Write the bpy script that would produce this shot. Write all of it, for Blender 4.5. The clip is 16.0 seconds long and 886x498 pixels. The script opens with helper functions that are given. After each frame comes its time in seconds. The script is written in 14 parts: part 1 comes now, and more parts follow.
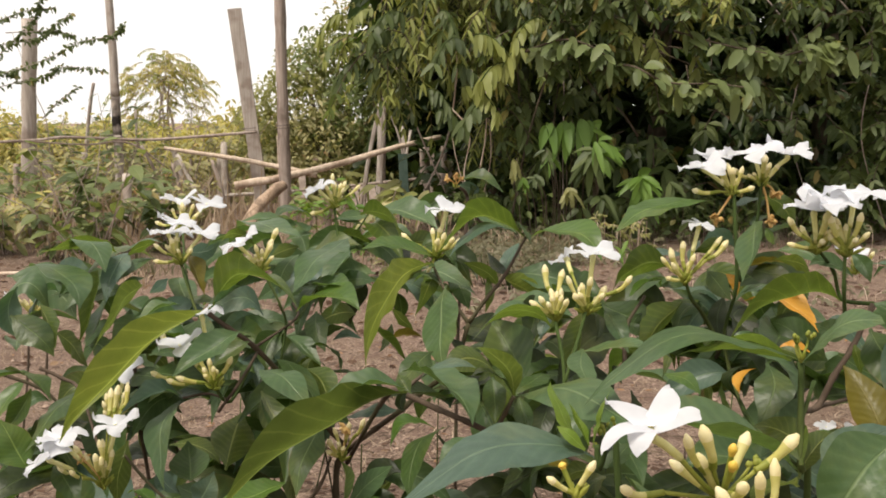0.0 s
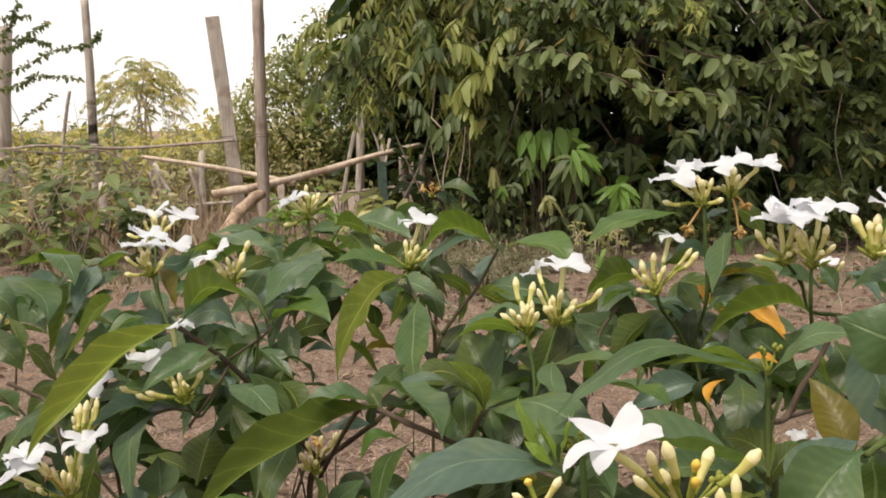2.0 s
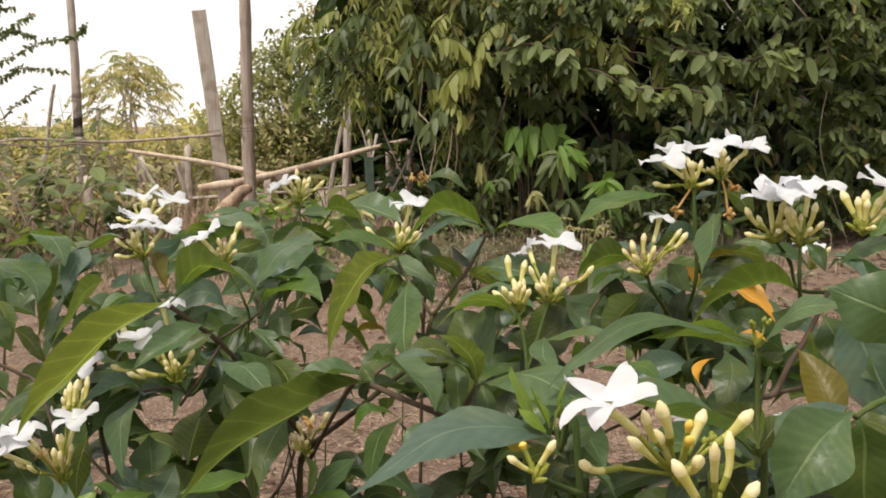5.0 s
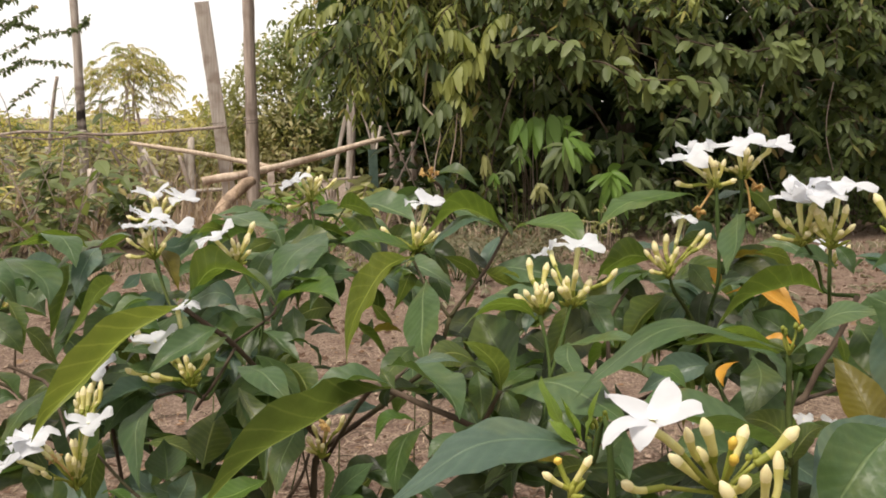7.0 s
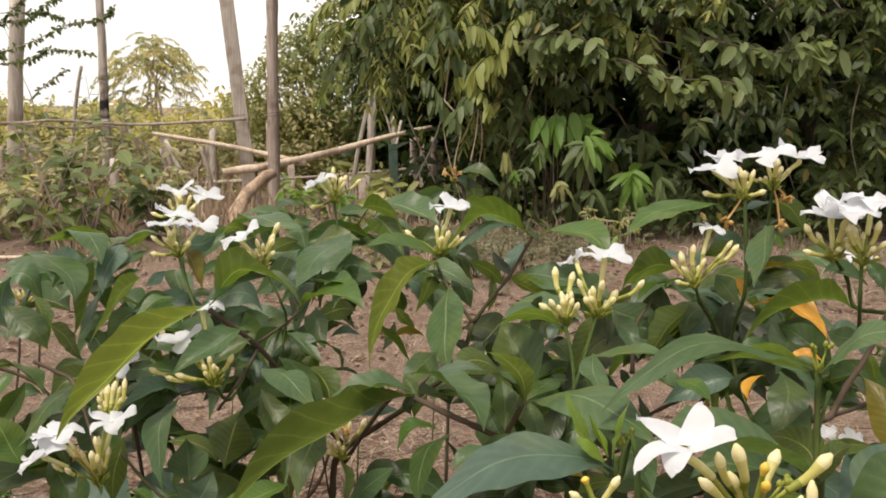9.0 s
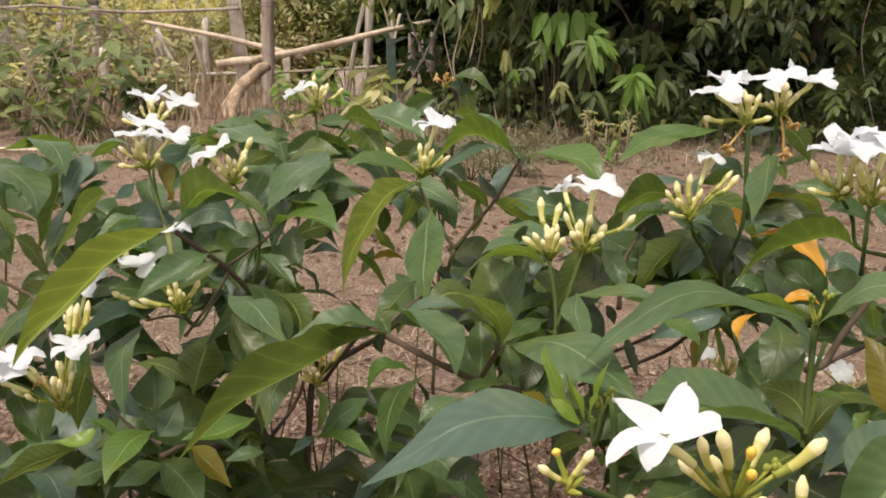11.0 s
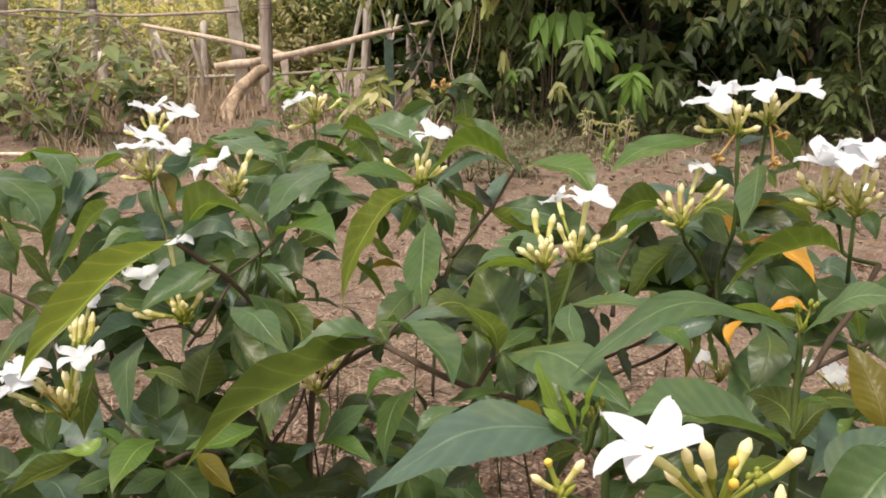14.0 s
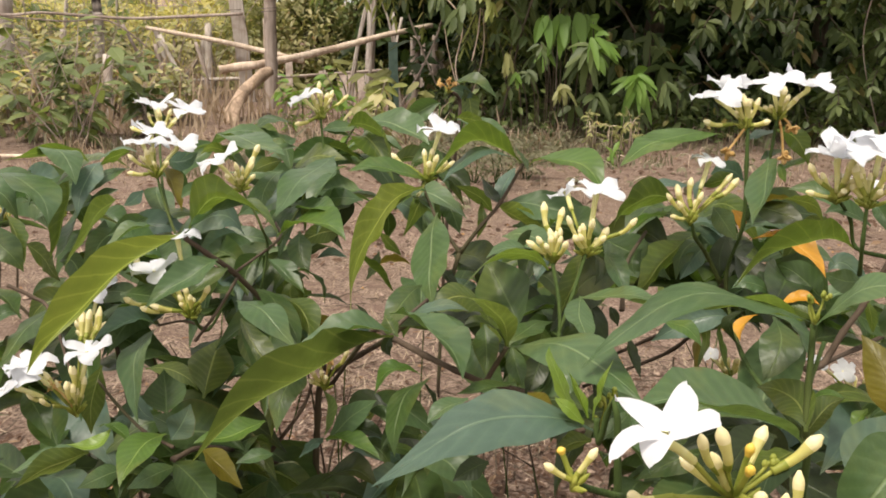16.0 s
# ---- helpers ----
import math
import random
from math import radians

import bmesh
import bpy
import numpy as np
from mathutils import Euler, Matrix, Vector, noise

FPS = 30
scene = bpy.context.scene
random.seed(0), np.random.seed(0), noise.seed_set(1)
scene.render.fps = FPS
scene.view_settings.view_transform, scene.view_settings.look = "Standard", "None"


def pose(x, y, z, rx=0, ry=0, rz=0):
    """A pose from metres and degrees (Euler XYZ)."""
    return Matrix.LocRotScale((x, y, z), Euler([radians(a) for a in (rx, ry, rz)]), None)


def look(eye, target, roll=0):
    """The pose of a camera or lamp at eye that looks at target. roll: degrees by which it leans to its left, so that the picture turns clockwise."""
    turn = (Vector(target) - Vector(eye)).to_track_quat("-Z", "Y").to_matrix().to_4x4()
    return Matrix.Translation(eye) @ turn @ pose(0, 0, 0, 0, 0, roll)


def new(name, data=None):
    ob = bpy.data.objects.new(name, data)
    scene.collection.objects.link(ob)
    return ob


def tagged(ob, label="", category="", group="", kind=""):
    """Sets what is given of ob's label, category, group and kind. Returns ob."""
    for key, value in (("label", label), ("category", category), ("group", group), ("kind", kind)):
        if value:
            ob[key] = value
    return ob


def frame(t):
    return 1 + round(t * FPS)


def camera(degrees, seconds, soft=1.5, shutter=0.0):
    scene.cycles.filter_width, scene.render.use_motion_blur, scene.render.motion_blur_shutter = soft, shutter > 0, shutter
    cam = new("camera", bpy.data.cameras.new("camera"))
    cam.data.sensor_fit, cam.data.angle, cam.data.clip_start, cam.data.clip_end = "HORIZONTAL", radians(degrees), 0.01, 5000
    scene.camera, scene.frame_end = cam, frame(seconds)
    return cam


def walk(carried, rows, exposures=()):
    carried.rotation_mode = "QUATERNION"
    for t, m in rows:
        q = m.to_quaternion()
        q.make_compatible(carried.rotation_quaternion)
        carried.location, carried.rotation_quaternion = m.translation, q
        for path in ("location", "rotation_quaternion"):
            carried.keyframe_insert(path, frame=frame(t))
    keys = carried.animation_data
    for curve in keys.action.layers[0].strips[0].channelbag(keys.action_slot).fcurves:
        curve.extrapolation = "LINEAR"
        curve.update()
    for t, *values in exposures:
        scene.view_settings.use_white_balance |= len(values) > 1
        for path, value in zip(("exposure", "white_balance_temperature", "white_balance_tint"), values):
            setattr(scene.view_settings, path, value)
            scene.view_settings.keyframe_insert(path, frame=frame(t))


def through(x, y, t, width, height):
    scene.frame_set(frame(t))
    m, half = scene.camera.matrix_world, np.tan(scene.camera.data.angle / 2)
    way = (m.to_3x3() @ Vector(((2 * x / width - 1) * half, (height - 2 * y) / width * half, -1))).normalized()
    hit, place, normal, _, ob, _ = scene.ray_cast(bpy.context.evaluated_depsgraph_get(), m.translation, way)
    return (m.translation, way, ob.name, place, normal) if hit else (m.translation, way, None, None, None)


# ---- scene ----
cam = camera(53.48, 16.0, soft=1.8)
PATH = [
    (0, (0.0057, -0.0444, 0.6453), (-0.0429, 1.9343, 0.3581), -0.20),
    (0.5, (0.0097, -0.0472, 0.6474), (-0.0312, 1.9328, 0.3678), -0.13),
    (1, (0.0125, -0.0473, 0.651), (-0.0215, 1.9337, 0.3783), -0.07),
    (1.5, (0.0134, -0.0433, 0.6452), (-0.0203, 1.9384, 0.3772), -0.05),
    (2, (0.0121, -0.0435, 0.649), (0.0083, 1.9381, 0.3784), -0.24),
    (2.5, (0.0104, -0.0479, 0.649), (0.0174, 1.9329, 0.3722), -0.27),
    (3, (0.012, -0.0476, 0.6475), (0.0226, 1.9323, 0.3648), -0.28),
    (3.5, (0.0123, -0.0468, 0.6493), (0.0284, 1.9334, 0.369), -0.22),
    (4, (0.0123, -0.0473, 0.6499), (0.0309, 1.9329, 0.3697), -0.14),
    (4.5, (0.0105, -0.0494, 0.636), (0.0373, 1.9306, 0.3632), 0.10),
    (6.8, (-0.0022, -0.0361, 0.64), (0.0292, 1.9412, 0.3414), 0.02),
    (7, (-0.0041, -0.0357, 0.642), (0.0182, 1.9421, 0.3459), -0.01),
    (7.5, (-0.0145, -0.0337, 0.6491), (-0.0151, 1.9431, 0.3452), 0.14),
    (8, (-0.0144, -0.0354, 0.6469), (-0.0253, 1.9415, 0.3441), 0.34),
    (10.3, (-0.0031, -0.0109, 0.6578), (-0.0175, 1.9533, 0.2814), 1.54),
    (10.5, (-0.0032, -0.0049, 0.6588), (-0.0196, 1.9433, 0.2068), 1.41),
    (11, (0.0021, 0.0088, 0.663), (-0.0035, 1.9351, 0.125), 2.27),
    (11.5, (0.0019, 0.0156, 0.6706), (0.0068, 1.9359, 0.1117), 2.67),
    (12, (0.0064, 0.0123, 0.6697), (0.0206, 1.9347, 0.1181), 2.64),
    (12.5, (0.0051, 0.008, 0.6769), (0.013, 1.9317, 0.1296), 2.24),
    (13, (0.0062, 0.0035, 0.6792), (0.0061, 1.9291, 0.1389), 2.10),
    (13.5, (0.0067, -0.0021, 0.6753), (0.0056, 1.9247, 0.139), 1.81),
    (14, (0.0039, -0.0017, 0.6738), (-0.0014, 1.9241, 0.134), 1.78),
    (14.5, (0.0043, 0.001, 0.6718), (-0.0027, 1.9273, 0.1339), 1.94),
    (15, (0.0016, 0.0018, 0.673), (-0.0059, 1.9275, 0.1331), 2.01),
    (15.5, (-0.0004, -0.0002, 0.6731), (-0.0095, 1.9262, 0.1356), 1.84),
    (16, (0.0008, -0.001, 0.6668), (-0.0128, 1.9267, 0.1343), 1.74),
]
EXPOSURE = 0.34
walk(cam, [(t, look(eye, target, roll)) for t, eye, target, roll in PATH],
     exposures=[(0, EXPOSURE), (8.2, EXPOSURE), (10.3, EXPOSURE + 0.02), (11.8, EXPOSURE + 0.26), (16, EXPOSURE + 0.26)])

# ---- light: a white hazy sky and a veiled sun ----
world = bpy.data.worlds.new("sky")
scene.world = world
world.use_nodes = True
wn = world.node_tree
sky = wn.nodes.new("ShaderNodeTexSky")
sky.sky_type = "NISHITA"
sky.sun_disc = False
sky.sun_elevation, sky.sun_rotation = radians(67), radians(228)
sky.dust_density, sky.air_density = 6.0, 1.0
# thick white haze over the blue
haze = wn.nodes.new("ShaderNodeMix")
haze.data_type = "RGBA"
haze.inputs[0].default_value = 0.8
haze.inputs[7].default_value = (8.1, 7.6, 7.2, 1)
veil = wn.nodes.new("ShaderNodeHueSaturation")
veil.inputs["Saturation"].default_value = 0.35
wn.links.new(sky.outputs[0], veil.inputs["Color"])
wn.links.new(veil.outputs[0], haze.inputs[6])
wn.links.new(haze.outputs[2], wn.nodes["Background"].inputs[0])
wn.nodes["Background"].inputs[1].default_value = 0.14

sun_data = bpy.data.lights.new("sun", "SUN")
sun_data.energy, sun_data.angle, sun_data.color = 3.25, radians(16), (1.0, 0.905, 0.775)
sun = new("sun", sun_data)
sun.matrix_world = look((-2.0, -1.8, 6.5), (0, 0, 0))


# ---- materials ----
def nodes_of(name, rough, spec=0.5):
    m = bpy.data.materials.new(name)
    m.use_nodes = True
    t = m.node_tree
    p = t.nodes["Principled BSDF"]
    p.inputs["Roughness"].default_value = rough
    p.inputs["Specular IOR Level"].default_value = spec
    return m, t, p


def node(t, kind, **values):
    n = t.nodes.new(kind)
    for k, v in values.items():
        n.inputs[k].default_value = v
    return n


def math_node(t, op, a, b=None, c=None):
    n = t.nodes.new("ShaderNodeMath")
    n.operation = op
    for i, v in enumerate((a, b, c)):
        if v is None:
            continue
        if isinstance(v, (int, float)):
            n.inputs[i].default_value = v
        else:
            t.links.new(v, n.inputs[i])
    return n.outputs[0]


def mix(t, f, a, b):
    n = t.nodes.new("ShaderNodeMix")
    n.data_type = "RGBA"
    for sock, v in ((n.inputs[0], f), (n.inputs[6], a), (n.inputs[7], b)):
        if isinstance(v, (int, float)):
            sock.default_value = v
        elif isinstance(v, tuple):
            sock.default_value = (*v, 1)
        else:
            t.links.new(v, sock)
    return n.outputs[2]


def ramp(t, f, lo, hi):
    n = t.nodes.new("ShaderNodeMapRange")
    n.inputs["From Min"].default_value, n.inputs["From Max"].default_value = lo, hi
    t.links.new(f, n.inputs["Value"])
    return n.outputs[0]


def shrub_leaf_material(name, low, high, vein, through, rough=0.36, ribs=0.08):
    """A broad leaf: thin pale midrib, quilted between side veins bowed to the tip, blotched, satin, light passing through."""
    m, t, p = nodes_of(name, rough, 0.35)
    uv = t.nodes.new("ShaderNodeUVMap")
    sep = t.nodes.new("ShaderNodeSeparateXYZ")
    t.links.new(uv.outputs[0], sep.inputs[0])
    info = t.nodes.new("ShaderNodeObjectInfo")
    luck = info.outputs["Random"]
    geo = t.nodes.new("ShaderNodeNewGeometry")

    def texture(scale, detail, roughness=0.55):
        n = node(t, "ShaderNodeTexNoise", Scale=scale, Detail=detail, Roughness=roughness)
        t.links.new(geo.outputs["Position"], n.inputs["Vector"])
        return n.outputs[0]
    tex, big, patch, grain = texture(55.0, 4.0), texture(14.0, 2.0), texture(26.0, 5.0, 0.65), texture(420.0, 3.0)
    across = math_node(t, "ABSOLUTE", math_node(t, "SUBTRACT", sep.outputs[0], 0.5))
    # side veins, a little uneven, leaning forwards from the midrib
    along = math_node(t, "SUBTRACT", sep.outputs[1], math_node(t, "MULTIPLY", math_node(t, "POWER", across, 0.8), 0.34))
    along = math_node(t, "ADD", along, math_node(t, "MULTIPLY", tex, 0.035))
    turns = math_node(t, "ADD", 52.0, math_node(t, "MULTIPLY", luck, 26.0))
    wave = math_node(t, "SINE", math_node(t, "MULTIPLY", along, turns))
    side = ramp(t, wave, 0.72, 1.0)
    rib = ramp(t, across, 0.030, 0.010)
    f = math_node(t, "ADD", math_node(t, "MULTIPLY", luck, 0.55), math_node(t, "MULTIPLY", ramp(t, big, 0.3, 0.7), 0.45))
    c = mix(t, f, low, high)
    c = mix(t, math_node(t, "MULTIPLY", ramp(t, tex, 0.42, 0.72), 0.42), c, tuple(v * 0.5 for v in low))
    c = mix(t, math_node(t, "MULTIPLY", ramp(t, patch, 0.50, 0.66), 0.42), c, tuple(0.5 * v + 0.5 * w for v, w in zip(high, (0.17, 0.17, 0.02))))
    c = mix(t, math_node(t, "MULTIPLY", ramp(t, wave, 0.2, -1.0), 0.10), c, tuple(v * 0.62 for v in low))
    thin = ramp(t, wave, 0.90, 1.0) if ribs > 0.1 else side
    c = mix(t, math_node(t, "MULTIPLY", thin, ribs), c, vein)
    c = mix(t, math_node(t, "MULTIPLY", rib, math_node(t, "ADD", 0.15 + ribs * 1.2, math_node(t, "MULTIPLY", luck, 0.42))), c, vein)
    speck = node(t, "ShaderNodeTexVoronoi", Scale=170.0)
    t.links.new(geo.outputs["Position"], speck.inputs["Vector"])
    c = mix(t, math_node(t, "MULTIPLY", ramp(t, speck.outputs["Distance"], 0.13, 0.05), 0.4), c, (0.11, 0.08, 0.03))
    # brown worn rim on some of the leaves
    worn = math_node(t, "MULTIPLY", ramp(t, across, 0.455, 0.50), math_node(t, "MULTIPLY", ramp(t, patch, 0.52, 0.60), ramp(t, luck, 0.35, 0.7)))
    c = mix(t, math_node(t, "MULTIPLY", worn, 0.7), c, (0.13, 0.085, 0.03))
    t.links.new(c, p.inputs["Base Color"])
    bump = node(t, "ShaderNodeBump", Strength=1.0, Distance=0.001)
    h = math_node(t, "ADD", math_node(t, "MULTIPLY", wave, -0.030), math_node(t, "MULTIPLY", tex, 1.3))
    h = math_node(t, "ADD", h, math_node(t, "MULTIPLY", grain, 0.08))
    t.links.new(math_node(t, "SUBTRACT", h, math_node(t, "MULTIPLY", rib, 0.25)), bump.inputs["Height"])
    t.links.new(bump.outputs[0], p.inputs["Normal"])
    t.links.new(math_node(t, "ADD", rough - 0.10, math_node(t, "MULTIPLY", tex, 0.28)), p.inputs["Roughness"])
    tr = t.nodes.new("ShaderNodeBsdfTranslucent")
    # seen against the light: pale veins, mottled blade
    veined = mix(t, math_node(t, "MULTIPLY", ramp(t, wave, 0.5, -1.0), 0.30), through, tuple(v * 0.62 for v in through))
    veined = mix(t, math_node(t, "MULTIPLY", ramp(t, tex, 0.40, 0.70), 0.35), veined, tuple(v * 0.55 for v in through))
    veined = mix(t, math_node(t, "MULTIPLY", rib, 0.75), veined, tuple(min(0.8, v * 1.6 + 0.05) for v in through))
    t.links.new(veined, tr.inputs[0])
    ms = node(t, "ShaderNodeMixShader", Fac=0.27)
    t.links.new(p.outputs[0], ms.inputs[1])
    t.links.new(tr.outputs[0], ms.inputs[2])
    t.links.new(ms.outputs[0], t.nodes["Material Output"].inputs[0])
    return m


leaf_dark = shrub_leaf_material("leaf_dark", (0.024, 0.047, 0.011), (0.049, 0.086, 0.023), (0.16, 0.22, 0.075), (0.11, 0.19, 0.02))
leaf_pale = shrub_leaf_material("leaf_pale", (0.040, 0.079, 0.028), (0.074, 0.123, 0.048), (0.2, 0.26, 0.12), (0.13, 0.22, 0.035))
leaf_blue = shrub_leaf_material("leaf_blue", (0.046, 0.086, 0.060), (0.080, 0.124, 0.088), (0.17, 0.24, 0.14), (0.10, 0.19, 0.05))
leaf_olive = shrub_leaf_material("leaf_olive", (0.032, 0.058, 0.007), (0.058, 0.090, 0.012), (0.2, 0.22, 0.05), (0.22, 0.32, 0.04), ribs=0.34)
leaf_yellowish = shrub_leaf_material("leaf_yellowish", (0.080, 0.112, 0.014), (0.118, 0.150, 0.022), (0.34, 0.35, 0.08), (0.38, 0.47, 0.07), ribs=0.42)
leaf_green = shrub_leaf_material("leaf_green", (0.036, 0.081, 0.011), (0.067, 0.121, 0.018), (0.2, 0.27, 0.07), (0.17, 0.28, 0.025))
leaf_moss = shrub_leaf_material("leaf_moss", (0.034, 0.058, 0.008), (0.062, 0.090, 0.013), (0.21, 0.23, 0.06), (0.23, 0.31, 0.05), ribs=0.34)
# darker copy of leaf_dark, the shade inside the shrubs put into its colour
leaf_shaded = shrub_leaf_material("leaf_shaded", (0.013, 0.022, 0.005), (0.025, 0.038, 0.009), (0.07, 0.1, 0.03), (0.05, 0.09, 0.012))
leaf_amber = shrub_leaf_material("leaf_amber", (0.50, 0.235, 0.018), (0.62, 0.31, 0.030), (0.60, 0.36, 0.07), (0.60, 0.30, 0.03))
leaf_brown = shrub_leaf_material("leaf_brown", (0.082, 0.076, 0.005), (0.12, 0.098, 0.009), (0.17, 0.15, 0.05), (0.3, 0.24, 0.03))
leaf_young = shrub_leaf_material("leaf_young", (0.095, 0.165, 0.016), (0.14, 0.215, 0.026), (0.28, 0.38, 0.1), (0.26, 0.38, 0.04))


def foliage_material(name, low, high, odd, through, rough=0.5):
    """Leaves of far plants: each leaf its own tone, a few of them odd-coloured."""
    m, t, p = nodes_of(name, rough, 0.35)
    geo = t.nodes.new("ShaderNodeNewGeometry")
    r = geo.outputs["Random Per Island"]
    tex = node(t, "ShaderNodeTexNoise", Scale=2.2, Detail=3.0)
    t.links.new(geo.outputs["Position"], tex.inputs["Vector"])
    f = math_node(t, "ADD", math_node(t, "MULTIPLY", r, 0.65), math_node(t, "MULTIPLY", ramp(t, tex.outputs[0], 0.35, 0.65), 0.35))
    c = mix(t, f, low, high)
    c = mix(t, ramp(t, r, 0.955, 0.975), c, odd)
    t.links.new(c, p.inputs["Base Color"])
    tr = t.nodes.new("ShaderNodeBsdfTranslucent")
    tr.inputs[0].default_value = (*through, 1)
    ms = node(t, "ShaderNodeMixShader", Fac=0.42)
    t.links.new(p.outputs[0], ms.inputs[1])
    t.links.new(tr.outputs[0], ms.inputs[2])
    t.links.new(ms.outputs[0], t.nodes["Material Output"].inputs[0])
    return m


fol_hedge = foliage_material("hedge_leaves", (0.026, 0.047, 0.014), (0.142, 0.178, 0.054), (0.26, 0.20, 0.06), (0.15, 0.20, 0.038))
fol_bright = foliage_material("bright_leaves", (0.066, 0.140, 0.022), (0.160, 0.255, 0.042), (0.30, 0.34, 0.06), (0.26, 0.39, 0.05))
fol_young = foliage_material("fresh_hedge_leaves", (0.110, 0.140, 0.032), (0.320, 0.335, 0.092), (0.36, 0.28, 0.09), (0.36, 0.39, 0.07))
# darker copy of the hedge leaves, with the hollow's shade in its colour
fol_shaded = foliage_material("shaded_hedge_leaves", (0.018, 0.036, 0.009), (0.042, 0.066, 0.018), (0.09, 0.06, 0.02), (0.05, 0.08, 0.01))
fol_grey = foliage_material("grey_green_leaves", (0.062, 0.094, 0.030), (0.215, 0.255, 0.090), (0.26, 0.22, 0.07), (0.19, 0.23, 0.05))
fol_olive = foliage_material("olive_leaves", (0.125, 0.135, 0.046), (0.380, 0.360, 0.140), (0.40, 0.26, 0.10), (0.26, 0.28, 0.06))
fol_gold = foliage_material("yellow_green_leaves", (0.250, 0.240, 0.065), (0.580, 0.500, 0.170), (0.52, 0.36, 0.12), (0.46, 0.42, 0.09))
fol_weed = foliage_material("weed_leaves", (0.120, 0.132, 0.058), (0.580, 0.510, 0.250), (0.46, 0.22, 0.10), (0.30, 0.30, 0.09))
fol_dusty = foliage_material("dusty_herb_leaves", (0.085, 0.082, 0.048), (0.235, 0.215, 0.130), (0.30, 0.22, 0.13), (0.16, 0.15, 0.06))
straw_mat = foliage_material("dry_straw", (0.19, 0.14, 0.09), (0.66, 0.53, 0.39), (0.09, 0.055, 0.03), (0.3, 0.2, 0.1), 0.8)
litter_mat = foliage_material("dead_leaves", (0.15, 0.085, 0.050), (0.33, 0.20, 0.110), (0.50, 0.26, 0.05), (0.25, 0.12, 0.04), 0.8)

# brown dead leaves, darkened further to carry the shade under the shrubs
mulch_shade_mat = foliage_material("shade_dark_dead_leaves", (0.034, 0.020, 0.014), (0.155, 0.092, 0.060), (0.30, 0.20, 0.12), (0.10, 0.05, 0.02), 0.85)


def wood_material(name, low, high, spot, burnt=False):
    m, t, p = nodes_of(name, 0.85, 0.2)
    geo = t.nodes.new("ShaderNodeNewGeometry")
    mp = t.nodes.new("ShaderNodeMapping")
    mp.inputs["Scale"].default_value = (60, 60, 5)
    t.links.new(geo.outputs["Position"], mp.inputs[0])
    grain = node(t, "ShaderNodeTexNoise", Scale=1.0, Detail=5.0, Roughness=0.65)
    t.links.new(mp.outputs[0], grain.inputs["Vector"])
    stain = node(t, "ShaderNodeTexNoise", Scale=7.0, Detail=3.0)
    t.links.new(geo.outputs["Position"], stain.inputs["Vector"])
    c = mix(t, ramp(t, grain.outputs[0], 0.3, 0.7), low, high)
    c = mix(t, math_node(t, "MULTIPLY", ramp(t, stain.outputs[0], 0.36 if burnt else 0.52, 0.50 if burnt else 0.62), 1.0 if burnt else 0.55), c, spot)
    t.links.new(c, p.inputs["Base Color"])
    bump = node(t, "ShaderNodeBump", Strength=0.6, Distance=0.006)
    t.links.new(grain.outputs[0], bump.inputs["Height"])
    t.links.new(bump.outputs[0], p.inputs["Normal"])
    return m


wood_grey = wood_material("weathered_wood", (0.28, 0.24, 0.205), (0.51, 0.45, 0.40), (0.20, 0.145, 0.11))
wood_dark = wood_material("dark_weathered_wood", (0.22, 0.175, 0.148), (0.43, 0.355, 0.305), (0.14, 0.10, 0.08))
wood_pale = wood_material("bare_pole_wood", (0.37, 0.28, 0.205), (0.66, 0.545, 0.44), (0.24, 0.16, 0.11))
wood_burnt = wood_material("charred_wood", (0.32, 0.27, 0.23), (0.54, 0.47, 0.41), (0.025, 0.02, 0.018), True)
log_bark = wood_material("log_bark", (0.19, 0.13, 0.09), (0.50, 0.37, 0.27), (0.09, 0.06, 0.04))
bark = wood_material("bark", (0.06, 0.045, 0.03), (0.13, 0.10, 0.07), (0.04, 0.03, 0.02))
twig_mat = wood_material("twig_bark", (0.044, 0.031, 0.021), (0.092, 0.066, 0.046), (0.05, 0.055, 0.02))


stalk_mat = wood_material("green_twig", (0.024, 0.044, 0.010), (0.062, 0.092, 0.022), (0.07, 0.07, 0.02))


def plain_material(name, low, high, rough, through=None, scale=120.0):
    m, t, p = nodes_of(name, rough, 0.4)
    geo = t.nodes.new("ShaderNodeNewGeometry")
    tex = node(t, "ShaderNodeTexNoise", Scale=scale, Detail=3.0)
    t.links.new(geo.outputs["Position"], tex.inputs["Vector"])
    t.links.new(mix(t, ramp(t, tex.outputs[0], 0.3, 0.7), low, high), p.inputs["Base Color"])
    if through:
        tr = t.nodes.new("ShaderNodeBsdfTranslucent")
        tr.inputs[0].default_value = (*through, 1)
        ms = node(t, "ShaderNodeMixShader", Fac=0.42)
        t.links.new(p.outputs[0], ms.inputs[1])
        t.links.new(tr.outputs[0], ms.inputs[2])
        t.links.new(ms.outputs[0], t.nodes["Material Output"].inputs[0])
    return m


petal_mat = plain_material("white_petal", (0.56, 0.575, 0.61), (0.66, 0.675, 0.71), 0.6, (0.80, 0.82, 0.87))
eye_mat = plain_material("pale_yellow_eye", (0.84, 0.80, 0.55), (0.88, 0.86, 0.68), 0.5)
tube_mat = plain_material("cream_tube", (0.66, 0.61, 0.24), (0.82, 0.78, 0.46), 0.5, (0.65, 0.66, 0.28))
bud_tube_mat = plain_material("yellow_green_tube", (0.53, 0.49, 0.13), (0.74, 0.68, 0.32), 0.5, (0.62, 0.61, 0.24))
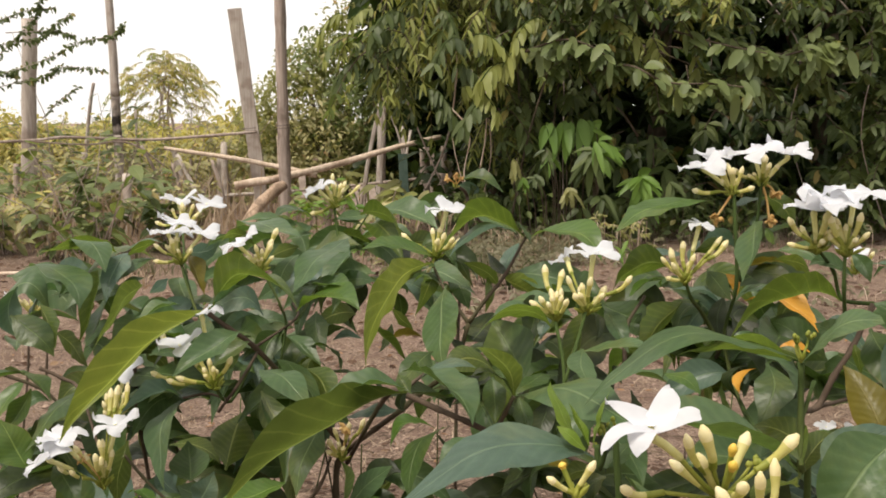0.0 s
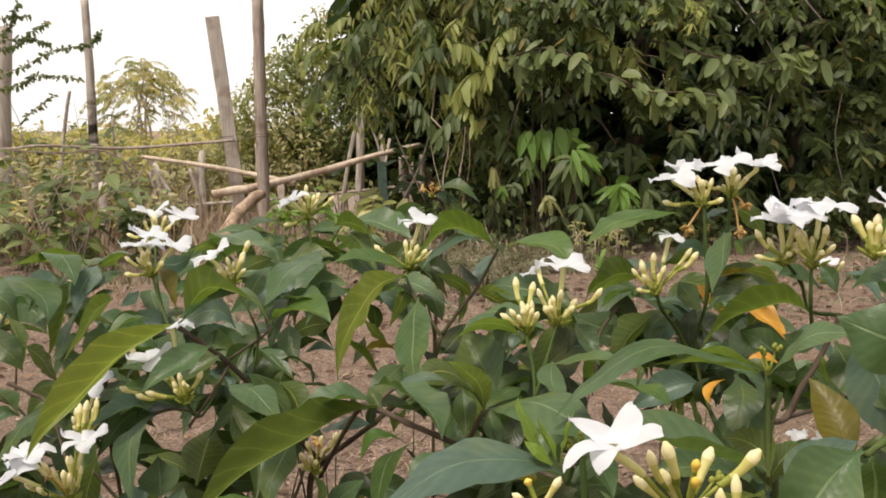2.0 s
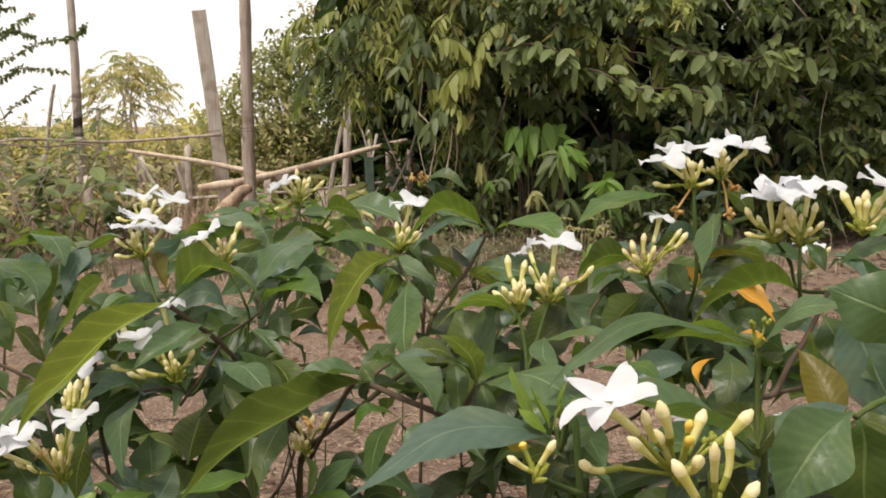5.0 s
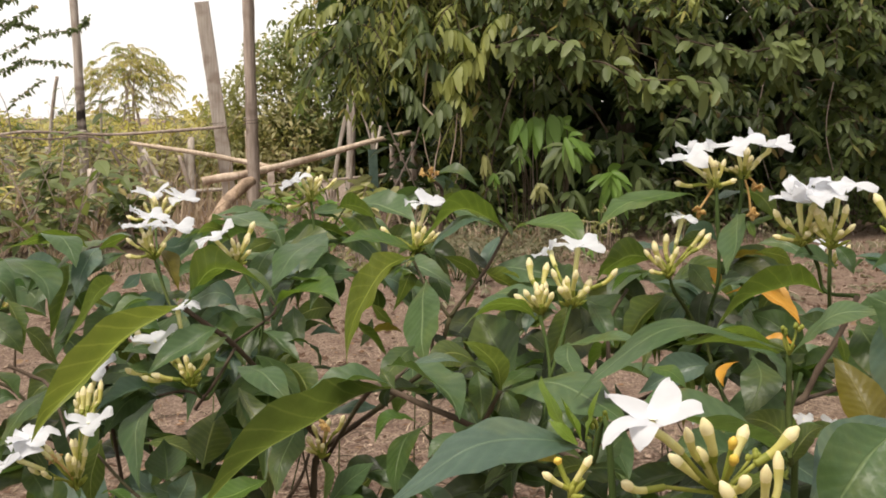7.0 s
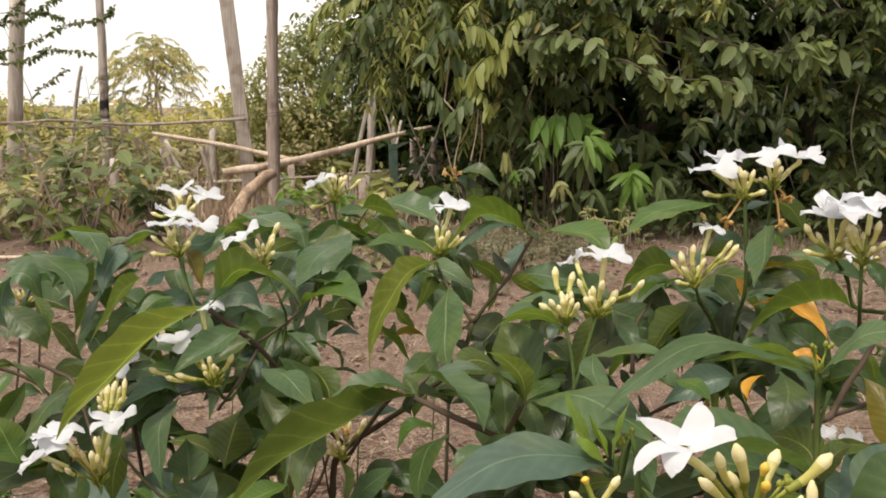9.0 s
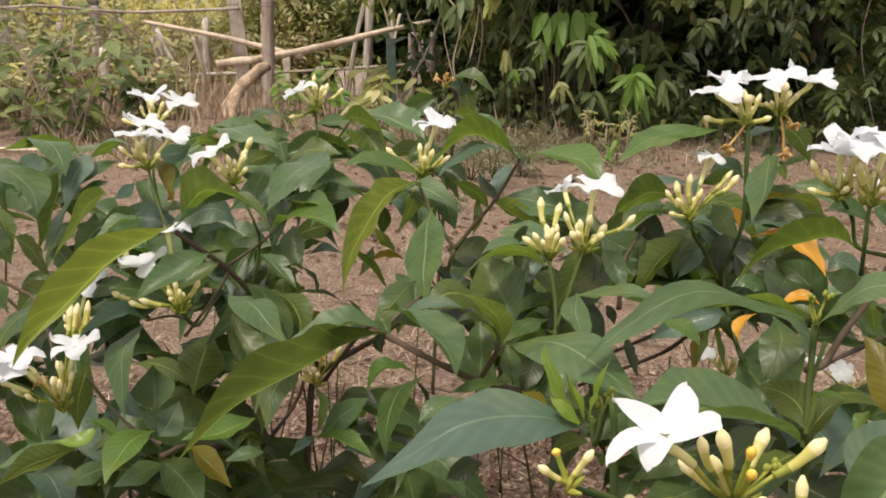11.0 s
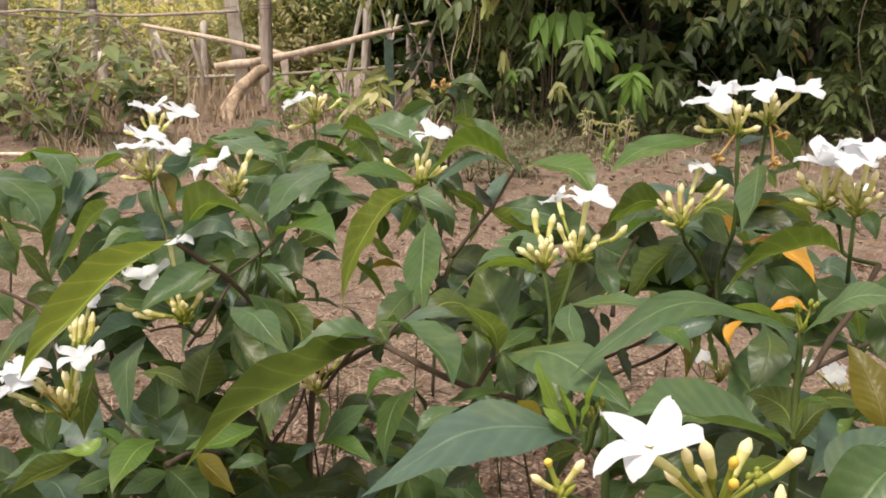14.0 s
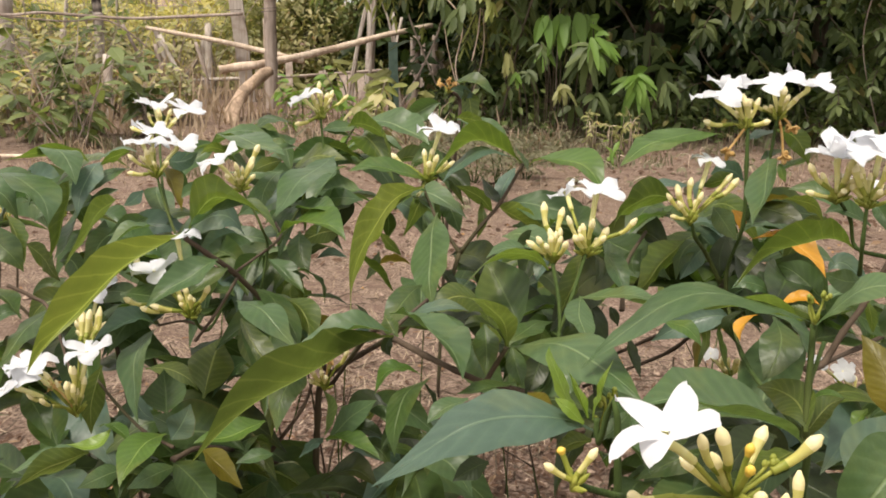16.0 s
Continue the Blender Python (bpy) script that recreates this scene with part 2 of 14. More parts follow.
bud_mat = plain_material("cream_bud", (0.76, 0.66, 0.36), (0.90, 0.83, 0.58), 0.5, (0.78, 0.74, 0.45))
calyx_mat = plain_material("green_stalk", (0.20, 0.24, 0.030), (0.40, 0.40, 0.075), 0.5, (0.25, 0.32, 0.05))
knob_mat = plain_material("ochre_knob", (0.50, 0.33, 0.04), (0.62, 0.45, 0.08), 0.5)
withered_mat = plain_material("withered_petal", (0.60, 0.36, 0.11), (0.76, 0.55, 0.24), 0.7, (0.5, 0.3, 0.1))
wire_mat = plain_material("old_wire", (0.10, 0.08, 0.07), (0.20, 0.16, 0.13), 0.7)
sheet_mat = plain_material("faded_green_sheet", (0.055, 0.095, 0.075), (0.10, 0.15, 0.12), 0.6, scale=30.0)


clod_mat = plain_material("dry_clod", (0.13, 0.088, 0.064), (0.34, 0.25, 0.19), 0.95, scale=60.0)


def ground_material():
    m, t, p = nodes_of("dry_soil", 0.95, 0.1)
    geo = t.nodes.new("ShaderNodeNewGeometry")
    fine = node(t, "ShaderNodeTexNoise", Scale=150.0, Detail=6.0, Roughness=0.75)
    mid = node(t, "ShaderNodeTexNoise", Scale=14.0, Detail=8.0, Roughness=0.72)
    big = node(t, "ShaderNodeTexNoise", Scale=1.7, Detail=7.0, Roughness=0.7)
    for n in (fine, mid, big):
        t.links.new(geo.outputs["Position"], n.inputs["Vector"])
    c = mix(t, ramp(t, fine.outputs[0], 0.39, 0.61), (0.055, 0.036, 0.028), (0.37, 0.270, 0.210))
    c = mix(t, math_node(t, "MULTIPLY", ramp(t, mid.outputs[0], 0.44, 0.60), 0.8), c, (0.145, 0.095, 0.073))
    c = mix(t, math_node(t, "MULTIPLY", ramp(t, big.outputs[0], 0.45, 0.75), 0.32), c, (0.13, 0.105, 0.060))
    t.links.new(c, p.inputs["Base Color"])
    bump = node(t, "ShaderNodeBump", Strength=0.8, Distance=0.012)
    t.links.new(math_node(t, "ADD", fine.outputs[0], math_node(t, "MULTIPLY", mid.outputs[0], 2.0)), bump.inputs["Height"])
    t.links.new(bump.outputs[0], p.inputs["Normal"])
    return m


soil = ground_material()


# ---- mesh helpers ----
def mesh_object(name, verts, faces, material, parent=None, label="", smooth=True, uvs=None, indices=None):
    me = bpy.data.meshes.new(name)
    me.from_pydata([tuple(v) for v in verts], [], faces)
    for mt in (material if isinstance(material, (list, tuple)) else [material]):
        me.materials.append(mt)
    if indices is not None:
        me.polygons.foreach_set("material_index", indices)
    if smooth:
        me.polygons.foreach_set("use_smooth", [True] * len(me.polygons))
    if uvs is not None:
        layer = me.uv_layers.new(name="UVMap")
        loops = np.empty(len(me.loops), dtype=np.int32)
        me.loops.foreach_get("vertex_index", loops)
        layer.data.foreach_set("uv", np.asarray(uvs, dtype=np.float32)[loops].ravel())
    me.update()
    ob = new(name, me)
    if parent:
        ob.parent = parent
        ob.matrix_parent_inverse = parent.matrix_world.inverted()
    if label:
        tagged(ob, label)
    return ob


def thing(name, x, y, z, label, category, group="", kind=""):
    ob = new(name)
    ob.empty_display_size = 0.05
    ob.location = (x, y, z)
    ob.matrix_world = Matrix.Translation((x, y, z))
    return tagged(ob, label, category, group, kind)


def smooth_line(points, n):
    """A rounded line through the points."""
    p = [Vector(q) for q in points]
    if len(p) == 2:
        return [p[0].lerp(p[1], i / n) for i in range(n + 1)]
    ext = [p[0] * 2 - p[1]] + p + [p[-1] * 2 - p[-2]]
    out = []
    for i in range(1, len(ext) - 2):
        for k in range(n):
            s = k / n
            a, b, c, d = ext[i - 1:i + 3]
            out.append(0.5 * ((2 * b) + (c - a) * s + (2 * a - 5 * b + 4 * c - d) * s * s + (3 * b - a - 3 * c + d) * s ** 3))
    return out + [p[-1]]


def tube(line, radii, sides=7, lump=0.0, flat=1.0):
    """Vertices and faces of a closed tube along a line; flat squeezes it across."""
    verts, faces = [], []
    side = None
    for i, c in enumerate(line):
        d = (line[min(i + 1, len(line) - 1)] - line[max(i - 1, 0)]).normalized()
        if side is None:
            side = d.cross(Vector((0, 1, 0.05))).normalized()
        side = (side - d * side.dot(d)).normalized()
        up = d.cross(side)
        for k in range(sides):
            a = 2 * math.pi * k / sides
            r = radii[i] * (1 + lump * noise.noise(Vector((c.x * 9 + k * 1.7, c.y * 9, c.z * 9))))
            verts.append(c + side * (math.cos(a) * r) + up * (math.sin(a) * r * flat))
    n = len(line)
    for i in range(n - 1):
        for k in range(sides):
            k2 = (k + 1) % sides
            faces.append((i * sides + k, i * sides + k2, (i + 1) * sides + k2, (i + 1) * sides + k))
    faces.append(tuple(reversed(range(sides))))
    faces.append(tuple((n - 1) * sides + k for k in range(sides)))
    return verts, faces


def stem(plant, woody, r0, r1, *points):
    line = smooth_line(points, 5)
    n = len(line) - 1
    radii = [(1.18 if woody else 0.95) * (r0 + (r1 - r0) * i / n) for i in range(n + 1)]
    for i in range(0, n + 1, 5):
        radii[i] *= 1.22
    v, f = tube(line, radii, 7, 0.25)
    return mesh_object("stem", v, f, twig_mat if woody else stalk_mat, plant)


leaf_rng = random.Random(5)


def leaf(plant, material, base, middle, tip, width, normal, bend=None):
    """A lance-shaped leaf, bowed from base over middle to tip, keeled along its midrib, with a wavy edge."""
    b, m, t, nrm = Vector(base), Vector(middle), Vector(tip), Vector(normal)
    ctrl = m * 2 - (b + t) * 0.5
    axis = (t - b).normalized()
    lat = axis.cross(nrm).normalized()
    fold = leaf_rng.uniform(-0.15, 0.30) if bend is None else bend
    fold += 0.07
    ph, amp = leaf_rng.uniform(0, 6.28), leaf_rng.uniform(0.018, 0.06)
    twist, hook = leaf_rng.uniform(-0.3, 0.3), leaf_rng.uniform(-0.03, 0.08)
    n, across = 18, (-1.0, -0.72, -0.36, 0.0, 0.36, 0.72, 1.0)
    verts, uvs, faces = [], [], []
    for i in range(n + 1):
        s = i / n
        c = b * (1 - s) ** 2 + ctrl * 2 * s * (1 - s) + t * s * s
        d = ((ctrl - b) * (1 - s) + (t - ctrl) * s).normalized()
        l = (lat - d * lat.dot(d)).normalized()
        up = l.cross(d).normalized()
        a = twist * (s - 0.5)
        l, up = l * math.cos(a) + up * math.sin(a), up * math.cos(a) - l * math.sin(a)
        g = min(1.0, max(0.0, (s - 0.05) / 0.95))
        w = width * 0.5 * (math.sin(math.pi * g ** 0.93) ** 1.10) * (1.0 - 0.28 * g ** 3) * 1.06 + 0.0011 * (1 - s)
        for u in across:
            lobe = math.sin(ph + s * 17 + (2.0 if u > 0 else 0.0) + 1.5 * math.sin(s * 9 + ph))
            rise = (abs(u) ** 1.3 - 0.4) * w * fold * 2 + amp * w * 2 * lobe * u * u + 0.03 * width * math.sin(s * 11 + ph * 2)
            verts.append(c + l * (u * w * (1 + 0.05 * math.sin(ph * 3 + s * 13 + u)) + hook * width * math.sin(s * 5 + ph)) + up * rise)
            uvs.append((0.5 + u * 0.5, s))
    k = len(across)
    for i in range(n):
        for j in range(k - 1):
            faces.append((i * k + j, i * k + j + 1, (i + 1) * k + j + 1, (i + 1) * k + j))
    note = {"leaf_amber": "amber ageing leaf", "leaf_brown": "brownish old leaf", "leaf_young": "pale yellow-green young leaf"}.get(material.name, "")
    return mesh_object("leaf", verts, faces, material, plant, note, uvs=uvs)


def cluster(plant, at, count=16):
    """The branched green head that carries flowers and buds."""
    c = Vector(at)
    rng = random.Random(round(at[0] * 1e4) + round(at[2] * 1e4))
    verts, faces = [], []
    for i in range(count):
        d = Vector((rng.uniform(-1, 1), rng.uniform(-1, 0.8), rng.uniform(0.35, 1.8))).normalized()
        ln = rng.uniform(0.005, 0.013)
        line = [c - Vector((0, 0, 0.004)) + d * (ln * q / 3) for q in range(4)]
        v, f = tube(line, (0.0009, 0.0007, 0.0013, 0.0004), 6)
        o = len(verts)
        verts += v
        faces += [tuple(q + o for q in fc) for fc in f]
    ob = mesh_object("flower_head", verts, faces, calyx_mat, plant, "yellow-green branched flower head")
    ob["node"] = c
    return ob


def flower(head, centre, size, facing, spin, lobes=None):
    """Five pinwheel lobes round a small throat on a slender cream tube."""
    c, n = Vector(centre), Vector(facing).normalized()
    base = Vector(head["node"])
    rng = random.Random(round(centre[0] * 1e4) * 7 + round(centre[2] * 1e4))
    if lobes is None:
        n = (n + Vector((rng.uniform(-0.12, 0.12), rng.uniform(-0.1, 0.1), 0))).normalized()
    e1 = (Vector((1, 0, 0)) - n * n.x).normalized()
    e2 = n.cross(e1)
    verts, faces, idx = [], [], []
    R = size * 0.5
    for q in range(5):
        a0 = radians(spin) + q * 2 * math.pi / 5
        lift, tw, scale = rng.choice((rng.uniform(-0.2, 0.1), rng.uniform(0.0, 0.3), rng.uniform(0.25, 0.6))), rng.uniform(0.15, 0.6), rng.uniform(0.88, 1.10)
        ruffle, curl = rng.uniform(0.05, 0.13), rng.uniform(0.05, 0.24)
        if lobes:
            a0, scale, lift = radians(lobes[q][0]) - 0.30, lobes[q][1], lobes[q][2]
            ruffle, tw = 0.03, 0.18
        o = len(verts)
        steps, cols = (0.0, 0.13, 0.28, 0.44, 0.60, 0.74, 0.86, 0.95, 1.0), (-1, -0.55, 0, 0.55, 1)
        rows = len(steps) - 1
        for s in steps:
            r = R * (0.05 + 0.95 * s) * scale
            if lobes:
                paddle = lobes[q][3]
                w = R * (0.21 * (1 - s) + (1 - paddle) * 0.20 * math.sin(math.pi * s ** 1.15) ** 0.75)
                w += R * paddle * (0.05 + 0.19 * s ** 2) * math.sqrt(max(0.04, 1 - max(0.0, (s - 0.8) / 0.21) ** 2))
            else:
                w = R * (0.12 * (1 - s) + 0.35 * math.sin(math.pi * min(1.0, s ** 1.25 * 0.78 + 0.02)) ** 0.75)
                if s > 0.74:
                    w *= math.sqrt(max(0.02, 1 - ((s - 0.74) / 0.265) ** 2))
            ang = a0 + 0.22 * s
            d = e1 * math.cos(ang) + e2 * math.sin(ang)
            l = n.cross(d)
            for u in cols:
                h = R * (0.10 * math.sin(s * 2.6) + lift * s * s + tw * 0.4 * u * s * (1 - 0.3 * s) - curl * s ** 3
                         + ruffle * s * math.sin(7 * s + 3.2 * u + 2 * q) + 0.05 * abs(u) * s)
                verts.append(c + d * r + l * (u * w + 0.08 * R * s * s) + n * h)
        k = len(cols)
        for i in range(rows):
            for j in range(k - 1):
                faces.append((o + i * k + j, o + i * k + j + 1, o + (i + 1) * k + j + 1, o + (i + 1) * k + j))
                idx.append(0)
    # pale yellow eye
    o = len(verts)
    verts.append(c + n * R * 0.10)
    idx += [1] * 8
    for q in range(8):
        a = q * math.pi / 4
        verts.append(c + (e1 * math.cos(a) + e2 * math.sin(a)) * (R * 0.075) + n * R * 0.06)
        faces.append((o, o + 1 + q, o + 1 + (q + 1) % 8))
    ob = mesh_object("flower", verts, faces, (petal_mat, eye_mat), head, "white five-lobed pinwheel flower", indices=idx)
    # tube, and the green stalk that carries it
    end = c - n * (R * 0.02)
    way = base - end
    foot = end + way * min(1.0, 0.021 / max(way.length, 1e-4))
    line = smooth_line((foot, foot.lerp(end, 0.55) - n * 0.001, end - n * 0.003, end), 4)
    m = len(line) - 1
    radii = [0.0016 + 0.0002 * (i / m) + 0.0004 * math.exp(-((i / m - 0.75) / 0.14) ** 2) for i in range(m + 1)]
    v, f = tube(line, radii, 8)
    mesh_object("corolla_tube", v, f, tube_mat, head, "slender cream corolla tube")
    if way.length > 0.021:
        v, f = tube(smooth_line((base, base.lerp(foot, 0.5) + Vector((0, 0, -0.001)), foot), 3), [0.0010] * 7, 6)
        mesh_object("stalk", v, f, calyx_mat, head)
    return ob


def bud(head, tip):
    """A club-shaped closed bud on its slender tube."""
    base, t = Vector(head["node"]), Vector(tip)
    d = t - base
    ln = d.length
    rng = random.Random(round(tip[0] * 1e5))
    start = base + d * max(0.0, 1 - 0.021 / max(ln, 1e-4)) if ln > 0.024 else base
    bend = Vector((rng.uniform(-1, 1), rng.uniform(-1, 1), -1.2)) * 0.05 * ln
    line = smooth_line((start, start.lerp(t, 0.5) + bend, t), 9)
    m = len(line) - 1
    k = rng.uniform(0.66, 0.92) * min(1.0, 0.55 + ln / 0.05)
    radii = []
    for i in range(m + 1):
        s = i / m
        r = 0.00178 + 0.0003 * s + 0.00075 * math.exp(-((s - 0.84) / 0.15) ** 2)
        if s > 0.88:
            r *= max(0.12, (1 - s) / 0.12) ** 0.5
        radii.append(r * k)
    v, f = tube(line, radii, 9)
    idx = [2 if (i // 9) > m * 0.76 else 1 if (i // 9) > m * 0.3 else 0 for i in range(len(f) - 2)] + [0, 2]
    mesh_object("bud", v, f, (calyx_mat, bud_tube_mat, bud_mat), head, "closed cream bud", indices=idx)
    if start is not base:
        v, f = tube(smooth_line((base, base.lerp(start, 0.5), start), 3), [0.0009] * 7, 6)
        mesh_object("stalk", v, f, calyx_mat, head)


def withered(head, at):
    """A shrivelled hanging flower, crumpled and ochre."""
    c, base = Vector(at), Vector(head["node"])
    rng = random.Random(round(at[0] * 1e5) + 3)
    line = smooth_line((base, base.lerp(c, 0.5) + Vector((0.0008, 0, 0.001)), c), 5)
    v, f = tube(line, [0.0009] * len(line), 6)
    for q in range(9):
        d = Vector((rng.uniform(-1, 1), rng.uniform(-1, 1), rng.uniform(-1, 0.6))).normalized()
        ln = rng.uniform(0.004, 0.008)
        v2, f2 = tube([c + d * (ln * i / 4) + Vector((0, 0, rng.uniform(-1, 1) * 0.001)) for i in range(5)],
                      (0.0006, 0.0015, 0.0019, 0.0014, 0.0004), 5, 0.6, 0.45)
        o = len(v)
        v += v2
        f += [tuple(i + o for i in fc) for fc in f2]
    mesh_object("withered_flower", v, f, withered_mat, head, "shrivelled ochre flower")


def knob(head, at, ripe=True):
    """A tight ochre young bud, or a thin stalk with a few tiny green ones."""
    c, base = Vector(at), Vector(head["node"])
    if ripe:
        line = smooth_line((base, base.lerp(c, 0.7), c), 5)
        m = len(line) - 1
        v, f = tube(line, [0.0011 if i < m - 3 else (0.0015, 0.0019, 0.0016, 0.0006)[i - m + 3] for i in range(m + 1)], 8)
        mesh_object("young_bud", v, f, (calyx_mat, knob_mat), head, indices=[1 if i // 8 > m - 5 else 0 for i in range(len(f))])
        return
    rng = random.Random(round(at[0] * 1e5) + 11)
    line = smooth_line((base, base.lerp(c, 0.6) + Vector((0.0006, 0, 0)), c), 4)
    v, f = tube(line, [0.0007] * len(line), 6)
    for q in range(4):
        top = c + Vector((rng.uniform(-1, 1), rng.uniform(-1, 1), rng.uniform(-0.6, 1.2))) * 0.0022
        v2, f2 = tube([top + Vector((0, 0, h)) for h in (-0.0016, -0.001, 0, 0.001, 0.0016)], (0.0004, 0.0010, 0.0013, 0.0010, 0.0003), 7)
        o = len(v)
        v += v2
        f += [tuple(i + o for i in fc) for fc in f2]
    mesh_object("young_bud", v, f, calyx_mat, head)


# ---- foliage in bulk ----
def leaf_field(name, places, ways, normals, lengths, widths, material, parent=None, label="", droop=0.25, blunt=0.0):
    """Many small leaves as one mesh, each keeled and drooping; blunt makes them oblong."""
    P, D = np.asarray(places, float), np.asarray(ways, float)
    N, L, W = np.asarray(normals, float), np.asarray(lengths, float)[:, None], np.asarray(widths, float)[:, None]
    D = D / np.linalg.norm(D, axis=1, keepdims=True)
    N = N - D * (N * D).sum(1, keepdims=True)
    N = N / np.maximum(np.linalg.norm(N, axis=1, keepdims=True), 1e-6)
    S = np.cross(D, N)
    G = np.array((0, 0, -1.0))
    if blunt:
        # oblong leaf with rounded ends, in four cross rows
        rows = [P]
        for s, w in ((0.07, 0.26), (0.28, 0.48), (0.62, 0.50 - 0.03 * (1 - blunt)), (0.88, 0.24 + 0.06 * blunt)):
            c = P + D * L * s - N * W * 0.08 + G * L * droop * s * s
            rows += [c - S * W * w + N * W * 0.1 * w * 2, c, c + S * W * w + N * W * 0.1 * w * 2]
        rows.append(P + D * L + G * L * droop)
        o = np.arange(len(P))[:, None] * 14
        quads = [o + np.array((k, k + 3, k + 4, k + 1)) for k in (1, 2, 4, 5, 7, 8)]
        tris = [o + np.array(q) for q in ((0, 1, 2), (0, 2, 3), (10, 13, 11), (11, 13, 12))]
        return mesh_object(name, np.stack(rows, 1).reshape(-1, 3).tolist(), np.concatenate(quads).tolist() + np.concatenate(tris).tolist(),
                           material, parent, label)
    c1 = P + D * L * 0.36 - N * W * 0.10 + G * L * droop * 0.10
    c2 = P + D * L * 0.70 - N * W * 0.08 + G * L * droop * 0.42
    tip = P + D * L * 0.97 + G * L * droop
    l1, r1 = c1 - S * W * 0.5 + N * W * 0.14, c1 + S * W * 0.5 + N * W * 0.14
    h = 0.40
    l2, r2 = c2 - S * W * h + N * W * 0.12, c2 + S * W * h + N * W * 0.12
    verts = np.stack((P, l1, c1, r1, l2, c2, r2, tip), 1).reshape(-1, 3)
    n = len(P)
    o = np.arange(n)[:, None] * 8
    quads = np.concatenate([(o + np.array(q)) for q in ((1, 4, 5, 2), (2, 5, 6, 3))])
    tris = np.concatenate([(o + np.array(q)) for q in ((0, 1, 2), (0, 2, 3), (4, 7, 5), (5, 7, 6))])
    return mesh_object(name, verts.tolist(), quads.tolist() + tris.tolist(), material, parent, label, smooth=False)


def sprays(rng, roots, length, pairs, leaf_l, leaf_w, out=(0, -1, 0.1), spread=0.8, sag=0.5):
    """Pinnate sprays: rachises that start at the roots, and their leaflets in pairs."""
    pl, wy, nm, ll, lw, lines = [], [], [], [], [], []
    for r in roots:
        r = Vector(r)
        d = (Vector(out) + Vector((rng.gauss(0, spread), rng.gauss(0, spread * 0.6), rng.gauss(0, spread * 0.6)))).normalized()
        ln = length * rng.uniform(0.6, 1.25)
        side = d.cross(Vector((0, 0, 1)))
        side = side.normalized() if side.length > 1e-3 else Vector((1, 0, 0))
        k = rng.uniform(0.75, 1.2)
        line = []
        for i in range(pairs + 1):
            s = i / pairs
            line.append(r + d * (ln * s) - Vector((0, 0, sag * ln * s * s)))
        lines.append(line)
        for i in range(1, pairs + 1):
            t = (line[i] - line[i - 1]).normalized()
            for sg in ((-1, 1) if i < pairs else (-1, 0, 1)):
                w = t * (0.45 if sg else 1.0) + side * sg * rng.uniform(0.6, 1.0) + Vector((0, 0, rng.uniform(-0.75, 0.2)))
                w += Vector((rng.gauss(0, 0.16), rng.gauss(0, 0.16), rng.gauss(0, 0.16)))
                pl.append(line[i])
                wy.append(w)
                nm.append(Vector((rng.gauss(0, 0.35), rng.gauss(-0.35, 0.35), 1.0)))
                ll.append(leaf_l * k * rng.uniform(0.75, 1.2))
                lw.append(leaf_w * k * rng.uniform(0.8, 1.2))
    return pl, wy, nm, ll, lw, lines


def twigs(name, lines, r, material, parent, label=""):
    verts, faces = [], []
    for ln in lines:
        v, f = tube(ln, [r * (1 - 0.6 * i / (len(ln) - 1)) for i in range(len(ln))], 4)
        o = len(verts)
        verts += v
        faces += [tuple(i + o for i in fc) for fc in f]
    return tagged(mesh_object(name, verts, faces, material, parent, label), kind="stuff")


def scatter(rng, n, inside, leaf_l, leaf_w, towards=None):
    """n leaves at random places that inside(rng) gives, turned all ways but mostly face up."""
    pl, wy, nm, ll, lw = [], [], [], [], []
    for _ in range(n):
        pl.append(inside(rng))
        w = Vector((rng.gauss(0, 1), rng.gauss(-0.3, 1), rng.gauss(-0.25, 0.6)))
        wy.append(w)
        nm.append(Vector((rng.gauss(0, 0.5), rng.gauss(-0.3, 0.5), 1)))
        ll.append(leaf_l * rng.uniform(0.6, 1.35))
        lw.append(leaf_w * rng.uniform(0.7, 1.3))
    return pl, wy, nm, ll, lw


# ---- ground ----
def ground_height(x, y):
    h = 0.014 * noise.noise(Vector((x * 2.1, y * 2.1, 0))) + 0.007 * noise.noise(Vector((x * 9, y * 9, 3)))
    return h * max(0.0, 1 - math.hypot(x, y) / 30)


def strewn(rng, k):
    """A place on the ground: most of them among the shrubs, thinning outwards."""
    if k % 10 < 6:
        y = 5.6 * rng.random() ** 1.4 - 0.3 + rng.gauss(0, 0.4)
        return rng.gauss(0, 0.42) * (abs(y) + 0.8), y
    return rng.gauss(0, 2.6), rng.gauss(1.6, 2.4)


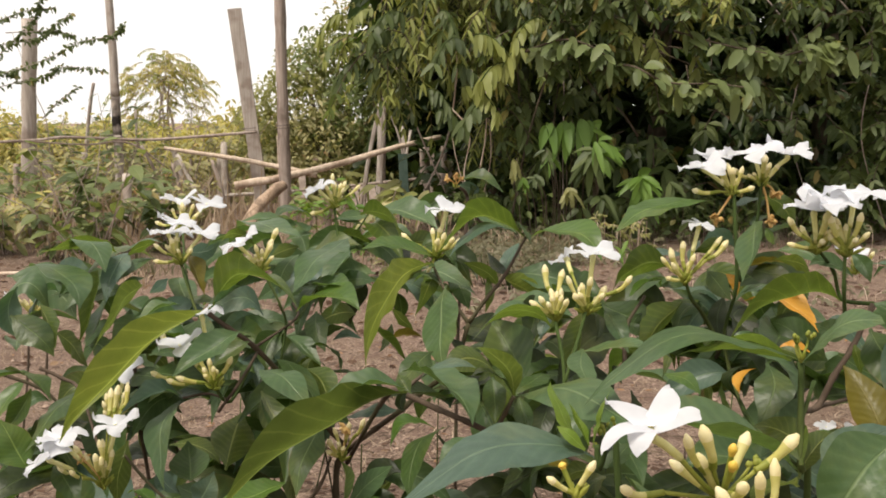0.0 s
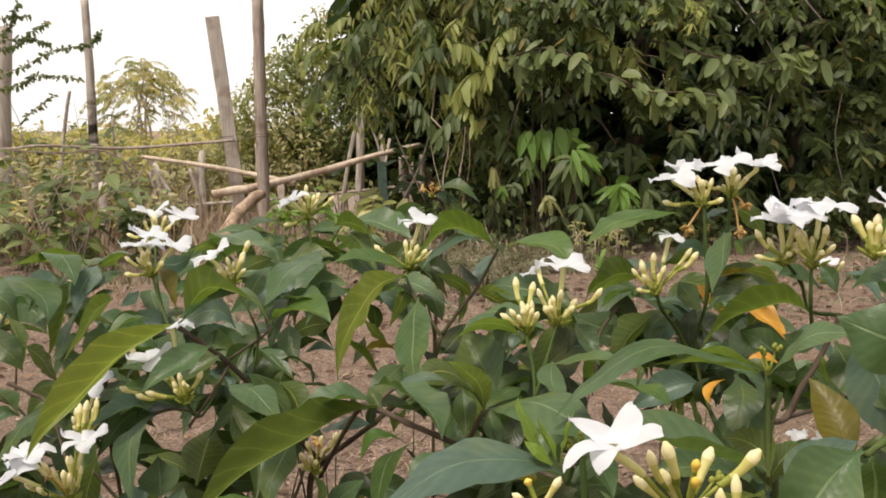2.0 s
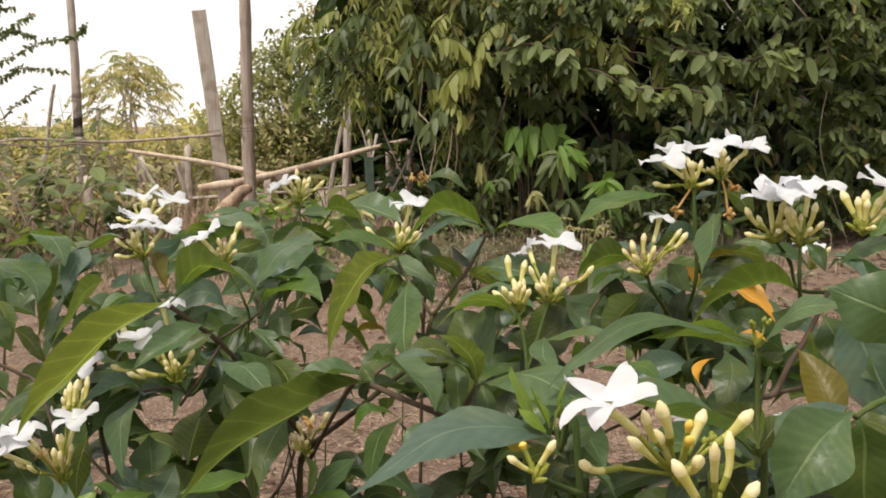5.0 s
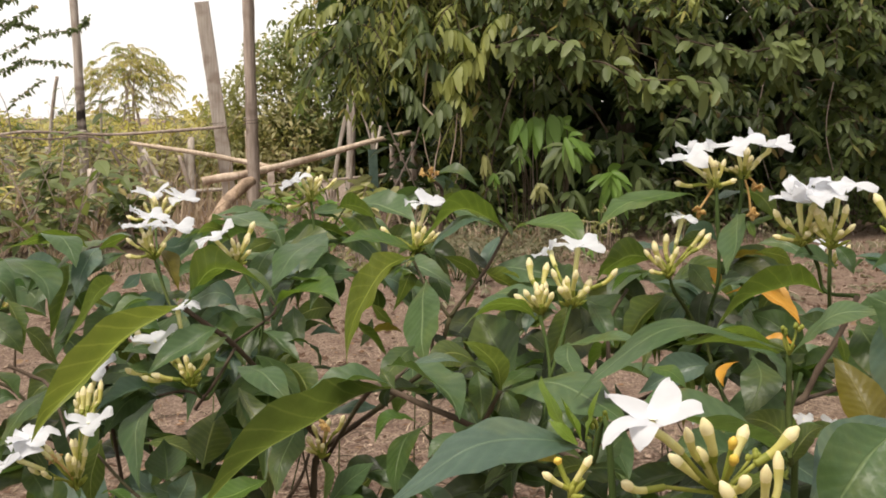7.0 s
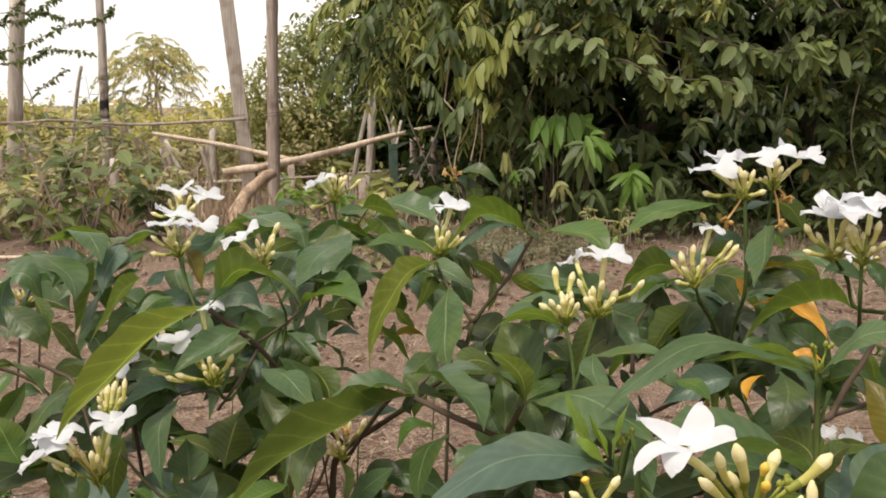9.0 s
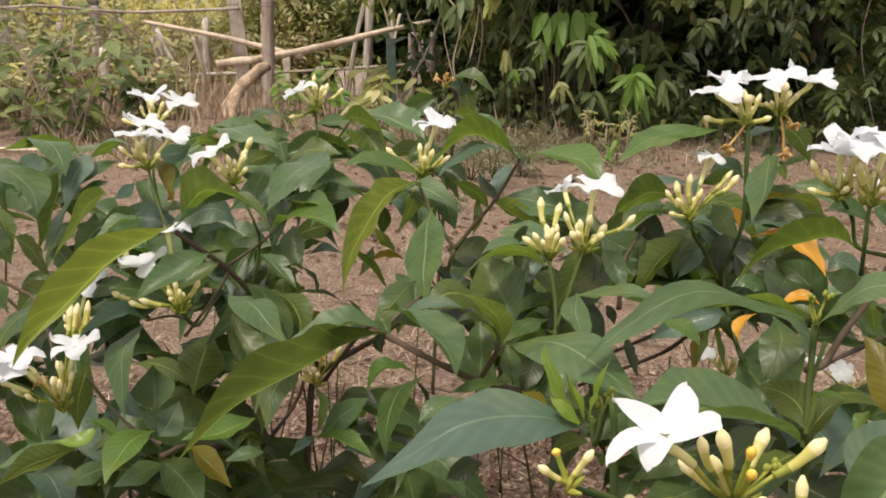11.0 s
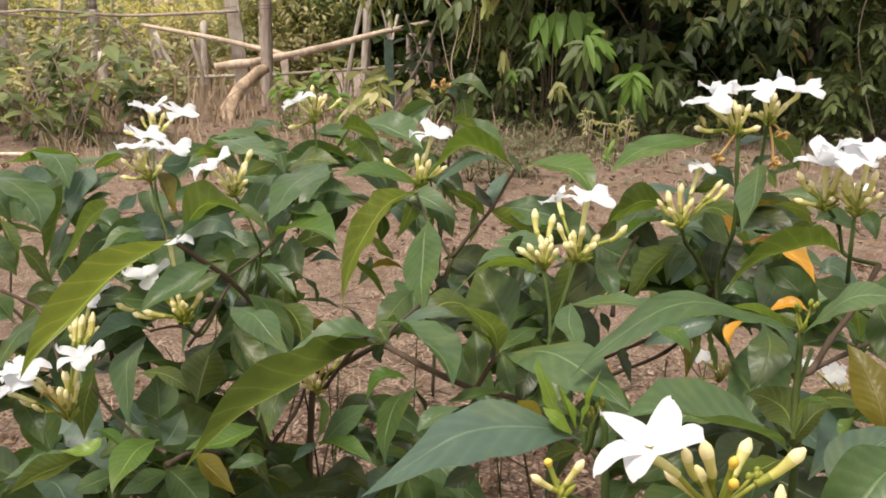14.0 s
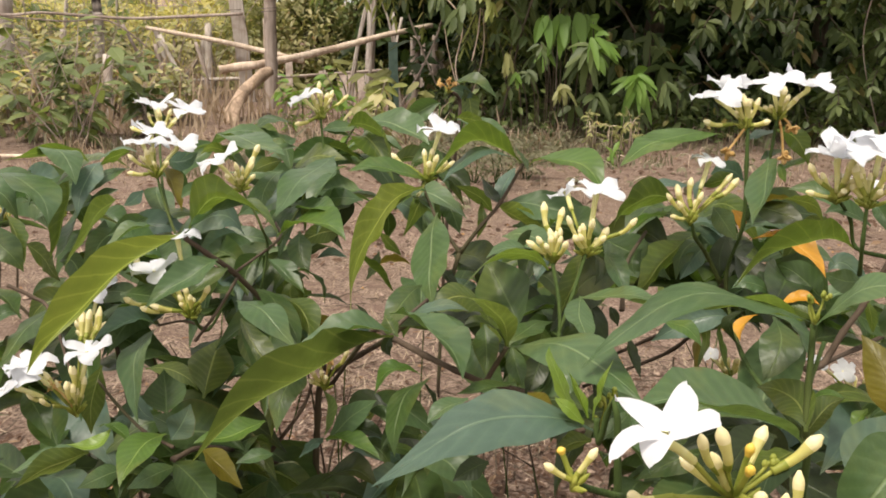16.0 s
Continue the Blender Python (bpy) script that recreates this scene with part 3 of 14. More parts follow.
def build_ground():
    n = 150
    ax = [math.sinh(6.6 * (i / n * 2 - 1)) / math.sinh(6.6) * 600 for i in range(n + 1)]
    ay = [2.0 + v for v in ax]
    verts = [(x, y, ground_height(x, y)) for y in ay for x in ax]
    faces = [(j * (n + 1) + i, j * (n + 1) + i + 1, (j + 1) * (n + 1) + i + 1, (j + 1) * (n + 1) + i) for j in range(n) for i in range(n)]
    tagged(mesh_object("ground", verts, faces, soil), "dry pinkish-brown bare soil with straw and litter", "ground", kind="structure")
    rng = random.Random(3)
    verts, faces = [], []
    for k in range(76000):
        x, y = strewn(rng, k)
        if noise.noise(Vector((x * 7, y * 7, 5))) + 0.5 * noise.noise(Vector((x * 23, y * 23, 8))) < rng.uniform(-0.35, 0.25) or (0.9 < y < 1.34 and abs(x) < 0.5 and k % 4):
            continue
        z = ground_height(x, y) + rng.uniform(0.001, 0.012)
        a, ln, w = rng.uniform(0, 6.28), rng.uniform(0.010, 0.055), rng.uniform(0.0003, 0.0011)
        dx, dy, dz = math.cos(a) * ln, math.sin(a) * ln, rng.uniform(-0.004, 0.014)
        o = len(verts)
        bx, by = -math.sin(a) * w, math.cos(a) * w
        kx, ky = rng.uniform(-0.15, 0.15) * dy, rng.uniform(-0.15, 0.15) * dx
        verts += [(x - bx, y - by, z), (x + bx, y + by, z), (x + dx * 0.5 + kx + bx, y + dy * 0.5 + ky + by, z + dz * 0.7),
                  (x + dx * 0.5 + kx - bx, y + dy * 0.5 + ky - by, z + dz * 0.7), (x + dx, y + dy, z + dz)]
        faces += [(o, o + 1, o + 2, o + 3), (o + 3, o + 2, o + 4)]
    tagged(mesh_object("straw", verts, faces, straw_mat, smooth=False), "dry straw and broken grass strewn over soil", "straw", kind="stuff")

    def spot(r):
        x, y = strewn(r, r.randrange(10))
        return (x, y, ground_height(x, y) + r.uniform(0.003, 0.012))
    pl, wy, nm, ll, lw = scatter(rng, 2600, spot, 0.017, 0.0055)
    wy = [Vector((w.x, w.y, w.z * 0.12)) for w in wy]
    tagged(leaf_field("leaf_litter", pl, wy, nm, ll, lw, litter_mat, droop=0.02), "dead brown leaves lying on the soil", "leaf litter", kind="stuff")

    def open_ground(r):
        y = r.uniform(2.2, 5.4)
        x = r.uniform(-0.62, 0.62) * (y + 0.3)
        return (x, y, ground_height(x, y) + r.uniform(0.003, 0.014))
    pl, wy, nm, ll, lw = scatter(rng, 2200, open_ground, 0.034, 0.014)
    wy = [Vector((w.x, w.y, w.z * 0.25)) for w in wy]
    tagged(leaf_field("leaf_litter", pl, wy, nm, ll, lw, mulch_shade_mat, droop=0.04), "curled dead leaves scattered over open soil", "leaf litter", kind="stuff")

    # crumbs and clods of dry soil
    verts, faces = [], []
    for k in range(9000):
        x, y = strewn(rng, k)
        r = 0.0015 + 0.007 * rng.random() ** 3
        z = ground_height(x, y) + r * 0.25
        o = len(verts)
        turn = rng.uniform(0, 1.5)
        for h, m in ((-0.5, 0.8), (0.15, 1.0)):
            for q in range(5):
                a = turn + q * 1.257
                w = r * m * rng.uniform(0.7, 1.25)
                verts.append((x + math.cos(a) * w, y + math.sin(a) * w, z + r * h))
        verts.append((x + rng.uniform(-0.3, 0.3) * r, y + rng.uniform(-0.3, 0.3) * r, z + r * rng.uniform(0.5, 0.9)))
        for q in range(5):
            n = (q + 1) % 5
            faces += [(o + q, o + n, o + 5 + n, o + 5 + q), (o + 5 + q, o + 5 + n, o + 10)]
    tagged(mesh_object("clods", verts, faces, clod_mat, smooth=False), "crumbs and clods of dry brown soil", "soil", kind="stuff")

    # dead leaves and twigs gathered under the shrubs, the leaves darkened to carry shade
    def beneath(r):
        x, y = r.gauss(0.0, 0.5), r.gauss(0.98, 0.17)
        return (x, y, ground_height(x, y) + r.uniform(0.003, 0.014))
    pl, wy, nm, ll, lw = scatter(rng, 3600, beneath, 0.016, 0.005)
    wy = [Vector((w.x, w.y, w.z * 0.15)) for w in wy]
    tagged(leaf_field("leaf_litter", pl, wy, nm, ll, lw, mulch_shade_mat, droop=0.03), "curled reddish-brown dead leaves under the shrubs, darkened for shade", "leaf litter", kind="stuff")
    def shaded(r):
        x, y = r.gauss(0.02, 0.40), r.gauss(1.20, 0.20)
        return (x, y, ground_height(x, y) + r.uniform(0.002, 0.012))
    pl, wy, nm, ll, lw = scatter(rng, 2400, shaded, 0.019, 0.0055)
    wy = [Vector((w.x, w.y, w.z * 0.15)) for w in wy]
    tagged(leaf_field("leaf_litter", pl, wy, nm, ll, lw, mulch_shade_mat, droop=0.06), "broad brown dead leaves fallen beside the shrubs, darkened for shade", "leaf litter", kind="stuff")
    lines = []
    for _ in range(900):
        x, y = rng.gauss(0.05, 0.5), rng.gauss(1.1, 0.42)
        a, ln = rng.uniform(0, 6.28), rng.uniform(0.03, 0.13)
        z = ground_height(x, y) + 0.003
        lines.append([Vector((x + math.cos(a) * ln * s, y + math.sin(a) * ln * s, z + 0.008 * s * rng.random())) for s in (0, 0.35, 0.7, 1)])
    tagged(twigs("fallen_twigs", lines, 0.0013, bark, None), "thin dark broken twigs on the soil", "twigs", kind="stuff")


build_ground()


# ---- fence of rough posts and poles ----
fence = thing("fence", -1.6, 6.0, 0.0, "rough fence of weathered wooden posts, stakes and leaning poles", "fence")


def pole(name, material, r0, r1, *points):
    pts = [Vector(p) for p in points]
    if name in ("fence_post", "stake"):
        d = (pts[-1] - pts[-2]).normalized()
        if d.z < -0.2 and pts[-1].z > -0.05:
            pts[-1] = pts[-1] + d * ((pts[-1].z + 0.06) / -d.z)
    line = smooth_line(pts, 6)
    n = len(line) - 1
    v, f = tube(line, [r0 + (r1 - r0) * i / n for i in range(n + 1)], 10, 0.5 if name == "log" else 0.3 if name == "rail" else 0.22)
    return mesh_object(name, v, f, material, fence)


pole("fence_post", wood_grey, 0.048, 0.05, (-2.89, 5.9, 1.33), (-2.95, 5.9, 0.52), (-2.97, 5.9, -0.17))
pole("stake", wood_grey, 0.012, 0.016, (-2.86, 6.8, 0.95), (-2.91, 6.8, 0.7), (-2.97, 6.8, 0.28))
pole("post_top", wood_grey, 0.026, 0.030, (-2.39, 6, 1.54), (-2.38, 6, 1.1), (-2.38, 6, 0.82))
pole("charred_stretch", wood_burnt, 0.0295, 0.031, (-2.38, 6, 0.82), (-2.38, 6, 0.69), (-2.38, 6, 0.56))
pole("fence_post", wood_grey, 0.031, 0.034, (-2.38, 6, 0.56), (-2.38, 6, 0.3), (-2.39, 6, -0.17))
pole("stake", wood_grey, 0.01, 0.012, (-2.58, 6.9, 0.79), (-2.59, 6.9, 0.28))
pole("fence_post", wood_dark, 0.036, 0.04, (-1.16, 5.65, 1.51), (-1.16, 5.65, 0.88), (-1.16, 5.65, 0.34), (-1.16, 5.65, -0.03))
pole("fence_post", wood_grey, 0.03, 0.034, (-1.78, 6.4, 0.41), (-1.8, 6.4, -0.24))
pole("fence_post", wood_grey, 0.03, 0.036, (-0.6, 6.5, 0.79), (-0.63, 6.5, -0.21))
pole("fence_post", wood_dark, 0.034, 0.038, (-0.28, 6.3, 0.46), (-0.28, 6.3, -0.23))
pole("fence_post", wood_dark, 0.02, 0.03, (-0.14, 6.2, 0.49), (-0.12, 6.2, -0.18))
pole("stake", wood_grey, 0.02, 0.025, (-3.15, 6.1, 0.36), (-3.16, 6.1, 0.12), (-3.16, 6.1, -0.24))
pole("stake", wood_grey, 0.02, 0.03, (-2.99, 6.2, 0.36), (-3.02, 6.2, -0.3))
pole("stake", wood_grey, 0.022, 0.03, (-2.75, 6.3, 0.43), (-2.83, 6.3, -0.23))
pole("stake", wood_grey, 0.024, 0.028, (-1.75, 6.38, 0.50), (-1.73, 6.27, 0.08))
pole("stake", wood_grey, 0.014, 0.016, (-1.92, 5.84, 0.43), (-1.81, 5.79, 0.23))
pole("stake", wood_pale, 0.012, 0.014, (-1.73, 5.66, 0.15), (-1.60, 5.61, -0.06))
pole("stake", wood_grey, 0.025, 0.03, (-1.94, 4.99, 0.35), (-1.92, 4.88, -0.07))
pole("stake", wood_grey, 0.024, 0.028, (-2.38, 4.93, 0.14), (-2.36, 4.89, -0.02))
pole("stake", wood_grey, 0.010, 0.012, (-0.39, 6.51, 0.58), (-0.52, 6.31, -0.15))
pole("stake", wood_grey, 0.014, 0.016, (-0.46, 6.62, 0.61), (-0.41, 6.41, -0.16))
pole("stake", wood_pale, 0.012, 0.016, (-1.29, 6.1, 0.55), (-1.29, 6.1, 0.2), (-1.31, 6.1, -0.2))
pole("stake", wood_grey, 0.009, 0.012, (-0.53, 6.2, 0.9), (-0.61, 6.2, 0.63), (-0.68, 6.2, 0.31), (-0.73, 6.2, -0.13))
pole("stake", wood_grey, 0.01, 0.013, (-0.55, 6.25, 0.85), (-0.57, 6.25, 0.47), (-0.62, 6.25, -0.14))
pole("stake", wood_grey, 0.008, 0.011, (-0.59, 6.2, 0.75), (-0.66, 6.2, 0.47), (-0.77, 6.2, -0.17))
pole("stake", wood_grey, 0.007, 0.009, (-0.51, 6.1, 0.71), (-0.43, 6.1, 0.46), (-0.34, 6.1, -0.16))
pole("stake", wood_grey, 0.018, 0.022, (-2.07, 6.2, 0.47), (-2.01, 6.2, 0.23), (-1.94, 6.2, -0.22))
pole("rail", wood_pale, 0.013, 0.02, (-2.06, 6, 0.47), (-1.51, 5.95, 0.39), (-0.99, 5.88, 0.29))
pole("rail", wood_pale, 0.016, 0.028, (-0.16, 6.15, 0.54), (-0.5, 6, 0.46), (-0.85, 5.95, 0.36), (-1.21, 5.8, 0.28), (-1.51, 5.72, 0.23))
pole("rail", wood_dark, 0.01, 0.012, (-1.74, 6.35, 0.11), (-1.07, 6.35, 0.16), (-0.13, 6.4, 0.25))
pole("rail", wood_dark, 0.009, 0.01, (-3.41, 5.75, 0.51), (-2.87, 5.8, 0.53), (-2.64, 5.8, 0.55), (-2.16, 5.85, 0.53), (-1.78, 5.85, 0.55), (-1.39, 5.9, 0.58))
pole("rail", wood_dark, 0.006, 0.006, (-2.88, 5.82, 0.52), (-2.53, 5.82, 0.5), (-2.24, 5.84, 0.51), (-2, 5.9, 0.33))
pole("rail", wood_grey, 0.01, 0.012, (-2.18, 5.9, 0.49), (-2.08, 6, 0.21))
pole("rail", wood_grey, 0.01, 0.014, (-1.95, 6.1, 0.11), (-1.59, 6.1, 0.14), (-1.19, 6.1, 0.16))
pole("vine", wood_pale, 0.004, 0.003, (0.09, 4.75, 0.39), (0.12, 4.75, 0.57), (0.12, 4.75, 0.81), (0.04, 4.75, 0.92))
pole("vine", bark, 0.006, 0.004, (0.27, 4.9, 0.09), (0.36, 4.85, 0.57), (0.5, 4.8, 1.02), (0.66, 4.8, 1.34))
pole("vine", wood_dark, 0.005, 0.006, (-0.11, 5.4, 0.21), (-0.28, 5.4, 0.6), (-0.41, 5.4, 0.97))
pole("vine", wood_dark, 0.006, 0.006, (-0.35, 5.3, 0.01), (-0.1, 5.3, 0.53), (-0.03, 5.3, 1.03))
pole("vine", bark, 0.006, 0.004, (0.97, 4.9, 0.56), (0.87, 4.9, 0.7), (0.78, 4.9, 0.75), (0.68, 4.9, 0.87))
def board(name, material, width, thick, *points):
    """A sawn board along its points, bevelled and slightly warped."""
    line = smooth_line(points, 6)
    verts, faces = [], []
    for i, c in enumerate(line):
        d = (line[min(i + 1, len(line) - 1)] - line[max(i - 1, 0)]).normalized()
        l = (Vector((1, 0.15, 0)) - d * d.x).normalized()
        n = l.cross(d)
        w = width * 0.5 * (1 + 0.05 * noise.noise(Vector((i * 0.7, 1, 2))))
        for a, b in ((-1, -0.7), (-0.94, -1), (0.94, -1), (1, -0.7), (1, 0.7), (0.94, 1), (-0.94, 1), (-1, 0.7)):
            verts.append(c + l * (a * w) + n * (b * thick * 0.5))
    m = len(line)
    for i in range(m - 1):
        for k in range(8):
            faces.append((i * 8 + k, i * 8 + (k + 1) % 8, (i + 1) * 8 + (k + 1) % 8, (i + 1) * 8 + k))
    faces += [tuple(range(7, -1, -1)), tuple((m - 1) * 8 + k for k in range(8))]
    return mesh_object(name, verts, faces, material, fence, smooth=False)


board("board", wood_grey, 0.092, 0.03, (-1.54, 6, 1.4), (-1.47, 6, 0.78), (-1.4, 6, 0.13), (-1.37, 6, -0.17))
board("board", sheet_mat, 0.06, 0.02, (-0.41, 5.9, 0.43), (-0.4, 5.9, 0.17), (-0.39, 5.9, -0.1))
board("board", wood_grey, 0.06, 0.03, (-2.9, 6.05, 0.38), (-2.93, 6.05, 0.13), (-2.93, 6.05, -0.24))
pole("log", log_bark, 0.034, 0.044, (-1.13, 5.44, 0.25), (-1.20, 5.27, 0.19), (-1.24, 5.09, 0.11), (-1.25, 4.96, 0.02), (-1.25, 4.88, -0.07))
# low palings behind the rails
for top, foot in (((-0.82, 6.56, 0.16), (-0.79, 6.42, -0.32)),
                  ((-0.76, 6.56, 0.18), (-0.73, 6.42, -0.31)),
                  ((-0.69, 6.55, 0.15), (-0.66, 6.42, -0.31)),
                  ((-0.62, 6.56, 0.17), (-0.60, 6.43, -0.31)),
                  ((-0.25, 6.63, 0.41), (-0.22, 6.44, -0.27)),
                  ((-0.18, 6.60, 0.31), (-0.15, 6.44, -0.27)),
                  ((-0.11, 6.61, 0.34), (-0.07, 6.44, -0.26)),
                  ((-1.22, 6.58, 0.24), (-1.19, 6.43, -0.30)),
                  ((-0.97, 6.56, 0.18), (-0.94, 6.43, -0.29))):
    foot = (foot[0], foot[1], -0.05)
    board("board", wood_dark, 0.052, 0.014, top, tuple(0.5 * (p + q) for p, q in zip(top, foot)), foot)
# twine round the posts where the rails cross
for place in ((-1.16, 5.62, 0.59), (-2.38, 5.96, 0.53), (-1.46, 5.96, 0.57)):
    c = Vector(place)
    line = [c + Vector((math.cos(a) * 0.048, math.sin(a) * 0.048, 0.003 * a)) for a in [0.5 * q for q in range(26)]]
    v, f = tube(line, [0.0025] * len(line), 5)
    mesh_object("twine", v, f, wire_mat, fence)


# ---- hedge and trees ----
# clumps of leaves on the hedge's face: along, height, radius
CLUMPS_DROOPING = ((0.76, 1.08, 0.14),
          (0.67, 1.22, 0.12),
          (1.06, 1.15, 0.17),
          (0.85, 1.28, 0.14),
          (1.40, 1.25, 0.12),
          (1.71, 1.21, 0.15),
          (1.95, 1.25, 0.18),
          (2.13, 1.15, 0.11),
          (0.62, 0.94, 0.11),
          (0.79, 0.96, 0.12),
          (1.03, 0.81, 0.10),
          (1.51, 0.94, 0.12),
          (1.54, 0.77, 0.09),
          (2.22, 1.15, 0.14),
          (2.31, 0.97, 0.14),
          (2.19, 0.82, 0.11),
          (2.17, 0.63, 0.09),
          (2.33, 0.51, 0.14),
          (2.19, 0.39, 0.12),
          (2.01, 0.30, 0.10),
          (2.50, 1.15, 0.18),
          (2.53, 0.85, 0.18),
          (2.56, 0.51, 0.18),
          (2.50, 0.30, 0.15),
          (1.58, 1.36, 0.18),
          (1.22, 1.40, 0.18),
          (1.95, 1.45, 0.21),
          (2.32, 1.39, 0.18),
          (0.79, 1.46, 0.18),
          (0.54, 1.13, 0.12),
          (0.50, 1.28, 0.12))
CLUMPS_FRESH = ((1.22, 1.23, 0.12),
          (0.94, 0.99, 0.11))
CLUMPS_ROUNDED = ((1.21, 0.77, 0.11),
          (1.37, 0.84, 0.12),
          (1.43, 1.01, 0.11),
          (1.83, 0.98, 0.15),
          (1.98, 0.97, 0.11),
          (1.76, 0.88, 0.07),
          (2.34, 0.73, 0.13))


def build_hedge():
    rng = random.Random(21)
    tree = thing("tree", 1.6, 6.0, 0.0, "dense broad-leaved trees with drooping pinnate leaves over a dark hollow", "tree")
    trunks = ((0.2, 6.3, 2.6), (1.3, 6.2, 3.0), (2.5, 6.4, 3.0), (3.6, 6.3, 2.8))
    for x, y, h in trunks:
        line = smooth_line(((x, y, -0.05), (x + 0.06, y - 0.1, h * 0.4), (x - 0.05, y - 0.3, h)), 6)
        v, f = tube(line, [0.07 - 0.04 * i / (len(line) - 1) for i in range(len(line))], 9, 0.3)
        mesh_object("trunk", v, f, bark, tree)
        for q in range(6):
            z = h * rng.uniform(0.3, 0.95)
            end = (x + rng.uniform(-0.9, 0.9), y - rng.uniform(0.7, 1.5), z + rng.uniform(-0.1, 0.5))
            line = smooth_line(((x, y - 0.1, z), (0.5 * (x + end[0]), y - 0.5, z + 0.2), end), 6)
            v, f = tube(line, [0.022 - 0.015 * i / (len(line) - 1) for i in range(len(line))], 6, 0.2)
            mesh_object("limb", v, f, bark, tree)

    def left(z):
        return -0.62 - 0.12 * z

    # hanging sprays over the hollow
    near = []
    for _ in range(900):
        x, z = rng.uniform(-0.6, 0.62), rng.uniform(0.35, 2.7)
        if x < 0.12 and z < 0.88:
            continue
        y = 5.05 + 0.35 * noise.noise(Vector((x * 1.3, z * 1.6, 4))) + rng.uniform(-0.1, 0.75)
        if x < left(z) + 0.1 * noise.noise(Vector((z * 4, 0, 0))) or noise.noise(Vector((x * 3.1, z * 3.4, 9.0))) < -0.12:
            continue
        near.append((x, y, z))
    fresh = [r for r in near if rng.random() < (0.66 if r[0] < 0.2 else 0.12)]
    dull = [r for r in near if rng.random() < (0.36 if r[0] < 0.2 else 0.6)]
    pl, wy, nm, ll, lw, lines = sprays(rng, fresh, 0.26, 9, 0.064, 0.016, (0, -0.8, 0.0), 0.6, 1.0)
    leaf_field("crown", pl, wy, nm, ll, lw, fol_young, tree, "fresh yellow-green hanging leaves", 0.5, 0.6)
    twigs("twig", lines, 0.004, bark, tree)
    pl, wy, nm, ll, lw, lines = sprays(rng, dull, 0.24, 6, 0.078, 0.028, (0, -0.8, 0.0), 0.7, 0.7)
    leaf_field("crown", pl, wy, nm, ll, lw, fol_hedge, tree, "drooping mid-green leaves", 0.4, 0.7)
    twigs("twig", lines, 0.004, bark, tree)
    # clumps of leaves that stand out before the dark inside
    for clumps, (length, pairs, leaf_l, leaf_w, sag), material, note in (
            (CLUMPS_DROOPING, (0.15, 6, 0.062, 0.026, 0.5), fol_hedge, "drooping mid-green leaves"),
            (CLUMPS_FRESH, (0.19, 8, 0.075, 0.024, 0.8), fol_young, "fresh yellow-green hanging leaves"),
            (CLUMPS_ROUNDED, (0.14, 5, 0.060, 0.040, 0.3), fol_grey, "duller rounded grey-green leaves")):
        roots = []
        for x, z, r in clumps:
            y = 4.68 - 0.15 * (z - 0.6)
            for _ in range(int(3 + 50 * r)):
                roots.append((x + rng.gauss(0, r * 0.42), y + rng.uniform(-0.12, 0.3), z + rng.gauss(0.04, r * 0.36)))
        pl, wy, nm, ll, lw, lines = sprays(rng, roots, length, pairs, leaf_l, leaf_w, (0, -0.7, 0.0), 0.8, sag)
        leaf_field("crown", pl, wy, nm, ll, lw, material, tree, note, 0.35, 0.85)
        twigs("twig", lines, 0.004, bark, tree)
    # thin growth between the clumps, shade put into its leaf colour
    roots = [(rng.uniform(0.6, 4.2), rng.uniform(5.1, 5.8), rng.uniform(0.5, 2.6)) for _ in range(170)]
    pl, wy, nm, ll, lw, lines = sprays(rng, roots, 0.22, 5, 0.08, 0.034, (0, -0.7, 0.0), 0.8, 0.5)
    leaf_field("crown", pl, wy, nm, ll, lw, fol_shaded, tree, "leaves between the clumps, darkened for shade", 0.35, 0.8)
    twigs("twig", lines, 0.004, bark, tree)

    # dim growth inside the hollow
    dim = [(rng.uniform(0.2, 3.9), rng.uniform(4.95, 5.7), rng.uniform(0.08, 0.85)) for _ in range(110)]
    pl, wy, nm, ll, lw, lines = sprays(rng, dim, 0.22, 5, 0.10, 0.04, (0, -0.7, 0.2), 0.7, 0.5)
    leaf_field("crown", pl, wy, nm, ll, lw, fol_hedge, tree, "dim leaves inside the hollow", 0.35)
    twigs("twig", lines, 0.004, bark, tree)

    # the deep, dark inside, its shade put into the colour, and roof of leaves
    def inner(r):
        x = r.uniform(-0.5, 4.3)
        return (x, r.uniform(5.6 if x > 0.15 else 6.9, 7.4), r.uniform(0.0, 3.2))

    # unseen cover of leaves, added to keep light out of the hollow
    def shade_roof(r):
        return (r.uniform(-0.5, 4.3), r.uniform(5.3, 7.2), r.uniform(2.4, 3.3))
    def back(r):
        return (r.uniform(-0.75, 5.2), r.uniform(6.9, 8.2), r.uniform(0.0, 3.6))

    # dark leaves standing in for the shade at the hedge foot
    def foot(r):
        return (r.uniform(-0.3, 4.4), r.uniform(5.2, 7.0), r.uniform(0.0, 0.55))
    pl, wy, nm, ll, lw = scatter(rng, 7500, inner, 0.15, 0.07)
    q = scatter(rng, 3600, shade_roof, 0.18, 0.09)
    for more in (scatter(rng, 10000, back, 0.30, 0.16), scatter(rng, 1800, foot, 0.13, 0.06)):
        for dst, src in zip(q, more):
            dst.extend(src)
    leaf_field("shaded_inner_crown", pl + q[0], wy + q[1], nm + q[2], ll + q[3], lw + q[4], fol_shaded, tree)
    return tree


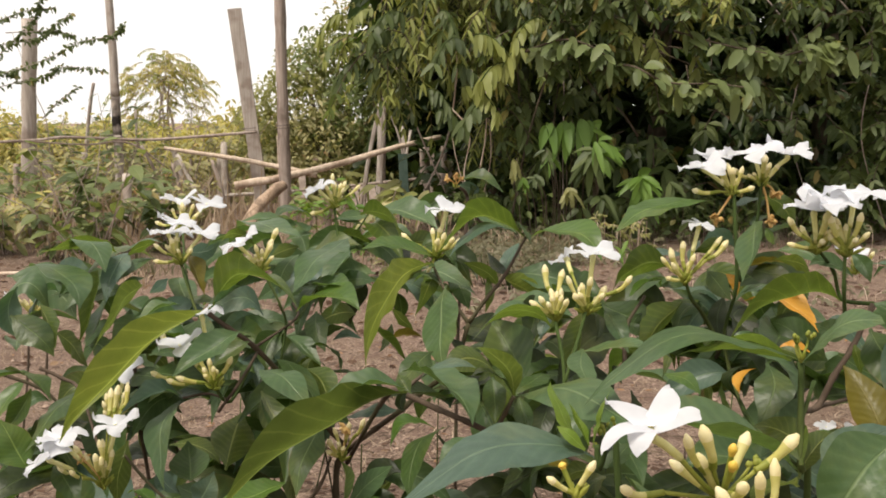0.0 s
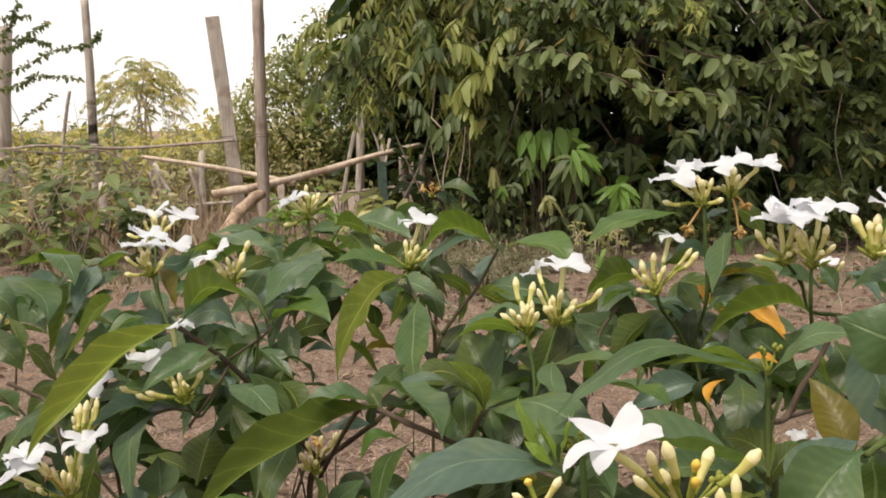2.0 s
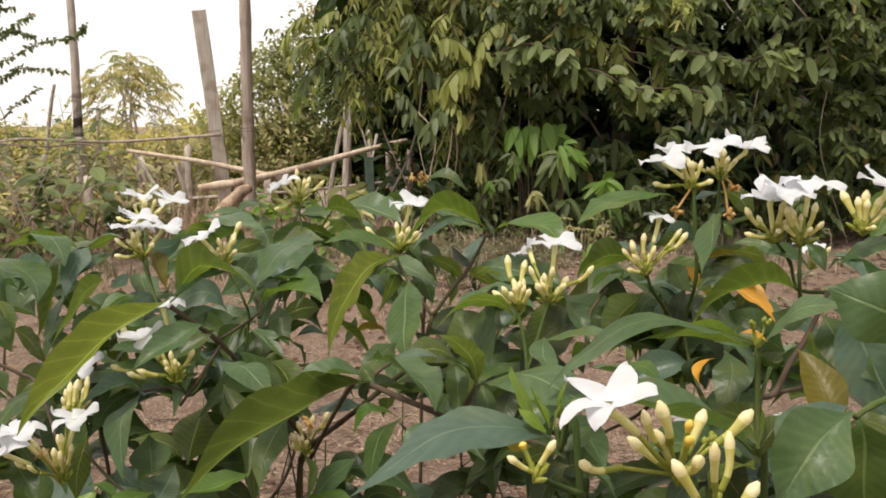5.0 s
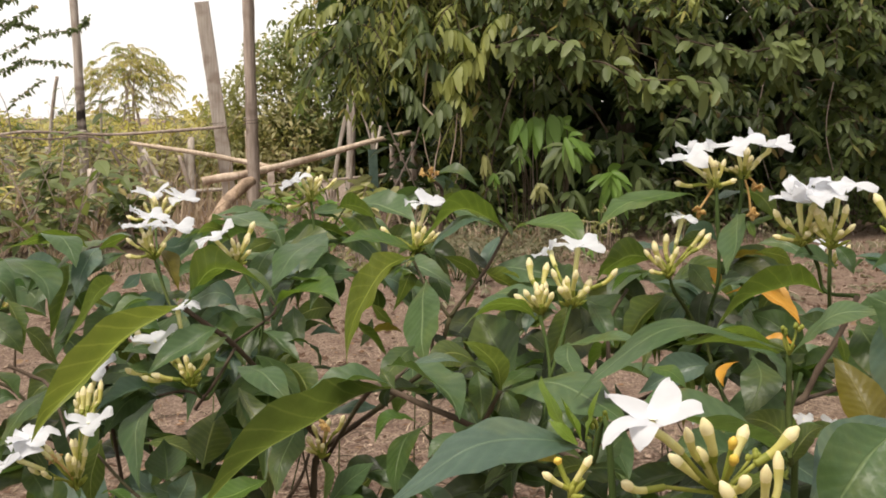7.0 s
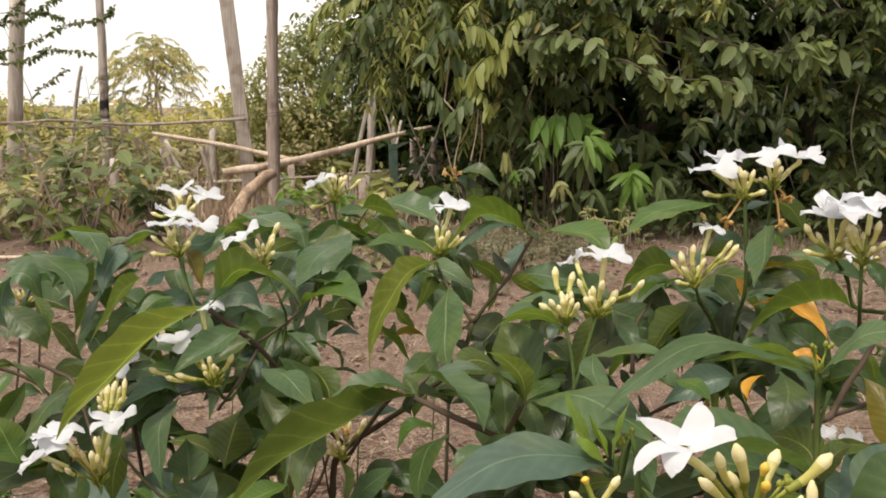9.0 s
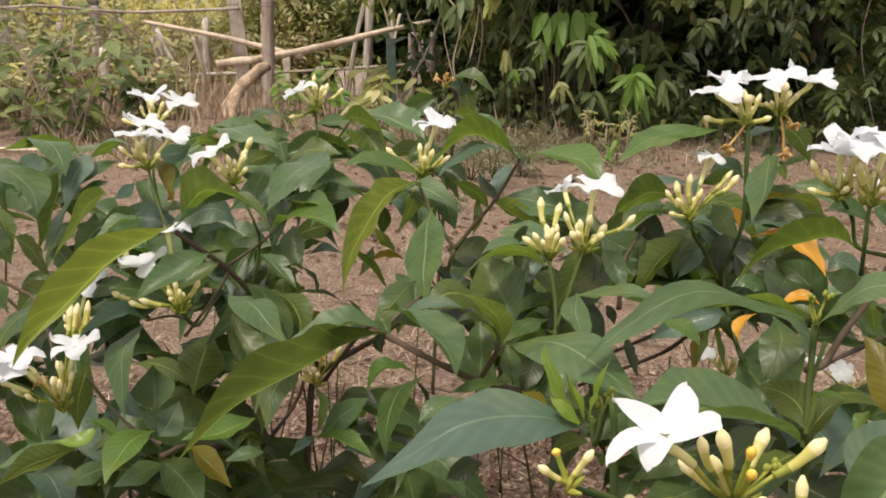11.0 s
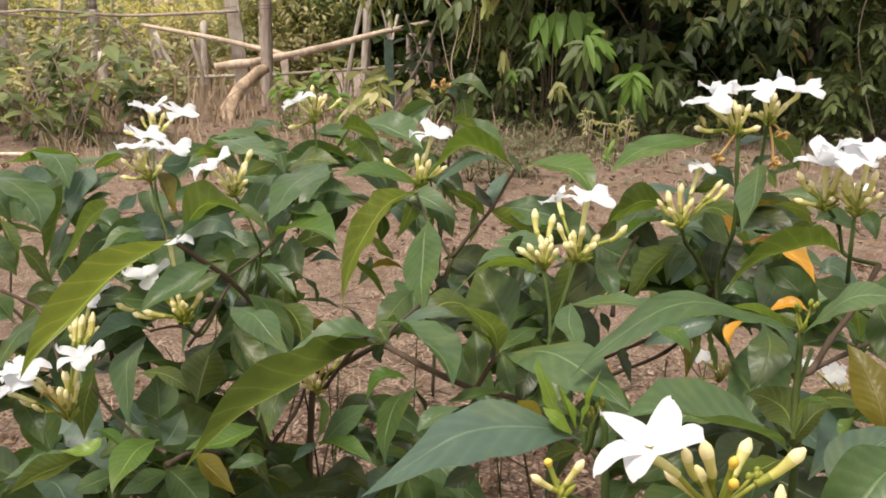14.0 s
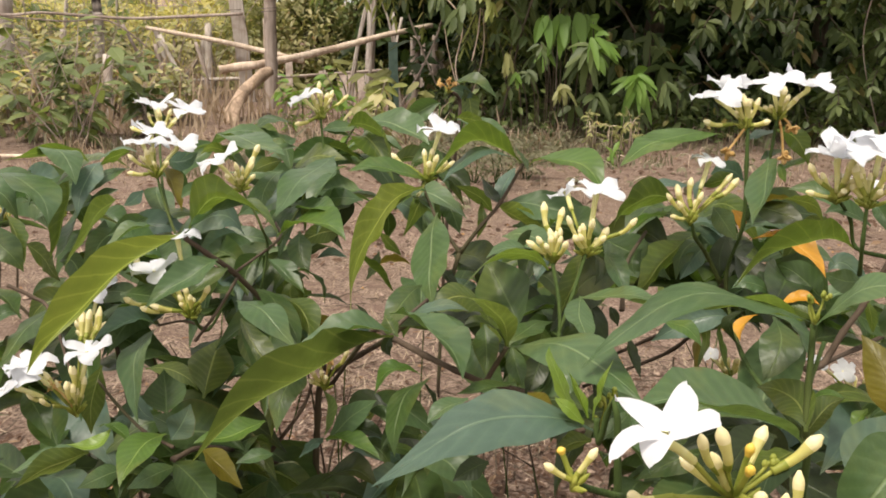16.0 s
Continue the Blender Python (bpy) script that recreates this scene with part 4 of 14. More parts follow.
hedge_tree = build_hedge()
def compound_leaf(rng, parent, at, way, material, length, width, pairs=6):
    """An arching leaf stalk from which oblong leaflets hang in two rows."""
    d, store = Vector(way).normalized(), ([], [], [], [], [])
    step = width * 0.75
    line = [Vector(at) + d * (step * i) + Vector((0, 0, step * (0.35 * i - 0.11 * i * i))) for i in range(pairs + 1)]
    side = d.cross(Vector((0, 0, 1))).normalized()
    for i in range(1, pairs + 1):
        for sg in ((-1, 1) if i < pairs else (-1, 0, 1)):
            store[0].append(line[i])
            store[1].append(d * rng.uniform(0.0, 0.4) + side * sg * rng.uniform(0.15, 0.7) + Vector((rng.gauss(0, 0.12), rng.gauss(0, 0.12), rng.uniform(-1.1, -0.3))))
            store[2].append(Vector((rng.gauss(0, 0.3), -0.8, 0.8)))
            store[3].append(length * rng.uniform(0.7, 1.15))
            store[4].append(width * rng.uniform(0.85, 1.15))
    leaf_field("compound_leaf", *store, material, parent, droop=0.4, blunt=0.35)
    v, f = tube(line, [0.003] * (pairs + 1), 5)
    mesh_object("leaf_stalk", v, f, stalk_mat, parent)


def build_hedge_front():
    rng = random.Random(66)
    for k, c in enumerate(((-0.62, 5, 1.12), (-0.54, 5, 1.01), (-0.3, 4.9, 1.04), (-0.25, 4.95, 1.08), (0.05, 4.7, 1.09), (0, 4.7, 1.06), (-0.05, 4.75, 0.94), (-0.02, 4.7, 0.82),
                           (-0.53, 5, 0.87), (-0.2, 4.85, 0.81), (-0.16, 4.8, 0.69), (0.26, 4.75, 0.93), (0.33, 4.75, 1.03), (-0.41, 4.95, 1.14), (0.15, 4.7, 0.73),
                           (-0.67, 5.05, 1.25), (-0.5, 5, 1.27), (-0.33, 4.95, 1.23), (-0.12, 4.85, 1.24), (0.42, 4.7, 1.17), (0.71, 4.65, 1.15))):
        way = (rng.choice((-1, 1)) * rng.uniform(0.5, 1.0), rng.uniform(-0.9, -0.2), rng.uniform(-0.1, 0.25))
        big = rng.uniform(0.8, 1.15)
        compound_leaf(rng, hedge_tree, c, way, (fol_young, fol_hedge, fol_hedge, fol_young)[k % 4], 0.092 * big, (0.022 + 0.008 * (k % 3)) * big, rng.randint(7, 11))
    # two level branches with broad rounded leaves, standing clear of the dark inside
    for arm in (((0.63, 4.6, 0.89), (0.82, 4.45, 0.92), (1, 4.35, 0.83), (1.23, 4.3, 0.82), (1.43, 4.3, 0.79)),
                ((1.53, 4.6, 0.93), (1.62, 4.45, 0.97), (1.77, 4.4, 1), (1.88, 4.4, 0.99)),
                ((1.08, 4.6, 1.1), (1.28, 4.45, 1.02), (1.49, 4.4, 0.97)),
                ((0.32, 4.6, 1), (0.49, 4.5, 1.05), (0.62, 4.45, 1.02), (0.73, 4.4, 0.95))):
        line = smooth_line(arm, 5)
        v, f = tube(line, [0.007 - 0.004 * i / (len(line) - 1) for i in range(len(line))], 6, 0.2)
        mesh_object("limb", v, f, bark, hedge_tree)
        store = ([], [], [], [], [])
        for i in range(2, len(line)):
            for _ in range(rng.choice((1, 2, 3))):
                store[0].append(line[i - 1].lerp(line[i], rng.random()) + Vector((rng.gauss(0, 0.015), rng.gauss(0, 0.03), rng.gauss(0, 0.02))))
                store[1].append(Vector((rng.gauss(0.15, 0.65), rng.gauss(-0.4, 0.5), rng.gauss(-0.65, 0.5))))
                store[2].append(Vector((rng.gauss(0, 0.35), -0.8, 0.8)))
                store[3].append(rng.uniform(0.05, 0.115))
                store[4].append(rng.uniform(0.030, 0.056))
        leaf_field("crown", *store, fol_grey, hedge_tree, "rounded light grey-green leaves", 0.35, 0.7)


build_hedge_front()


def whorl(rng, at, n, length, width, store):
    """Long leaves that hang all round from one shoot."""
    pl, wy, nm, ll, lw = store
    for k in range(n):
        a = 6.283 * k / n + rng.uniform(-0.3, 0.3)
        pl.append(Vector(at) + Vector((rng.gauss(0, 0.02), rng.gauss(0, 0.02), rng.gauss(0, 0.03))))
        wy.append(Vector((math.cos(a), math.sin(a) * 0.8 - 0.25, rng.uniform(-0.8, 0.25))))
        nm.append(Vector((rng.gauss(0, 0.2), -0.4, 1)))
        ll.append(length * rng.uniform(0.75, 1.15))
        lw.append(width * rng.uniform(0.85, 1.15))


def stalk_to_ground(name, at, r, material, parent, foot=None):
    p = Vector(at)
    g = Vector(foot) if foot else Vector((p.x + 0.05, p.y + 0.06, -0.02))
    v, f = tube(smooth_line((g, g.lerp(p, 0.55) + Vector((0.02, 0, 0.03)), p), 5), [r * (1.3 - 0.6 * i / 10) for i in range(11)], 6)
    return mesh_object(name, v, f, material, parent)


def build_bright_plant():
    rng = random.Random(8)
    plant = thing("sapling", 0.85, 4.6, 0.0, "bright green sapling with long drooping leaves at hedge foot", "sapling")
    # fans of long leaves at the ends of thin stems
    def fan(c, ways, length, width, material):
        store = ([], [], [], [], [])
        for wx, wz in ways:
            store[0].append(Vector(c) + Vector((rng.gauss(0, 0.008), rng.gauss(0, 0.012), rng.gauss(0, 0.008))))
            store[1].append(Vector((wx + rng.gauss(0, 0.25), rng.uniform(-1.1, 0.3), wz + rng.gauss(0.05, 0.22))))
            store[2].append(Vector((rng.gauss(0, 0.2), -0.75, 0.75)))
            store[3].append(length * rng.uniform(0.65, 1.15))
            store[4].append(width * rng.uniform(0.70, 1.0))
        leaf_field("leaf_whorl", *store, material, plant, droop=0.55, blunt=0.45)
        stalk_to_ground("stem", c, 0.003, bark, plant, (c[0] * 0.8 + 0.15, 4.75, -0.02))

    fan((0.44, 4.61, 0.63), ((0.1, -1), (-0.25, -1)), 0.135, 0.060, fol_bright)
    fan((0.47, 4.61, 0.64), ((0.1, -1), (-0.25, -1)), 0.135, 0.060, fol_bright)
    fan((0.51, 4.61, 0.64), ((0.1, -1), (-0.25, -1)), 0.135, 0.060, fol_bright)
    fan((0.54, 4.62, 0.64), ((0.1, -1), (-0.25, -1)), 0.135, 0.060, fol_bright)
    fan((0.57, 4.62, 0.65), ((0.1, -1), (-0.25, -1)), 0.135, 0.060, fol_bright)
    fan((0.61, 4.62, 0.65), ((0.1, -1), (-0.25, -1)), 0.125, 0.060, fol_bright)
    fan((0.65, 4.62, 0.64), ((0.1, -1), (-0.25, -1)), 0.125, 0.060, fol_bright)
    fan((0.69, 4.62, 0.64), ((0.1, -1), (-0.25, -1)), 0.125, 0.060, fol_bright)
    fan((0.69, 4.57, 0.61), ((0.1, 1), (0.5, 0.7), (0.9, 0.1)), 0.1, 0.042, fol_bright)
    fan((0.69, 4.54, 0.48), ((1, 0.35), (1, 0.0), (1, -0.35), (0.8, -0.75), (0.6, 0.75)), 0.15, 0.05, fol_bright)
    fan((0.66, 4.51, 0.46), ((-0.5, -1), (-0.2, -1), (0.1, -1), (0.4, -1), (-0.9, -0.8), (-0.7, -0.3)), 0.14, 0.046, fol_hedge)
    fan((0.91, 4.50, 0.34), ((-0.95, -0.1), (-0.65, -1), (-0.2, -1), (0.1, -1), (0.35, -1), (0.7, -0.9), (1, -0.45), (1, 0.1), (0.5, 0.65), (-0.4, 0.7), (-0.8, 0.4)), 0.16, 0.052, fol_bright)
    fan((0.89, 4.51, 0.26), ((-0.4, -1), (0.2, -1), (0.6, -1), (0.9, -0.6)), 0.15, 0.048, fol_hedge)
    fan((1.08, 4.70, 0.39), ((-1, -0.1), (0.3, -1), (0.9, -0.4), (-0.4, -1), (0.9, 0.3)), 0.14, 0.05, fol_hedge)
    fan((0.55, 4.52, 0.30), ((-0.5, -1), (0, -1), (0.5, -1), (-1, -0.5), (1, -0.4)), 0.08, 0.026, fol_olive)
    fan((0.46, 4.62, 0.48), ((0, -1), (-0.9, -0.8), (0.6, -1)), 0.09, 0.032, fol_bright)
    fan((0.28, 4.61, 0.45), ((-0.7, -1), (-0.2, -1), (0.3, -1), (0.8, -1)), 0.085, 0.03, fol_olive)
    fan((0.32, 4.59, 0.36), ((-0.7, -0.9), (0.2, -1), (0.9, -0.7)), 0.075, 0.03, fol_bright)
    fan((0.39, 4.59, 0.37), ((-0.6, -1), (0.4, -1), (1, -0.2)), 0.065, 0.026, fol_hedge)
    fan((0.73, 4.56, 0.25), ((-1, 0.05), (0.5, -0.9), (1, -0.3), (-0.7, -0.9)), 0.13, 0.05, fol_hedge)
    fan((0.61, 4.59, 0.19), ((-1, -0.3), (0.2, -1), (0.8, -0.5)), 0.11, 0.045, fol_hedge)
    fan((0.22, 4.74, 0.53), ((-0.6, -1), (0.1, -1), (0.7, -1), (1, 0)), 0.07, 0.03, fol_hedge)
    fan((1.06, 4.95, 0.55), ((-1, 0.1), (0.7, -0.6), (0, -1)), 0.13, 0.045, fol_hedge)
    fan((0.67, 4.40, 0.54), ((0.77, 0.64), (0.94, 0.35), (1.00, 0.02), (0.95, -0.31), (0.80, -0.60), (0.55, -0.83), (0.25, -0.97), (-0.09, -1.00)), 0.125, 0.036, fol_bright)
    fan((0.66, 4.40, 0.50), ((0.34, -0.94), (-0.07, -1.00), (-0.47, -0.88), (-0.79, -0.62), (-0.97, -0.24), (-0.98, 0.17)), 0.12, 0.034, fol_hedge)
    fan((0.89, 4.38, 0.37), ((0.94, 0.34), (1.00, -0.08), (0.88, -0.48), (0.60, -0.80), (0.21, -0.98), (-0.21, -0.98), (-0.60, -0.80), (-0.88, -0.48), (-1.00, -0.08), (-0.94, 0.34)), 0.125, 0.034, fol_bright)
    fan((1.03, 4.38, 0.34), ((0.94, 0.34), (0.99, -0.10), (0.85, -0.53), (0.53, -0.85), (0.10, -0.99), (-0.34, -0.94)), 0.1, 0.03, fol_hedge)
    fan((0.42, 4.40, 0.50), ((0.87, -0.50), (0.42, -0.91), (-0.17, -0.98), (-0.71, -0.71), (-0.98, -0.17)), 0.075, 0.026, fol_hedge)
    fan((0.52, 4.37, 0.30), ((0.98, 0.17), (0.92, -0.40), (0.55, -0.84), (0.00, -1.00), (-0.55, -0.84), (-0.92, -0.40), (-0.98, 0.17)), 0.07, 0.022, fol_olive)
    fan((0.70, 4.37, 0.27), ((0.94, 0.34), (0.98, -0.20), (0.73, -0.68), (0.27, -0.96), (-0.27, -0.96), (-0.73, -0.68), (-0.98, -0.20), (-0.94, 0.34)), 0.1, 0.028, fol_hedge)
    fan((0.36, 4.38, 0.37), ((1.00, 0.00), (0.81, -0.59), (0.31, -0.95), (-0.31, -0.95), (-0.81, -0.59), (-1.00, -0.00)), 0.065, 0.02, fol_hedge)
    low = thing("undergrowth", 1.2, 4.7, 0.0, "low mixed leafy undergrowth along hedge foot", "undergrowth", kind="stuff")
    roots = []
    for _ in range(150):
        x = rng.uniform(0.0, 3.6)
        roots.append((x, 4.75 + rng.uniform(-0.15, 0.8), rng.uniform(0.06, 0.30 + 0.1 * noise.noise(Vector((x * 3, 0, 0))))))
    def among(g):
        r = g.choice(roots)
        return (r[0] + g.gauss(0, 0.09), r[1] + g.gauss(0, 0.08), max(0.01, r[2] * g.random() ** 0.5 + g.gauss(0, 0.02)))
    q = scatter(rng, 2600, among, 0.055, 0.027)
    tagged(leaf_field("foliage", *q[:5], fol_hedge, low, droop=0.3), kind="stuff")
    twigs("twig", [[Vector((r[0], r[1] + 0.05, -0.02)), Vector(r)] for r in roots], 0.004, bark, low)
    mat = thing("herb_carpet", 0.4, 4.2, 0.0, "dusty grey-green carpet of low herbs before the hedge", "herbs", kind="stuff")

    def carpet(g):
        x, y = g.gauss(0.20, 0.28), g.gauss(4.25, 0.30)
        return (x, y, 0.09 * g.random() ** 1.5 * max(0.15, 0.6 + noise.noise(Vector((x * 4, y * 4, 0)))))
    q = scatter(rng, 4200, carpet, 0.022, 0.009)
    tagged(leaf_field("foliage", *q, fol_dusty, mat, droop=0.2), kind="stuff")
    q = sprays(rng, [(g[0], g[1], 0.02) for g in (carpet(rng) for _ in range(60))], 0.11, 8, 0.022, 0.008, (0, -0.2, 0.7), 0.8, 0.4)
    tagged(leaf_field("foliage", *q[:5], fol_dusty, mat, droop=0.2), kind="stuff")
    twigs("twig", q[5], 0.0015, stalk_mat, mat)
    tiny = []
    for _ in range(230):
        y = rng.uniform(2.9, 4.8)
        tiny.append((rng.uniform(-0.25, 0.75) * y, y, rng.uniform(0.01, 0.05) * (y - 2.2)))
    herbs = thing("ground_herbs", 0.6, 4.0, 0.0, "tiny withered herbs scattered over bare soil", "herbs", kind="stuff")
    q = sprays(rng, tiny, 0.06, 4, 0.028, 0.011, (0, -0.3, 0.4), 0.9, 0.3)
    tagged(leaf_field("foliage", *q[:5], fol_dusty, herbs), kind="stuff")
    twigs("twig", [[Vector((ln[0].x, ln[0].y, -0.02))] + ln for ln in q[5]], 0.0015, wood_pale, herbs)
    dry = thing("weed", 0.78, 4.3, 0.0, "yellowing dry weed tuft on bare soil", "weed", "weeds")
    q = sprays(rng, [(dry.location.x + rng.uniform(-0.13, 0.13), 4.3 + rng.uniform(-0.1, 0.1), rng.uniform(0.03, 0.17)) for _ in range(26)], 0.07, 4, 0.03, 0.011, (0, -0.3, 0.5), 0.8, 0.3)
    tagged(leaf_field("foliage", *q[:5], fol_olive, dry), kind="stuff")
    twigs("twig", [[Vector((ln[0].x, ln[0].y, -0.02))] + ln for ln in q[5]], 0.002, wood_pale, dry)
    sprout = thing("sprout", 0.73, 3.9, 0.0, "small bright yellow-green sprout in bare soil", "sprout")
    c = (sprout.location.x, 3.9, 0.07)
    store = ([], [], [], [], [])
    whorl(rng, c, 8, 0.07, 0.02, store)
    leaf_field("leaf", *store, fol_bright, sprout, droop=0.55)
    stalk_to_ground("stem", c, 0.003, stalk_mat, sprout, (c[0], c[1], -0.02))


build_bright_plant()


def build_fern(x, y, h, n, material, name, label):
    rng = random.Random(round(x * 100) + 50)
    f = thing(name, x, y, 0.0, label, name, "weeds")
    q = sprays(rng, [(x + rng.uniform(-0.03, 0.03), y + rng.uniform(-0.03, 0.03), rng.uniform(0.03, 0.4) * h) for _ in range(n)],
               h * 0.8, 9, 0.028, 0.009, (0, -0.1, 0.9), 0.55, 0.3)
    leaf_field("frond", *q[:5], material, f, droop=0.15)
    twigs("twig", [[Vector((x, y, -0.02))] + ln for ln in q[5]], 0.002, stalk_mat, f)


for x, y, h, n in ((0.18, 3.3, 0.24, 9), (0.09, 3.4, 0.18, 8), (0.3, 3.5, 0.20, 8),
                   (0.03, 3.7, 0.2, 7), (0.46, 3.9, 0.16, 7)):
    build_fern(x, y, h, n, fol_dusty, "fern", "small grey-green fern growing from bare soil")


def build_weed(x, y, h, n, material, label, leaf_l=0.07, leaf_w=0.03):
    """A loose upright weed: a few stems set with broad leaves."""
    rng = random.Random(round(x * 100) + round(h * 1000))
    w = thing("weed", x, y, 0.0, label, "weed", "weeds")
    store = ([], [], [], [], [])
    for k in range(n):
        top = Vector((x + rng.gauss(0, 0.35) * h, y + rng.gauss(0, 0.25) * h, h * rng.uniform(0.6, 1.1)))
        foot = Vector((x + rng.uniform(-0.04, 0.04), y + rng.uniform(-0.04, 0.04), -0.02))
        line = smooth_line((foot, foot.lerp(top, 0.5) + Vector((rng.gauss(0, 0.02), 0, 0.05)), top), 6)
        v, f = tube(line, [0.004 - 0.0025 * i / (len(line) - 1) for i in range(len(line))], 5)
        mesh_object("stem", v, f, wood_dark, w)
        for i in range(2, len(line)):
            for sg in (-1, 1):
                if rng.random() < 0.45:
                    continue
                a = rng.uniform(0, 6.28)
                store[0].append(line[i])
                store[1].append(Vector((math.cos(a), math.sin(a), rng.uniform(-0.7, 0.6))))
                store[2].append(Vector((rng.gauss(0, 0.3), -0.3, 1)))
                store[3].append(leaf_l * rng.uniform(0.6, 1.2))
                store[4].append(leaf_w * rng.uniform(0.7, 1.2))
    tagged(leaf_field("foliage", *store, material, w, droop=0.25), kind="stuff")
    return w


for x, y, h, n in ((-0.84, 4.6, 0.32, 4), (-0.49, 4.2, 0.34, 3), (-0.8, 5.2, 0.30, 5)):
    build_weed(x, y, h, n, fol_bright, "light green leafy weed before the fence", 0.075, 0.034)
for k, (x, y, h, n) in enumerate(((-0.31, 3.6, 0.36, 3), (-2.59, 4.9, 0.42, 9), (-2.46, 5.1, 0.45, 9), (-2.16, 4.9, 0.40, 9),
                   (-2.01, 5.1, 0.46, 9), (-1.81, 5.2, 0.36, 8), (-2.91, 5.0, 0.45, 8), (-1.58, 5.0, 0.28, 6),
                   (-2.21, 4.4, 0.26, 7), (-1.82, 4.3, 0.22, 7), (-2.34, 4.2, 0.26, 6), (-2.54, 5.5, 0.5, 9))):
    build_weed(x, y, h, n, (fol_weed, fol_grey, fol_hedge, fol_weed)[k % 4], "grey-olive straggling weed along the fence", 0.085, 0.036)


weed_rng = random.Random(91)
for k in range(20):
    y = weed_rng.uniform(5.7, 7.2)
    x = -0.49 * y + weed_rng.uniform(-0.35, 1.55)
    build_weed(x, y, weed_rng.uniform(0.16, 0.42) if y < 5.9 else weed_rng.uniform(0.4, 0.8), weed_rng.randint(5, 9), (fol_weed, fol_gold, fol_grey, fol_olive, fol_gold, fol_hedge)[k % 6],
               "straggling olive and yellowish weed along the fence", weed_rng.uniform(0.04, 0.13), weed_rng.uniform(0.018, 0.055))


# the tall broad-leaved weed that stands out before the fence, and its neighbours
for x, y, h, n, mt, a, b in ((-1.70, 3.95, 0.56, 7, fol_grey, 0.13, 0.055), (-1.98, 4.1, 0.5, 5, fol_hedge, 0.12, 0.05), (-1.5, 4.3, 0.42, 6, fol_hedge, 0.11, 0.05),
                             (-2.25, 4.2, 0.5, 5, fol_olive, 0.11, 0.045)):
    build_weed(x, y, h, n, mt, "tall broad-leaved olive-green weed on dry soil", a, b)
stick = thing("stick", -1.95, 3.62, 0.0, "bare pale stick lying on dry soil", "stick")
v, f = tube(smooth_line(((-1.98, 3.6, 0.01), (-1.76, 3.62, 0.01), (-1.55, 3.65, 0.01)), 6), [0.009] * 13, 7, 0.25)
mesh_object("shaft", v, f, wood_pale, stick)


# lower growth that creeps out from the fence
for k in range(11):
    y = weed_rng.uniform(4.3, 5.2)
    x = -0.47 * y + weed_rng.uniform(-0.35, 0.75)
    build_weed(x, y, weed_rng.uniform(0.12, 0.30), weed_rng.randint(5, 9), (fol_weed, fol_olive, fol_gold, fol_weed)[k % 4],
               "low olive-brown weed creeping out from the fence", weed_rng.uniform(0.04, 0.09), weed_rng.uniform(0.018, 0.04))


for k in range(9):
    y = weed_rng.uniform(5.6, 6.6)
    x = -0.5 * y + weed_rng.uniform(0.0, 1.9)
    h = weed_rng.uniform(0.25, 0.5)
    pole("stake", (wood_grey, wood_pale, wood_dark)[k % 3], 0.012, 0.018, (x + weed_rng.gauss(0, 0.06), y, h), (x, y, h * 0.4), (x - 0.01, y, 0.0))


fan_rng = random.Random(23)
for c, material in (((-0.92, 5.07, 0.22), fol_olive),
                    ((-0.68, 5.19, 0.27), fol_olive),
                    ((-0.44, 4.85, 0.18), fol_young),
                    ((-0.41, 4.96, 0.22), fol_young),
                    ((-0.40, 5.09, 0.31), fol_olive),
                    ((-0.53, 5.28, 0.22), fol_olive),
                    ((-0.19, 4.95, 0.19), fol_olive)):
    shoot = thing("weed", c[0], c[1], 0.0, "light green weed with fans of long leaflets", "weed", "weeds")
    store = ([], [], [], [], [])
    for k in range(fan_rng.randint(6, 9)):
        a = fan_rng.uniform(0, 6.28)
        store[0].append(Vector(c) + Vector((fan_rng.gauss(0, 0.02), fan_rng.gauss(0, 0.02), fan_rng.gauss(0, 0.03))))
        store[1].append(Vector((math.cos(a), fan_rng.uniform(-0.7, 0.2), math.sin(a) * 0.5 - 0.35)))
        store[2].append(Vector((fan_rng.gauss(0, 0.3), -0.6, 0.8)))
        store[3].append(fan_rng.uniform(0.08, 0.14))
        store[4].append(fan_rng.uniform(0.028, 0.044))
    leaf_field("leaf_whorl", *store, material, shoot, droop=0.3, blunt=0.4)
    stalk_to_ground("stem", c, 0.004, stalk_mat, shoot)


def build_dry_grass():
    """Bleached grass stalks standing along the fence."""
    rng = random.Random(72)
    verts, faces = [], []
    for _ in range(1700):
        y = rng.uniform(4.3, 6.6)
        x = -0.52 * y + rng.uniform(-0.3, 2.9) * rng.random() ** 0.6
        h, w = rng.uniform(0.03, 0.42) * rng.random() ** 0.7 * (1.1 if x < -1.2 else 0.6), rng.uniform(0.002, 0.005)
        lx, ly = rng.gauss(0, 0.3) * h, rng.gauss(0, 0.3) * h
        o = len(verts)
        verts += [(x - w, y, -0.01), (x + w, y, -0.01), (x + lx * 0.4 + w, y + ly * 0.4, h * 0.6), (x + lx * 0.4 - w, y + ly * 0.4, h * 0.6), (x + lx, y + ly, h)]
        faces += [(o, o + 1, o + 2, o + 3), (o + 3, o + 2, o + 4)]
    tagged(mesh_object("dry_grass", verts, faces, straw_mat, smooth=False), "bleached dry grass stalks along the fence", "dry grass", kind="stuff")


build_dry_grass()


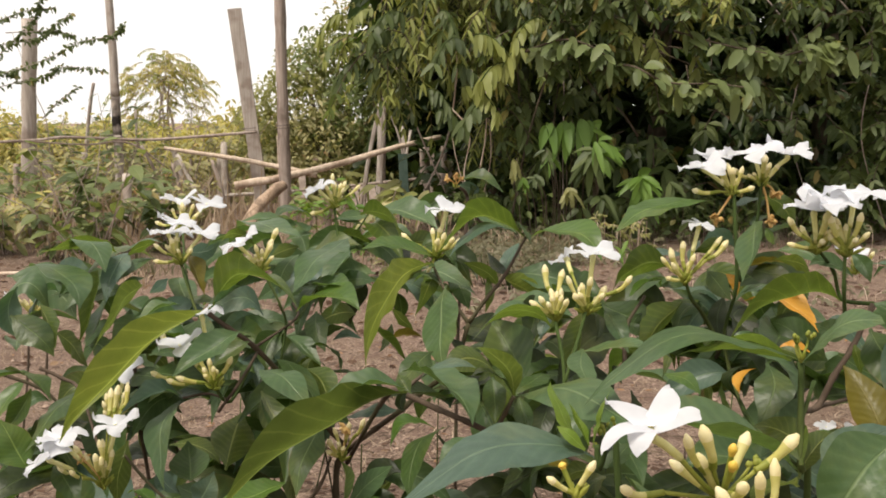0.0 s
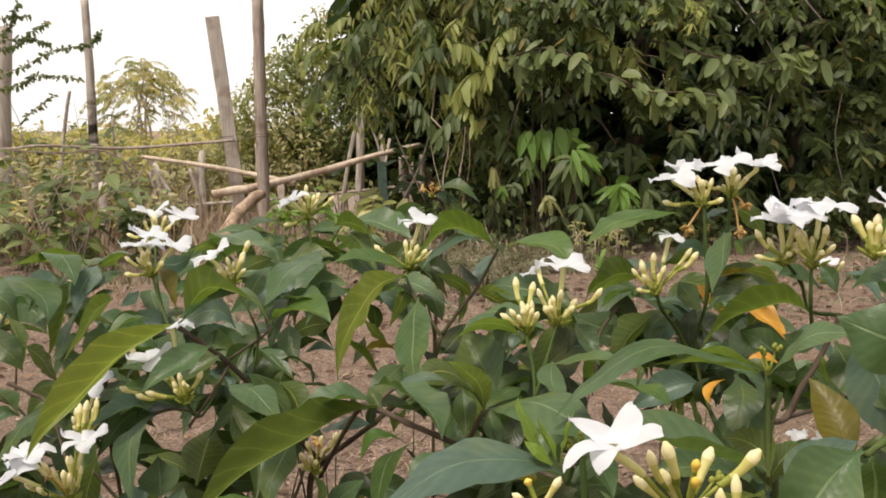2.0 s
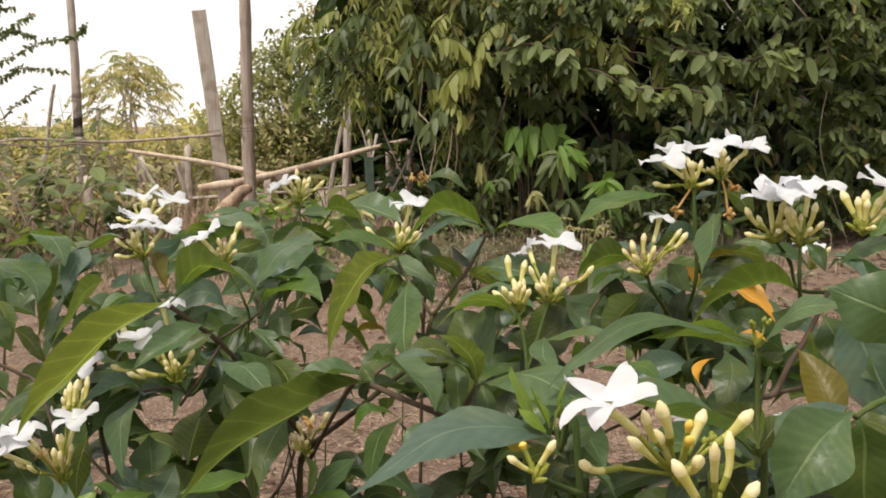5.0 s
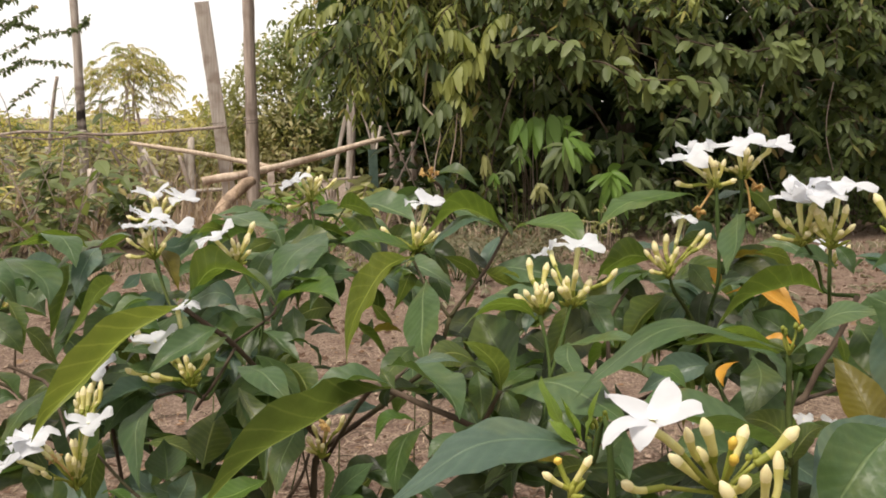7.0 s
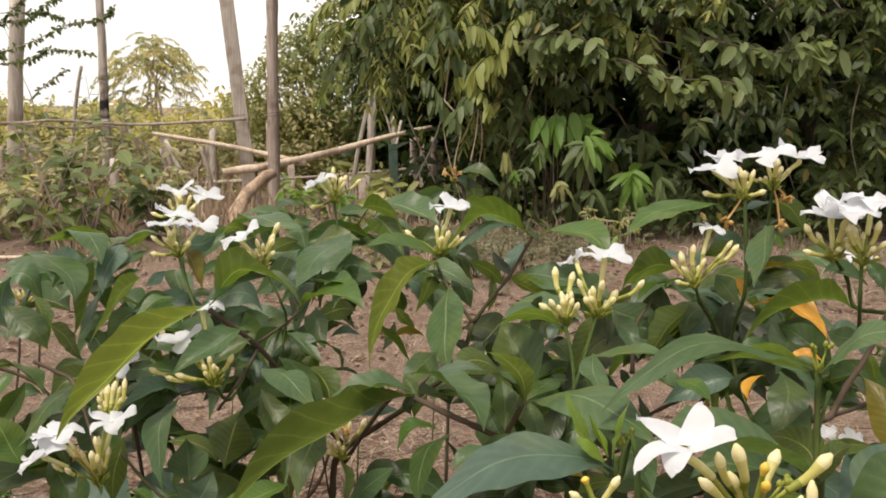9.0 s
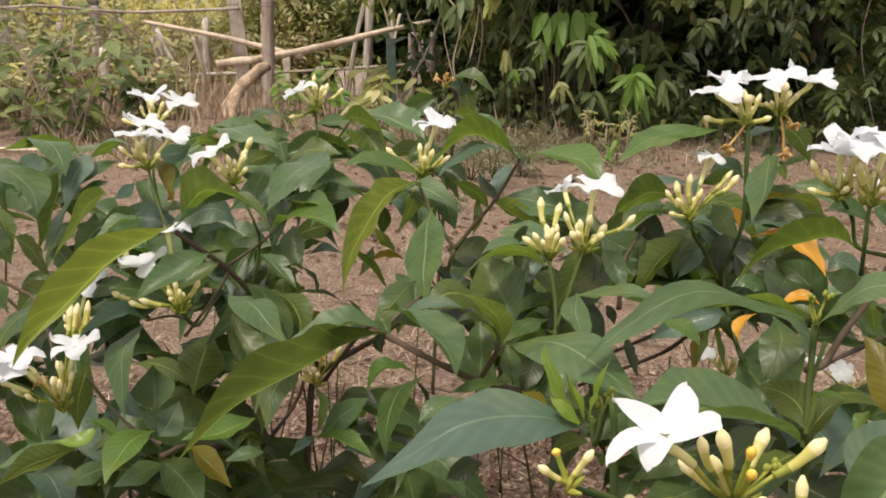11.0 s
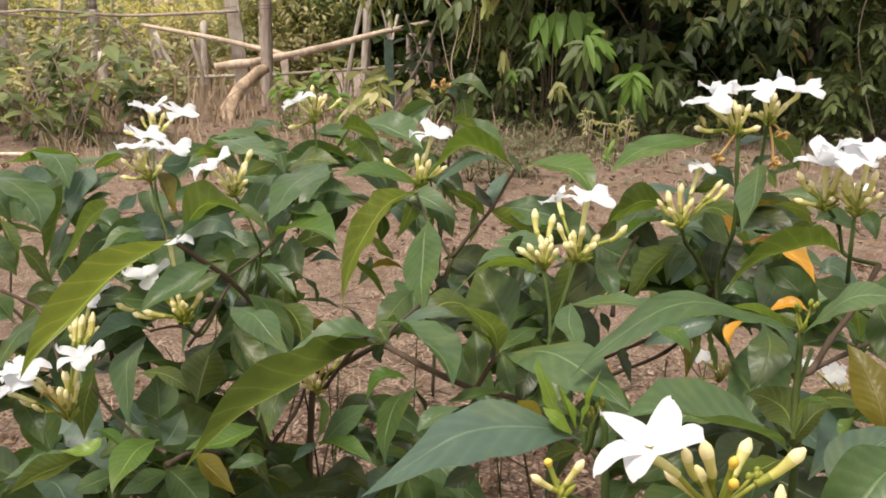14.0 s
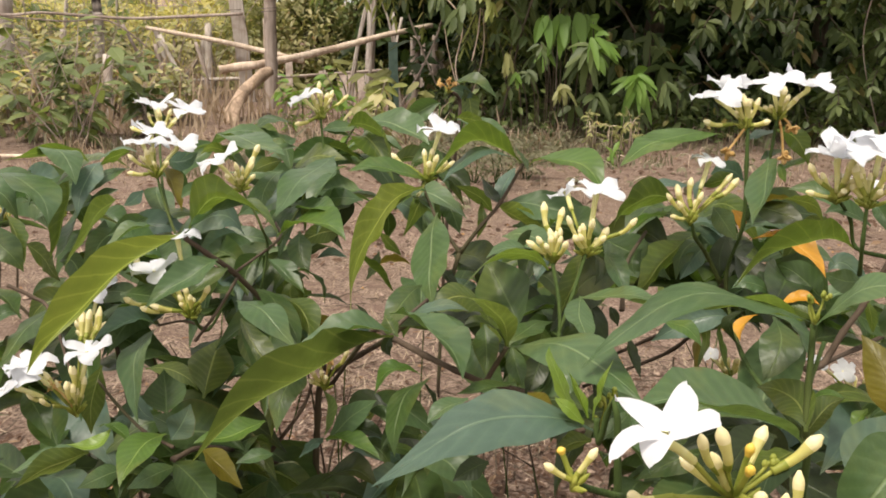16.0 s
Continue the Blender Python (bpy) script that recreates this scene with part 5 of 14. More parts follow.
def build_tufts():
    # short grass, half green and half bleached, before the fence and hedge
    rng = random.Random(37)
    verts, faces, kinds = [], [], []
    for _ in range(95):
        y = rng.uniform(3.2, 5.3)
        cx, cy = rng.uniform(-0.55, 0.42) * y, y
        tall, green = rng.uniform(0.03, 0.10), rng.random() < 0.45
        for _ in range(rng.randint(14, 34)):
            x, y = cx + rng.gauss(0, 0.045), cy + rng.gauss(0, 0.045)
            h, w = tall * rng.uniform(0.5, 1.3), rng.uniform(0.0012, 0.0028)
            lx, ly = rng.gauss(0, 0.5) * h, rng.gauss(0, 0.5) * h
            o = len(verts)
            verts += [(x - w, y, -0.01), (x + w, y, -0.01), (x + lx * 0.4 + w, y + ly * 0.4, h * 0.65), (x + lx * 0.4 - w, y + ly * 0.4, h * 0.65), (x + lx, y + ly, h)]
            faces += [(o, o + 1, o + 2, o + 3), (o + 3, o + 2, o + 4)]
            kinds += [1, 1] if green else [0, 0]
    tagged(mesh_object("grass_tufts", verts, faces, (straw_mat, fol_dusty), smooth=False, indices=kinds), "short half-dry grass tufts on bare soil", "grass", kind="stuff")


build_tufts()
# thin dry creepers that hang from the hedge
vine_rng = random.Random(14)
for k in range(9):
    x, y, z = vine_rng.uniform(-0.6, 3.2), vine_rng.uniform(4.7, 5.3), vine_rng.uniform(0.7, 1.7)
    d = vine_rng.gauss(0, 0.3)
    pole("vine", (wood_pale, bark, wood_dark)[k % 3], 0.0045, 0.003, (x, y, z), (x + d * 0.7, y - 0.08, z * 0.75), (x + d * 0.6, y - 0.1, z * 0.4), (x + d * 1.3, y - 0.05, -0.02))


def bush(name, label, category, blobs, n, leaf_l, leaf_w, materials, seed):
    """A bush or tree whose crown is many leaves set in lobes, on branching stems."""
    rng = random.Random(seed)
    x0 = sum(b[0] for b in blobs) / len(blobs)
    y0 = sum(b[1] for b in blobs) / len(blobs)
    t = thing(name, x0, y0, 0.0, label, category)
    total = sum(b[3] ** 2 for b in blobs)
    for i, (x, y, z, r) in enumerate(blobs):
        line = smooth_line(((x0 + rng.uniform(-0.1, 0.1), y0, -0.03), (0.6 * x0 + 0.4 * x, y0, z * 0.5), (x, y, z)), 6)
        v, f = tube(line, [0.03 - 0.022 * q / (len(line) - 1) for q in range(len(line))], 6, 0.2)
        mesh_object("trunk" if i == 0 else "limb", v, f, bark, t)

        def shell(g):
            d = Vector((g.gauss(0, 1), g.gauss(0, 1), g.gauss(0, 1))).normalized()
            k = r * (0.45 + 0.6 * g.random() ** 0.5) * (1 + 0.35 * noise.noise(d * 2.2 + Vector((i, 0, 0))))
            return (x + d.x * k, y + d.y * k, max(0.02, z + d.z * k * 0.9))
        q = scatter(rng, int(n * r * r / total), shell, leaf_l, leaf_w)
        leaf_field("crown", *q, materials[i % len(materials)], t, droop=0.3)
    return t


MID = [(-1.46, 7.6, 0.77, 0.42), (-1.1, 7.8, 1.07, 0.45), (-1.62, 7.4, 0.53, 0.36), (-1.18, 7.3, 0.44, 0.45), (-0.89, 7.8, 1.33, 0.42),
       (-0.81, 7.4, 0.63, 0.45), (-1.43, 8, 1.13, 0.26), (-1.5, 7.2, 0.12, 0.4), (-0.94, 7.2, 0.07, 0.4), (-0.48, 7.4, 0.72, 0.5), (-0.38, 7.2, 0.12, 0.42)]
bush("tree", "olive-green small-leaved tree behind the fence", "tree", MID, 15000, 0.062, 0.025, (fol_olive, fol_grey, fol_olive, fol_weed), 31)
SCRUB = [(-4.47, 8.6, 0.47, 0.36), (-4.14, 8.8, 0.34, 0.30), (-3.44, 8.2, 0.12, 0.32), (-3.13, 8.6, 0.31, 0.36), (-2.56, 8.4, 0.33, 0.36), (-2.12, 8.2, 0.47, 0.36),
         (-4.92, 8.6, 0.47, 0.4), (-3.78, 7.6, 0.04, 0.4), (-3.2, 7.4, 0.01, 0.4), (-2.71, 7.4, 0.01, 0.4), (-2.22, 7.4, 0.06, 0.4), (-1.86, 7.3, 0.06, 0.36), (-4.23, 7.5, 0, 0.42)]
for k, c in enumerate(SCRUB):
    bush("bush", "yellow-green scrub bush beyond the fence", "bush", [c, (c[0] + 0.2, c[1] + 0.2, c[2] * 0.8, c[3] * 0.8)], 950, 0.07, 0.032, (fol_gold, fol_olive) if k < 7 else (fol_weed, fol_gold), 60 + k)


def build_far_scrub():
    rng = random.Random(71)
    far = thing("far_scrub", -7.0, 17.0, 0.0, "pale yellow-green scrub far beyond the fence", "scrub", kind="stuff")

    def tuft(g):
        x, y = g.uniform(-15.0, -0.5), g.uniform(14.0, 21.0)
        top = 0.54 + 0.48 * noise.noise(Vector((x * 0.9, y * 0.4, 2.0)))
        return (x, y, top * g.random() ** 0.7)
    for n, material in ((3600, fol_gold), (2600, fol_weed), (2200, fol_olive)):
        tagged(leaf_field("foliage", *scatter(rng, n, tuft, 0.20, 0.085), material, far, droop=0.3), kind="stuff")


build_far_scrub()


def build_feathery_tree():
    """A far, thin-stemmed tree with a rounded top of hanging feathery leaves."""
    rng = random.Random(17)
    c = Vector((-4.23, 12.5, 1.17))
    t = thing("tree", c.x, c.y, 0.0, "slender yellow-green tree with feathery hanging leaves", "tree")
    for k in range(4):
        top = c + Vector((rng.uniform(-0.35, 0.35), rng.uniform(-0.2, 0.2), rng.uniform(0.0, 0.35)))
        line = smooth_line((Vector((c.x + 0.1 * k - 0.15, c.y, -0.03)), Vector((c.x + 0.06 * k - 0.1, c.y, 0.7)), top), 6)
        v, f = tube(line, [0.028 - 0.018 * i / (len(line) - 1) for i in range(len(line))], 6)
        mesh_object("trunk", v, f, wood_grey, t)
    roots = []
    for _ in range(150):
        a, r = rng.uniform(0, 6.28), rng.random() ** 0.6
        roots.append(c + Vector((math.cos(a) * r * rng.uniform(0.42, 0.62), math.sin(a) * r * 0.45, 0.52 * (1 - r * r) * rng.uniform(0.45, 1.12) + rng.uniform(-0.22, 0.06))))
    for _ in range(70):
        roots.append(c + Vector((rng.uniform(-0.55, 0.6), rng.uniform(-0.3, 0.3), rng.uniform(-0.8, -0.05))))
    rng.shuffle(roots)
    pl, wy, nm, ll, lw, lines = [], [], [], [], [], []
    for r in roots:
        d = Vector((r.x - c.x, r.y - c.y, 0.15))
        q = sprays(rng, [r], 0.26, 11, 0.060, 0.016, tuple(d * 2), 0.75, 0.6)
        for dst, src in zip((pl, wy, nm, ll, lw, lines), q):
            dst.extend(src)
    h = len(pl) * 3 // 5
    leaf_field("crown", pl[:h], wy[:h], nm[:h], ll[:h], lw[:h], fol_gold, t, droop=0.5)
    leaf_field("crown", pl[h:], wy[h:], nm[h:], ll[h:], lw[h:], fol_young, t, droop=0.5)
    twigs("twig", lines, 0.006, wood_grey, t)


build_feathery_tree()


def build_sparse_tree():
    """Thin grey branches set with small paired leaves, reaching in against the sky."""
    rng = random.Random(44)
    foot = Vector((-3.76, 5.6, -0.13))
    t = thing("tree", foot.x, foot.y, 0.0, "thin tree with small dark leaves along bare twigs", "tree")
    trunk = [Vector((foot.x, foot.y, -0.03)), Vector((-3.62, 5.6, 0.53)), Vector((-3.48, 5.6, 1.21)), Vector((-3.41, 5.6, 1.62))]
    v, f = tube(smooth_line(trunk, 6), [0.03 - 0.0008 * i for i in range(19)], 7, 0.2)
    mesh_object("trunk", v, f, bark, t)
    arms = (((-3.55, 5.6, 0.89), (-3.03, 5.55, 1.1), (-2.67, 5.5, 1.16), (-2.56, 5.5, 1.23), (-2.42, 5.5, 1.32)),
            ((-3.58, 5.6, 0.71), (-2.98, 5.5, 0.92), (-2.62, 5.45, 1.02), (-2.39, 5.5, 1.14), (-2.18, 5.5, 1.18), (-2.1, 5.5, 1.25)),
            ((-3.59, 5.6, 0.68), (-2.87, 5.5, 0.88), (-2.61, 5.45, 0.92), (-2.51, 5.5, 0.99), (-2.23, 5.5, 0.96)),
            ((-3.13, 5.5, 0.85), (-2.82, 5.5, 1.14), (-2.66, 5.5, 1.3), (-2.6, 5.5, 1.43)))
    arms += (((-2.85, 5.5, 1.2), (-2.56, 5.5, 1.21), (-2.42, 5.5, 1.18)),
            ((-3.48, 5.6, 1.21), (-2.95, 5.5, 1.26), (-2.73, 5.5, 1.33), (-2.52, 5.5, 1.35)),
            ((-3.56, 5.6, 0.93), (-3.12, 5.5, 0.92), (-2.89, 5.5, 0.95), (-2.8, 5.5, 0.94)),
            ((-2.68, 5.6, -0.02), (-2.65, 5.55, 0.6), (-2.69, 5.5, 0.83), (-2.81, 5.5, 1.2)),
            ((-2.68, 5.55, 0.67), (-2.54, 5.5, 0.78), (-2.41, 5.5, 0.87)))
    store = ([], [], [], [], [])
    for k, arm in enumerate(arms):
        line = smooth_line(arm, 6)
        v, f = tube(line, [0.0042 - 0.0028 * i / (len(line) - 1) for i in range(len(line))], 5)
        mesh_object("limb", v, f, wood_grey, t)
        if k == 7:
            continue
        for i in range(3, len(line)):
            for _ in range(9 if k < 8 else 4):
                a = line[i - 1].lerp(line[i], rng.random())
                store[0].append(a)
                store[1].append(Vector((rng.gauss(0.2, 0.7), rng.gauss(0, 0.6), rng.gauss(-0.25, 0.6))))
                store[2].append(Vector((rng.gauss(0, 0.5), -0.8, 0.6)))
                store[3].append(0.037 * rng.uniform(0.6, 1.2))
                store[4].append(0.017 * rng.uniform(0.7, 1.2))
    leaf_field("crown", *store, fol_hedge, t, droop=0.2)


build_sparse_tree()


# ---- the flowering shrubs ----
shrub_a = thing("jasmine_shrub", -0.08, 0.79, 0.0, "crepe jasmine shrub with glossy leaves, white flowers and cream buds", "shrub", "flowering shrubs")
shrub_b = thing("jasmine_shrub", 0.25, 0.58, 0.0, "crepe jasmine shrub with some amber leaves and white flower heads", "shrub", "flowering shrubs")
shrub_c = thing("jasmine_shrub", 0.0, 1.45, 0.0, "smaller jasmine shrub behind with dried flower head", "shrub", "flowering shrubs")
# thin leafless shoots among the leaves
shoot_rng = random.Random(12)
for k in range(30):
    x, y = shoot_rng.uniform(-0.42, 0.40), shoot_rng.uniform(0.72, 1.15)
    h = shoot_rng.uniform(0.16, 0.40)
    dx, dy = shoot_rng.gauss(0, 0.05), shoot_rng.gauss(0, 0.04)
    stem(shrub_a if x < 0.15 else shrub_b, k % 3 > 0, 0.0013, 0.0007, (x, y, -0.01), (x + dx * 0.3, y + dy * 0.3, h * 0.5), (x + dx, y + dy, h))
    if k % 2:
        side = shoot_rng.choice((-1, 1)) * shoot_rng.uniform(0.02, 0.05)
        stem(shrub_a if x < 0.15 else shrub_b, True, 0.0009, 0.0006, (x + dx * 0.3, y + dy * 0.3, h * 0.5), (x + dx * 0.3 + side, y + dy * 0.3, h * 0.5 + 0.035), (x + side * 1.6, y, h * 0.5 + 0.085))
stem(shrub_a, True, 0.0031, 0.0026, (-0.114, 0.76, -0.02), (-0.118, 0.745, 0.214), (-0.115, 0.738, 0.3), (-0.112, 0.736, 0.33), (-0.101, 0.725, 0.348))
stem(shrub_a, True, 0.0021, 0.0016, (-0.101, 0.725, 0.348), (-0.072, 0.697, 0.378), (-0.046, 0.654, 0.41), (-0.034, 0.657, 0.42), (-0.003, 0.645, 0.45), (0.009, 0.654, 0.483))
stem(shrub_a, True, 0.0016, 0.0010, (0.009, 0.654, 0.483), (0.025, 0.66, 0.504), (0.039, 0.665, 0.521), (0.056, 0.673, 0.551))
stem(shrub_a, True, 0.0016, 0.0010, (0.009, 0.654, 0.483), (-0.003, 0.669, 0.497), (-0.012, 0.682, 0.507), (-0.023, 0.707, 0.525))
stem(shrub_a, True, 0.0021, 0.0016, (-0.101, 0.725, 0.348), (-0.11, 0.696, 0.374), (-0.137, 0.659, 0.427), (-0.16, 0.629, 0.469), (-0.176, 0.614, 0.488), (-0.189, 0.607, 0.501))
stem(shrub_a, True, 0.0016, 0.0013, (-0.101, 0.717, 0.338), (-0.051, 0.562, 0.45), (-0.032, 0.495, 0.473), (-0.011, 0.474, 0.471), (0.007, 0.463, 0.467), (0.024, 0.47, 0.457), (0.051, 0.46, 0.455), (0.067, 0.382, 0.473))
stem(shrub_a, True, 0.0013, 0.0010, (0.024, 0.47, 0.457), (0.03, 0.464, 0.472), (0.035, 0.462, 0.483))
stem(shrub_a, True, 0.0010, 0.0010, (-0.032, 0.496, 0.474), (-0.029, 0.517, 0.474), (-0.013, 0.568, 0.473))
stem(shrub_a, True, 0.0016, 0.0010, (-0.155, 0.69, 0.279), (-0.122, 0.693, 0.327), (-0.116, 0.718, 0.343))
stem(shrub_a, True, 0.0016, 0.0010, (-0.177, 0.519, 0.373), (-0.166, 0.557, 0.362), (-0.153, 0.673, 0.291), (-0.117, 0.739, 0.229))
stem(shrub_a, False, 0.0012, 0.0012, (-0.158, 0.628, 0.465), (-0.172, 0.597, 0.435), (-0.181, 0.583, 0.453))
stem(shrub_a, True, 0.0009, 0.0008, (-0.172, 0.597, 0.435), (-0.19, 0.6, 0.44), (-0.206, 0.589, 0.44))
stem(shrub_a, True, 0.0010, 0.0010, (-0.179, 0.587, 0.43), (-0.164, 0.593, 0.451), (-0.158, 0.628, 0.465))
stem(shrub_a, True, 0.0013, 0.0010, (-0.35, 0.662, 0.442), (-0.331, 0.66, 0.434), (-0.306, 0.638, 0.429), (-0.267, 0.585, 0.388))
stem(shrub_a, True, 0.0010, 0.0010, (-0.263, 0.607, 0.392), (-0.238, 0.583, 0.381), (-0.21, 0.56, 0.371), (-0.183, 0.539, 0.371))
stem(shrub_a, False, 0.0012, 0.0012, (-0.151, 0.659, 0.427), (-0.146, 0.682, 0.472), (-0.149, 0.677, 0.492), (-0.158, 0.682, 0.509), (-0.168, 0.686, 0.524))
stem(shrub_a, False, 0.0012, 0.0012, (-0.201, 0.665, 0.451), (-0.237, 0.726, 0.481), (-0.254, 0.753, 0.505), (-0.259, 0.758, 0.523))
stem(shrub_a, False, 0.0012, 0.0012, (-0.237, 0.726, 0.481), (-0.262, 0.783, 0.503), (-0.293, 0.875, 0.535))
stem(shrub_a, True, 0.0010, 0.0010, (-0.16, 0.629, 0.469), (-0.141, 0.704, 0.476), (-0.148, 0.727, 0.484))
stem(shrub_a, False, 0.0012, 0.0012, (-0.143, 0.712, 0.469), (-0.134, 0.802, 0.493), (-0.124, 0.84, 0.519), (-0.129, 0.862, 0.559))
stem(shrub_a, False, 0.0012, 0.0009, (-0.124, 0.84, 0.519), (-0.112, 0.873, 0.525), (-0.098, 0.9, 0.547))
stem(shrub_a, False, 0.0012, 0.0009, (-0.023, 0.707, 0.525), (-0.02, 0.709, 0.531))
stem(shrub_a, False, 0.0012, 0.0012, (0.063, 0.498, 0.479), (0.069, 0.498, 0.479), (0.069, 0.513, 0.496), (0.066, 0.528, 0.513))
stem(shrub_a, False, 0.0012, 0.0012, (0.069, 0.498, 0.479), (0.078, 0.514, 0.499), (0.087, 0.53, 0.522))
stem(shrub_a, False, 0.0012, 0.0012, (0.069, 0.498, 0.479), (0.06, 0.471, 0.458), (0.051, 0.46, 0.455))
stem(shrub_a, True, 0.0016, 0.0016, (-0.308, 0.759, 0.417), (-0.308, 0.764, 0.36), (-0.301, 0.77, 0.271), (-0.296, 0.777, 0.109))
stem(shrub_a, True, 0.0016, 0.0010, (-0.465, 0.769, 0.412), (-0.432, 0.769, 0.402), (-0.399, 0.768, 0.388), (-0.379, 0.765, 0.367))
stem(shrub_a, True, 0.0010, 0.0008, (-0.399, 0.768, 0.388), (-0.398, 0.771, 0.412), (-0.396, 0.778, 0.46))
stem(shrub_a, True, 0.0010, 0.0010, (-0.471, 0.874, 0.439), (-0.465, 0.867, 0.39), (-0.478, 0.844, 0.233))
leaf(shrub_a, leaf_olive, (-0.3325, 0.7897, 0.52), (-0.3525, 0.7682, 0.5328), (-0.3888, 0.7499, 0.5263), 0.0264, (-0.23, 0.46, 0.86), -0.04)
leaf(shrub_a, leaf_pale, (-0.3755, 0.7725, 0.5328), (-0.3356, 0.7474, 0.5346), (-0.3167, 0.725, 0.5114), 0.0304, (0.29, -0.07, 0.95), -0.09)
leaf(shrub_a, leaf_pale, (-0.4005, 0.7465, 0.5141), (-0.3457, 0.7085, 0.5143), (-0.3188, 0.677, 0.4886), 0.0416, (0.29, -0.01, 0.96), 0.01)
leaf(shrub_a, leaf_blue, (-0.3145, 0.78, 0.5224), (-0.3185, 0.7522, 0.512), (-0.3177, 0.7276, 0.4837), 0.0243, (-0.08, -0.59, 0.80), -0.07)
leaf(shrub_a, leaf_pale, (-0.2927, 0.7883, 0.5149), (-0.3116, 0.7678, 0.5096), (-0.3254, 0.7505, 0.4914), 0.0205, (-0.15, -0.42, 0.89), -0.10)
leaf(shrub_a, leaf_moss, (-0.2821, 0.7222, 0.5016), (-0.2868, 0.6833, 0.4928), (-0.2969, 0.6485, 0.4608), 0.0319, (-0.94, -0.00, 0.35), 0.01)
leaf(shrub_a, leaf_olive, (-0.3339, 0.7553, 0.5083), (-0.3297, 0.7241, 0.4886), (-0.3326, 0.6985, 0.4542), 0.0288, (-1.00, -0.03, 0.01), 0.17)
leaf(shrub_a, leaf_pale, (-0.3315, 0.7589, 0.4841), (-0.3282, 0.7298, 0.4682), (-0.3325, 0.7076, 0.4495), 0.0226, (-0.61, -0.44, 0.66), 0.14)
leaf(shrub_a, leaf_olive, (-0.3841, 0.737, 0.4803), (-0.366, 0.719, 0.4648), (-0.3585, 0.7066, 0.4458), 0.0194, (0.58, 0.78, -0.25), 0.12)
leaf(shrub_a, leaf_moss, (-0.3862, 0.7686, 0.4448), (-0.362, 0.7527, 0.4376), (-0.3441, 0.7407, 0.4194), 0.0209, (0.52, 0.85, -0.07), -0.05)
leaf(shrub_a, leaf_pale, (-0.2984, 0.7734, 0.499), (-0.3071, 0.7606, 0.4975), (-0.3194, 0.7499, 0.4892), 0.0122, (-0.08, -0.33, 0.94), 0.05)
leaf(shrub_a, leaf_blue, (-0.2801, 0.783, 0.4961), (-0.2838, 0.7695, 0.4911), (-0.2905, 0.7597, 0.487), 0.0099, (0.56, -0.51, 0.65), -0.03)
leaf(shrub_a, leaf_olive, (-0.2938, 0.7926, 0.5303), (-0.3023, 0.7795, 0.5281), (-0.3143, 0.7689, 0.5199), 0.0122, (-0.76, 0.45, 0.47), -0.06)
leaf(shrub_a, leaf_blue, (-0.2828, 0.8502, 0.5133), (-0.2634, 0.8479, 0.5134), (-0.2483, 0.8524, 0.5215), 0.0173, (0.03, -0.99, 0.13), -0.09)
leaf(shrub_a, leaf_pale, (-0.28, 0.8108, 0.5212), (-0.3022, 0.8003, 0.5312), (-0.3227, 0.7901, 0.5213), 0.0185, (0.01, -0.02, 1.00), -0.05)
leaf(shrub_a, leaf_brown, (-0.2581, 0.7797, 0.5215), (-0.245, 0.7619, 0.5066), (-0.2351, 0.749, 0.486), 0.0190, (0.63, 0.74, -0.23), 0.18)
leaf(shrub_a, leaf_olive, (-0.1901, 0.6194, 0.5053), (-0.1552, 0.602, 0.5359), (-0.1155, 0.5794, 0.5106), 0.0366, (0.21, 0.51, 0.84), 0.15)
leaf(shrub_a, leaf_blue, (-0.19, 0.6241, 0.5036), (-0.169, 0.6124, 0.5206), (-0.1431, 0.6048, 0.5272), 0.0206, (-0.48, -0.09, 0.87), 0.14)
leaf(shrub_a, leaf_pale, (-0.2056, 0.7263, 0.5163), (-0.2147, 0.7135, 0.5139), (-0.2207, 0.7032, 0.5079), 0.0105, (0.30, -0.49, 0.82), 0.14)
leaf(shrub_a, leaf_moss, (-0.1815, 0.7315, 0.5345), (-0.1972, 0.7227, 0.5479), (-0.2089, 0.7121, 0.5395), 0.0145, (-0.24, 0.55, 0.80), -0.06)
leaf(shrub_a, leaf_pale, (-0.2089, 0.7567, 0.5505), (-0.1684, 0.7212, 0.5568), (-0.1333, 0.6934, 0.5467), 0.0360, (0.01, -0.05, 1.00), -0.02)
leaf(shrub_a, leaf_pale, (-0.1609, 0.777, 0.5485), (-0.1767, 0.7662, 0.5576), (-0.2032, 0.7578, 0.5545), 0.0177, (0.21, -0.17, 0.96), 0.08)
leaf(shrub_a, leaf_pale, (-0.254, 0.7182, 0.4871), (-0.2609, 0.6941, 0.4858), (-0.2731, 0.6752, 0.482), 0.0177, (0.81, -0.41, 0.43), 0.11)
leaf(shrub_a, leaf_yellowish, (-0.187, 0.6043, 0.507), (-0.2352, 0.5568, 0.4799), (-0.2681, 0.5202, 0.4294), 0.0440, (-0.81, 0.35, 0.47), 0.15)
leaf(shrub_a, leaf_pale, (-0.2165, 0.6242, 0.5039), (-0.2302, 0.6087, 0.505), (-0.2465, 0.5937, 0.4878), 0.0176, (-0.27, -0.22, 0.94), 0.16)
leaf(shrub_a, leaf_dark, (-0.1477, 0.8393, 0.5488), (-0.1653, 0.8189, 0.5617), (-0.1803, 0.7983, 0.5506), 0.0208, (0.16, -0.09, 0.98), -0.09)
leaf(shrub_a, leaf_pale, (-0.1564, 0.8177, 0.5459), (-0.1757, 0.8051, 0.5482), (-0.1984, 0.7987, 0.5519), 0.0169, (0.28, -0.33, 0.90), 0.07)
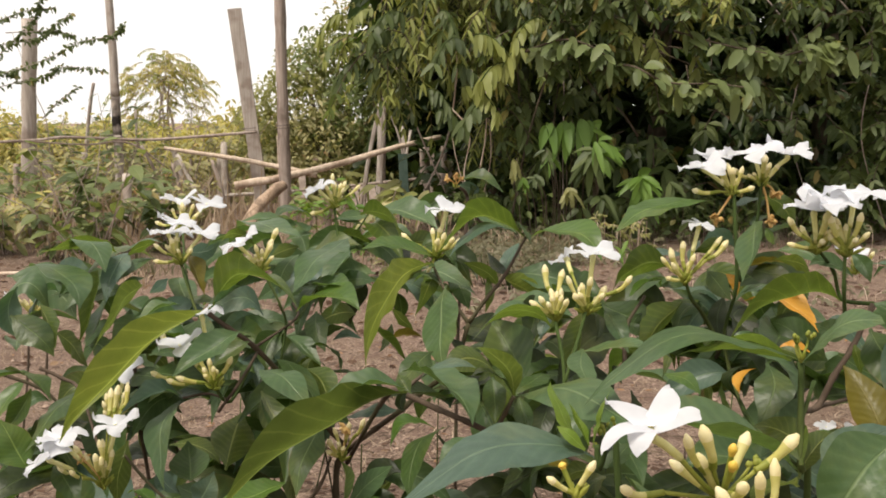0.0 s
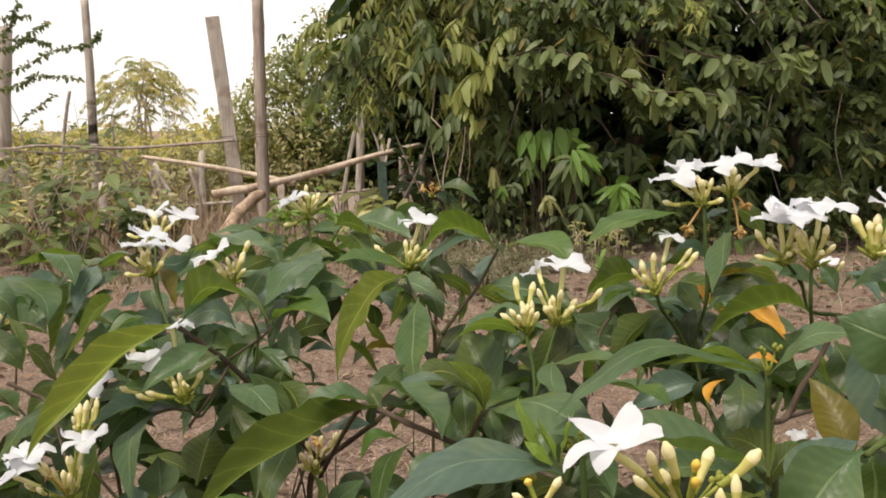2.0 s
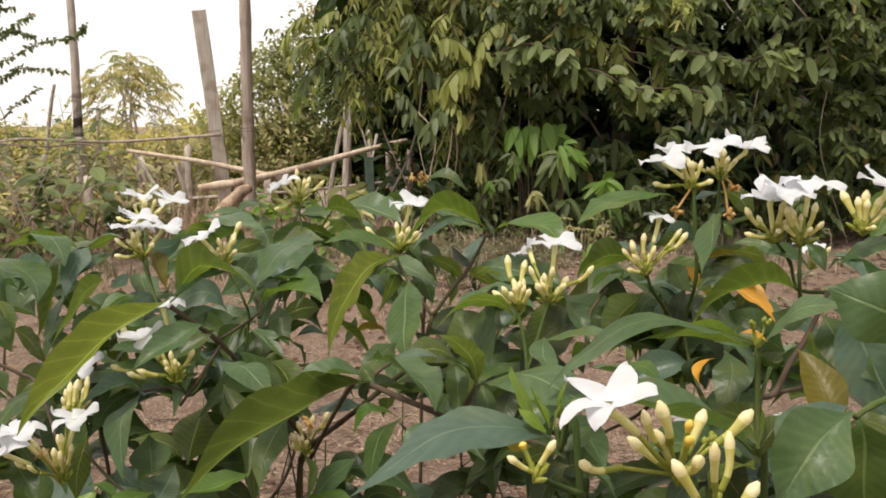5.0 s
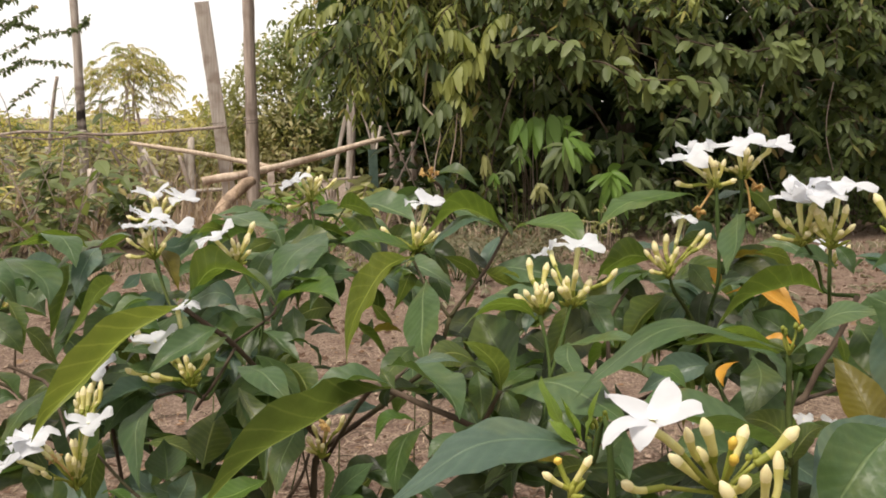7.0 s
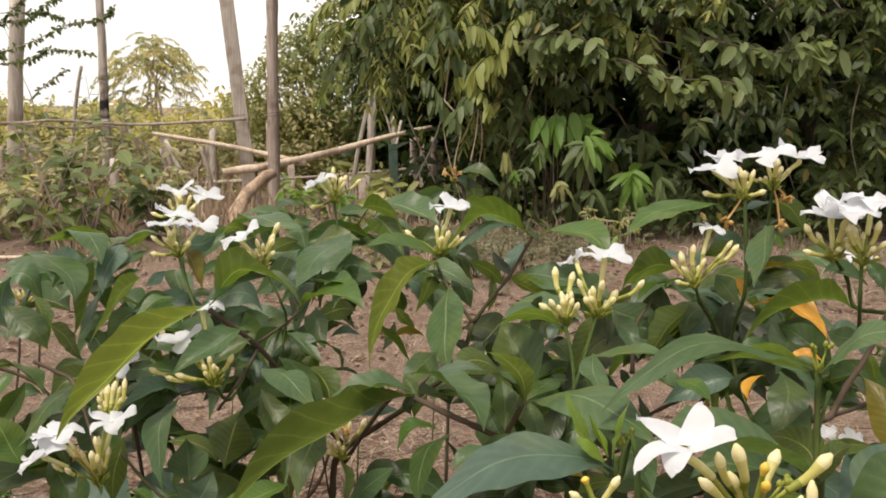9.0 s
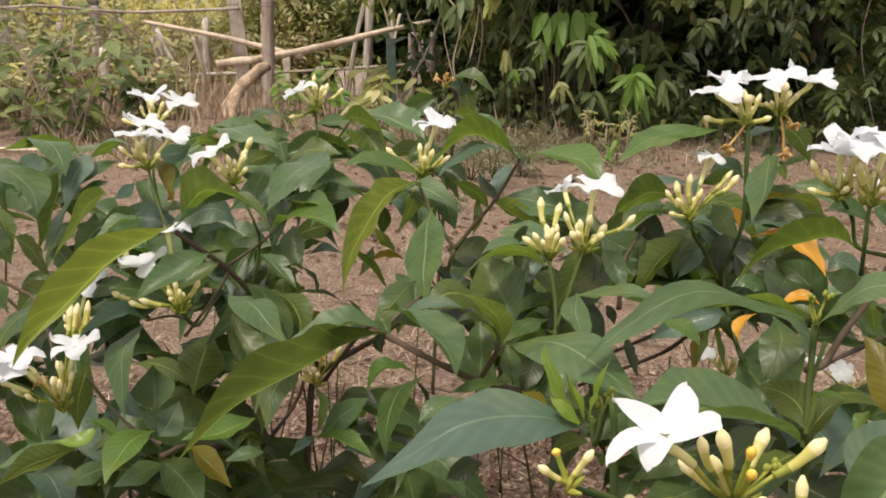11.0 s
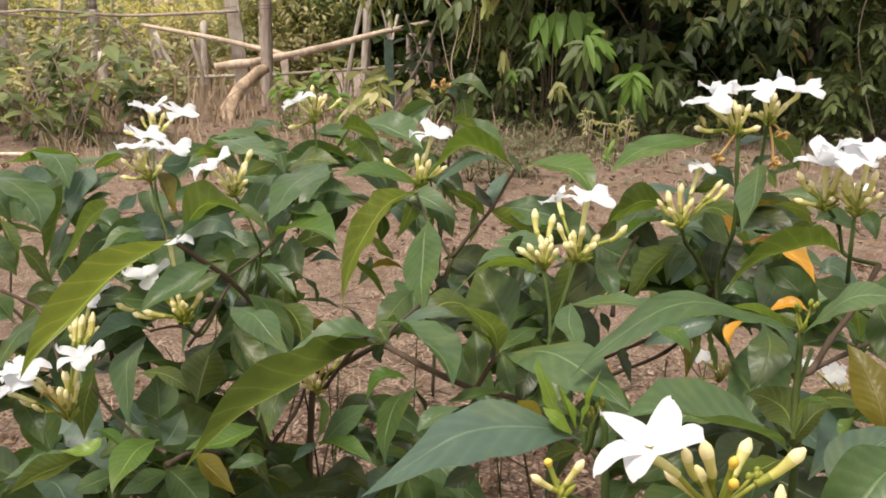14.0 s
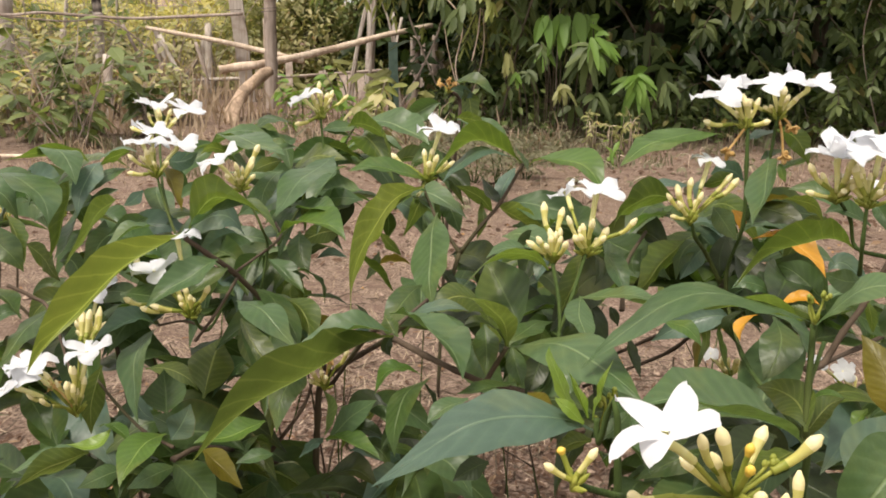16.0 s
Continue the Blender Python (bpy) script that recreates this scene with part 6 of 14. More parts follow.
leaf(shrub_a, leaf_pale, (-0.1458, 0.817, 0.5432), (-0.1524, 0.8051, 0.5433), (-0.1603, 0.7985, 0.5513), 0.0096, (0.70, -0.26, 0.66), 0.09)
leaf(shrub_a, leaf_pale, (-0.1391, 0.8144, 0.5338), (-0.1521, 0.8026, 0.5369), (-0.1683, 0.7929, 0.5312), 0.0135, (0.06, -0.19, 0.98), 0.04)
leaf(shrub_a, leaf_pale, (-0.0971, 0.7335, 0.5416), (-0.1154, 0.6831, 0.533), (-0.1308, 0.6415, 0.51), 0.0375, (-0.20, -0.25, 0.95), -0.06)
leaf(shrub_a, leaf_moss, (-0.1577, 0.8116, 0.524), (-0.1697, 0.7983, 0.5213), (-0.1815, 0.7884, 0.5154), 0.0126, (-0.59, 0.73, -0.34), 0.03)
leaf(shrub_a, leaf_pale, (-0.1473, 0.7595, 0.5234), (-0.1589, 0.7429, 0.5115), (-0.1608, 0.7297, 0.4911), 0.0172, (-0.09, -0.71, 0.70), -0.09)
leaf(shrub_a, leaf_pale, (-0.1322, 0.6822, 0.5069), (-0.105, 0.66, 0.5156), (-0.0843, 0.6425, 0.5136), 0.0228, (-0.19, -0.06, 0.98), 0.18)
leaf(shrub_a, leaf_green, (-0.1319, 0.6573, 0.4923), (-0.1004, 0.6319, 0.5118), (-0.0714, 0.6084, 0.5031), 0.0300, (-0.23, -0.07, 0.97), 0.16)
leaf(shrub_a, leaf_pale, (-0.0975, 0.9004, 0.5444), (-0.1143, 0.8879, 0.5456), (-0.1313, 0.8792, 0.5429), 0.0145, (0.31, -0.54, 0.78), 0.06)
leaf(shrub_a, leaf_olive, (-0.1037, 0.8803, 0.5466), (-0.0732, 0.845, 0.5512), (-0.055, 0.8122, 0.5261), 0.0331, (0.72, 0.33, 0.61), -0.02)
leaf(shrub_a, leaf_pale, (-0.0942, 0.9227, 0.5496), (-0.0543, 0.8856, 0.551), (-0.0204, 0.8562, 0.5349), 0.0368, (-0.13, -0.35, 0.93), 0.17)
leaf(shrub_a, leaf_pale, (-0.0934, 0.9167, 0.5285), (-0.0784, 0.9027, 0.5243), (-0.0702, 0.8909, 0.5103), 0.0148, (0.01, -0.57, 0.82), 0.06)
leaf(shrub_a, leaf_pale, (-0.1017, 0.8879, 0.5369), (-0.1163, 0.8819, 0.5407), (-0.1313, 0.8795, 0.5439), 0.0114, (0.29, -0.25, 0.92), 0.16)
leaf(shrub_a, leaf_olive, (-0.1262, 0.8753, 0.5289), (-0.1052, 0.8617, 0.5274), (-0.0889, 0.8516, 0.5186), 0.0166, (0.51, 0.49, 0.71), 0.15)
leaf(shrub_a, leaf_green, (-0.0167, 0.7084, 0.5262), (-0.049, 0.6874, 0.5423), (-0.0804, 0.6713, 0.5421), 0.0277, (0.33, -0.16, 0.93), 0.04)
leaf(shrub_a, leaf_yellowish, (-0.0223, 0.688, 0.5277), (-0.0574, 0.6212, 0.5073), (-0.0657, 0.5647, 0.4585), 0.0440, (-0.96, 0.25, 0.16), 0.01)
leaf(shrub_a, leaf_blue, (-0.0198, 0.6971, 0.523), (-0.0315, 0.6788, 0.5234), (-0.0497, 0.664, 0.5163), 0.0166, (-0.26, 0.04, 0.96), 0.07)
leaf(shrub_a, leaf_pale, (-0.0386, 0.7055, 0.5161), (-0.0217, 0.6926, 0.5155), (-0.0115, 0.6818, 0.5055), 0.0141, (0.31, -0.07, 0.95), 0.02)
leaf(shrub_a, leaf_pale, (-0.0094, 0.663, 0.5126), (-0.0123, 0.6195, 0.4889), (-0.0115, 0.5864, 0.4616), 0.0333, (-0.60, -0.43, 0.67), -0.07)
leaf(shrub_a, leaf_dark, (-0.0047, 0.7852, 0.5038), (0.0023, 0.7679, 0.4893), (0.01, 0.7555, 0.472), 0.0176, (-0.16, -0.76, 0.63), -0.02)
leaf(shrub_a, leaf_olive, (0.0543, 0.6738, 0.5511), (0.0167, 0.6644, 0.5711), (-0.0156, 0.6495, 0.5385), 0.0331, (-0.30, 0.43, 0.85), 0.14)
leaf(shrub_a, leaf_blue, (0.0527, 0.669, 0.5524), (0.0213, 0.6571, 0.5617), (-0.0061, 0.6441, 0.5379), 0.0264, (-0.19, -0.11, 0.97), -0.11)
leaf(shrub_a, leaf_dark, (0.0491, 0.6772, 0.5631), (0.0563, 0.6684, 0.5557), (0.0599, 0.662, 0.5461), 0.0092, (0.71, -0.23, 0.66), -0.11)
leaf(shrub_a, leaf_green, (0.0601, 0.6735, 0.55), (0.0895, 0.6406, 0.5618), (0.1083, 0.6088, 0.5414), 0.0316, (-0.14, -0.23, 0.96), 0.08)
leaf(shrub_a, leaf_olive, (0.0036, 0.9845, 0.5478), (0.0267, 0.9645, 0.5458), (0.0498, 0.9478, 0.5282), 0.0231, (0.62, 0.44, 0.65), -0.03)
leaf(shrub_a, leaf_shaded, (0.04, 0.6701, 0.5195), (0.032, 0.678, 0.5264), (0.0255, 0.6906, 0.5367), 0.0111, (0.31, -0.47, 0.82), 0.05)
leaf(shrub_a, leaf_blue, (0.0402, 0.6851, 0.5173), (0.0441, 0.6969, 0.531), (0.054, 0.7126, 0.5412), 0.0143, (-0.39, -0.48, 0.78), 0.03)
leaf(shrub_a, leaf_pale, (0.0416, 0.6751, 0.5188), (0.079, 0.6547, 0.5207), (0.1209, 0.6411, 0.5086), 0.0318, (-0.11, -0.52, 0.85), -0.01)
leaf(shrub_a, leaf_yellowish, (0.0376, 0.6746, 0.517), (0.0561, 0.6593, 0.5111), (0.0807, 0.6486, 0.4983), 0.0196, (0.60, 0.62, 0.51), 0.20)
leaf(shrub_a, leaf_moss, (0.0372, 0.7221, 0.501), (0.0244, 0.723, 0.513), (0.0041, 0.7278, 0.5214), 0.0144, (0.38, 0.84, 0.38), -0.06)
leaf(shrub_a, leaf_moss, (0.026, 0.7243, 0.5088), (0.0284, 0.7183, 0.4948), (0.0239, 0.7154, 0.4772), 0.0122, (-0.77, 0.62, -0.12), 0.01)
leaf(shrub_a, leaf_olive, (0.0608, 0.5078, 0.5146), (0.0352, 0.4975, 0.5276), (0.0087, 0.4856, 0.5096), 0.0233, (-0.27, 0.44, 0.86), -0.11)
leaf(shrub_a, leaf_pale, (0.057, 0.5231, 0.5135), (0.0397, 0.519, 0.5254), (0.0236, 0.5143, 0.5194), 0.0141, (0.23, -0.26, 0.94), -0.03)
leaf(shrub_a, leaf_dark, (0.0434, 0.4889, 0.4843), (0.0351, 0.5062, 0.5023), (0.0234, 0.5283, 0.5135), 0.0310, (-0.28, -0.66, 0.70), 0.19)
leaf(shrub_a, leaf_moss, (0.0882, 0.5499, 0.5165), (0.0803, 0.5368, 0.499), (0.0725, 0.5286, 0.4779), 0.0170, (-0.66, 0.74, -0.14), 0.13)
leaf(shrub_a, leaf_shaded, (0.0904, 0.54, 0.5184), (0.0965, 0.5317, 0.5126), (0.0922, 0.5247, 0.501), 0.0094, (0.66, -0.53, 0.53), 0.01)
leaf(shrub_a, leaf_pale, (0.1015, 0.5496, 0.5155), (0.1077, 0.535, 0.509), (0.1148, 0.5226, 0.4932), 0.0138, (0.04, -0.63, 0.78), 0.18)
leaf(shrub_a, leaf_blue, (0.0654, 0.539, 0.5147), (0.0589, 0.531, 0.5095), (0.0568, 0.5249, 0.5014), 0.0079, (-0.36, -0.51, 0.78), 0.08)
leaf(shrub_a, leaf_pale, (0.0797, 0.4944, 0.504), (0.077, 0.4692, 0.4984), (0.0769, 0.4495, 0.492), 0.0168, (0.30, -0.26, 0.92), -0.06)
leaf(shrub_a, leaf_pale, (0.0805, 0.5033, 0.4986), (0.1016, 0.4871, 0.5082), (0.1245, 0.4751, 0.5093), 0.0195, (-0.22, 0.03, 0.97), 0.02)
leaf(shrub_a, leaf_moss, (0.0353, 0.4579, 0.4851), (0.0266, 0.4462, 0.51), (0.0057, 0.4365, 0.5196), 0.0194, (0.38, 0.60, 0.70), 0.00)
leaf(shrub_a, leaf_dark, (0.0231, 0.4752, 0.4912), (0.0233, 0.4628, 0.4818), (0.0237, 0.4532, 0.4683), 0.0133, (-0.04, -0.72, 0.69), 0.19)
leaf(shrub_a, leaf_shaded, (0.0349, 0.4628, 0.484), (0.0224, 0.4574, 0.4993), (0.0103, 0.4514, 0.4986), 0.0122, (0.45, 0.15, 0.88), -0.01)
leaf(shrub_a, leaf_dark, (0.0359, 0.4674, 0.4817), (0.0481, 0.4818, 0.4874), (0.0671, 0.4997, 0.4857), 0.0165, (-0.10, -0.03, 0.99), -0.12)
leaf(shrub_a, leaf_pale, (0.0359, 0.458, 0.4854), (0.0665, 0.4195, 0.4982), (0.0951, 0.3857, 0.4867), 0.0348, (-0.18, -0.13, 0.98), -0.11)
leaf(shrub_a, leaf_dark, (0.0388, 0.4672, 0.4809), (0.041, 0.4581, 0.4725), (0.044, 0.4519, 0.4635), 0.0102, (-0.13, -0.76, 0.63), 0.13)
leaf(shrub_a, leaf_shaded, (0.0598, 0.486, 0.474), (0.0535, 0.471, 0.4654), (0.0466, 0.4596, 0.4539), 0.0131, (0.09, -0.63, 0.77), -0.00)
leaf(shrub_a, leaf_brown, (0.0453, 0.4326, 0.4686), (0.0521, 0.4144, 0.4677), (0.0616, 0.4, 0.4637), 0.0134, (0.86, 0.46, -0.20), -0.03)
leaf(shrub_a, leaf_blue, (-0.2029, 0.581, 0.4425), (-0.2176, 0.5657, 0.4538), (-0.2378, 0.549, 0.4396), 0.0194, (0.10, -0.20, 0.98), 0.20)
leaf(shrub_a, leaf_pale, (-0.2045, 0.5807, 0.4413), (-0.211, 0.5514, 0.4269), (-0.2, 0.5259, 0.3942), 0.0274, (-0.56, -0.57, 0.61), 0.01)
leaf(shrub_a, leaf_pale, (-0.1593, 0.5846, 0.4923), (-0.1766, 0.5636, 0.4862), (-0.1991, 0.5467, 0.4682), 0.0221, (0.05, -0.57, 0.82), 0.17)
leaf(shrub_a, leaf_dark, (-0.1576, 0.602, 0.4802), (-0.1703, 0.5928, 0.4743), (-0.1857, 0.5866, 0.4623), 0.0134, (-0.14, -0.63, 0.76), 0.09)
leaf(shrub_a, leaf_dark, (-0.1667, 0.5943, 0.453), (-0.1756, 0.5871, 0.4506), (-0.1851, 0.5822, 0.4466), 0.0083, (-0.06, -0.40, 0.91), 0.13)
leaf(shrub_a, leaf_moss, (-0.1805, 0.6042, 0.377), (-0.1775, 0.6224, 0.398), (-0.1757, 0.6448, 0.4108), 0.0316, (-0.32, 0.63, -0.71), 0.12)
leaf(shrub_a, leaf_moss, (-0.1552, 0.6205, 0.4351), (-0.1378, 0.6022, 0.4198), (-0.1183, 0.5904, 0.4021), 0.0218, (0.03, 0.75, -0.66), 0.04)
leaf(shrub_a, leaf_pale, (-0.1447, 0.5673, 0.4676), (-0.1192, 0.5428, 0.4697), (-0.0943, 0.5215, 0.4526), 0.0261, (0.13, -0.17, 0.98), -0.09)
leaf(shrub_a, leaf_dark, (-0.1358, 0.5891, 0.4714), (-0.1122, 0.5627, 0.4664), (-0.096, 0.5401, 0.4446), 0.0256, (0.49, -0.07, 0.87), -0.05)
leaf(shrub_a, leaf_moss, (-0.116, 0.5966, 0.461), (-0.095, 0.5759, 0.4538), (-0.0987, 0.558, 0.4346), 0.0205, (0.73, 0.58, -0.37), 0.16)
leaf(shrub_a, leaf_dark, (-0.1471, 0.6727, 0.473), (-0.1558, 0.6568, 0.4626), (-0.1546, 0.644, 0.4448), 0.0200, (0.33, -0.70, 0.63), 0.17)
leaf(shrub_a, leaf_pale, (-0.1443, 0.6714, 0.4683), (-0.127, 0.6567, 0.4638), (-0.1105, 0.645, 0.4484), 0.0175, (0.32, -0.28, 0.91), 0.18)
leaf(shrub_a, leaf_dark, (-0.124, 0.659, 0.4613), (-0.1019, 0.6513, 0.4614), (-0.0936, 0.6428, 0.4406), 0.0170, (0.62, 0.20, 0.76), -0.01)
leaf(shrub_a, leaf_dark, (-0.1302, 0.7356, 0.4752), (-0.1249, 0.7186, 0.4616), (-0.1177, 0.7061, 0.4442), 0.0192, (0.05, -0.71, 0.70), 0.09)
leaf(shrub_a, leaf_blue, (-0.0987, 0.826, 0.4272), (-0.1134, 0.8202, 0.4318), (-0.1274, 0.8154, 0.4264), 0.0116, (0.12, -0.39, 0.91), 0.14)
leaf(shrub_a, leaf_moss, (-0.1234, 0.6857, 0.4453), (-0.1277, 0.6808, 0.4342), (-0.1154, 0.6785, 0.4198), 0.0120, (-0.19, 0.93, -0.32), 0.09)
leaf(shrub_a, leaf_brown, (-0.1188, 0.7158, 0.4045), (-0.1051, 0.7127, 0.4005), (-0.0895, 0.713, 0.3947), 0.0113, (0.14, 0.98, 0.15), 0.14)
leaf(shrub_a, leaf_shaded, (-0.1208, 0.7014, 0.4272), (-0.1005, 0.6992, 0.4287), (-0.0806, 0.6996, 0.4208), 0.0151, (0.16, 0.14, 0.98), 0.05)
leaf(shrub_a, leaf_shaded, (-0.0751, 0.6813, 0.4297), (-0.0662, 0.6769, 0.4208), (-0.0571, 0.6747, 0.4062), 0.0110, (0.79, -0.03, 0.61), 0.09)
leaf(shrub_a, leaf_olive, (-0.0701, 0.6351, 0.4872), (-0.0537, 0.6291, 0.4755), (-0.0393, 0.6269, 0.458), 0.0158, (0.64, 0.57, 0.51), 0.10)
leaf(shrub_a, leaf_shaded, (-0.0532, 0.6544, 0.482), (-0.0566, 0.6498, 0.471), (-0.0638, 0.6483, 0.4602), 0.0092, (-0.60, -0.65, 0.47), -0.03)
leaf(shrub_a, leaf_moss, (-0.0303, 0.4869, 0.4772), (-0.086, 0.4497, 0.4669), (-0.1351, 0.4211, 0.4276), 0.0440, (-0.61, 0.51, 0.61), 0.18)
leaf(shrub_a, leaf_pale, (-0.0313, 0.4828, 0.481), (-0.0578, 0.4728, 0.4876), (-0.0919, 0.4639, 0.4691), 0.0248, (-0.17, -0.07, 0.98), 0.19)
leaf(shrub_a, leaf_dark, (-0.1003, 0.5945, 0.4166), (-0.1102, 0.5668, 0.406), (-0.1133, 0.5433, 0.3821), 0.0234, (-0.16, -0.52, 0.84), -0.10)
leaf(shrub_a, leaf_dark, (-0.127, 0.7773, 0.2537), (-0.1455, 0.7572, 0.2367), (-0.1783, 0.7427, 0.2044), 0.0455, (0.14, -0.87, 0.47), 0.19)
leaf(shrub_a, leaf_shaded, (-0.0883, 0.5877, 0.3182), (-0.0661, 0.5796, 0.3372), (-0.0442, 0.5693, 0.3266), 0.0204, (-0.29, -0.28, 0.92), 0.19)
leaf(shrub_a, leaf_shaded, (-0.1273, 0.6197, 0.2843), (-0.0853, 0.61, 0.3046), (-0.0491, 0.6017, 0.294), 0.0311, (-0.11, 0.05, 0.99), 0.09)
leaf(shrub_a, leaf_blue, (-0.0858, 0.579, 0.3612), (-0.0929, 0.567, 0.3616), (-0.0999, 0.5567, 0.3559), 0.0100, (-0.20, -0.11, 0.97), -0.11)
leaf(shrub_a, leaf_olive, (-0.0913, 0.6157, 0.3439), (-0.0886, 0.6278, 0.3585), (-0.0959, 0.6435, 0.369), 0.0142, (0.82, 0.46, -0.36), 0.17)
leaf(shrub_a, leaf_pale, (-0.087, 0.5966, 0.3501), (-0.0674, 0.589, 0.3722), (-0.0478, 0.5867, 0.3887), 0.0202, (-0.61, -0.66, 0.45), -0.08)
leaf(shrub_a, leaf_green, (-0.0868, 0.5879, 0.3558), (-0.0651, 0.5712, 0.364), (-0.0425, 0.5568, 0.3561), 0.0203, (0.07, 0.11, 0.99), 0.19)
leaf(shrub_a, leaf_dark, (-0.0808, 0.6347, 0.3375), (-0.0613, 0.629, 0.3443), (-0.0442, 0.6241, 0.3368), 0.0147, (-0.09, -0.37, 0.93), 0.09)
leaf(shrub_a, leaf_dark, (-0.0715, 0.6326, 0.33), (-0.0514, 0.6202, 0.3322), (-0.0383, 0.6091, 0.3205), 0.0160, (0.00, -0.37, 0.93), -0.10)
leaf(shrub_a, leaf_dark, (-0.0033, 0.4626, 0.4645), (-0.0213, 0.4368, 0.4598), (-0.024, 0.4137, 0.4382), 0.0229, (-0.63, -0.15, 0.77), -0.07)
leaf(shrub_a, leaf_green, (-0.0123, 0.4714, 0.459), (-0.0294, 0.4663, 0.466), (-0.0389, 0.4591, 0.4521), 0.0135, (-0.17, -0.17, 0.97), 0.08)
leaf(shrub_a, leaf_shaded, (-0.0125, 0.4615, 0.4608), (-0.007, 0.454, 0.457), (-0.003, 0.448, 0.4497), 0.0073, (0.76, -0.01, 0.65), 0.06)
leaf(shrub_a, leaf_olive, (-0.0283, 0.4962, 0.4734), (-0.0343, 0.5019, 0.4793), (-0.0371, 0.5094, 0.4833), 0.0090, (0.18, 0.66, -0.73), 0.12)
leaf(shrub_a, leaf_pale, (-0.0324, 0.4906, 0.4904), (-0.004, 0.4556, 0.4946), (0.0112, 0.4249, 0.4782), 0.0300, (0.34, 0.05, 0.94), 0.18)
leaf(shrub_a, leaf_blue, (-0.0256, 0.5173, 0.4747), (-0.0075, 0.5133, 0.4882), (0.0146, 0.5103, 0.4865), 0.0163, (-0.29, -0.07, 0.95), -0.05)
leaf(shrub_a, leaf_pale, (-0.0082, 0.5151, 0.4852), (0.0054, 0.492, 0.4794), (0.0118, 0.4721, 0.4614), 0.0198, (0.32, -0.34, 0.88), -0.12)
leaf(shrub_a, leaf_shaded, (-0.0306, 0.487, 0.4775), (-0.0343, 0.4847, 0.4719), (-0.0315, 0.4837, 0.4659), 0.0058, (0.07, -0.96, 0.27), 0.18)
leaf(shrub_a, leaf_dark, (-0.0168, 0.5903, 0.4756), (-0.0297, 0.5653, 0.4728), (-0.0426, 0.5446, 0.4608), 0.0200, (0.22, -0.41, 0.89), -0.12)
leaf(shrub_a, leaf_brown, (-0.0582, 0.6898, 0.4601), (-0.0435, 0.6898, 0.466), (-0.0304, 0.6901, 0.4611), 0.0107, (-0.03, 0.75, 0.66), 0.16)
leaf(shrub_a, leaf_moss, (-0.0587, 0.7168, 0.482), (-0.0476, 0.7121, 0.4714), (-0.0394, 0.7114, 0.463), 0.0100, (0.45, 0.87, 0.21), -0.08)
leaf(shrub_a, leaf_shaded, (-0.0043, 0.6514, 0.4711), (0.0013, 0.6433, 0.4662), (0.0111, 0.6375, 0.4585), 0.0089, (0.28, -0.46, 0.84), 0.14)
leaf(shrub_a, leaf_dark, (-0.1882, 0.5462, 0.3925), (-0.1939, 0.561, 0.399), (-0.2015, 0.5821, 0.4092), 0.0268, (0.13, -0.38, 0.92), 0.13)
leaf(shrub_a, leaf_blue, (-0.213, 0.5903, 0.3647), (-0.2258, 0.5957, 0.3716), (-0.2312, 0.6054, 0.3814), 0.0117, (0.09, -0.69, 0.72), 0.16)
leaf(shrub_a, leaf_blue, (-0.2372, 0.5967, 0.3505), (-0.239, 0.5985, 0.3598), (-0.2481, 0.5987, 0.3575), 0.0074, (0.20, -0.81, 0.55), 0.06)
leaf(shrub_a, leaf_pale, (-0.1771, 0.5506, 0.3712), (-0.1909, 0.5604, 0.3777), (-0.2084, 0.5732, 0.3778), 0.0152, (-0.29, -0.61, 0.74), 0.16)
leaf(shrub_a, leaf_moss, (-0.2582, 0.6103, 0.3988), (-0.2586, 0.5912, 0.3794), (-0.2557, 0.578, 0.3576), 0.0190, (-0.77, 0.48, -0.42), -0.06)
leaf(shrub_a, leaf_dark, (-0.2972, 0.5681, 0.3966), (-0.2811, 0.5526, 0.3889), (-0.2669, 0.5407, 0.373), 0.0173, (0.23, -0.47, 0.85), 0.09)
leaf(shrub_a, leaf_pale, (-0.2424, 0.5219, 0.3798), (-0.2561, 0.5086, 0.3785), (-0.2752, 0.4985, 0.3706), 0.0152, (-0.17, -0.15, 0.97), -0.01)
leaf(shrub_a, leaf_moss, (-0.2288, 0.5116, 0.3803), (-0.2452, 0.4934, 0.3813), (-0.262, 0.4783, 0.3724), 0.0176, (-0.72, 0.67, 0.18), 0.17)
leaf(shrub_a, leaf_young, (-0.2147, 0.5161, 0.3964), (-0.2233, 0.507, 0.3888), (-0.2399, 0.5039, 0.3899), 0.0114, (-0.09, -0.32, 0.94), 0.13)
leaf(shrub_a, leaf_green, (-0.2224, 0.5164, 0.3971), (-0.2089, 0.5102, 0.3998), (-0.1982, 0.504, 0.39), 0.0111, (0.32, 0.08, 0.95), 0.03)
leaf(shrub_a, leaf_green, (-0.1804, 0.5243, 0.3884), (-0.1922, 0.4959, 0.3924), (-0.1927, 0.4701, 0.3803), 0.0214, (0.10, -0.17, 0.98), 0.05)
leaf(shrub_a, leaf_pale, (-0.2157, 0.5355, 0.3544), (-0.2273, 0.5235, 0.3559), (-0.2402, 0.514, 0.3519), 0.0132, (0.53, -0.67, 0.52), -0.11)
leaf(shrub_a, leaf_pale, (-0.1811, 0.5364, 0.3574), (-0.1933, 0.5238, 0.3575), (-0.2078, 0.5143, 0.3526), 0.0132, (0.48, -0.69, 0.54), -0.11)
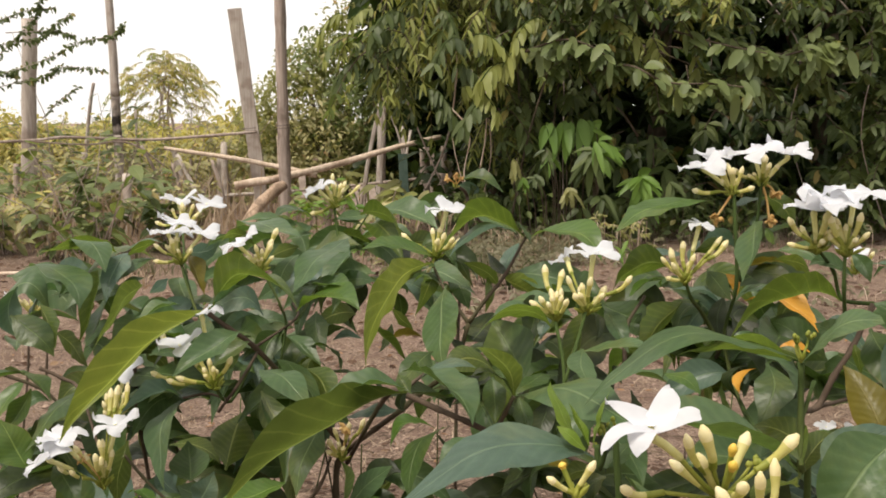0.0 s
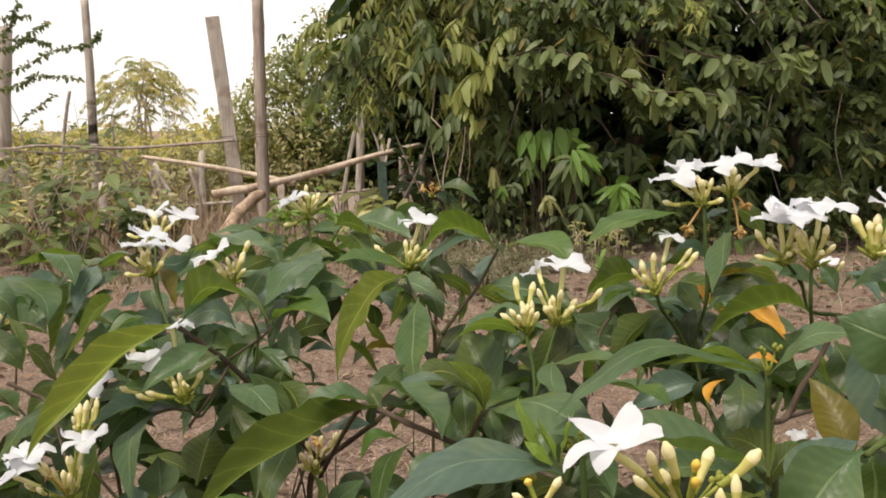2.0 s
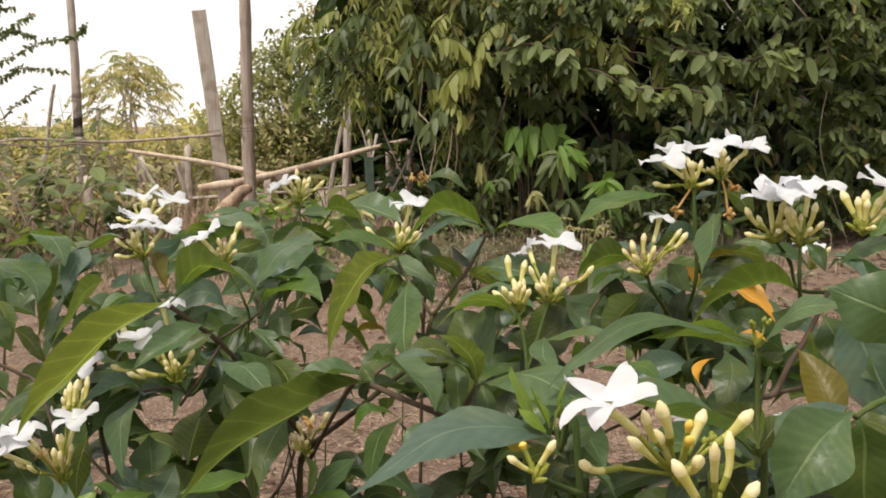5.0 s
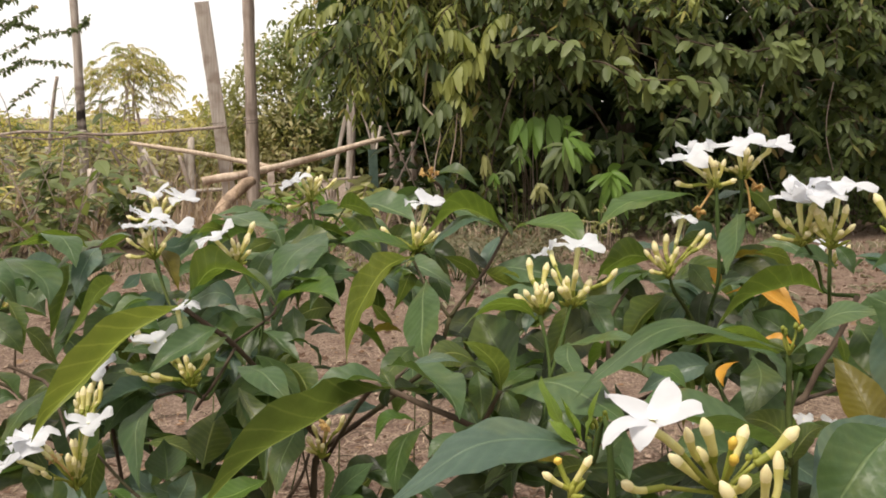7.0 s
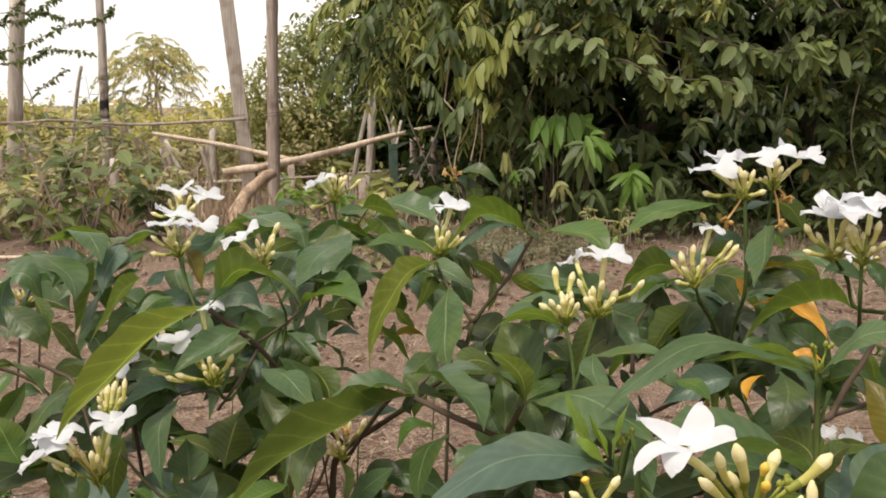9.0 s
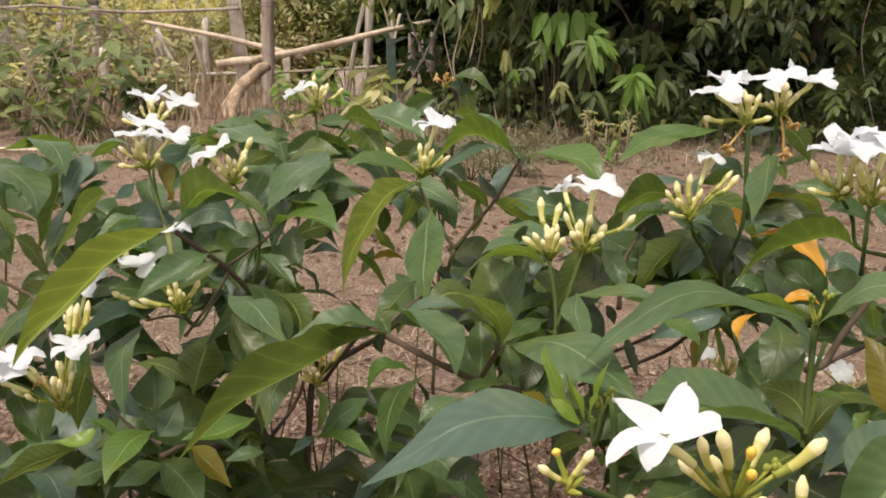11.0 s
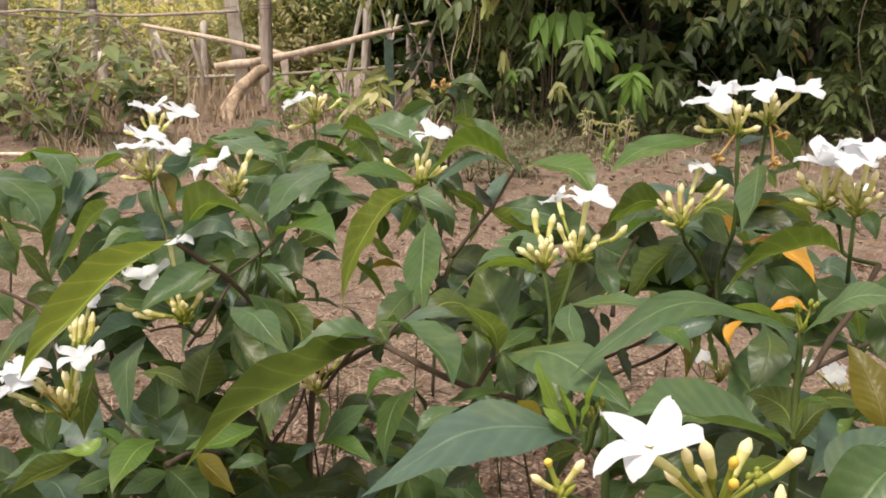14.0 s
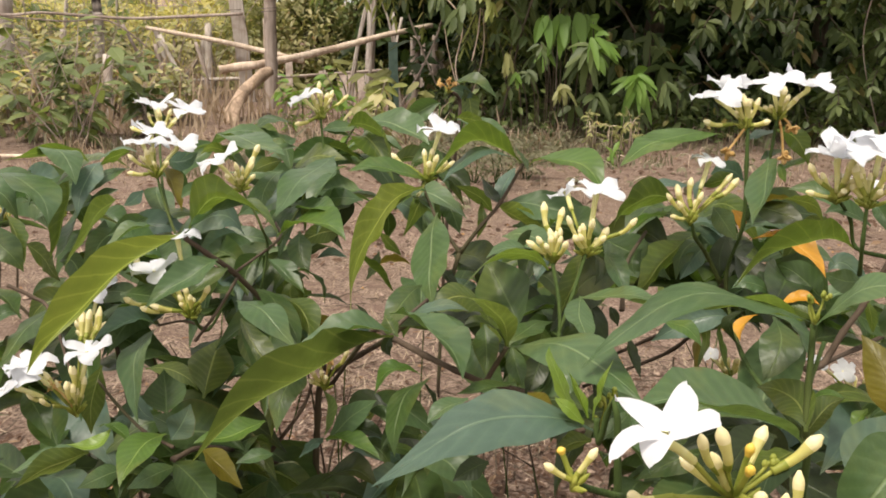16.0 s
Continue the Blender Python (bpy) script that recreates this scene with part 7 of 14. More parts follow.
leaf(shrub_a, leaf_dark, (-0.1815, 0.5558, 0.3527), (-0.1649, 0.5416, 0.3476), (-0.1537, 0.5313, 0.3395), 0.0157, (-0.13, -0.58, 0.80), 0.07)
leaf(shrub_a, leaf_brown, (-0.1641, 0.5397, 0.3692), (-0.1481, 0.5257, 0.3664), (-0.1296, 0.515, 0.3554), 0.0164, (0.46, 0.83, -0.32), 0.04)
leaf(shrub_a, leaf_green, (-0.1121, 0.5091, 0.4083), (-0.13, 0.4908, 0.4095), (-0.1498, 0.4775, 0.4068), 0.0179, (0.14, -0.21, 0.97), 0.16)
leaf(shrub_a, leaf_pale, (-0.1184, 0.5574, 0.3584), (-0.1296, 0.5509, 0.3598), (-0.1431, 0.5463, 0.3558), 0.0100, (0.12, -0.47, 0.88), 0.07)
leaf(shrub_a, leaf_blue, (0.0664, 0.3497, 0.4879), (0.0207, 0.3387, 0.4984), (-0.0292, 0.3294, 0.471), 0.0381, (-0.14, -0.16, 0.98), -0.08)
leaf(shrub_a, leaf_shaded, (0.0248, 0.4044, 0.4421), (0.0152, 0.3977, 0.4418), (0.0063, 0.3926, 0.4372), 0.0099, (0.29, -0.72, 0.63), -0.00)
leaf(shrub_a, leaf_pale, (0.0129, 0.3946, 0.4815), (0, 0.3874, 0.4796), (-0.0068, 0.3821, 0.4737), 0.0091, (-0.13, -0.36, 0.92), 0.13)
leaf(shrub_a, leaf_dark, (0.0401, 0.4526, 0.4661), (0.0234, 0.4403, 0.4677), (0.0073, 0.4319, 0.4664), 0.0140, (-0.04, 0.08, 1.00), 0.05)
leaf(shrub_a, leaf_pale, (-0.473, 0.851, 0.488), (-0.428, 0.848, 0.477), (-0.391, 0.829, 0.445), 0.0436, (0.02, -0.87, 0.49))
leaf(shrub_a, leaf_dark, (-0.167, 0.61, 0.476), (-0.177, 0.607, 0.465), (-0.188, 0.604, 0.454), 0.0148, (0.12, -0.98, 0.16))
leaf(shrub_a, leaf_blue, (-0.229, 0.641, 0.364), (-0.245, 0.636, 0.348), (-0.261, 0.632, 0.332), 0.0198, (0.09, -0.98, 0.19))
leaf(shrub_a, leaf_dark, (-0.286, 0.592, 0.338), (-0.298, 0.598, 0.358), (-0.312, 0.604, 0.383), 0.0263, (0.39, -0.8, 0.45))
leaf(shrub_a, leaf_blue, (-0.185, 0.541, 0.376), (-0.178, 0.543, 0.386), (-0.172, 0.547, 0.4), 0.0185, (0.15, -0.97, 0.19))
leaf(shrub_a, leaf_dark, (-0.177, 0.519, 0.373), (-0.162, 0.515, 0.359), (-0.147, 0.51, 0.341), 0.0231, (0.28, -0.83, 0.49))
leaf(shrub_a, leaf_pale, (-0.455, 0.786, 0.457), (-0.421, 0.782, 0.492), (-0.395, 0.778, 0.462), 0.0317, (-0.15, -0.61, 0.78))
leaf(shrub_a, leaf_blue, (-0.401, 0.733, 0.498), (-0.409, 0.729, 0.473), (-0.395, 0.726, 0.449), 0.0216, (0.47, -0.87, 0.18))
leaf(shrub_a, leaf_dark, (-0.402, 0.719, 0.474), (-0.376, 0.708, 0.462), (-0.359, 0.705, 0.439), 0.0261, (0.15, -0.85, 0.51))
leaf(shrub_a, leaf_green, (-0.341, 0.615, 0.372), (-0.352, 0.617, 0.391), (-0.365, 0.62, 0.412), 0.0270, (0.43, -0.83, 0.36))
leaf(shrub_a, leaf_dark, (-0.35, 0.643, 0.43), (-0.358, 0.64, 0.411), (-0.373, 0.638, 0.393), 0.0158, (-0.01, -0.99, 0.17))
leaf(shrub_a, leaf_dark, (0.096, 0.607, 0.363), (0.13, 0.624, 0.368), (0.164, 0.642, 0.354), 0.0285, (0.18, -0.55, 0.82))
leaf(shrub_a, leaf_dark, (-0.136, 0.705, 0.375), (-0.146, 0.735, 0.361), (-0.157, 0.764, 0.332), 0.0268, (-0.46, 0.36, 0.81))
leaf(shrub_a, leaf_green, (-0.499, 0.924, 0.352), (-0.508, 0.897, 0.338), (-0.518, 0.87, 0.306), 0.0210, (-0.14, -0.5, 0.86))
leaf(shrub_a, leaf_shaded, (-0.301, 0.855, 0.148), (-0.34, 0.872, 0.138), (-0.379, 0.889, 0.105), 0.0313, (-0.2, 0.48, 0.85))
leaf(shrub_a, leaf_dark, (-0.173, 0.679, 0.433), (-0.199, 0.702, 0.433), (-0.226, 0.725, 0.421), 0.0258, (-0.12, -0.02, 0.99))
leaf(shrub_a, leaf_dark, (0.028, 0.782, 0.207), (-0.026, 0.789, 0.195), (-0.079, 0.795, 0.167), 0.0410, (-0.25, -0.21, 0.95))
leaf(shrub_a, leaf_shaded, (-0.13, 0.638, 0.268), (-0.135, 0.594, 0.284), (-0.139, 0.55, 0.265), 0.0270, (0.37, 0.16, 0.91))
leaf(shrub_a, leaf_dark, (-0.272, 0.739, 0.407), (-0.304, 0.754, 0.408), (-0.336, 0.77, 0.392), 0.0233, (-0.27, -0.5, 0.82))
leaf(shrub_a, leaf_shaded, (0.085, 0.664, 0.372), (0.059, 0.635, 0.372), (0.032, 0.605, 0.347), 0.0251, (-0.14, 0.01, 0.99))
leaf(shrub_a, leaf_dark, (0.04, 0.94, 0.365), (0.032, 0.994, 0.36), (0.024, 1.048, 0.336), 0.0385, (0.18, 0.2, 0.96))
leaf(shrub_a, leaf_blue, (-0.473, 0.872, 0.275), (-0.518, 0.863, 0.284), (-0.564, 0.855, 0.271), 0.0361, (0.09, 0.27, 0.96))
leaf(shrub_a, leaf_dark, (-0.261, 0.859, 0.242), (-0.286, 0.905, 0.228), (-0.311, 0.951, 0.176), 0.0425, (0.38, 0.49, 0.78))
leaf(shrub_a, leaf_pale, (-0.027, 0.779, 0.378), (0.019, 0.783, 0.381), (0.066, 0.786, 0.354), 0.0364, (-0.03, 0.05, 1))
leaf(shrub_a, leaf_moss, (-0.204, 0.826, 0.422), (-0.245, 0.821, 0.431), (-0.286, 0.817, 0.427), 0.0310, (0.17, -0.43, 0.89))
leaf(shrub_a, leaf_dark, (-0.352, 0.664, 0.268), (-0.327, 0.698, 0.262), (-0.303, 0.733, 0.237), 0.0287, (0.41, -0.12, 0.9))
leaf(shrub_a, leaf_shaded, (-0.374, 0.834, 0.184), (-0.406, 0.866, 0.174), (-0.438, 0.897, 0.131), 0.0293, (-0.56, -0.19, 0.81))
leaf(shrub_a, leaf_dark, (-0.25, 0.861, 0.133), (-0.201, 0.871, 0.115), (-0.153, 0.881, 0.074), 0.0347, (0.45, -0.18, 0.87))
leaf(shrub_a, leaf_shaded, (-0.315, 0.79, 0.235), (-0.312, 0.753, 0.245), (-0.31, 0.715, 0.238), 0.0227, (-0.37, 0.11, 0.92))
leaf(shrub_a, leaf_dark, (-0.369, 0.786, 0.344), (-0.387, 0.831, 0.351), (-0.405, 0.876, 0.347), 0.0336, (-0.12, -0.15, 0.98))
leaf(shrub_a, leaf_pale, (-0.322, 0.685, 0.362), (-0.354, 0.65, 0.353), (-0.386, 0.615, 0.317), 0.0332, (-0.4, -0.08, 0.91))
leaf(shrub_a, leaf_shaded, (-0.319, 0.835, 0.297), (-0.351, 0.856, 0.299), (-0.383, 0.878, 0.278), 0.0281, (-0.26, -0.21, 0.94))
leaf(shrub_a, leaf_pale, (-0.044, 0.736, 0.252), (0.008, 0.718, 0.256), (0.061, 0.701, 0.215), 0.0430, (-0.08, -0.34, 0.94))
leaf(shrub_a, leaf_shaded, (0.036, 0.703, 0.406), (0.014, 0.747, 0.393), (-0.009, 0.792, 0.366), 0.0315, (-0.52, 0.04, 0.85))
leaf(shrub_a, leaf_blue, (-0.24, 0.698, 0.447), (-0.247, 0.735, 0.443), (-0.254, 0.773, 0.416), 0.0231, (-0.16, 0.15, 0.98))
leaf(shrub_a, leaf_green, (-0.16, 0.858, 0.414), (-0.186, 0.878, 0.415), (-0.212, 0.898, 0.388), 0.0256, (-0.29, -0.17, 0.94))
leaf(shrub_a, leaf_dark, (0.043, 0.816, 0.43), (0.034, 0.785, 0.444), (0.025, 0.754, 0.436), 0.0243, (0.3, 0.2, 0.93))
leaf(shrub_a, leaf_blue, (-0.242, 0.846, 0.32), (-0.207, 0.832, 0.311), (-0.171, 0.818, 0.288), 0.0273, (0.18, -0.17, 0.97))
leaf(shrub_a, leaf_pale, (-0.028, 0.845, 0.395), (-0.025, 0.796, 0.409), (-0.022, 0.747, 0.385), 0.0373, (0.31, 0.1, 0.94))
leaf(shrub_a, leaf_dark, (0.079, 0.664, 0.347), (0.119, 0.679, 0.334), (0.159, 0.694, 0.295), 0.0322, (0.38, 0.09, 0.92))
leaf(shrub_a, leaf_dark, (-0.238, 0.804, 0.44), (-0.257, 0.834, 0.43), (-0.275, 0.863, 0.388), 0.0241, (-0.25, 0.34, 0.91))
leaf(shrub_a, leaf_shaded, (-0.229, 0.914, 0.361), (-0.191, 0.905, 0.366), (-0.153, 0.897, 0.355), 0.0251, (-0.13, -0.23, 0.96))
leaf(shrub_a, leaf_dark, (0.071, 0.713, 0.399), (0.098, 0.748, 0.413), (0.124, 0.783, 0.415), 0.0364, (-0.06, -0.29, 0.95))
leaf(shrub_a, leaf_shaded, (-0.217, 0.633, 0.277), (-0.185, 0.609, 0.271), (-0.152, 0.584, 0.236), 0.0325, (0.02, -0.4, 0.92))
leaf(shrub_a, leaf_pale, (-0.36, 0.783, 0.348), (-0.305, 0.775, 0.36), (-0.25, 0.767, 0.322), 0.0391, (-0.06, -0.34, 0.94))
leaf(shrub_a, leaf_dark, (-0.266, 0.924, 0.338), (-0.289, 0.955, 0.349), (-0.313, 0.985, 0.342), 0.0297, (-0.06, -0.37, 0.93))
leaf(shrub_a, leaf_blue, (-0.009, 0.774, 0.371), (-0.015, 0.804, 0.382), (-0.022, 0.834, 0.373), 0.0245, (-0.07, -0.27, 0.96))
leaf(shrub_a, leaf_dark, (-0.39, 0.777, 0.232), (-0.358, 0.801, 0.242), (-0.327, 0.826, 0.227), 0.0265, (-0.3, 0.25, 0.92))
leaf(shrub_a, leaf_dark, (-0.23, 0.91, 0.381), (-0.239, 0.873, 0.389), (-0.247, 0.837, 0.391), 0.0244, (-0.13, 0.23, 0.96))
leaf(shrub_a, leaf_pale, (-0.422, 0.868, 0.194), (-0.406, 0.825, 0.177), (-0.39, 0.782, 0.153), 0.0358, (0.07, -0.34, 0.94))
leaf(shrub_a, leaf_dark, (0.118, 0.783, 0.258), (0.091, 0.804, 0.259), (0.065, 0.824, 0.25), 0.0214, (0.12, 0.15, 0.98))
leaf(shrub_a, leaf_blue, (0.038, 0.767, 0.397), (0.052, 0.732, 0.406), (0.067, 0.697, 0.399), 0.0256, (-0.56, -0.09, 0.82))
leaf(shrub_a, leaf_shaded, (-0.463, 0.816, 0.247), (-0.479, 0.838, 0.24), (-0.496, 0.86, 0.206), 0.0228, (-0.36, 0.25, 0.9))
leaf(shrub_a, leaf_shaded, (-0.245, 0.805, 0.228), (-0.213, 0.759, 0.245), (-0.182, 0.713, 0.22), 0.0354, (0.39, 0.38, 0.84))
leaf(shrub_a, leaf_dark, (-0.211, 0.638, 0.336), (-0.238, 0.624, 0.342), (-0.266, 0.61, 0.318), 0.0211, (0.26, -0.46, 0.85))
leaf(shrub_a, leaf_dark, (-0.232, 0.785, 0.311), (-0.257, 0.811, 0.301), (-0.282, 0.838, 0.269), 0.0270, (-0.03, 0.42, 0.91))
leaf(shrub_a, leaf_shaded, (-0.352, 0.737, 0.279), (-0.377, 0.771, 0.263), (-0.402, 0.806, 0.225), 0.0320, (-0.05, 0.48, 0.87))
leaf(shrub_a, leaf_dark, (-0.112, 0.753, 0.354), (-0.144, 0.732, 0.355), (-0.176, 0.712, 0.339), 0.0294, (-0.13, 0.08, 0.99))
leaf(shrub_a, leaf_dark, (-0.458, 0.82, 0.17), (-0.413, 0.822, 0.178), (-0.367, 0.823, 0.16), 0.0284, (-0.04, -0.26, 0.97))
leaf(shrub_a, leaf_shaded, (-0.322, 0.679, 0.347), (-0.348, 0.636, 0.362), (-0.374, 0.594, 0.342), 0.0369, (0.36, -0.09, 0.93))
leaf(shrub_a, leaf_dark, (-0.398, 0.946, 0.393), (-0.359, 0.929, 0.383), (-0.319, 0.912, 0.348), 0.0311, (0.21, -0.34, 0.92))
leaf(shrub_a, leaf_shaded, (-0.289, 0.71, 0.219), (-0.323, 0.711, 0.221), (-0.357, 0.713, 0.198), 0.0259, (-0.13, 0.08, 0.99))
leaf(shrub_a, leaf_blue, (-0.302, 0.734, 0.395), (-0.31, 0.771, 0.391), (-0.318, 0.807, 0.363), 0.0227, (0.27, 0.2, 0.94))
leaf(shrub_a, leaf_shaded, (0.072, 0.673, 0.381), (0.081, 0.633, 0.384), (0.091, 0.592, 0.363), 0.0329, (-0.21, -0.06, 0.98))
leaf(shrub_a, leaf_green, (-0.333, 0.797, 0.182), (-0.361, 0.811, 0.176), (-0.389, 0.824, 0.136), 0.0202, (-0.28, 0.3, 0.91))
leaf(shrub_a, leaf_green, (0.024, 0.815, 0.428), (0.012, 0.783, 0.421), (0, 0.75, 0.4), 0.0212, (-0.4, -0.08, 0.91))
leaf(shrub_a, leaf_dark, (-0.232, 0.724, 0.413), (-0.205, 0.772, 0.421), (-0.179, 0.821, 0.391), 0.0343, (-0.17, 0.08, 0.98))
leaf(shrub_a, leaf_dark, (-0.444, 0.898, 0.172), (-0.465, 0.866, 0.159), (-0.487, 0.834, 0.116), 0.0284, (0.22, -0.53, 0.82))
leaf(shrub_a, leaf_dark, (-0, 0.688, 0.457), (0.036, 0.725, 0.448), (0.072, 0.761, 0.385), 0.0337, (0.52, -0.04, 0.85))
leaf(shrub_a, leaf_blue, (-0.364, 0.89, 0.162), (-0.388, 0.852, 0.147), (-0.412, 0.814, 0.105), 0.0338, (-0.42, -0.23, 0.88))
leaf(shrub_a, leaf_shaded, (0.035, 0.758, 0.408), (0.042, 0.811, 0.431), (0.049, 0.864, 0.404), 0.0413, (0.17, -0.26, 0.95))
leaf(shrub_a, leaf_shaded, (0.002, 0.729, 0.458), (0.024, 0.7, 0.468), (0.045, 0.671, 0.443), 0.0272, (-0.51, -0.25, 0.83))
leaf(shrub_a, leaf_blue, (-0.332, 0.672, 0.356), (-0.29, 0.637, 0.348), (-0.249, 0.602, 0.312), 0.0412, (-0.2, -0.6, 0.78))
leaf(shrub_a, leaf_dark, (-0.269, 0.695, 0.302), (-0.26, 0.648, 0.307), (-0.25, 0.601, 0.287), 0.0306, (-0.02, 0.02, 1))
leaf(shrub_a, leaf_dark, (-0.3, 0.722, 0.293), (-0.254, 0.71, 0.284), (-0.208, 0.698, 0.244), 0.0377, (0.22, -0.27, 0.94))
leaf(shrub_a, leaf_shaded, (0.044, 0.672, 0.445), (0.012, 0.683, 0.433), (-0.021, 0.695, 0.409), 0.0252, (-0.32, 0.34, 0.88))
leaf(shrub_a, leaf_dark, (-0.206, 0.823, 0.416), (-0.23, 0.842, 0.418), (-0.253, 0.861, 0.41), 0.0192, (-0.14, -0.16, 0.98))
leaf(shrub_a, leaf_shaded, (-0.439, 0.792, 0.197), (-0.427, 0.816, 0.185), (-0.415, 0.84, 0.162), 0.0193, (0.28, 0.43, 0.86))
leaf(shrub_a, leaf_blue, (-0.155, 0.759, 0.251), (-0.187, 0.76, 0.255), (-0.218, 0.761, 0.233), 0.0185, (-0.02, -0.56, 0.83))
leaf(shrub_a, leaf_dark, (-0.169, 0.863, 0.308), (-0.211, 0.856, 0.303), (-0.253, 0.849, 0.267), 0.0279, (-0.1, -0.49, 0.87))
leaf(shrub_a, leaf_dark, (-0.377, 0.841, 0.191), (-0.377, 0.792, 0.19), (-0.376, 0.744, 0.14), 0.0352, (-0.33, -0.19, 0.92))
leaf(shrub_a, leaf_dark, (-0.333, 0.914, 0.338), (-0.321, 0.96, 0.332), (-0.309, 1.006, 0.3), 0.0283, (-0.29, 0.27, 0.92))
leaf(shrub_a, leaf_moss, (-0.203, 0.804, 0.197), (-0.189, 0.831, 0.191), (-0.175, 0.857, 0.166), 0.0230, (0.51, 0.1, 0.85))
leaf(shrub_a, leaf_shaded, (-0.232, 0.66, 0.346), (-0.182, 0.669, 0.337), (-0.132, 0.677, 0.291), 0.0397, (0.37, -0.46, 0.8))
leaf(shrub_a, leaf_dark, (-0.521, 0.954, 0.388), (-0.508, 0.927, 0.4), (-0.495, 0.9, 0.392), 0.0242, (-0.1, 0.21, 0.97))
leaf(shrub_a, leaf_blue, (-0.098, 0.837, 0.211), (-0.065, 0.834, 0.215), (-0.032, 0.83, 0.195), 0.0257, (-0.1, -0.59, 0.8))
leaf(shrub_a, leaf_dark, (-0.206, 0.847, 0.423), (-0.239, 0.856, 0.43), (-0.273, 0.865, 0.411), 0.0247, (0.18, 0.12, 0.98))
leaf(shrub_a, leaf_shaded, (-0.021, 0.667, 0.423), (0.017, 0.65, 0.431), (0.055, 0.633, 0.424), 0.0272, (-0.19, -0.19, 0.96))
leaf(shrub_a, leaf_dark, (-0.26, 0.696, 0.456), (-0.225, 0.662, 0.473), (-0.191, 0.629, 0.462), 0.0349, (-0.21, 0.08, 0.97))
leaf(shrub_a, leaf_shaded, (-0.372, 0.71, 0.238), (-0.365, 0.68, 0.227), (-0.358, 0.651, 0.203), 0.0259, (-0.56, -0.49, 0.66))
leaf(shrub_a, leaf_green, (-0.064, 0.763, 0.255), (-0.033, 0.776, 0.246), (-0.003, 0.789, 0.217), 0.0253, (0.33, 0.07, 0.94))
leaf(shrub_a, leaf_dark, (-0.372, 0.685, 0.432), (-0.418, 0.672, 0.421), (-0.464, 0.659, 0.383), 0.0333, (-0.36, 0.18, 0.92))
leaf(shrub_a, leaf_pale, (-0.285, 0.706, 0.464), (-0.251, 0.678, 0.477), (-0.217, 0.649, 0.452), 0.0266, (-0.46, -0.4, 0.79))
leaf(shrub_a, leaf_pale, (-0.276, 0.702, 0.238), (-0.318, 0.709, 0.241), (-0.359, 0.716, 0.221), 0.0244, (-0.01, 0.35, 0.94))
leaf(shrub_a, leaf_dark, (-0.166, 0.762, 0.402), (-0.153, 0.724, 0.395), (-0.14, 0.686, 0.349), 0.0265, (-0.51, -0.46, 0.72))
leaf(shrub_a, leaf_shaded, (-0.197, 0.901, 0.358), (-0.181, 0.945, 0.373), (-0.164, 0.99, 0.35), 0.0369, (0.19, -0.28, 0.94))
leaf(shrub_a, leaf_shaded, (-0.403, 0.721, 0.252), (-0.44, 0.716, 0.24), (-0.478, 0.711, 0.209), 0.0281, (-0.39, -0.27, 0.88))
leaf(shrub_a, leaf_dark, (-0.241, 0.943, 0.365), (-0.228, 0.9, 0.353), (-0.215, 0.858, 0.309), 0.0374, (0.39, -0.32, 0.86))
leaf(shrub_a, leaf_dark, (-0.384, 0.763, 0.385), (-0.351, 0.808, 0.389), (-0.317, 0.853, 0.365), 0.0426, (-0.25, 0.29, 0.92))
leaf(shrub_a, leaf_moss, (-0.198, 0.78, 0.215), (-0.22, 0.805, 0.229), (-0.242, 0.829, 0.212), 0.0204, (-0.28, -0.49, 0.82))
leaf(shrub_a, leaf_dark, (-0.185, 0.668, 0.265), (-0.149, 0.694, 0.246), (-0.112, 0.72, 0.194), 0.0301, (0.53, -0, 0.85))
leaf(shrub_a, leaf_dark, (-0.137, 0.68, 0.437), (-0.132, 0.625, 0.427), (-0.127, 0.57, 0.38), 0.0417, (0.18, -0.24, 0.95))
leaf(shrub_a, leaf_pale, (-0.345, 0.755, 0.377), (-0.37, 0.736, 0.379), (-0.395, 0.717, 0.365), 0.0243, (-0.16, 0.24, 0.96))
leaf(shrub_a, leaf_dark, (-0.305, 0.654, 0.269), (-0.349, 0.648, 0.247), (-0.393, 0.642, 0.198), 0.0382, (-0.24, -0.7, 0.67))
leaf(shrub_a, leaf_blue, (-0.003, 0.74, 0.417), (0.045, 0.741, 0.413), (0.092, 0.742, 0.372), 0.0291, (0.14, 0.17, 0.98))
leaf(shrub_a, leaf_dark, (0.022, 0.867, 0.207), (0.007, 0.908, 0.186), (-0.007, 0.949, 0.146), 0.0365, (-0.08, 0.47, 0.88))
leaf(shrub_a, leaf_dark, (-0.345, 0.862, 0.135), (-0.394, 0.851, 0.121), (-0.443, 0.841, 0.071), 0.0322, (-0.39, -0.19, 0.9))
leaf(shrub_a, leaf_shaded, (-0.241, 0.753, 0.196), (-0.212, 0.726, 0.197), (-0.184, 0.698, 0.182), 0.0244, (-0.19, -0.35, 0.92))
leaf(shrub_a, leaf_dark, (-0.25, 0.892, 0.149), (-0.292, 0.873, 0.146), (-0.333, 0.853, 0.119), 0.0319, (-0.06, -0.25, 0.97))
leaf(shrub_a, leaf_dark, (0.112, 0.753, 0.277), (0.148, 0.787, 0.271), (0.184, 0.82, 0.241), 0.0384, (0.18, 0, 0.98))
leaf(shrub_a, leaf_blue, (-0.2, 0.788, 0.239), (-0.232, 0.76, 0.221), (-0.264, 0.732, 0.185), 0.0284, (0.21, -0.74, 0.64))
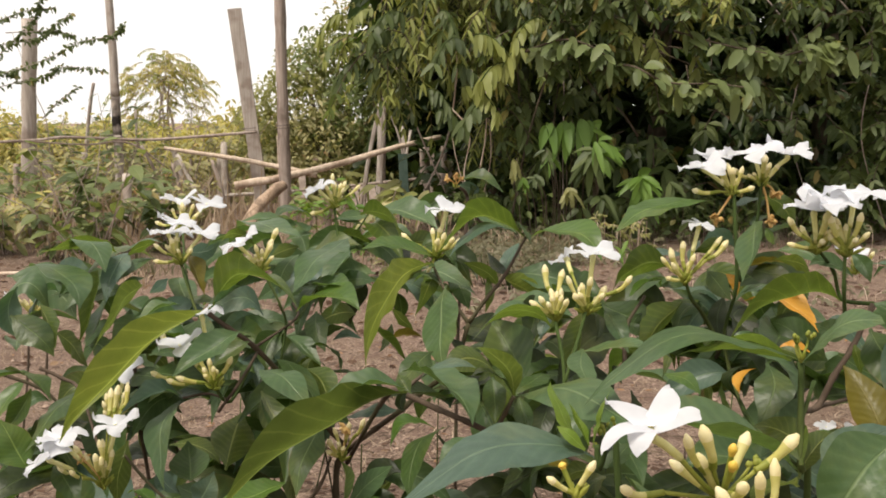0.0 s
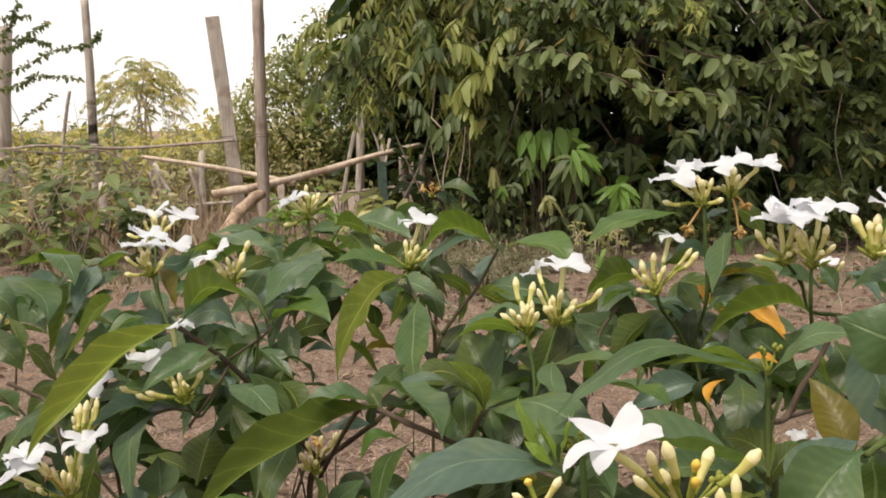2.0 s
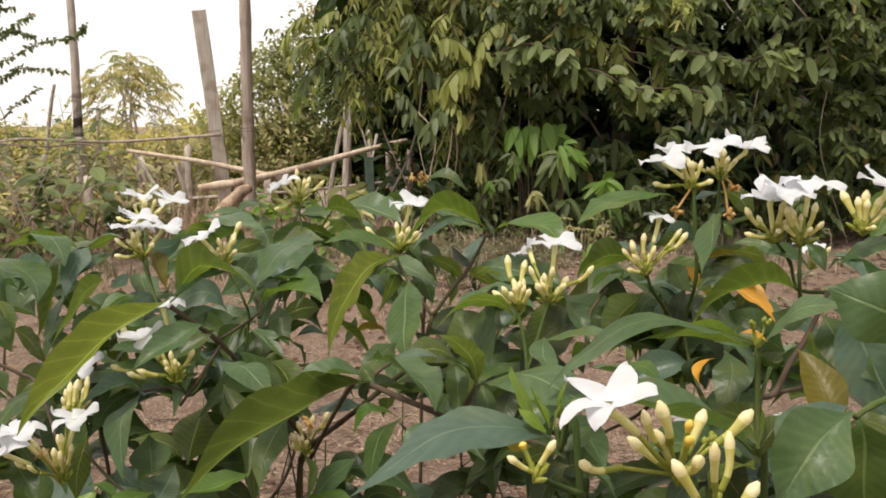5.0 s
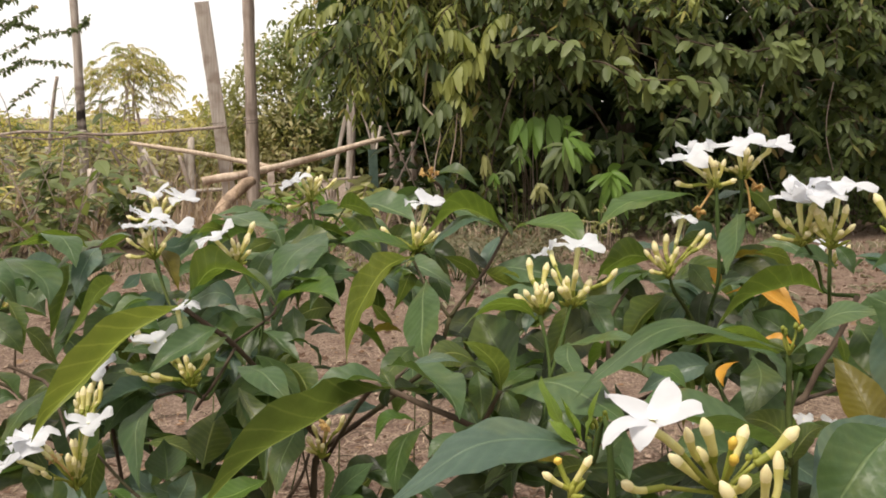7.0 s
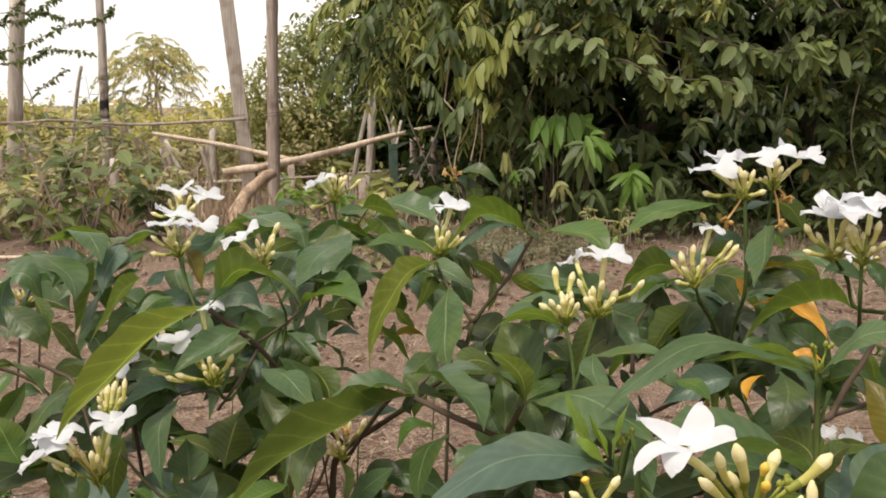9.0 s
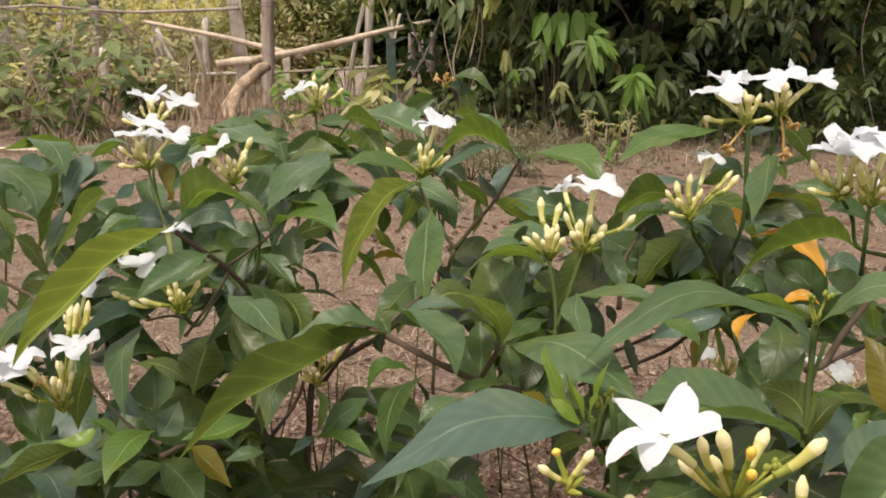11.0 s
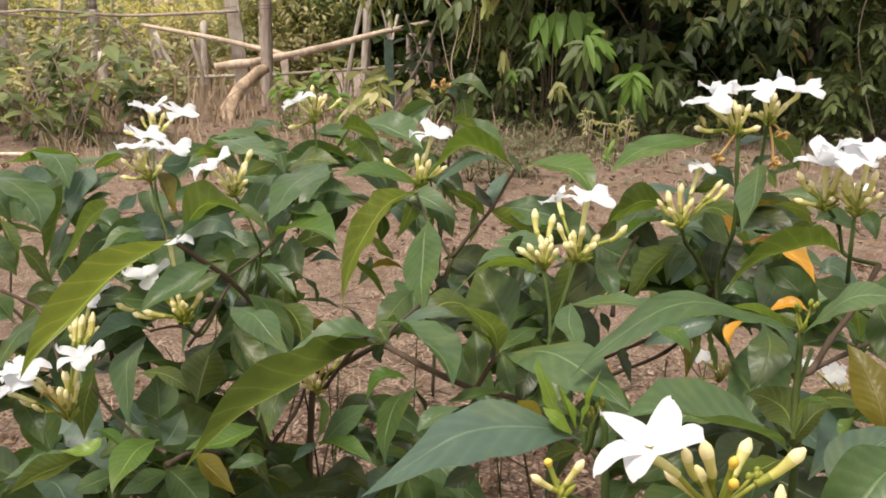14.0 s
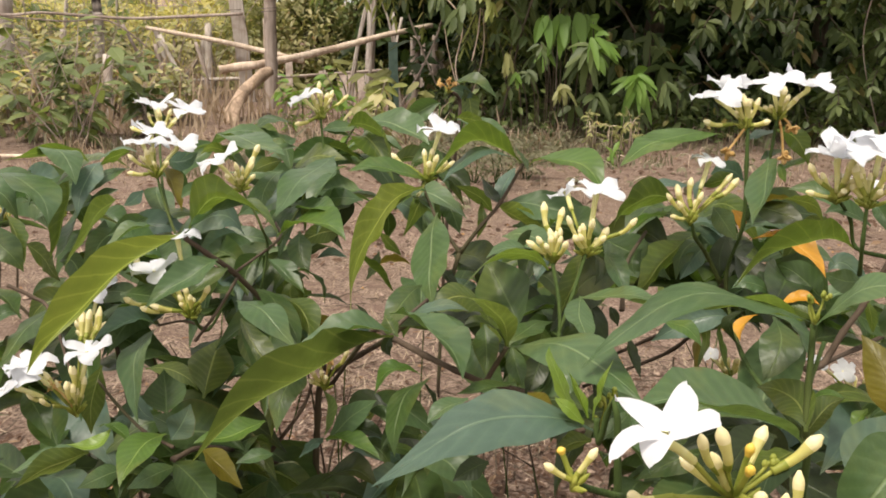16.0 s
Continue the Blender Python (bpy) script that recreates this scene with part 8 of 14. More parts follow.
leaf(shrub_a, leaf_shaded, (-0.392, 0.718, 0.366), (-0.35, 0.697, 0.375), (-0.308, 0.676, 0.36), 0.0349, (0.08, 0.29, 0.95))
leaf(shrub_a, leaf_dark, (-0.31, 0.805, 0.211), (-0.283, 0.825, 0.199), (-0.255, 0.845, 0.162), 0.0267, (0.62, -0.32, 0.72))
leaf(shrub_a, leaf_dark, (0.062, 0.722, 0.402), (0.072, 0.693, 0.387), (0.081, 0.663, 0.361), 0.0216, (0.23, -0.42, 0.88))
leaf(shrub_a, leaf_shaded, (-0.179, 0.771, 0.324), (-0.163, 0.811, 0.34), (-0.146, 0.852, 0.337), 0.0305, (0.49, -0.39, 0.78))
leaf(shrub_a, leaf_dark, (-0.194, 0.7, 0.279), (-0.245, 0.716, 0.274), (-0.295, 0.732, 0.235), 0.0401, (-0.29, -0.28, 0.91))
leaf(shrub_a, leaf_dark, (-0.295, 0.621, 0.276), (-0.281, 0.595, 0.267), (-0.266, 0.569, 0.251), 0.0249, (-0.39, -0.53, 0.76))
leaf(shrub_a, leaf_shaded, (0.079, 0.702, 0.424), (0.034, 0.723, 0.417), (-0.01, 0.744, 0.395), 0.0353, (-0.35, -0.35, 0.87))
leaf(shrub_a, leaf_dark, (-0.028, 0.78, 0.24), (-0.037, 0.748, 0.229), (-0.045, 0.715, 0.193), 0.0280, (-0.12, -0.38, 0.92))
leaf(shrub_a, leaf_dark, (-0.171, 0.755, 0.262), (-0.138, 0.731, 0.245), (-0.105, 0.707, 0.206), 0.0346, (0.06, -0.62, 0.78))
leaf(shrub_a, leaf_dark, (0.065, 0.728, 0.414), (0.029, 0.76, 0.403), (-0.008, 0.793, 0.367), 0.0335, (-0.34, 0.17, 0.93))
leaf(shrub_a, leaf_dark, (-0.321, 0.711, 0.341), (-0.366, 0.7, 0.341), (-0.411, 0.688, 0.321), 0.0305, (-0.13, 0.34, 0.93))
leaf(shrub_a, leaf_dark, (-0.162, 0.784, 0.397), (-0.159, 0.737, 0.408), (-0.157, 0.69, 0.38), 0.0329, (0.35, 0.1, 0.93))
leaf(shrub_a, leaf_shaded, (0.003, 0.711, 0.229), (0.03, 0.687, 0.229), (0.057, 0.664, 0.214), 0.0248, (0.23, 0.08, 0.97))
leaf(shrub_a, leaf_dark, (-0.253, 0.678, 0.266), (-0.284, 0.679, 0.26), (-0.316, 0.679, 0.237), 0.0217, (-0.27, 0.21, 0.94))
leaf(shrub_a, leaf_moss, (0.112, 0.866, 0.393), (0.105, 0.905, 0.382), (0.099, 0.945, 0.34), 0.0307, (0.01, 0.32, 0.95))
leaf(shrub_a, leaf_dark, (-0.027, 0.641, 0.311), (-0.014, 0.594, 0.303), (-0.001, 0.546, 0.27), 0.0362, (-0.11, -0.37, 0.92))
leaf(shrub_a, leaf_dark, (-0.459, 0.876, 0.282), (-0.435, 0.916, 0.299), (-0.412, 0.956, 0.296), 0.0330, (-0.23, -0.15, 0.96))
leaf(shrub_a, leaf_blue, (-0.309, 0.657, 0.358), (-0.32, 0.685, 0.342), (-0.331, 0.713, 0.306), 0.0212, (-0.86, -0.01, 0.51))
leaf(shrub_a, leaf_dark, (-0.342, 0.946, 0.391), (-0.323, 0.97, 0.394), (-0.304, 0.995, 0.379), 0.0242, (0.25, -0.27, 0.93))
leaf(shrub_a, leaf_moss, (0.002, 0.838, 0.206), (-0.035, 0.845, 0.221), (-0.072, 0.852, 0.203), 0.0281, (0.14, -0.27, 0.95))
leaf(shrub_a, leaf_pale, (-0.248, 0.939, 0.326), (-0.225, 0.989, 0.325), (-0.201, 1.04, 0.285), 0.0431, (0.48, -0.02, 0.88))
leaf(shrub_a, leaf_dark, (0.039, 0.892, 0.158), (0.004, 0.926, 0.143), (-0.03, 0.96, 0.102), 0.0409, (-0.2, 0.26, 0.95))
leaf(shrub_a, leaf_dark, (-0.287, 0.903, 0.338), (-0.328, 0.884, 0.335), (-0.369, 0.864, 0.304), 0.0281, (-0.09, -0.28, 0.95))
leaf(shrub_a, leaf_blue, (-0.313, 0.681, 0.262), (-0.354, 0.661, 0.254), (-0.395, 0.642, 0.23), 0.0318, (-0.03, -0.39, 0.92))
leaf(shrub_a, leaf_dark, (0.071, 0.711, 0.432), (0.066, 0.679, 0.426), (0.062, 0.646, 0.404), 0.0241, (-0.09, -0.27, 0.96))
leaf(shrub_a, leaf_shaded, (-0.173, 0.8, 0.354), (-0.192, 0.845, 0.374), (-0.211, 0.891, 0.367), 0.0339, (-0.23, -0.35, 0.91))
leaf(shrub_a, leaf_dark, (-0.038, 0.904, 0.336), (-0.043, 0.93, 0.322), (-0.048, 0.957, 0.293), 0.0189, (-0.26, 0.43, 0.86))
leaf(shrub_a, leaf_dark, (0.014, 0.883, 0.181), (-0.036, 0.871, 0.197), (-0.087, 0.859, 0.201), 0.0320, (0.16, 0.33, 0.93))
leaf(shrub_a, leaf_dark, (0.057, 0.669, 0.446), (0.093, 0.693, 0.456), (0.129, 0.716, 0.421), 0.0258, (-0.03, -0.01, 1))
leaf(shrub_a, leaf_shaded, (-0.249, 0.623, 0.289), (-0.218, 0.624, 0.288), (-0.187, 0.626, 0.275), 0.0243, (0.08, -0.23, 0.97))
leaf(shrub_a, leaf_shaded, (-0.388, 0.808, 0.176), (-0.411, 0.792, 0.171), (-0.435, 0.776, 0.139), 0.0222, (0.03, -0.55, 0.84))
leaf(shrub_a, leaf_dark, (0.055, 0.743, 0.273), (0.052, 0.8, 0.288), (0.05, 0.858, 0.274), 0.0348, (-0.21, -0.09, 0.97))
leaf(shrub_a, leaf_pale, (-0.289, 0.922, 0.373), (-0.302, 0.874, 0.367), (-0.316, 0.827, 0.326), 0.0384, (0.33, -0.38, 0.87))
leaf(shrub_a, leaf_dark, (0.072, 0.858, 0.357), (0.04, 0.877, 0.366), (0.007, 0.897, 0.356), 0.0234, (-0.14, -0.6, 0.79))
leaf(shrub_a, leaf_dark, (-0.106, 0.86, 0.136), (-0.155, 0.847, 0.149), (-0.205, 0.833, 0.127), 0.0396, (0.33, -0.39, 0.86))
leaf(shrub_a, leaf_pale, (-0.368, 0.904, 0.327), (-0.347, 0.926, 0.332), (-0.326, 0.949, 0.307), 0.0237, (0.28, -0.24, 0.93))
leaf(shrub_a, leaf_pale, (-0.274, 0.85, 0.227), (-0.235, 0.831, 0.212), (-0.196, 0.811, 0.177), 0.0356, (0.11, -0.57, 0.82))
leaf(shrub_a, leaf_pale, (-0.104, 0.748, 0.212), (-0.161, 0.749, 0.215), (-0.217, 0.751, 0.203), 0.0409, (-0.02, -0.23, 0.97))
leaf(shrub_a, leaf_pale, (-0.365, 0.852, 0.341), (-0.405, 0.873, 0.333), (-0.445, 0.894, 0.303), 0.0335, (-0.39, -0.4, 0.83))
leaf(shrub_a, leaf_dark, (-0.161, 0.686, 0.262), (-0.171, 0.718, 0.259), (-0.181, 0.751, 0.237), 0.0241, (0.43, 0.31, 0.85))
leaf(shrub_a, leaf_dark, (-0.317, 0.85, 0.354), (-0.356, 0.87, 0.354), (-0.395, 0.889, 0.328), 0.0309, (-0.22, -0.14, 0.97))
leaf(shrub_a, leaf_dark, (-0.207, 0.77, 0.218), (-0.151, 0.777, 0.216), (-0.096, 0.783, 0.185), 0.0332, (0.18, -0.45, 0.88))
leaf(shrub_a, leaf_dark, (-0.404, 0.742, 0.289), (-0.433, 0.696, 0.304), (-0.462, 0.65, 0.304), 0.0362, (0.02, 0.24, 0.97))
leaf(shrub_a, leaf_dark, (0.072, 0.868, 0.318), (0.081, 0.819, 0.332), (0.089, 0.77, 0.317), 0.0354, (-0, 0.18, 0.98))
leaf(shrub_a, leaf_dark, (-0.215, 0.796, 0.332), (-0.231, 0.833, 0.327), (-0.247, 0.869, 0.304), 0.0301, (-0.47, -0.04, 0.88))
leaf(shrub_a, leaf_pale, (-0.38, 0.724, 0.325), (-0.416, 0.749, 0.327), (-0.451, 0.775, 0.302), 0.0278, (-0.29, -0.26, 0.92))
leaf(shrub_a, leaf_dark, (-0.365, 0.644, 0.334), (-0.405, 0.624, 0.327), (-0.446, 0.604, 0.284), 0.0344, (-0.11, -0.27, 0.96))
leaf(shrub_a, leaf_dark, (-0.2, 0.795, 0.207), (-0.199, 0.76, 0.22), (-0.198, 0.724, 0.212), 0.0219, (-0.06, 0.29, 0.95))
leaf(shrub_a, leaf_dark, (0.047, 0.758, 0.324), (0.088, 0.737, 0.326), (0.129, 0.717, 0.296), 0.0316, (-0.07, -0.27, 0.96))
leaf(shrub_a, leaf_dark, (-0.371, 0.802, 0.217), (-0.341, 0.838, 0.233), (-0.311, 0.875, 0.236), 0.0327, (-0.04, -0.28, 0.96))
leaf(shrub_a, leaf_dark, (0.035, 0.795, 0.236), (0.008, 0.762, 0.222), (-0.018, 0.73, 0.194), 0.0351, (0.06, -0.45, 0.89))
leaf(shrub_a, leaf_pale, (0.03, 0.694, 0.419), (0.062, 0.685, 0.426), (0.095, 0.676, 0.406), 0.0261, (-0.19, -0.56, 0.8))
leaf(shrub_a, leaf_shaded, (0.077, 0.714, 0.318), (0.06, 0.744, 0.331), (0.043, 0.773, 0.325), 0.0232, (0.44, -0.04, 0.9))
leaf(shrub_a, leaf_dark, (0.107, 0.865, 0.395), (0.082, 0.82, 0.376), (0.057, 0.775, 0.32), 0.0436, (-0.35, -0.3, 0.89))
leaf(shrub_a, leaf_dark, (-0.34, 0.66, 0.415), (-0.373, 0.685, 0.43), (-0.406, 0.709, 0.424), 0.0264, (0.39, 0.25, 0.89))
leaf(shrub_a, leaf_dark, (0.078, 0.602, 0.426), (0.061, 0.573, 0.429), (0.044, 0.544, 0.408), 0.0253, (0.25, -0.1, 0.96))
leaf(shrub_a, leaf_dark, (0.002, 0.847, 0.382), (0.004, 0.893, 0.369), (0.005, 0.939, 0.342), 0.0324, (0.26, 0.33, 0.91))
leaf(shrub_a, leaf_dark, (-0.418, 0.868, 0.27), (-0.371, 0.878, 0.281), (-0.324, 0.888, 0.276), 0.0358, (-0.14, 0.06, 0.99))
leaf(shrub_a, leaf_pale, (-0.291, 0.72, 0.247), (-0.281, 0.682, 0.229), (-0.27, 0.644, 0.195), 0.0279, (-0.58, -0.47, 0.67))
leaf(shrub_a, leaf_dark, (0.113, 0.719, 0.345), (0.1, 0.675, 0.364), (0.086, 0.631, 0.335), 0.0293, (0.44, 0.06, 0.9))
leaf(shrub_a, leaf_dark, (-0.139, 0.818, 0.395), (-0.161, 0.863, 0.381), (-0.184, 0.907, 0.33), 0.0359, (0.34, 0.53, 0.78))
leaf(shrub_a, leaf_pale, (-0.265, 0.678, 0.369), (-0.241, 0.715, 0.361), (-0.218, 0.753, 0.316), 0.0278, (0.14, 0.22, 0.97))
leaf(shrub_a, leaf_dark, (0.089, 0.654, 0.445), (0.086, 0.62, 0.447), (0.084, 0.586, 0.435), 0.0264, (-0.09, -0.01, 1))
leaf(shrub_a, leaf_dark, (-0.239, 0.847, 0.152), (-0.273, 0.866, 0.146), (-0.308, 0.885, 0.127), 0.0234, (0.17, 0.63, 0.75))
leaf(shrub_a, leaf_dark, (-0.395, 0.792, 0.322), (-0.414, 0.761, 0.324), (-0.433, 0.729, 0.318), 0.0289, (0.44, -0.21, 0.87))
leaf(shrub_a, leaf_shaded, (-0.124, 0.818, 0.16), (-0.152, 0.799, 0.164), (-0.179, 0.781, 0.136), 0.0243, (0.29, -0.5, 0.81))
leaf(shrub_a, leaf_shaded, (-0.105, 0.799, 0.171), (-0.074, 0.827, 0.165), (-0.043, 0.854, 0.15), 0.0332, (0.31, -0.07, 0.95))
leaf(shrub_a, leaf_pale, (-0.341, 0.657, 0.344), (-0.36, 0.688, 0.357), (-0.38, 0.72, 0.353), 0.0252, (0.09, -0.28, 0.96))
leaf(shrub_a, leaf_dark, (-0.267, 0.89, 0.379), (-0.273, 0.928, 0.39), (-0.279, 0.965, 0.368), 0.0237, (0.55, -0.05, 0.83))
leaf(shrub_a, leaf_dark, (-0.263, 0.669, 0.435), (-0.233, 0.676, 0.431), (-0.202, 0.683, 0.407), 0.0245, (0.32, -0.37, 0.87))
leaf(shrub_a, leaf_dark, (-0.259, 0.807, 0.237), (-0.314, 0.809, 0.227), (-0.37, 0.81, 0.179), 0.0353, (-0.21, -0.32, 0.92))
leaf(shrub_a, leaf_dark, (-0.32, 0.714, 0.396), (-0.299, 0.67, 0.374), (-0.279, 0.625, 0.333), 0.0363, (-0.22, -0.6, 0.77))
leaf(shrub_a, leaf_shaded, (-0.369, 0.868, 0.171), (-0.417, 0.855, 0.171), (-0.465, 0.842, 0.151), 0.0372, (0.01, -0.51, 0.86))
leaf(shrub_a, leaf_dark, (-0.317, 0.692, 0.419), (-0.331, 0.653, 0.411), (-0.344, 0.615, 0.387), 0.0308, (-0.32, -0.14, 0.94))
leaf(shrub_a, leaf_dark, (-0.355, 0.728, 0.371), (-0.391, 0.744, 0.354), (-0.427, 0.76, 0.329), 0.0270, (-0.24, 0.41, 0.88))
leaf(shrub_a, leaf_pale, (0.088, 0.664, 0.371), (0.083, 0.713, 0.357), (0.078, 0.762, 0.331), 0.0330, (0.33, 0.33, 0.88))
leaf(shrub_a, leaf_dark, (0.012, 0.76, 0.227), (0.042, 0.754, 0.22), (0.071, 0.748, 0.199), 0.0240, (0.36, 0.48, 0.8))
leaf(shrub_a, leaf_pale, (-0.331, 0.807, 0.34), (-0.317, 0.843, 0.347), (-0.303, 0.878, 0.329), 0.0266, (0.02, -0.17, 0.99))
leaf(shrub_a, leaf_dark, (-0.294, 0.69, 0.396), (-0.29, 0.724, 0.404), (-0.285, 0.757, 0.388), 0.0261, (-0.45, -0.06, 0.89))
leaf(shrub_a, leaf_dark, (-0.147, 0.765, 0.351), (-0.158, 0.813, 0.357), (-0.169, 0.861, 0.327), 0.0387, (-0.31, -0.11, 0.95))
leaf(shrub_a, leaf_dark, (-0.404, 0.769, 0.204), (-0.45, 0.799, 0.205), (-0.496, 0.83, 0.196), 0.0367, (-0.23, -0.33, 0.92))
leaf(shrub_a, leaf_pale, (-0.184, 0.882, 0.125), (-0.213, 0.902, 0.118), (-0.242, 0.922, 0.084), 0.0250, (-0.17, 0.19, 0.97))
leaf(shrub_a, leaf_dark, (-0.501, 0.872, 0.205), (-0.531, 0.833, 0.205), (-0.56, 0.794, 0.171), 0.0357, (0.13, -0.23, 0.96))
leaf(shrub_a, leaf_pale, (-0.279, 0.721, 0.437), (-0.264, 0.758, 0.429), (-0.248, 0.796, 0.398), 0.0270, (0.48, 0.11, 0.87))
leaf(shrub_a, leaf_dark, (-0.249, 0.854, 0.133), (-0.22, 0.849, 0.135), (-0.19, 0.845, 0.125), 0.0180, (0.07, 0.35, 0.93))
leaf(shrub_a, leaf_shaded, (0.074, 0.753, 0.288), (0.03, 0.743, 0.297), (-0.014, 0.732, 0.282), 0.0318, (0.13, -0.31, 0.94))
leaf(shrub_a, leaf_shaded, (-0.374, 0.887, 0.14), (-0.339, 0.893, 0.147), (-0.303, 0.899, 0.141), 0.0267, (-0.08, -0.13, 0.99))
leaf(shrub_a, leaf_dark, (-0.25, 0.637, 0.276), (-0.196, 0.628, 0.291), (-0.141, 0.619, 0.26), 0.0373, (-0.14, -0.13, 0.98))
leaf(shrub_a, leaf_dark, (0.108, 0.754, 0.371), (0.118, 0.785, 0.374), (0.129, 0.816, 0.368), 0.0190, (-0.23, 0.02, 0.97))
leaf(shrub_a, leaf_pale, (-0.315, 0.936, 0.34), (-0.322, 0.883, 0.347), (-0.329, 0.829, 0.324), 0.0356, (-0.6, 0.16, 0.78))
leaf(shrub_a, leaf_dark, (0.083, 0.696, 0.38), (0.063, 0.654, 0.395), (0.043, 0.612, 0.386), 0.0327, (-0.58, 0.44, 0.68))
leaf(shrub_a, leaf_pale, (-0.378, 0.858, 0.304), (-0.423, 0.89, 0.315), (-0.469, 0.921, 0.304), 0.0371, (-0.27, -0.56, 0.78))
leaf(shrub_a, leaf_pale, (-0.358, 0.918, 0.307), (-0.404, 0.908, 0.319), (-0.451, 0.898, 0.291), 0.0282, (0.06, 0.2, 0.98))
leaf(shrub_a, leaf_shaded, (-0.047, 0.854, 0.24), (-0.022, 0.811, 0.219), (0.004, 0.767, 0.162), 0.0341, (-0.1, -0.49, 0.87))
leaf(shrub_a, leaf_pale, (-0.409, 0.734, 0.36), (-0.381, 0.75, 0.36), (-0.353, 0.766, 0.342), 0.0251, (0.09, 0.24, 0.97))
leaf(shrub_a, leaf_pale, (0.063, 0.811, 0.365), (0.097, 0.814, 0.354), (0.131, 0.817, 0.317), 0.0230, (0.39, -0.17, 0.9))
leaf(shrub_a, leaf_dark, (0.014, 0.778, 0.401), (0.065, 0.786, 0.39), (0.116, 0.793, 0.343), 0.0389, (0.36, -0.54, 0.76))
leaf(shrub_a, leaf_dark, (-0.42, 0.808, 0.178), (-0.42, 0.775, 0.169), (-0.419, 0.743, 0.147), 0.0260, (0.27, -0.36, 0.89))
leaf(shrub_a, leaf_dark, (-0.246, 0.812, 0.189), (-0.265, 0.777, 0.18), (-0.284, 0.741, 0.148), 0.0244, (-0.13, -0.25, 0.96))
leaf(shrub_a, leaf_dark, (0.071, 0.788, 0.314), (0.067, 0.74, 0.332), (0.064, 0.691, 0.304), 0.0296, (-0.53, 0.19, 0.82))
leaf(shrub_a, leaf_shaded, (0.097, 0.6, 0.374), (0.064, 0.606, 0.378), (0.03, 0.611, 0.355), 0.0270, (0.04, 0.27, 0.96))
leaf(shrub_a, leaf_pale, (0.076, 0.789, 0.316), (0.049, 0.811, 0.322), (0.022, 0.833, 0.293), 0.0244, (-0.1, -0.08, 0.99))
leaf(shrub_a, leaf_dark, (-0.242, 0.779, 0.372), (-0.243, 0.813, 0.379), (-0.243, 0.846, 0.37), 0.0239, (-0.2, -0.05, 0.98))
leaf(shrub_a, leaf_dark, (0.118, 0.825, 0.29), (0.076, 0.841, 0.279), (0.034, 0.857, 0.25), 0.0334, (-0.48, -0.5, 0.72))
leaf(shrub_a, leaf_dark, (0.059, 0.772, 0.309), (0.058, 0.823, 0.308), (0.058, 0.873, 0.264), 0.0316, (-0.01, 0.21, 0.98))
leaf(shrub_a, leaf_dark, (-0.419, 0.739, 0.316), (-0.455, 0.775, 0.324), (-0.491, 0.811, 0.302), 0.0389, (0.02, -0.21, 0.98))
leaf(shrub_a, leaf_dark, (-0.355, 0.84, 0.333), (-0.315, 0.815, 0.325), (-0.276, 0.79, 0.31), 0.0279, (0.25, 0.07, 0.97))
leaf(shrub_a, leaf_blue, (-0.303, 0.786, 0.451), (-0.275, 0.786, 0.466), (-0.235, 0.786, 0.458), 0.0241, (-0.07, -0.77, 0.63))
leaf(shrub_a, leaf_blue, (-0.287, 0.787, 0.462), (-0.292, 0.759, 0.461), (-0.298, 0.74, 0.451), 0.0195, (0.64, -0.32, 0.70))
leaf(shrub_a, leaf_pale, (-0.31, 0.896, 0.496), (-0.292, 0.889, 0.49), (-0.268, 0.894, 0.466), 0.0177, (0.59, 0.14, 0.80))
leaf(shrub_a, leaf_pale, (-0.23, 0.777, 0.465), (-0.252, 0.771, 0.447), (-0.266, 0.765, 0.412), 0.0231, (-0.69, -0.44, 0.58))
leaf(shrub_a, leaf_pale, (-0.285, 0.772, 0.456), (-0.26, 0.775, 0.444), (-0.231, 0.779, 0.42), 0.0238, (0.55, -0.21, 0.80))
leaf(shrub_a, leaf_dark, (-0.287, 0.849, 0.439), (-0.298, 0.833, 0.425), (-0.314, 0.825, 0.394), 0.0204, (-0.57, -0.54, 0.61))
leaf(shrub_a, leaf_moss, (-0.307, 0.827, 0.509), (-0.333, 0.805, 0.523), (-0.356, 0.774, 0.498), 0.0283, (-0.11, -0.09, 0.99))
leaf(shrub_a, leaf_pale, (-0.273, 0.886, 0.448), (-0.303, 0.89, 0.441), (-0.341, 0.894, 0.423), 0.0294, (-0.35, -0.06, 0.93))
leaf(shrub_a, leaf_olive, (-0.298, 0.889, 0.435), (-0.319, 0.89, 0.442), (-0.337, 0.879, 0.412), 0.0185, (-0.22, -0.71, 0.67))
leaf(shrub_a, leaf_moss, (-0.319, 0.867, 0.443), (-0.297, 0.849, 0.452), (-0.266, 0.829, 0.428), 0.0278, (0.18, -0.14, 0.97))
leaf(shrub_a, leaf_pale, (-0.249, 0.78, 0.455), (-0.233, 0.777, 0.448), (-0.215, 0.775, 0.404), 0.0221, (0.65, -0.58, 0.49))
leaf(shrub_a, leaf_pale, (-0.303, 0.778, 0.455), (-0.31, 0.753, 0.453), (-0.322, 0.728, 0.423), 0.0220, (0.63, -0.57, 0.53))
leaf(shrub_a, leaf_moss, (-0.304, 0.839, 0.439), (-0.329, 0.821, 0.443), (-0.359, 0.796, 0.433), 0.0262, (-0.29, 0.26, 0.92))
leaf(shrub_a, leaf_pale, (-0.274, 0.835, 0.505), (-0.266, 0.848, 0.492), (-0.269, 0.854, 0.471), 0.0152, (0.82, -0.54, -0.18))
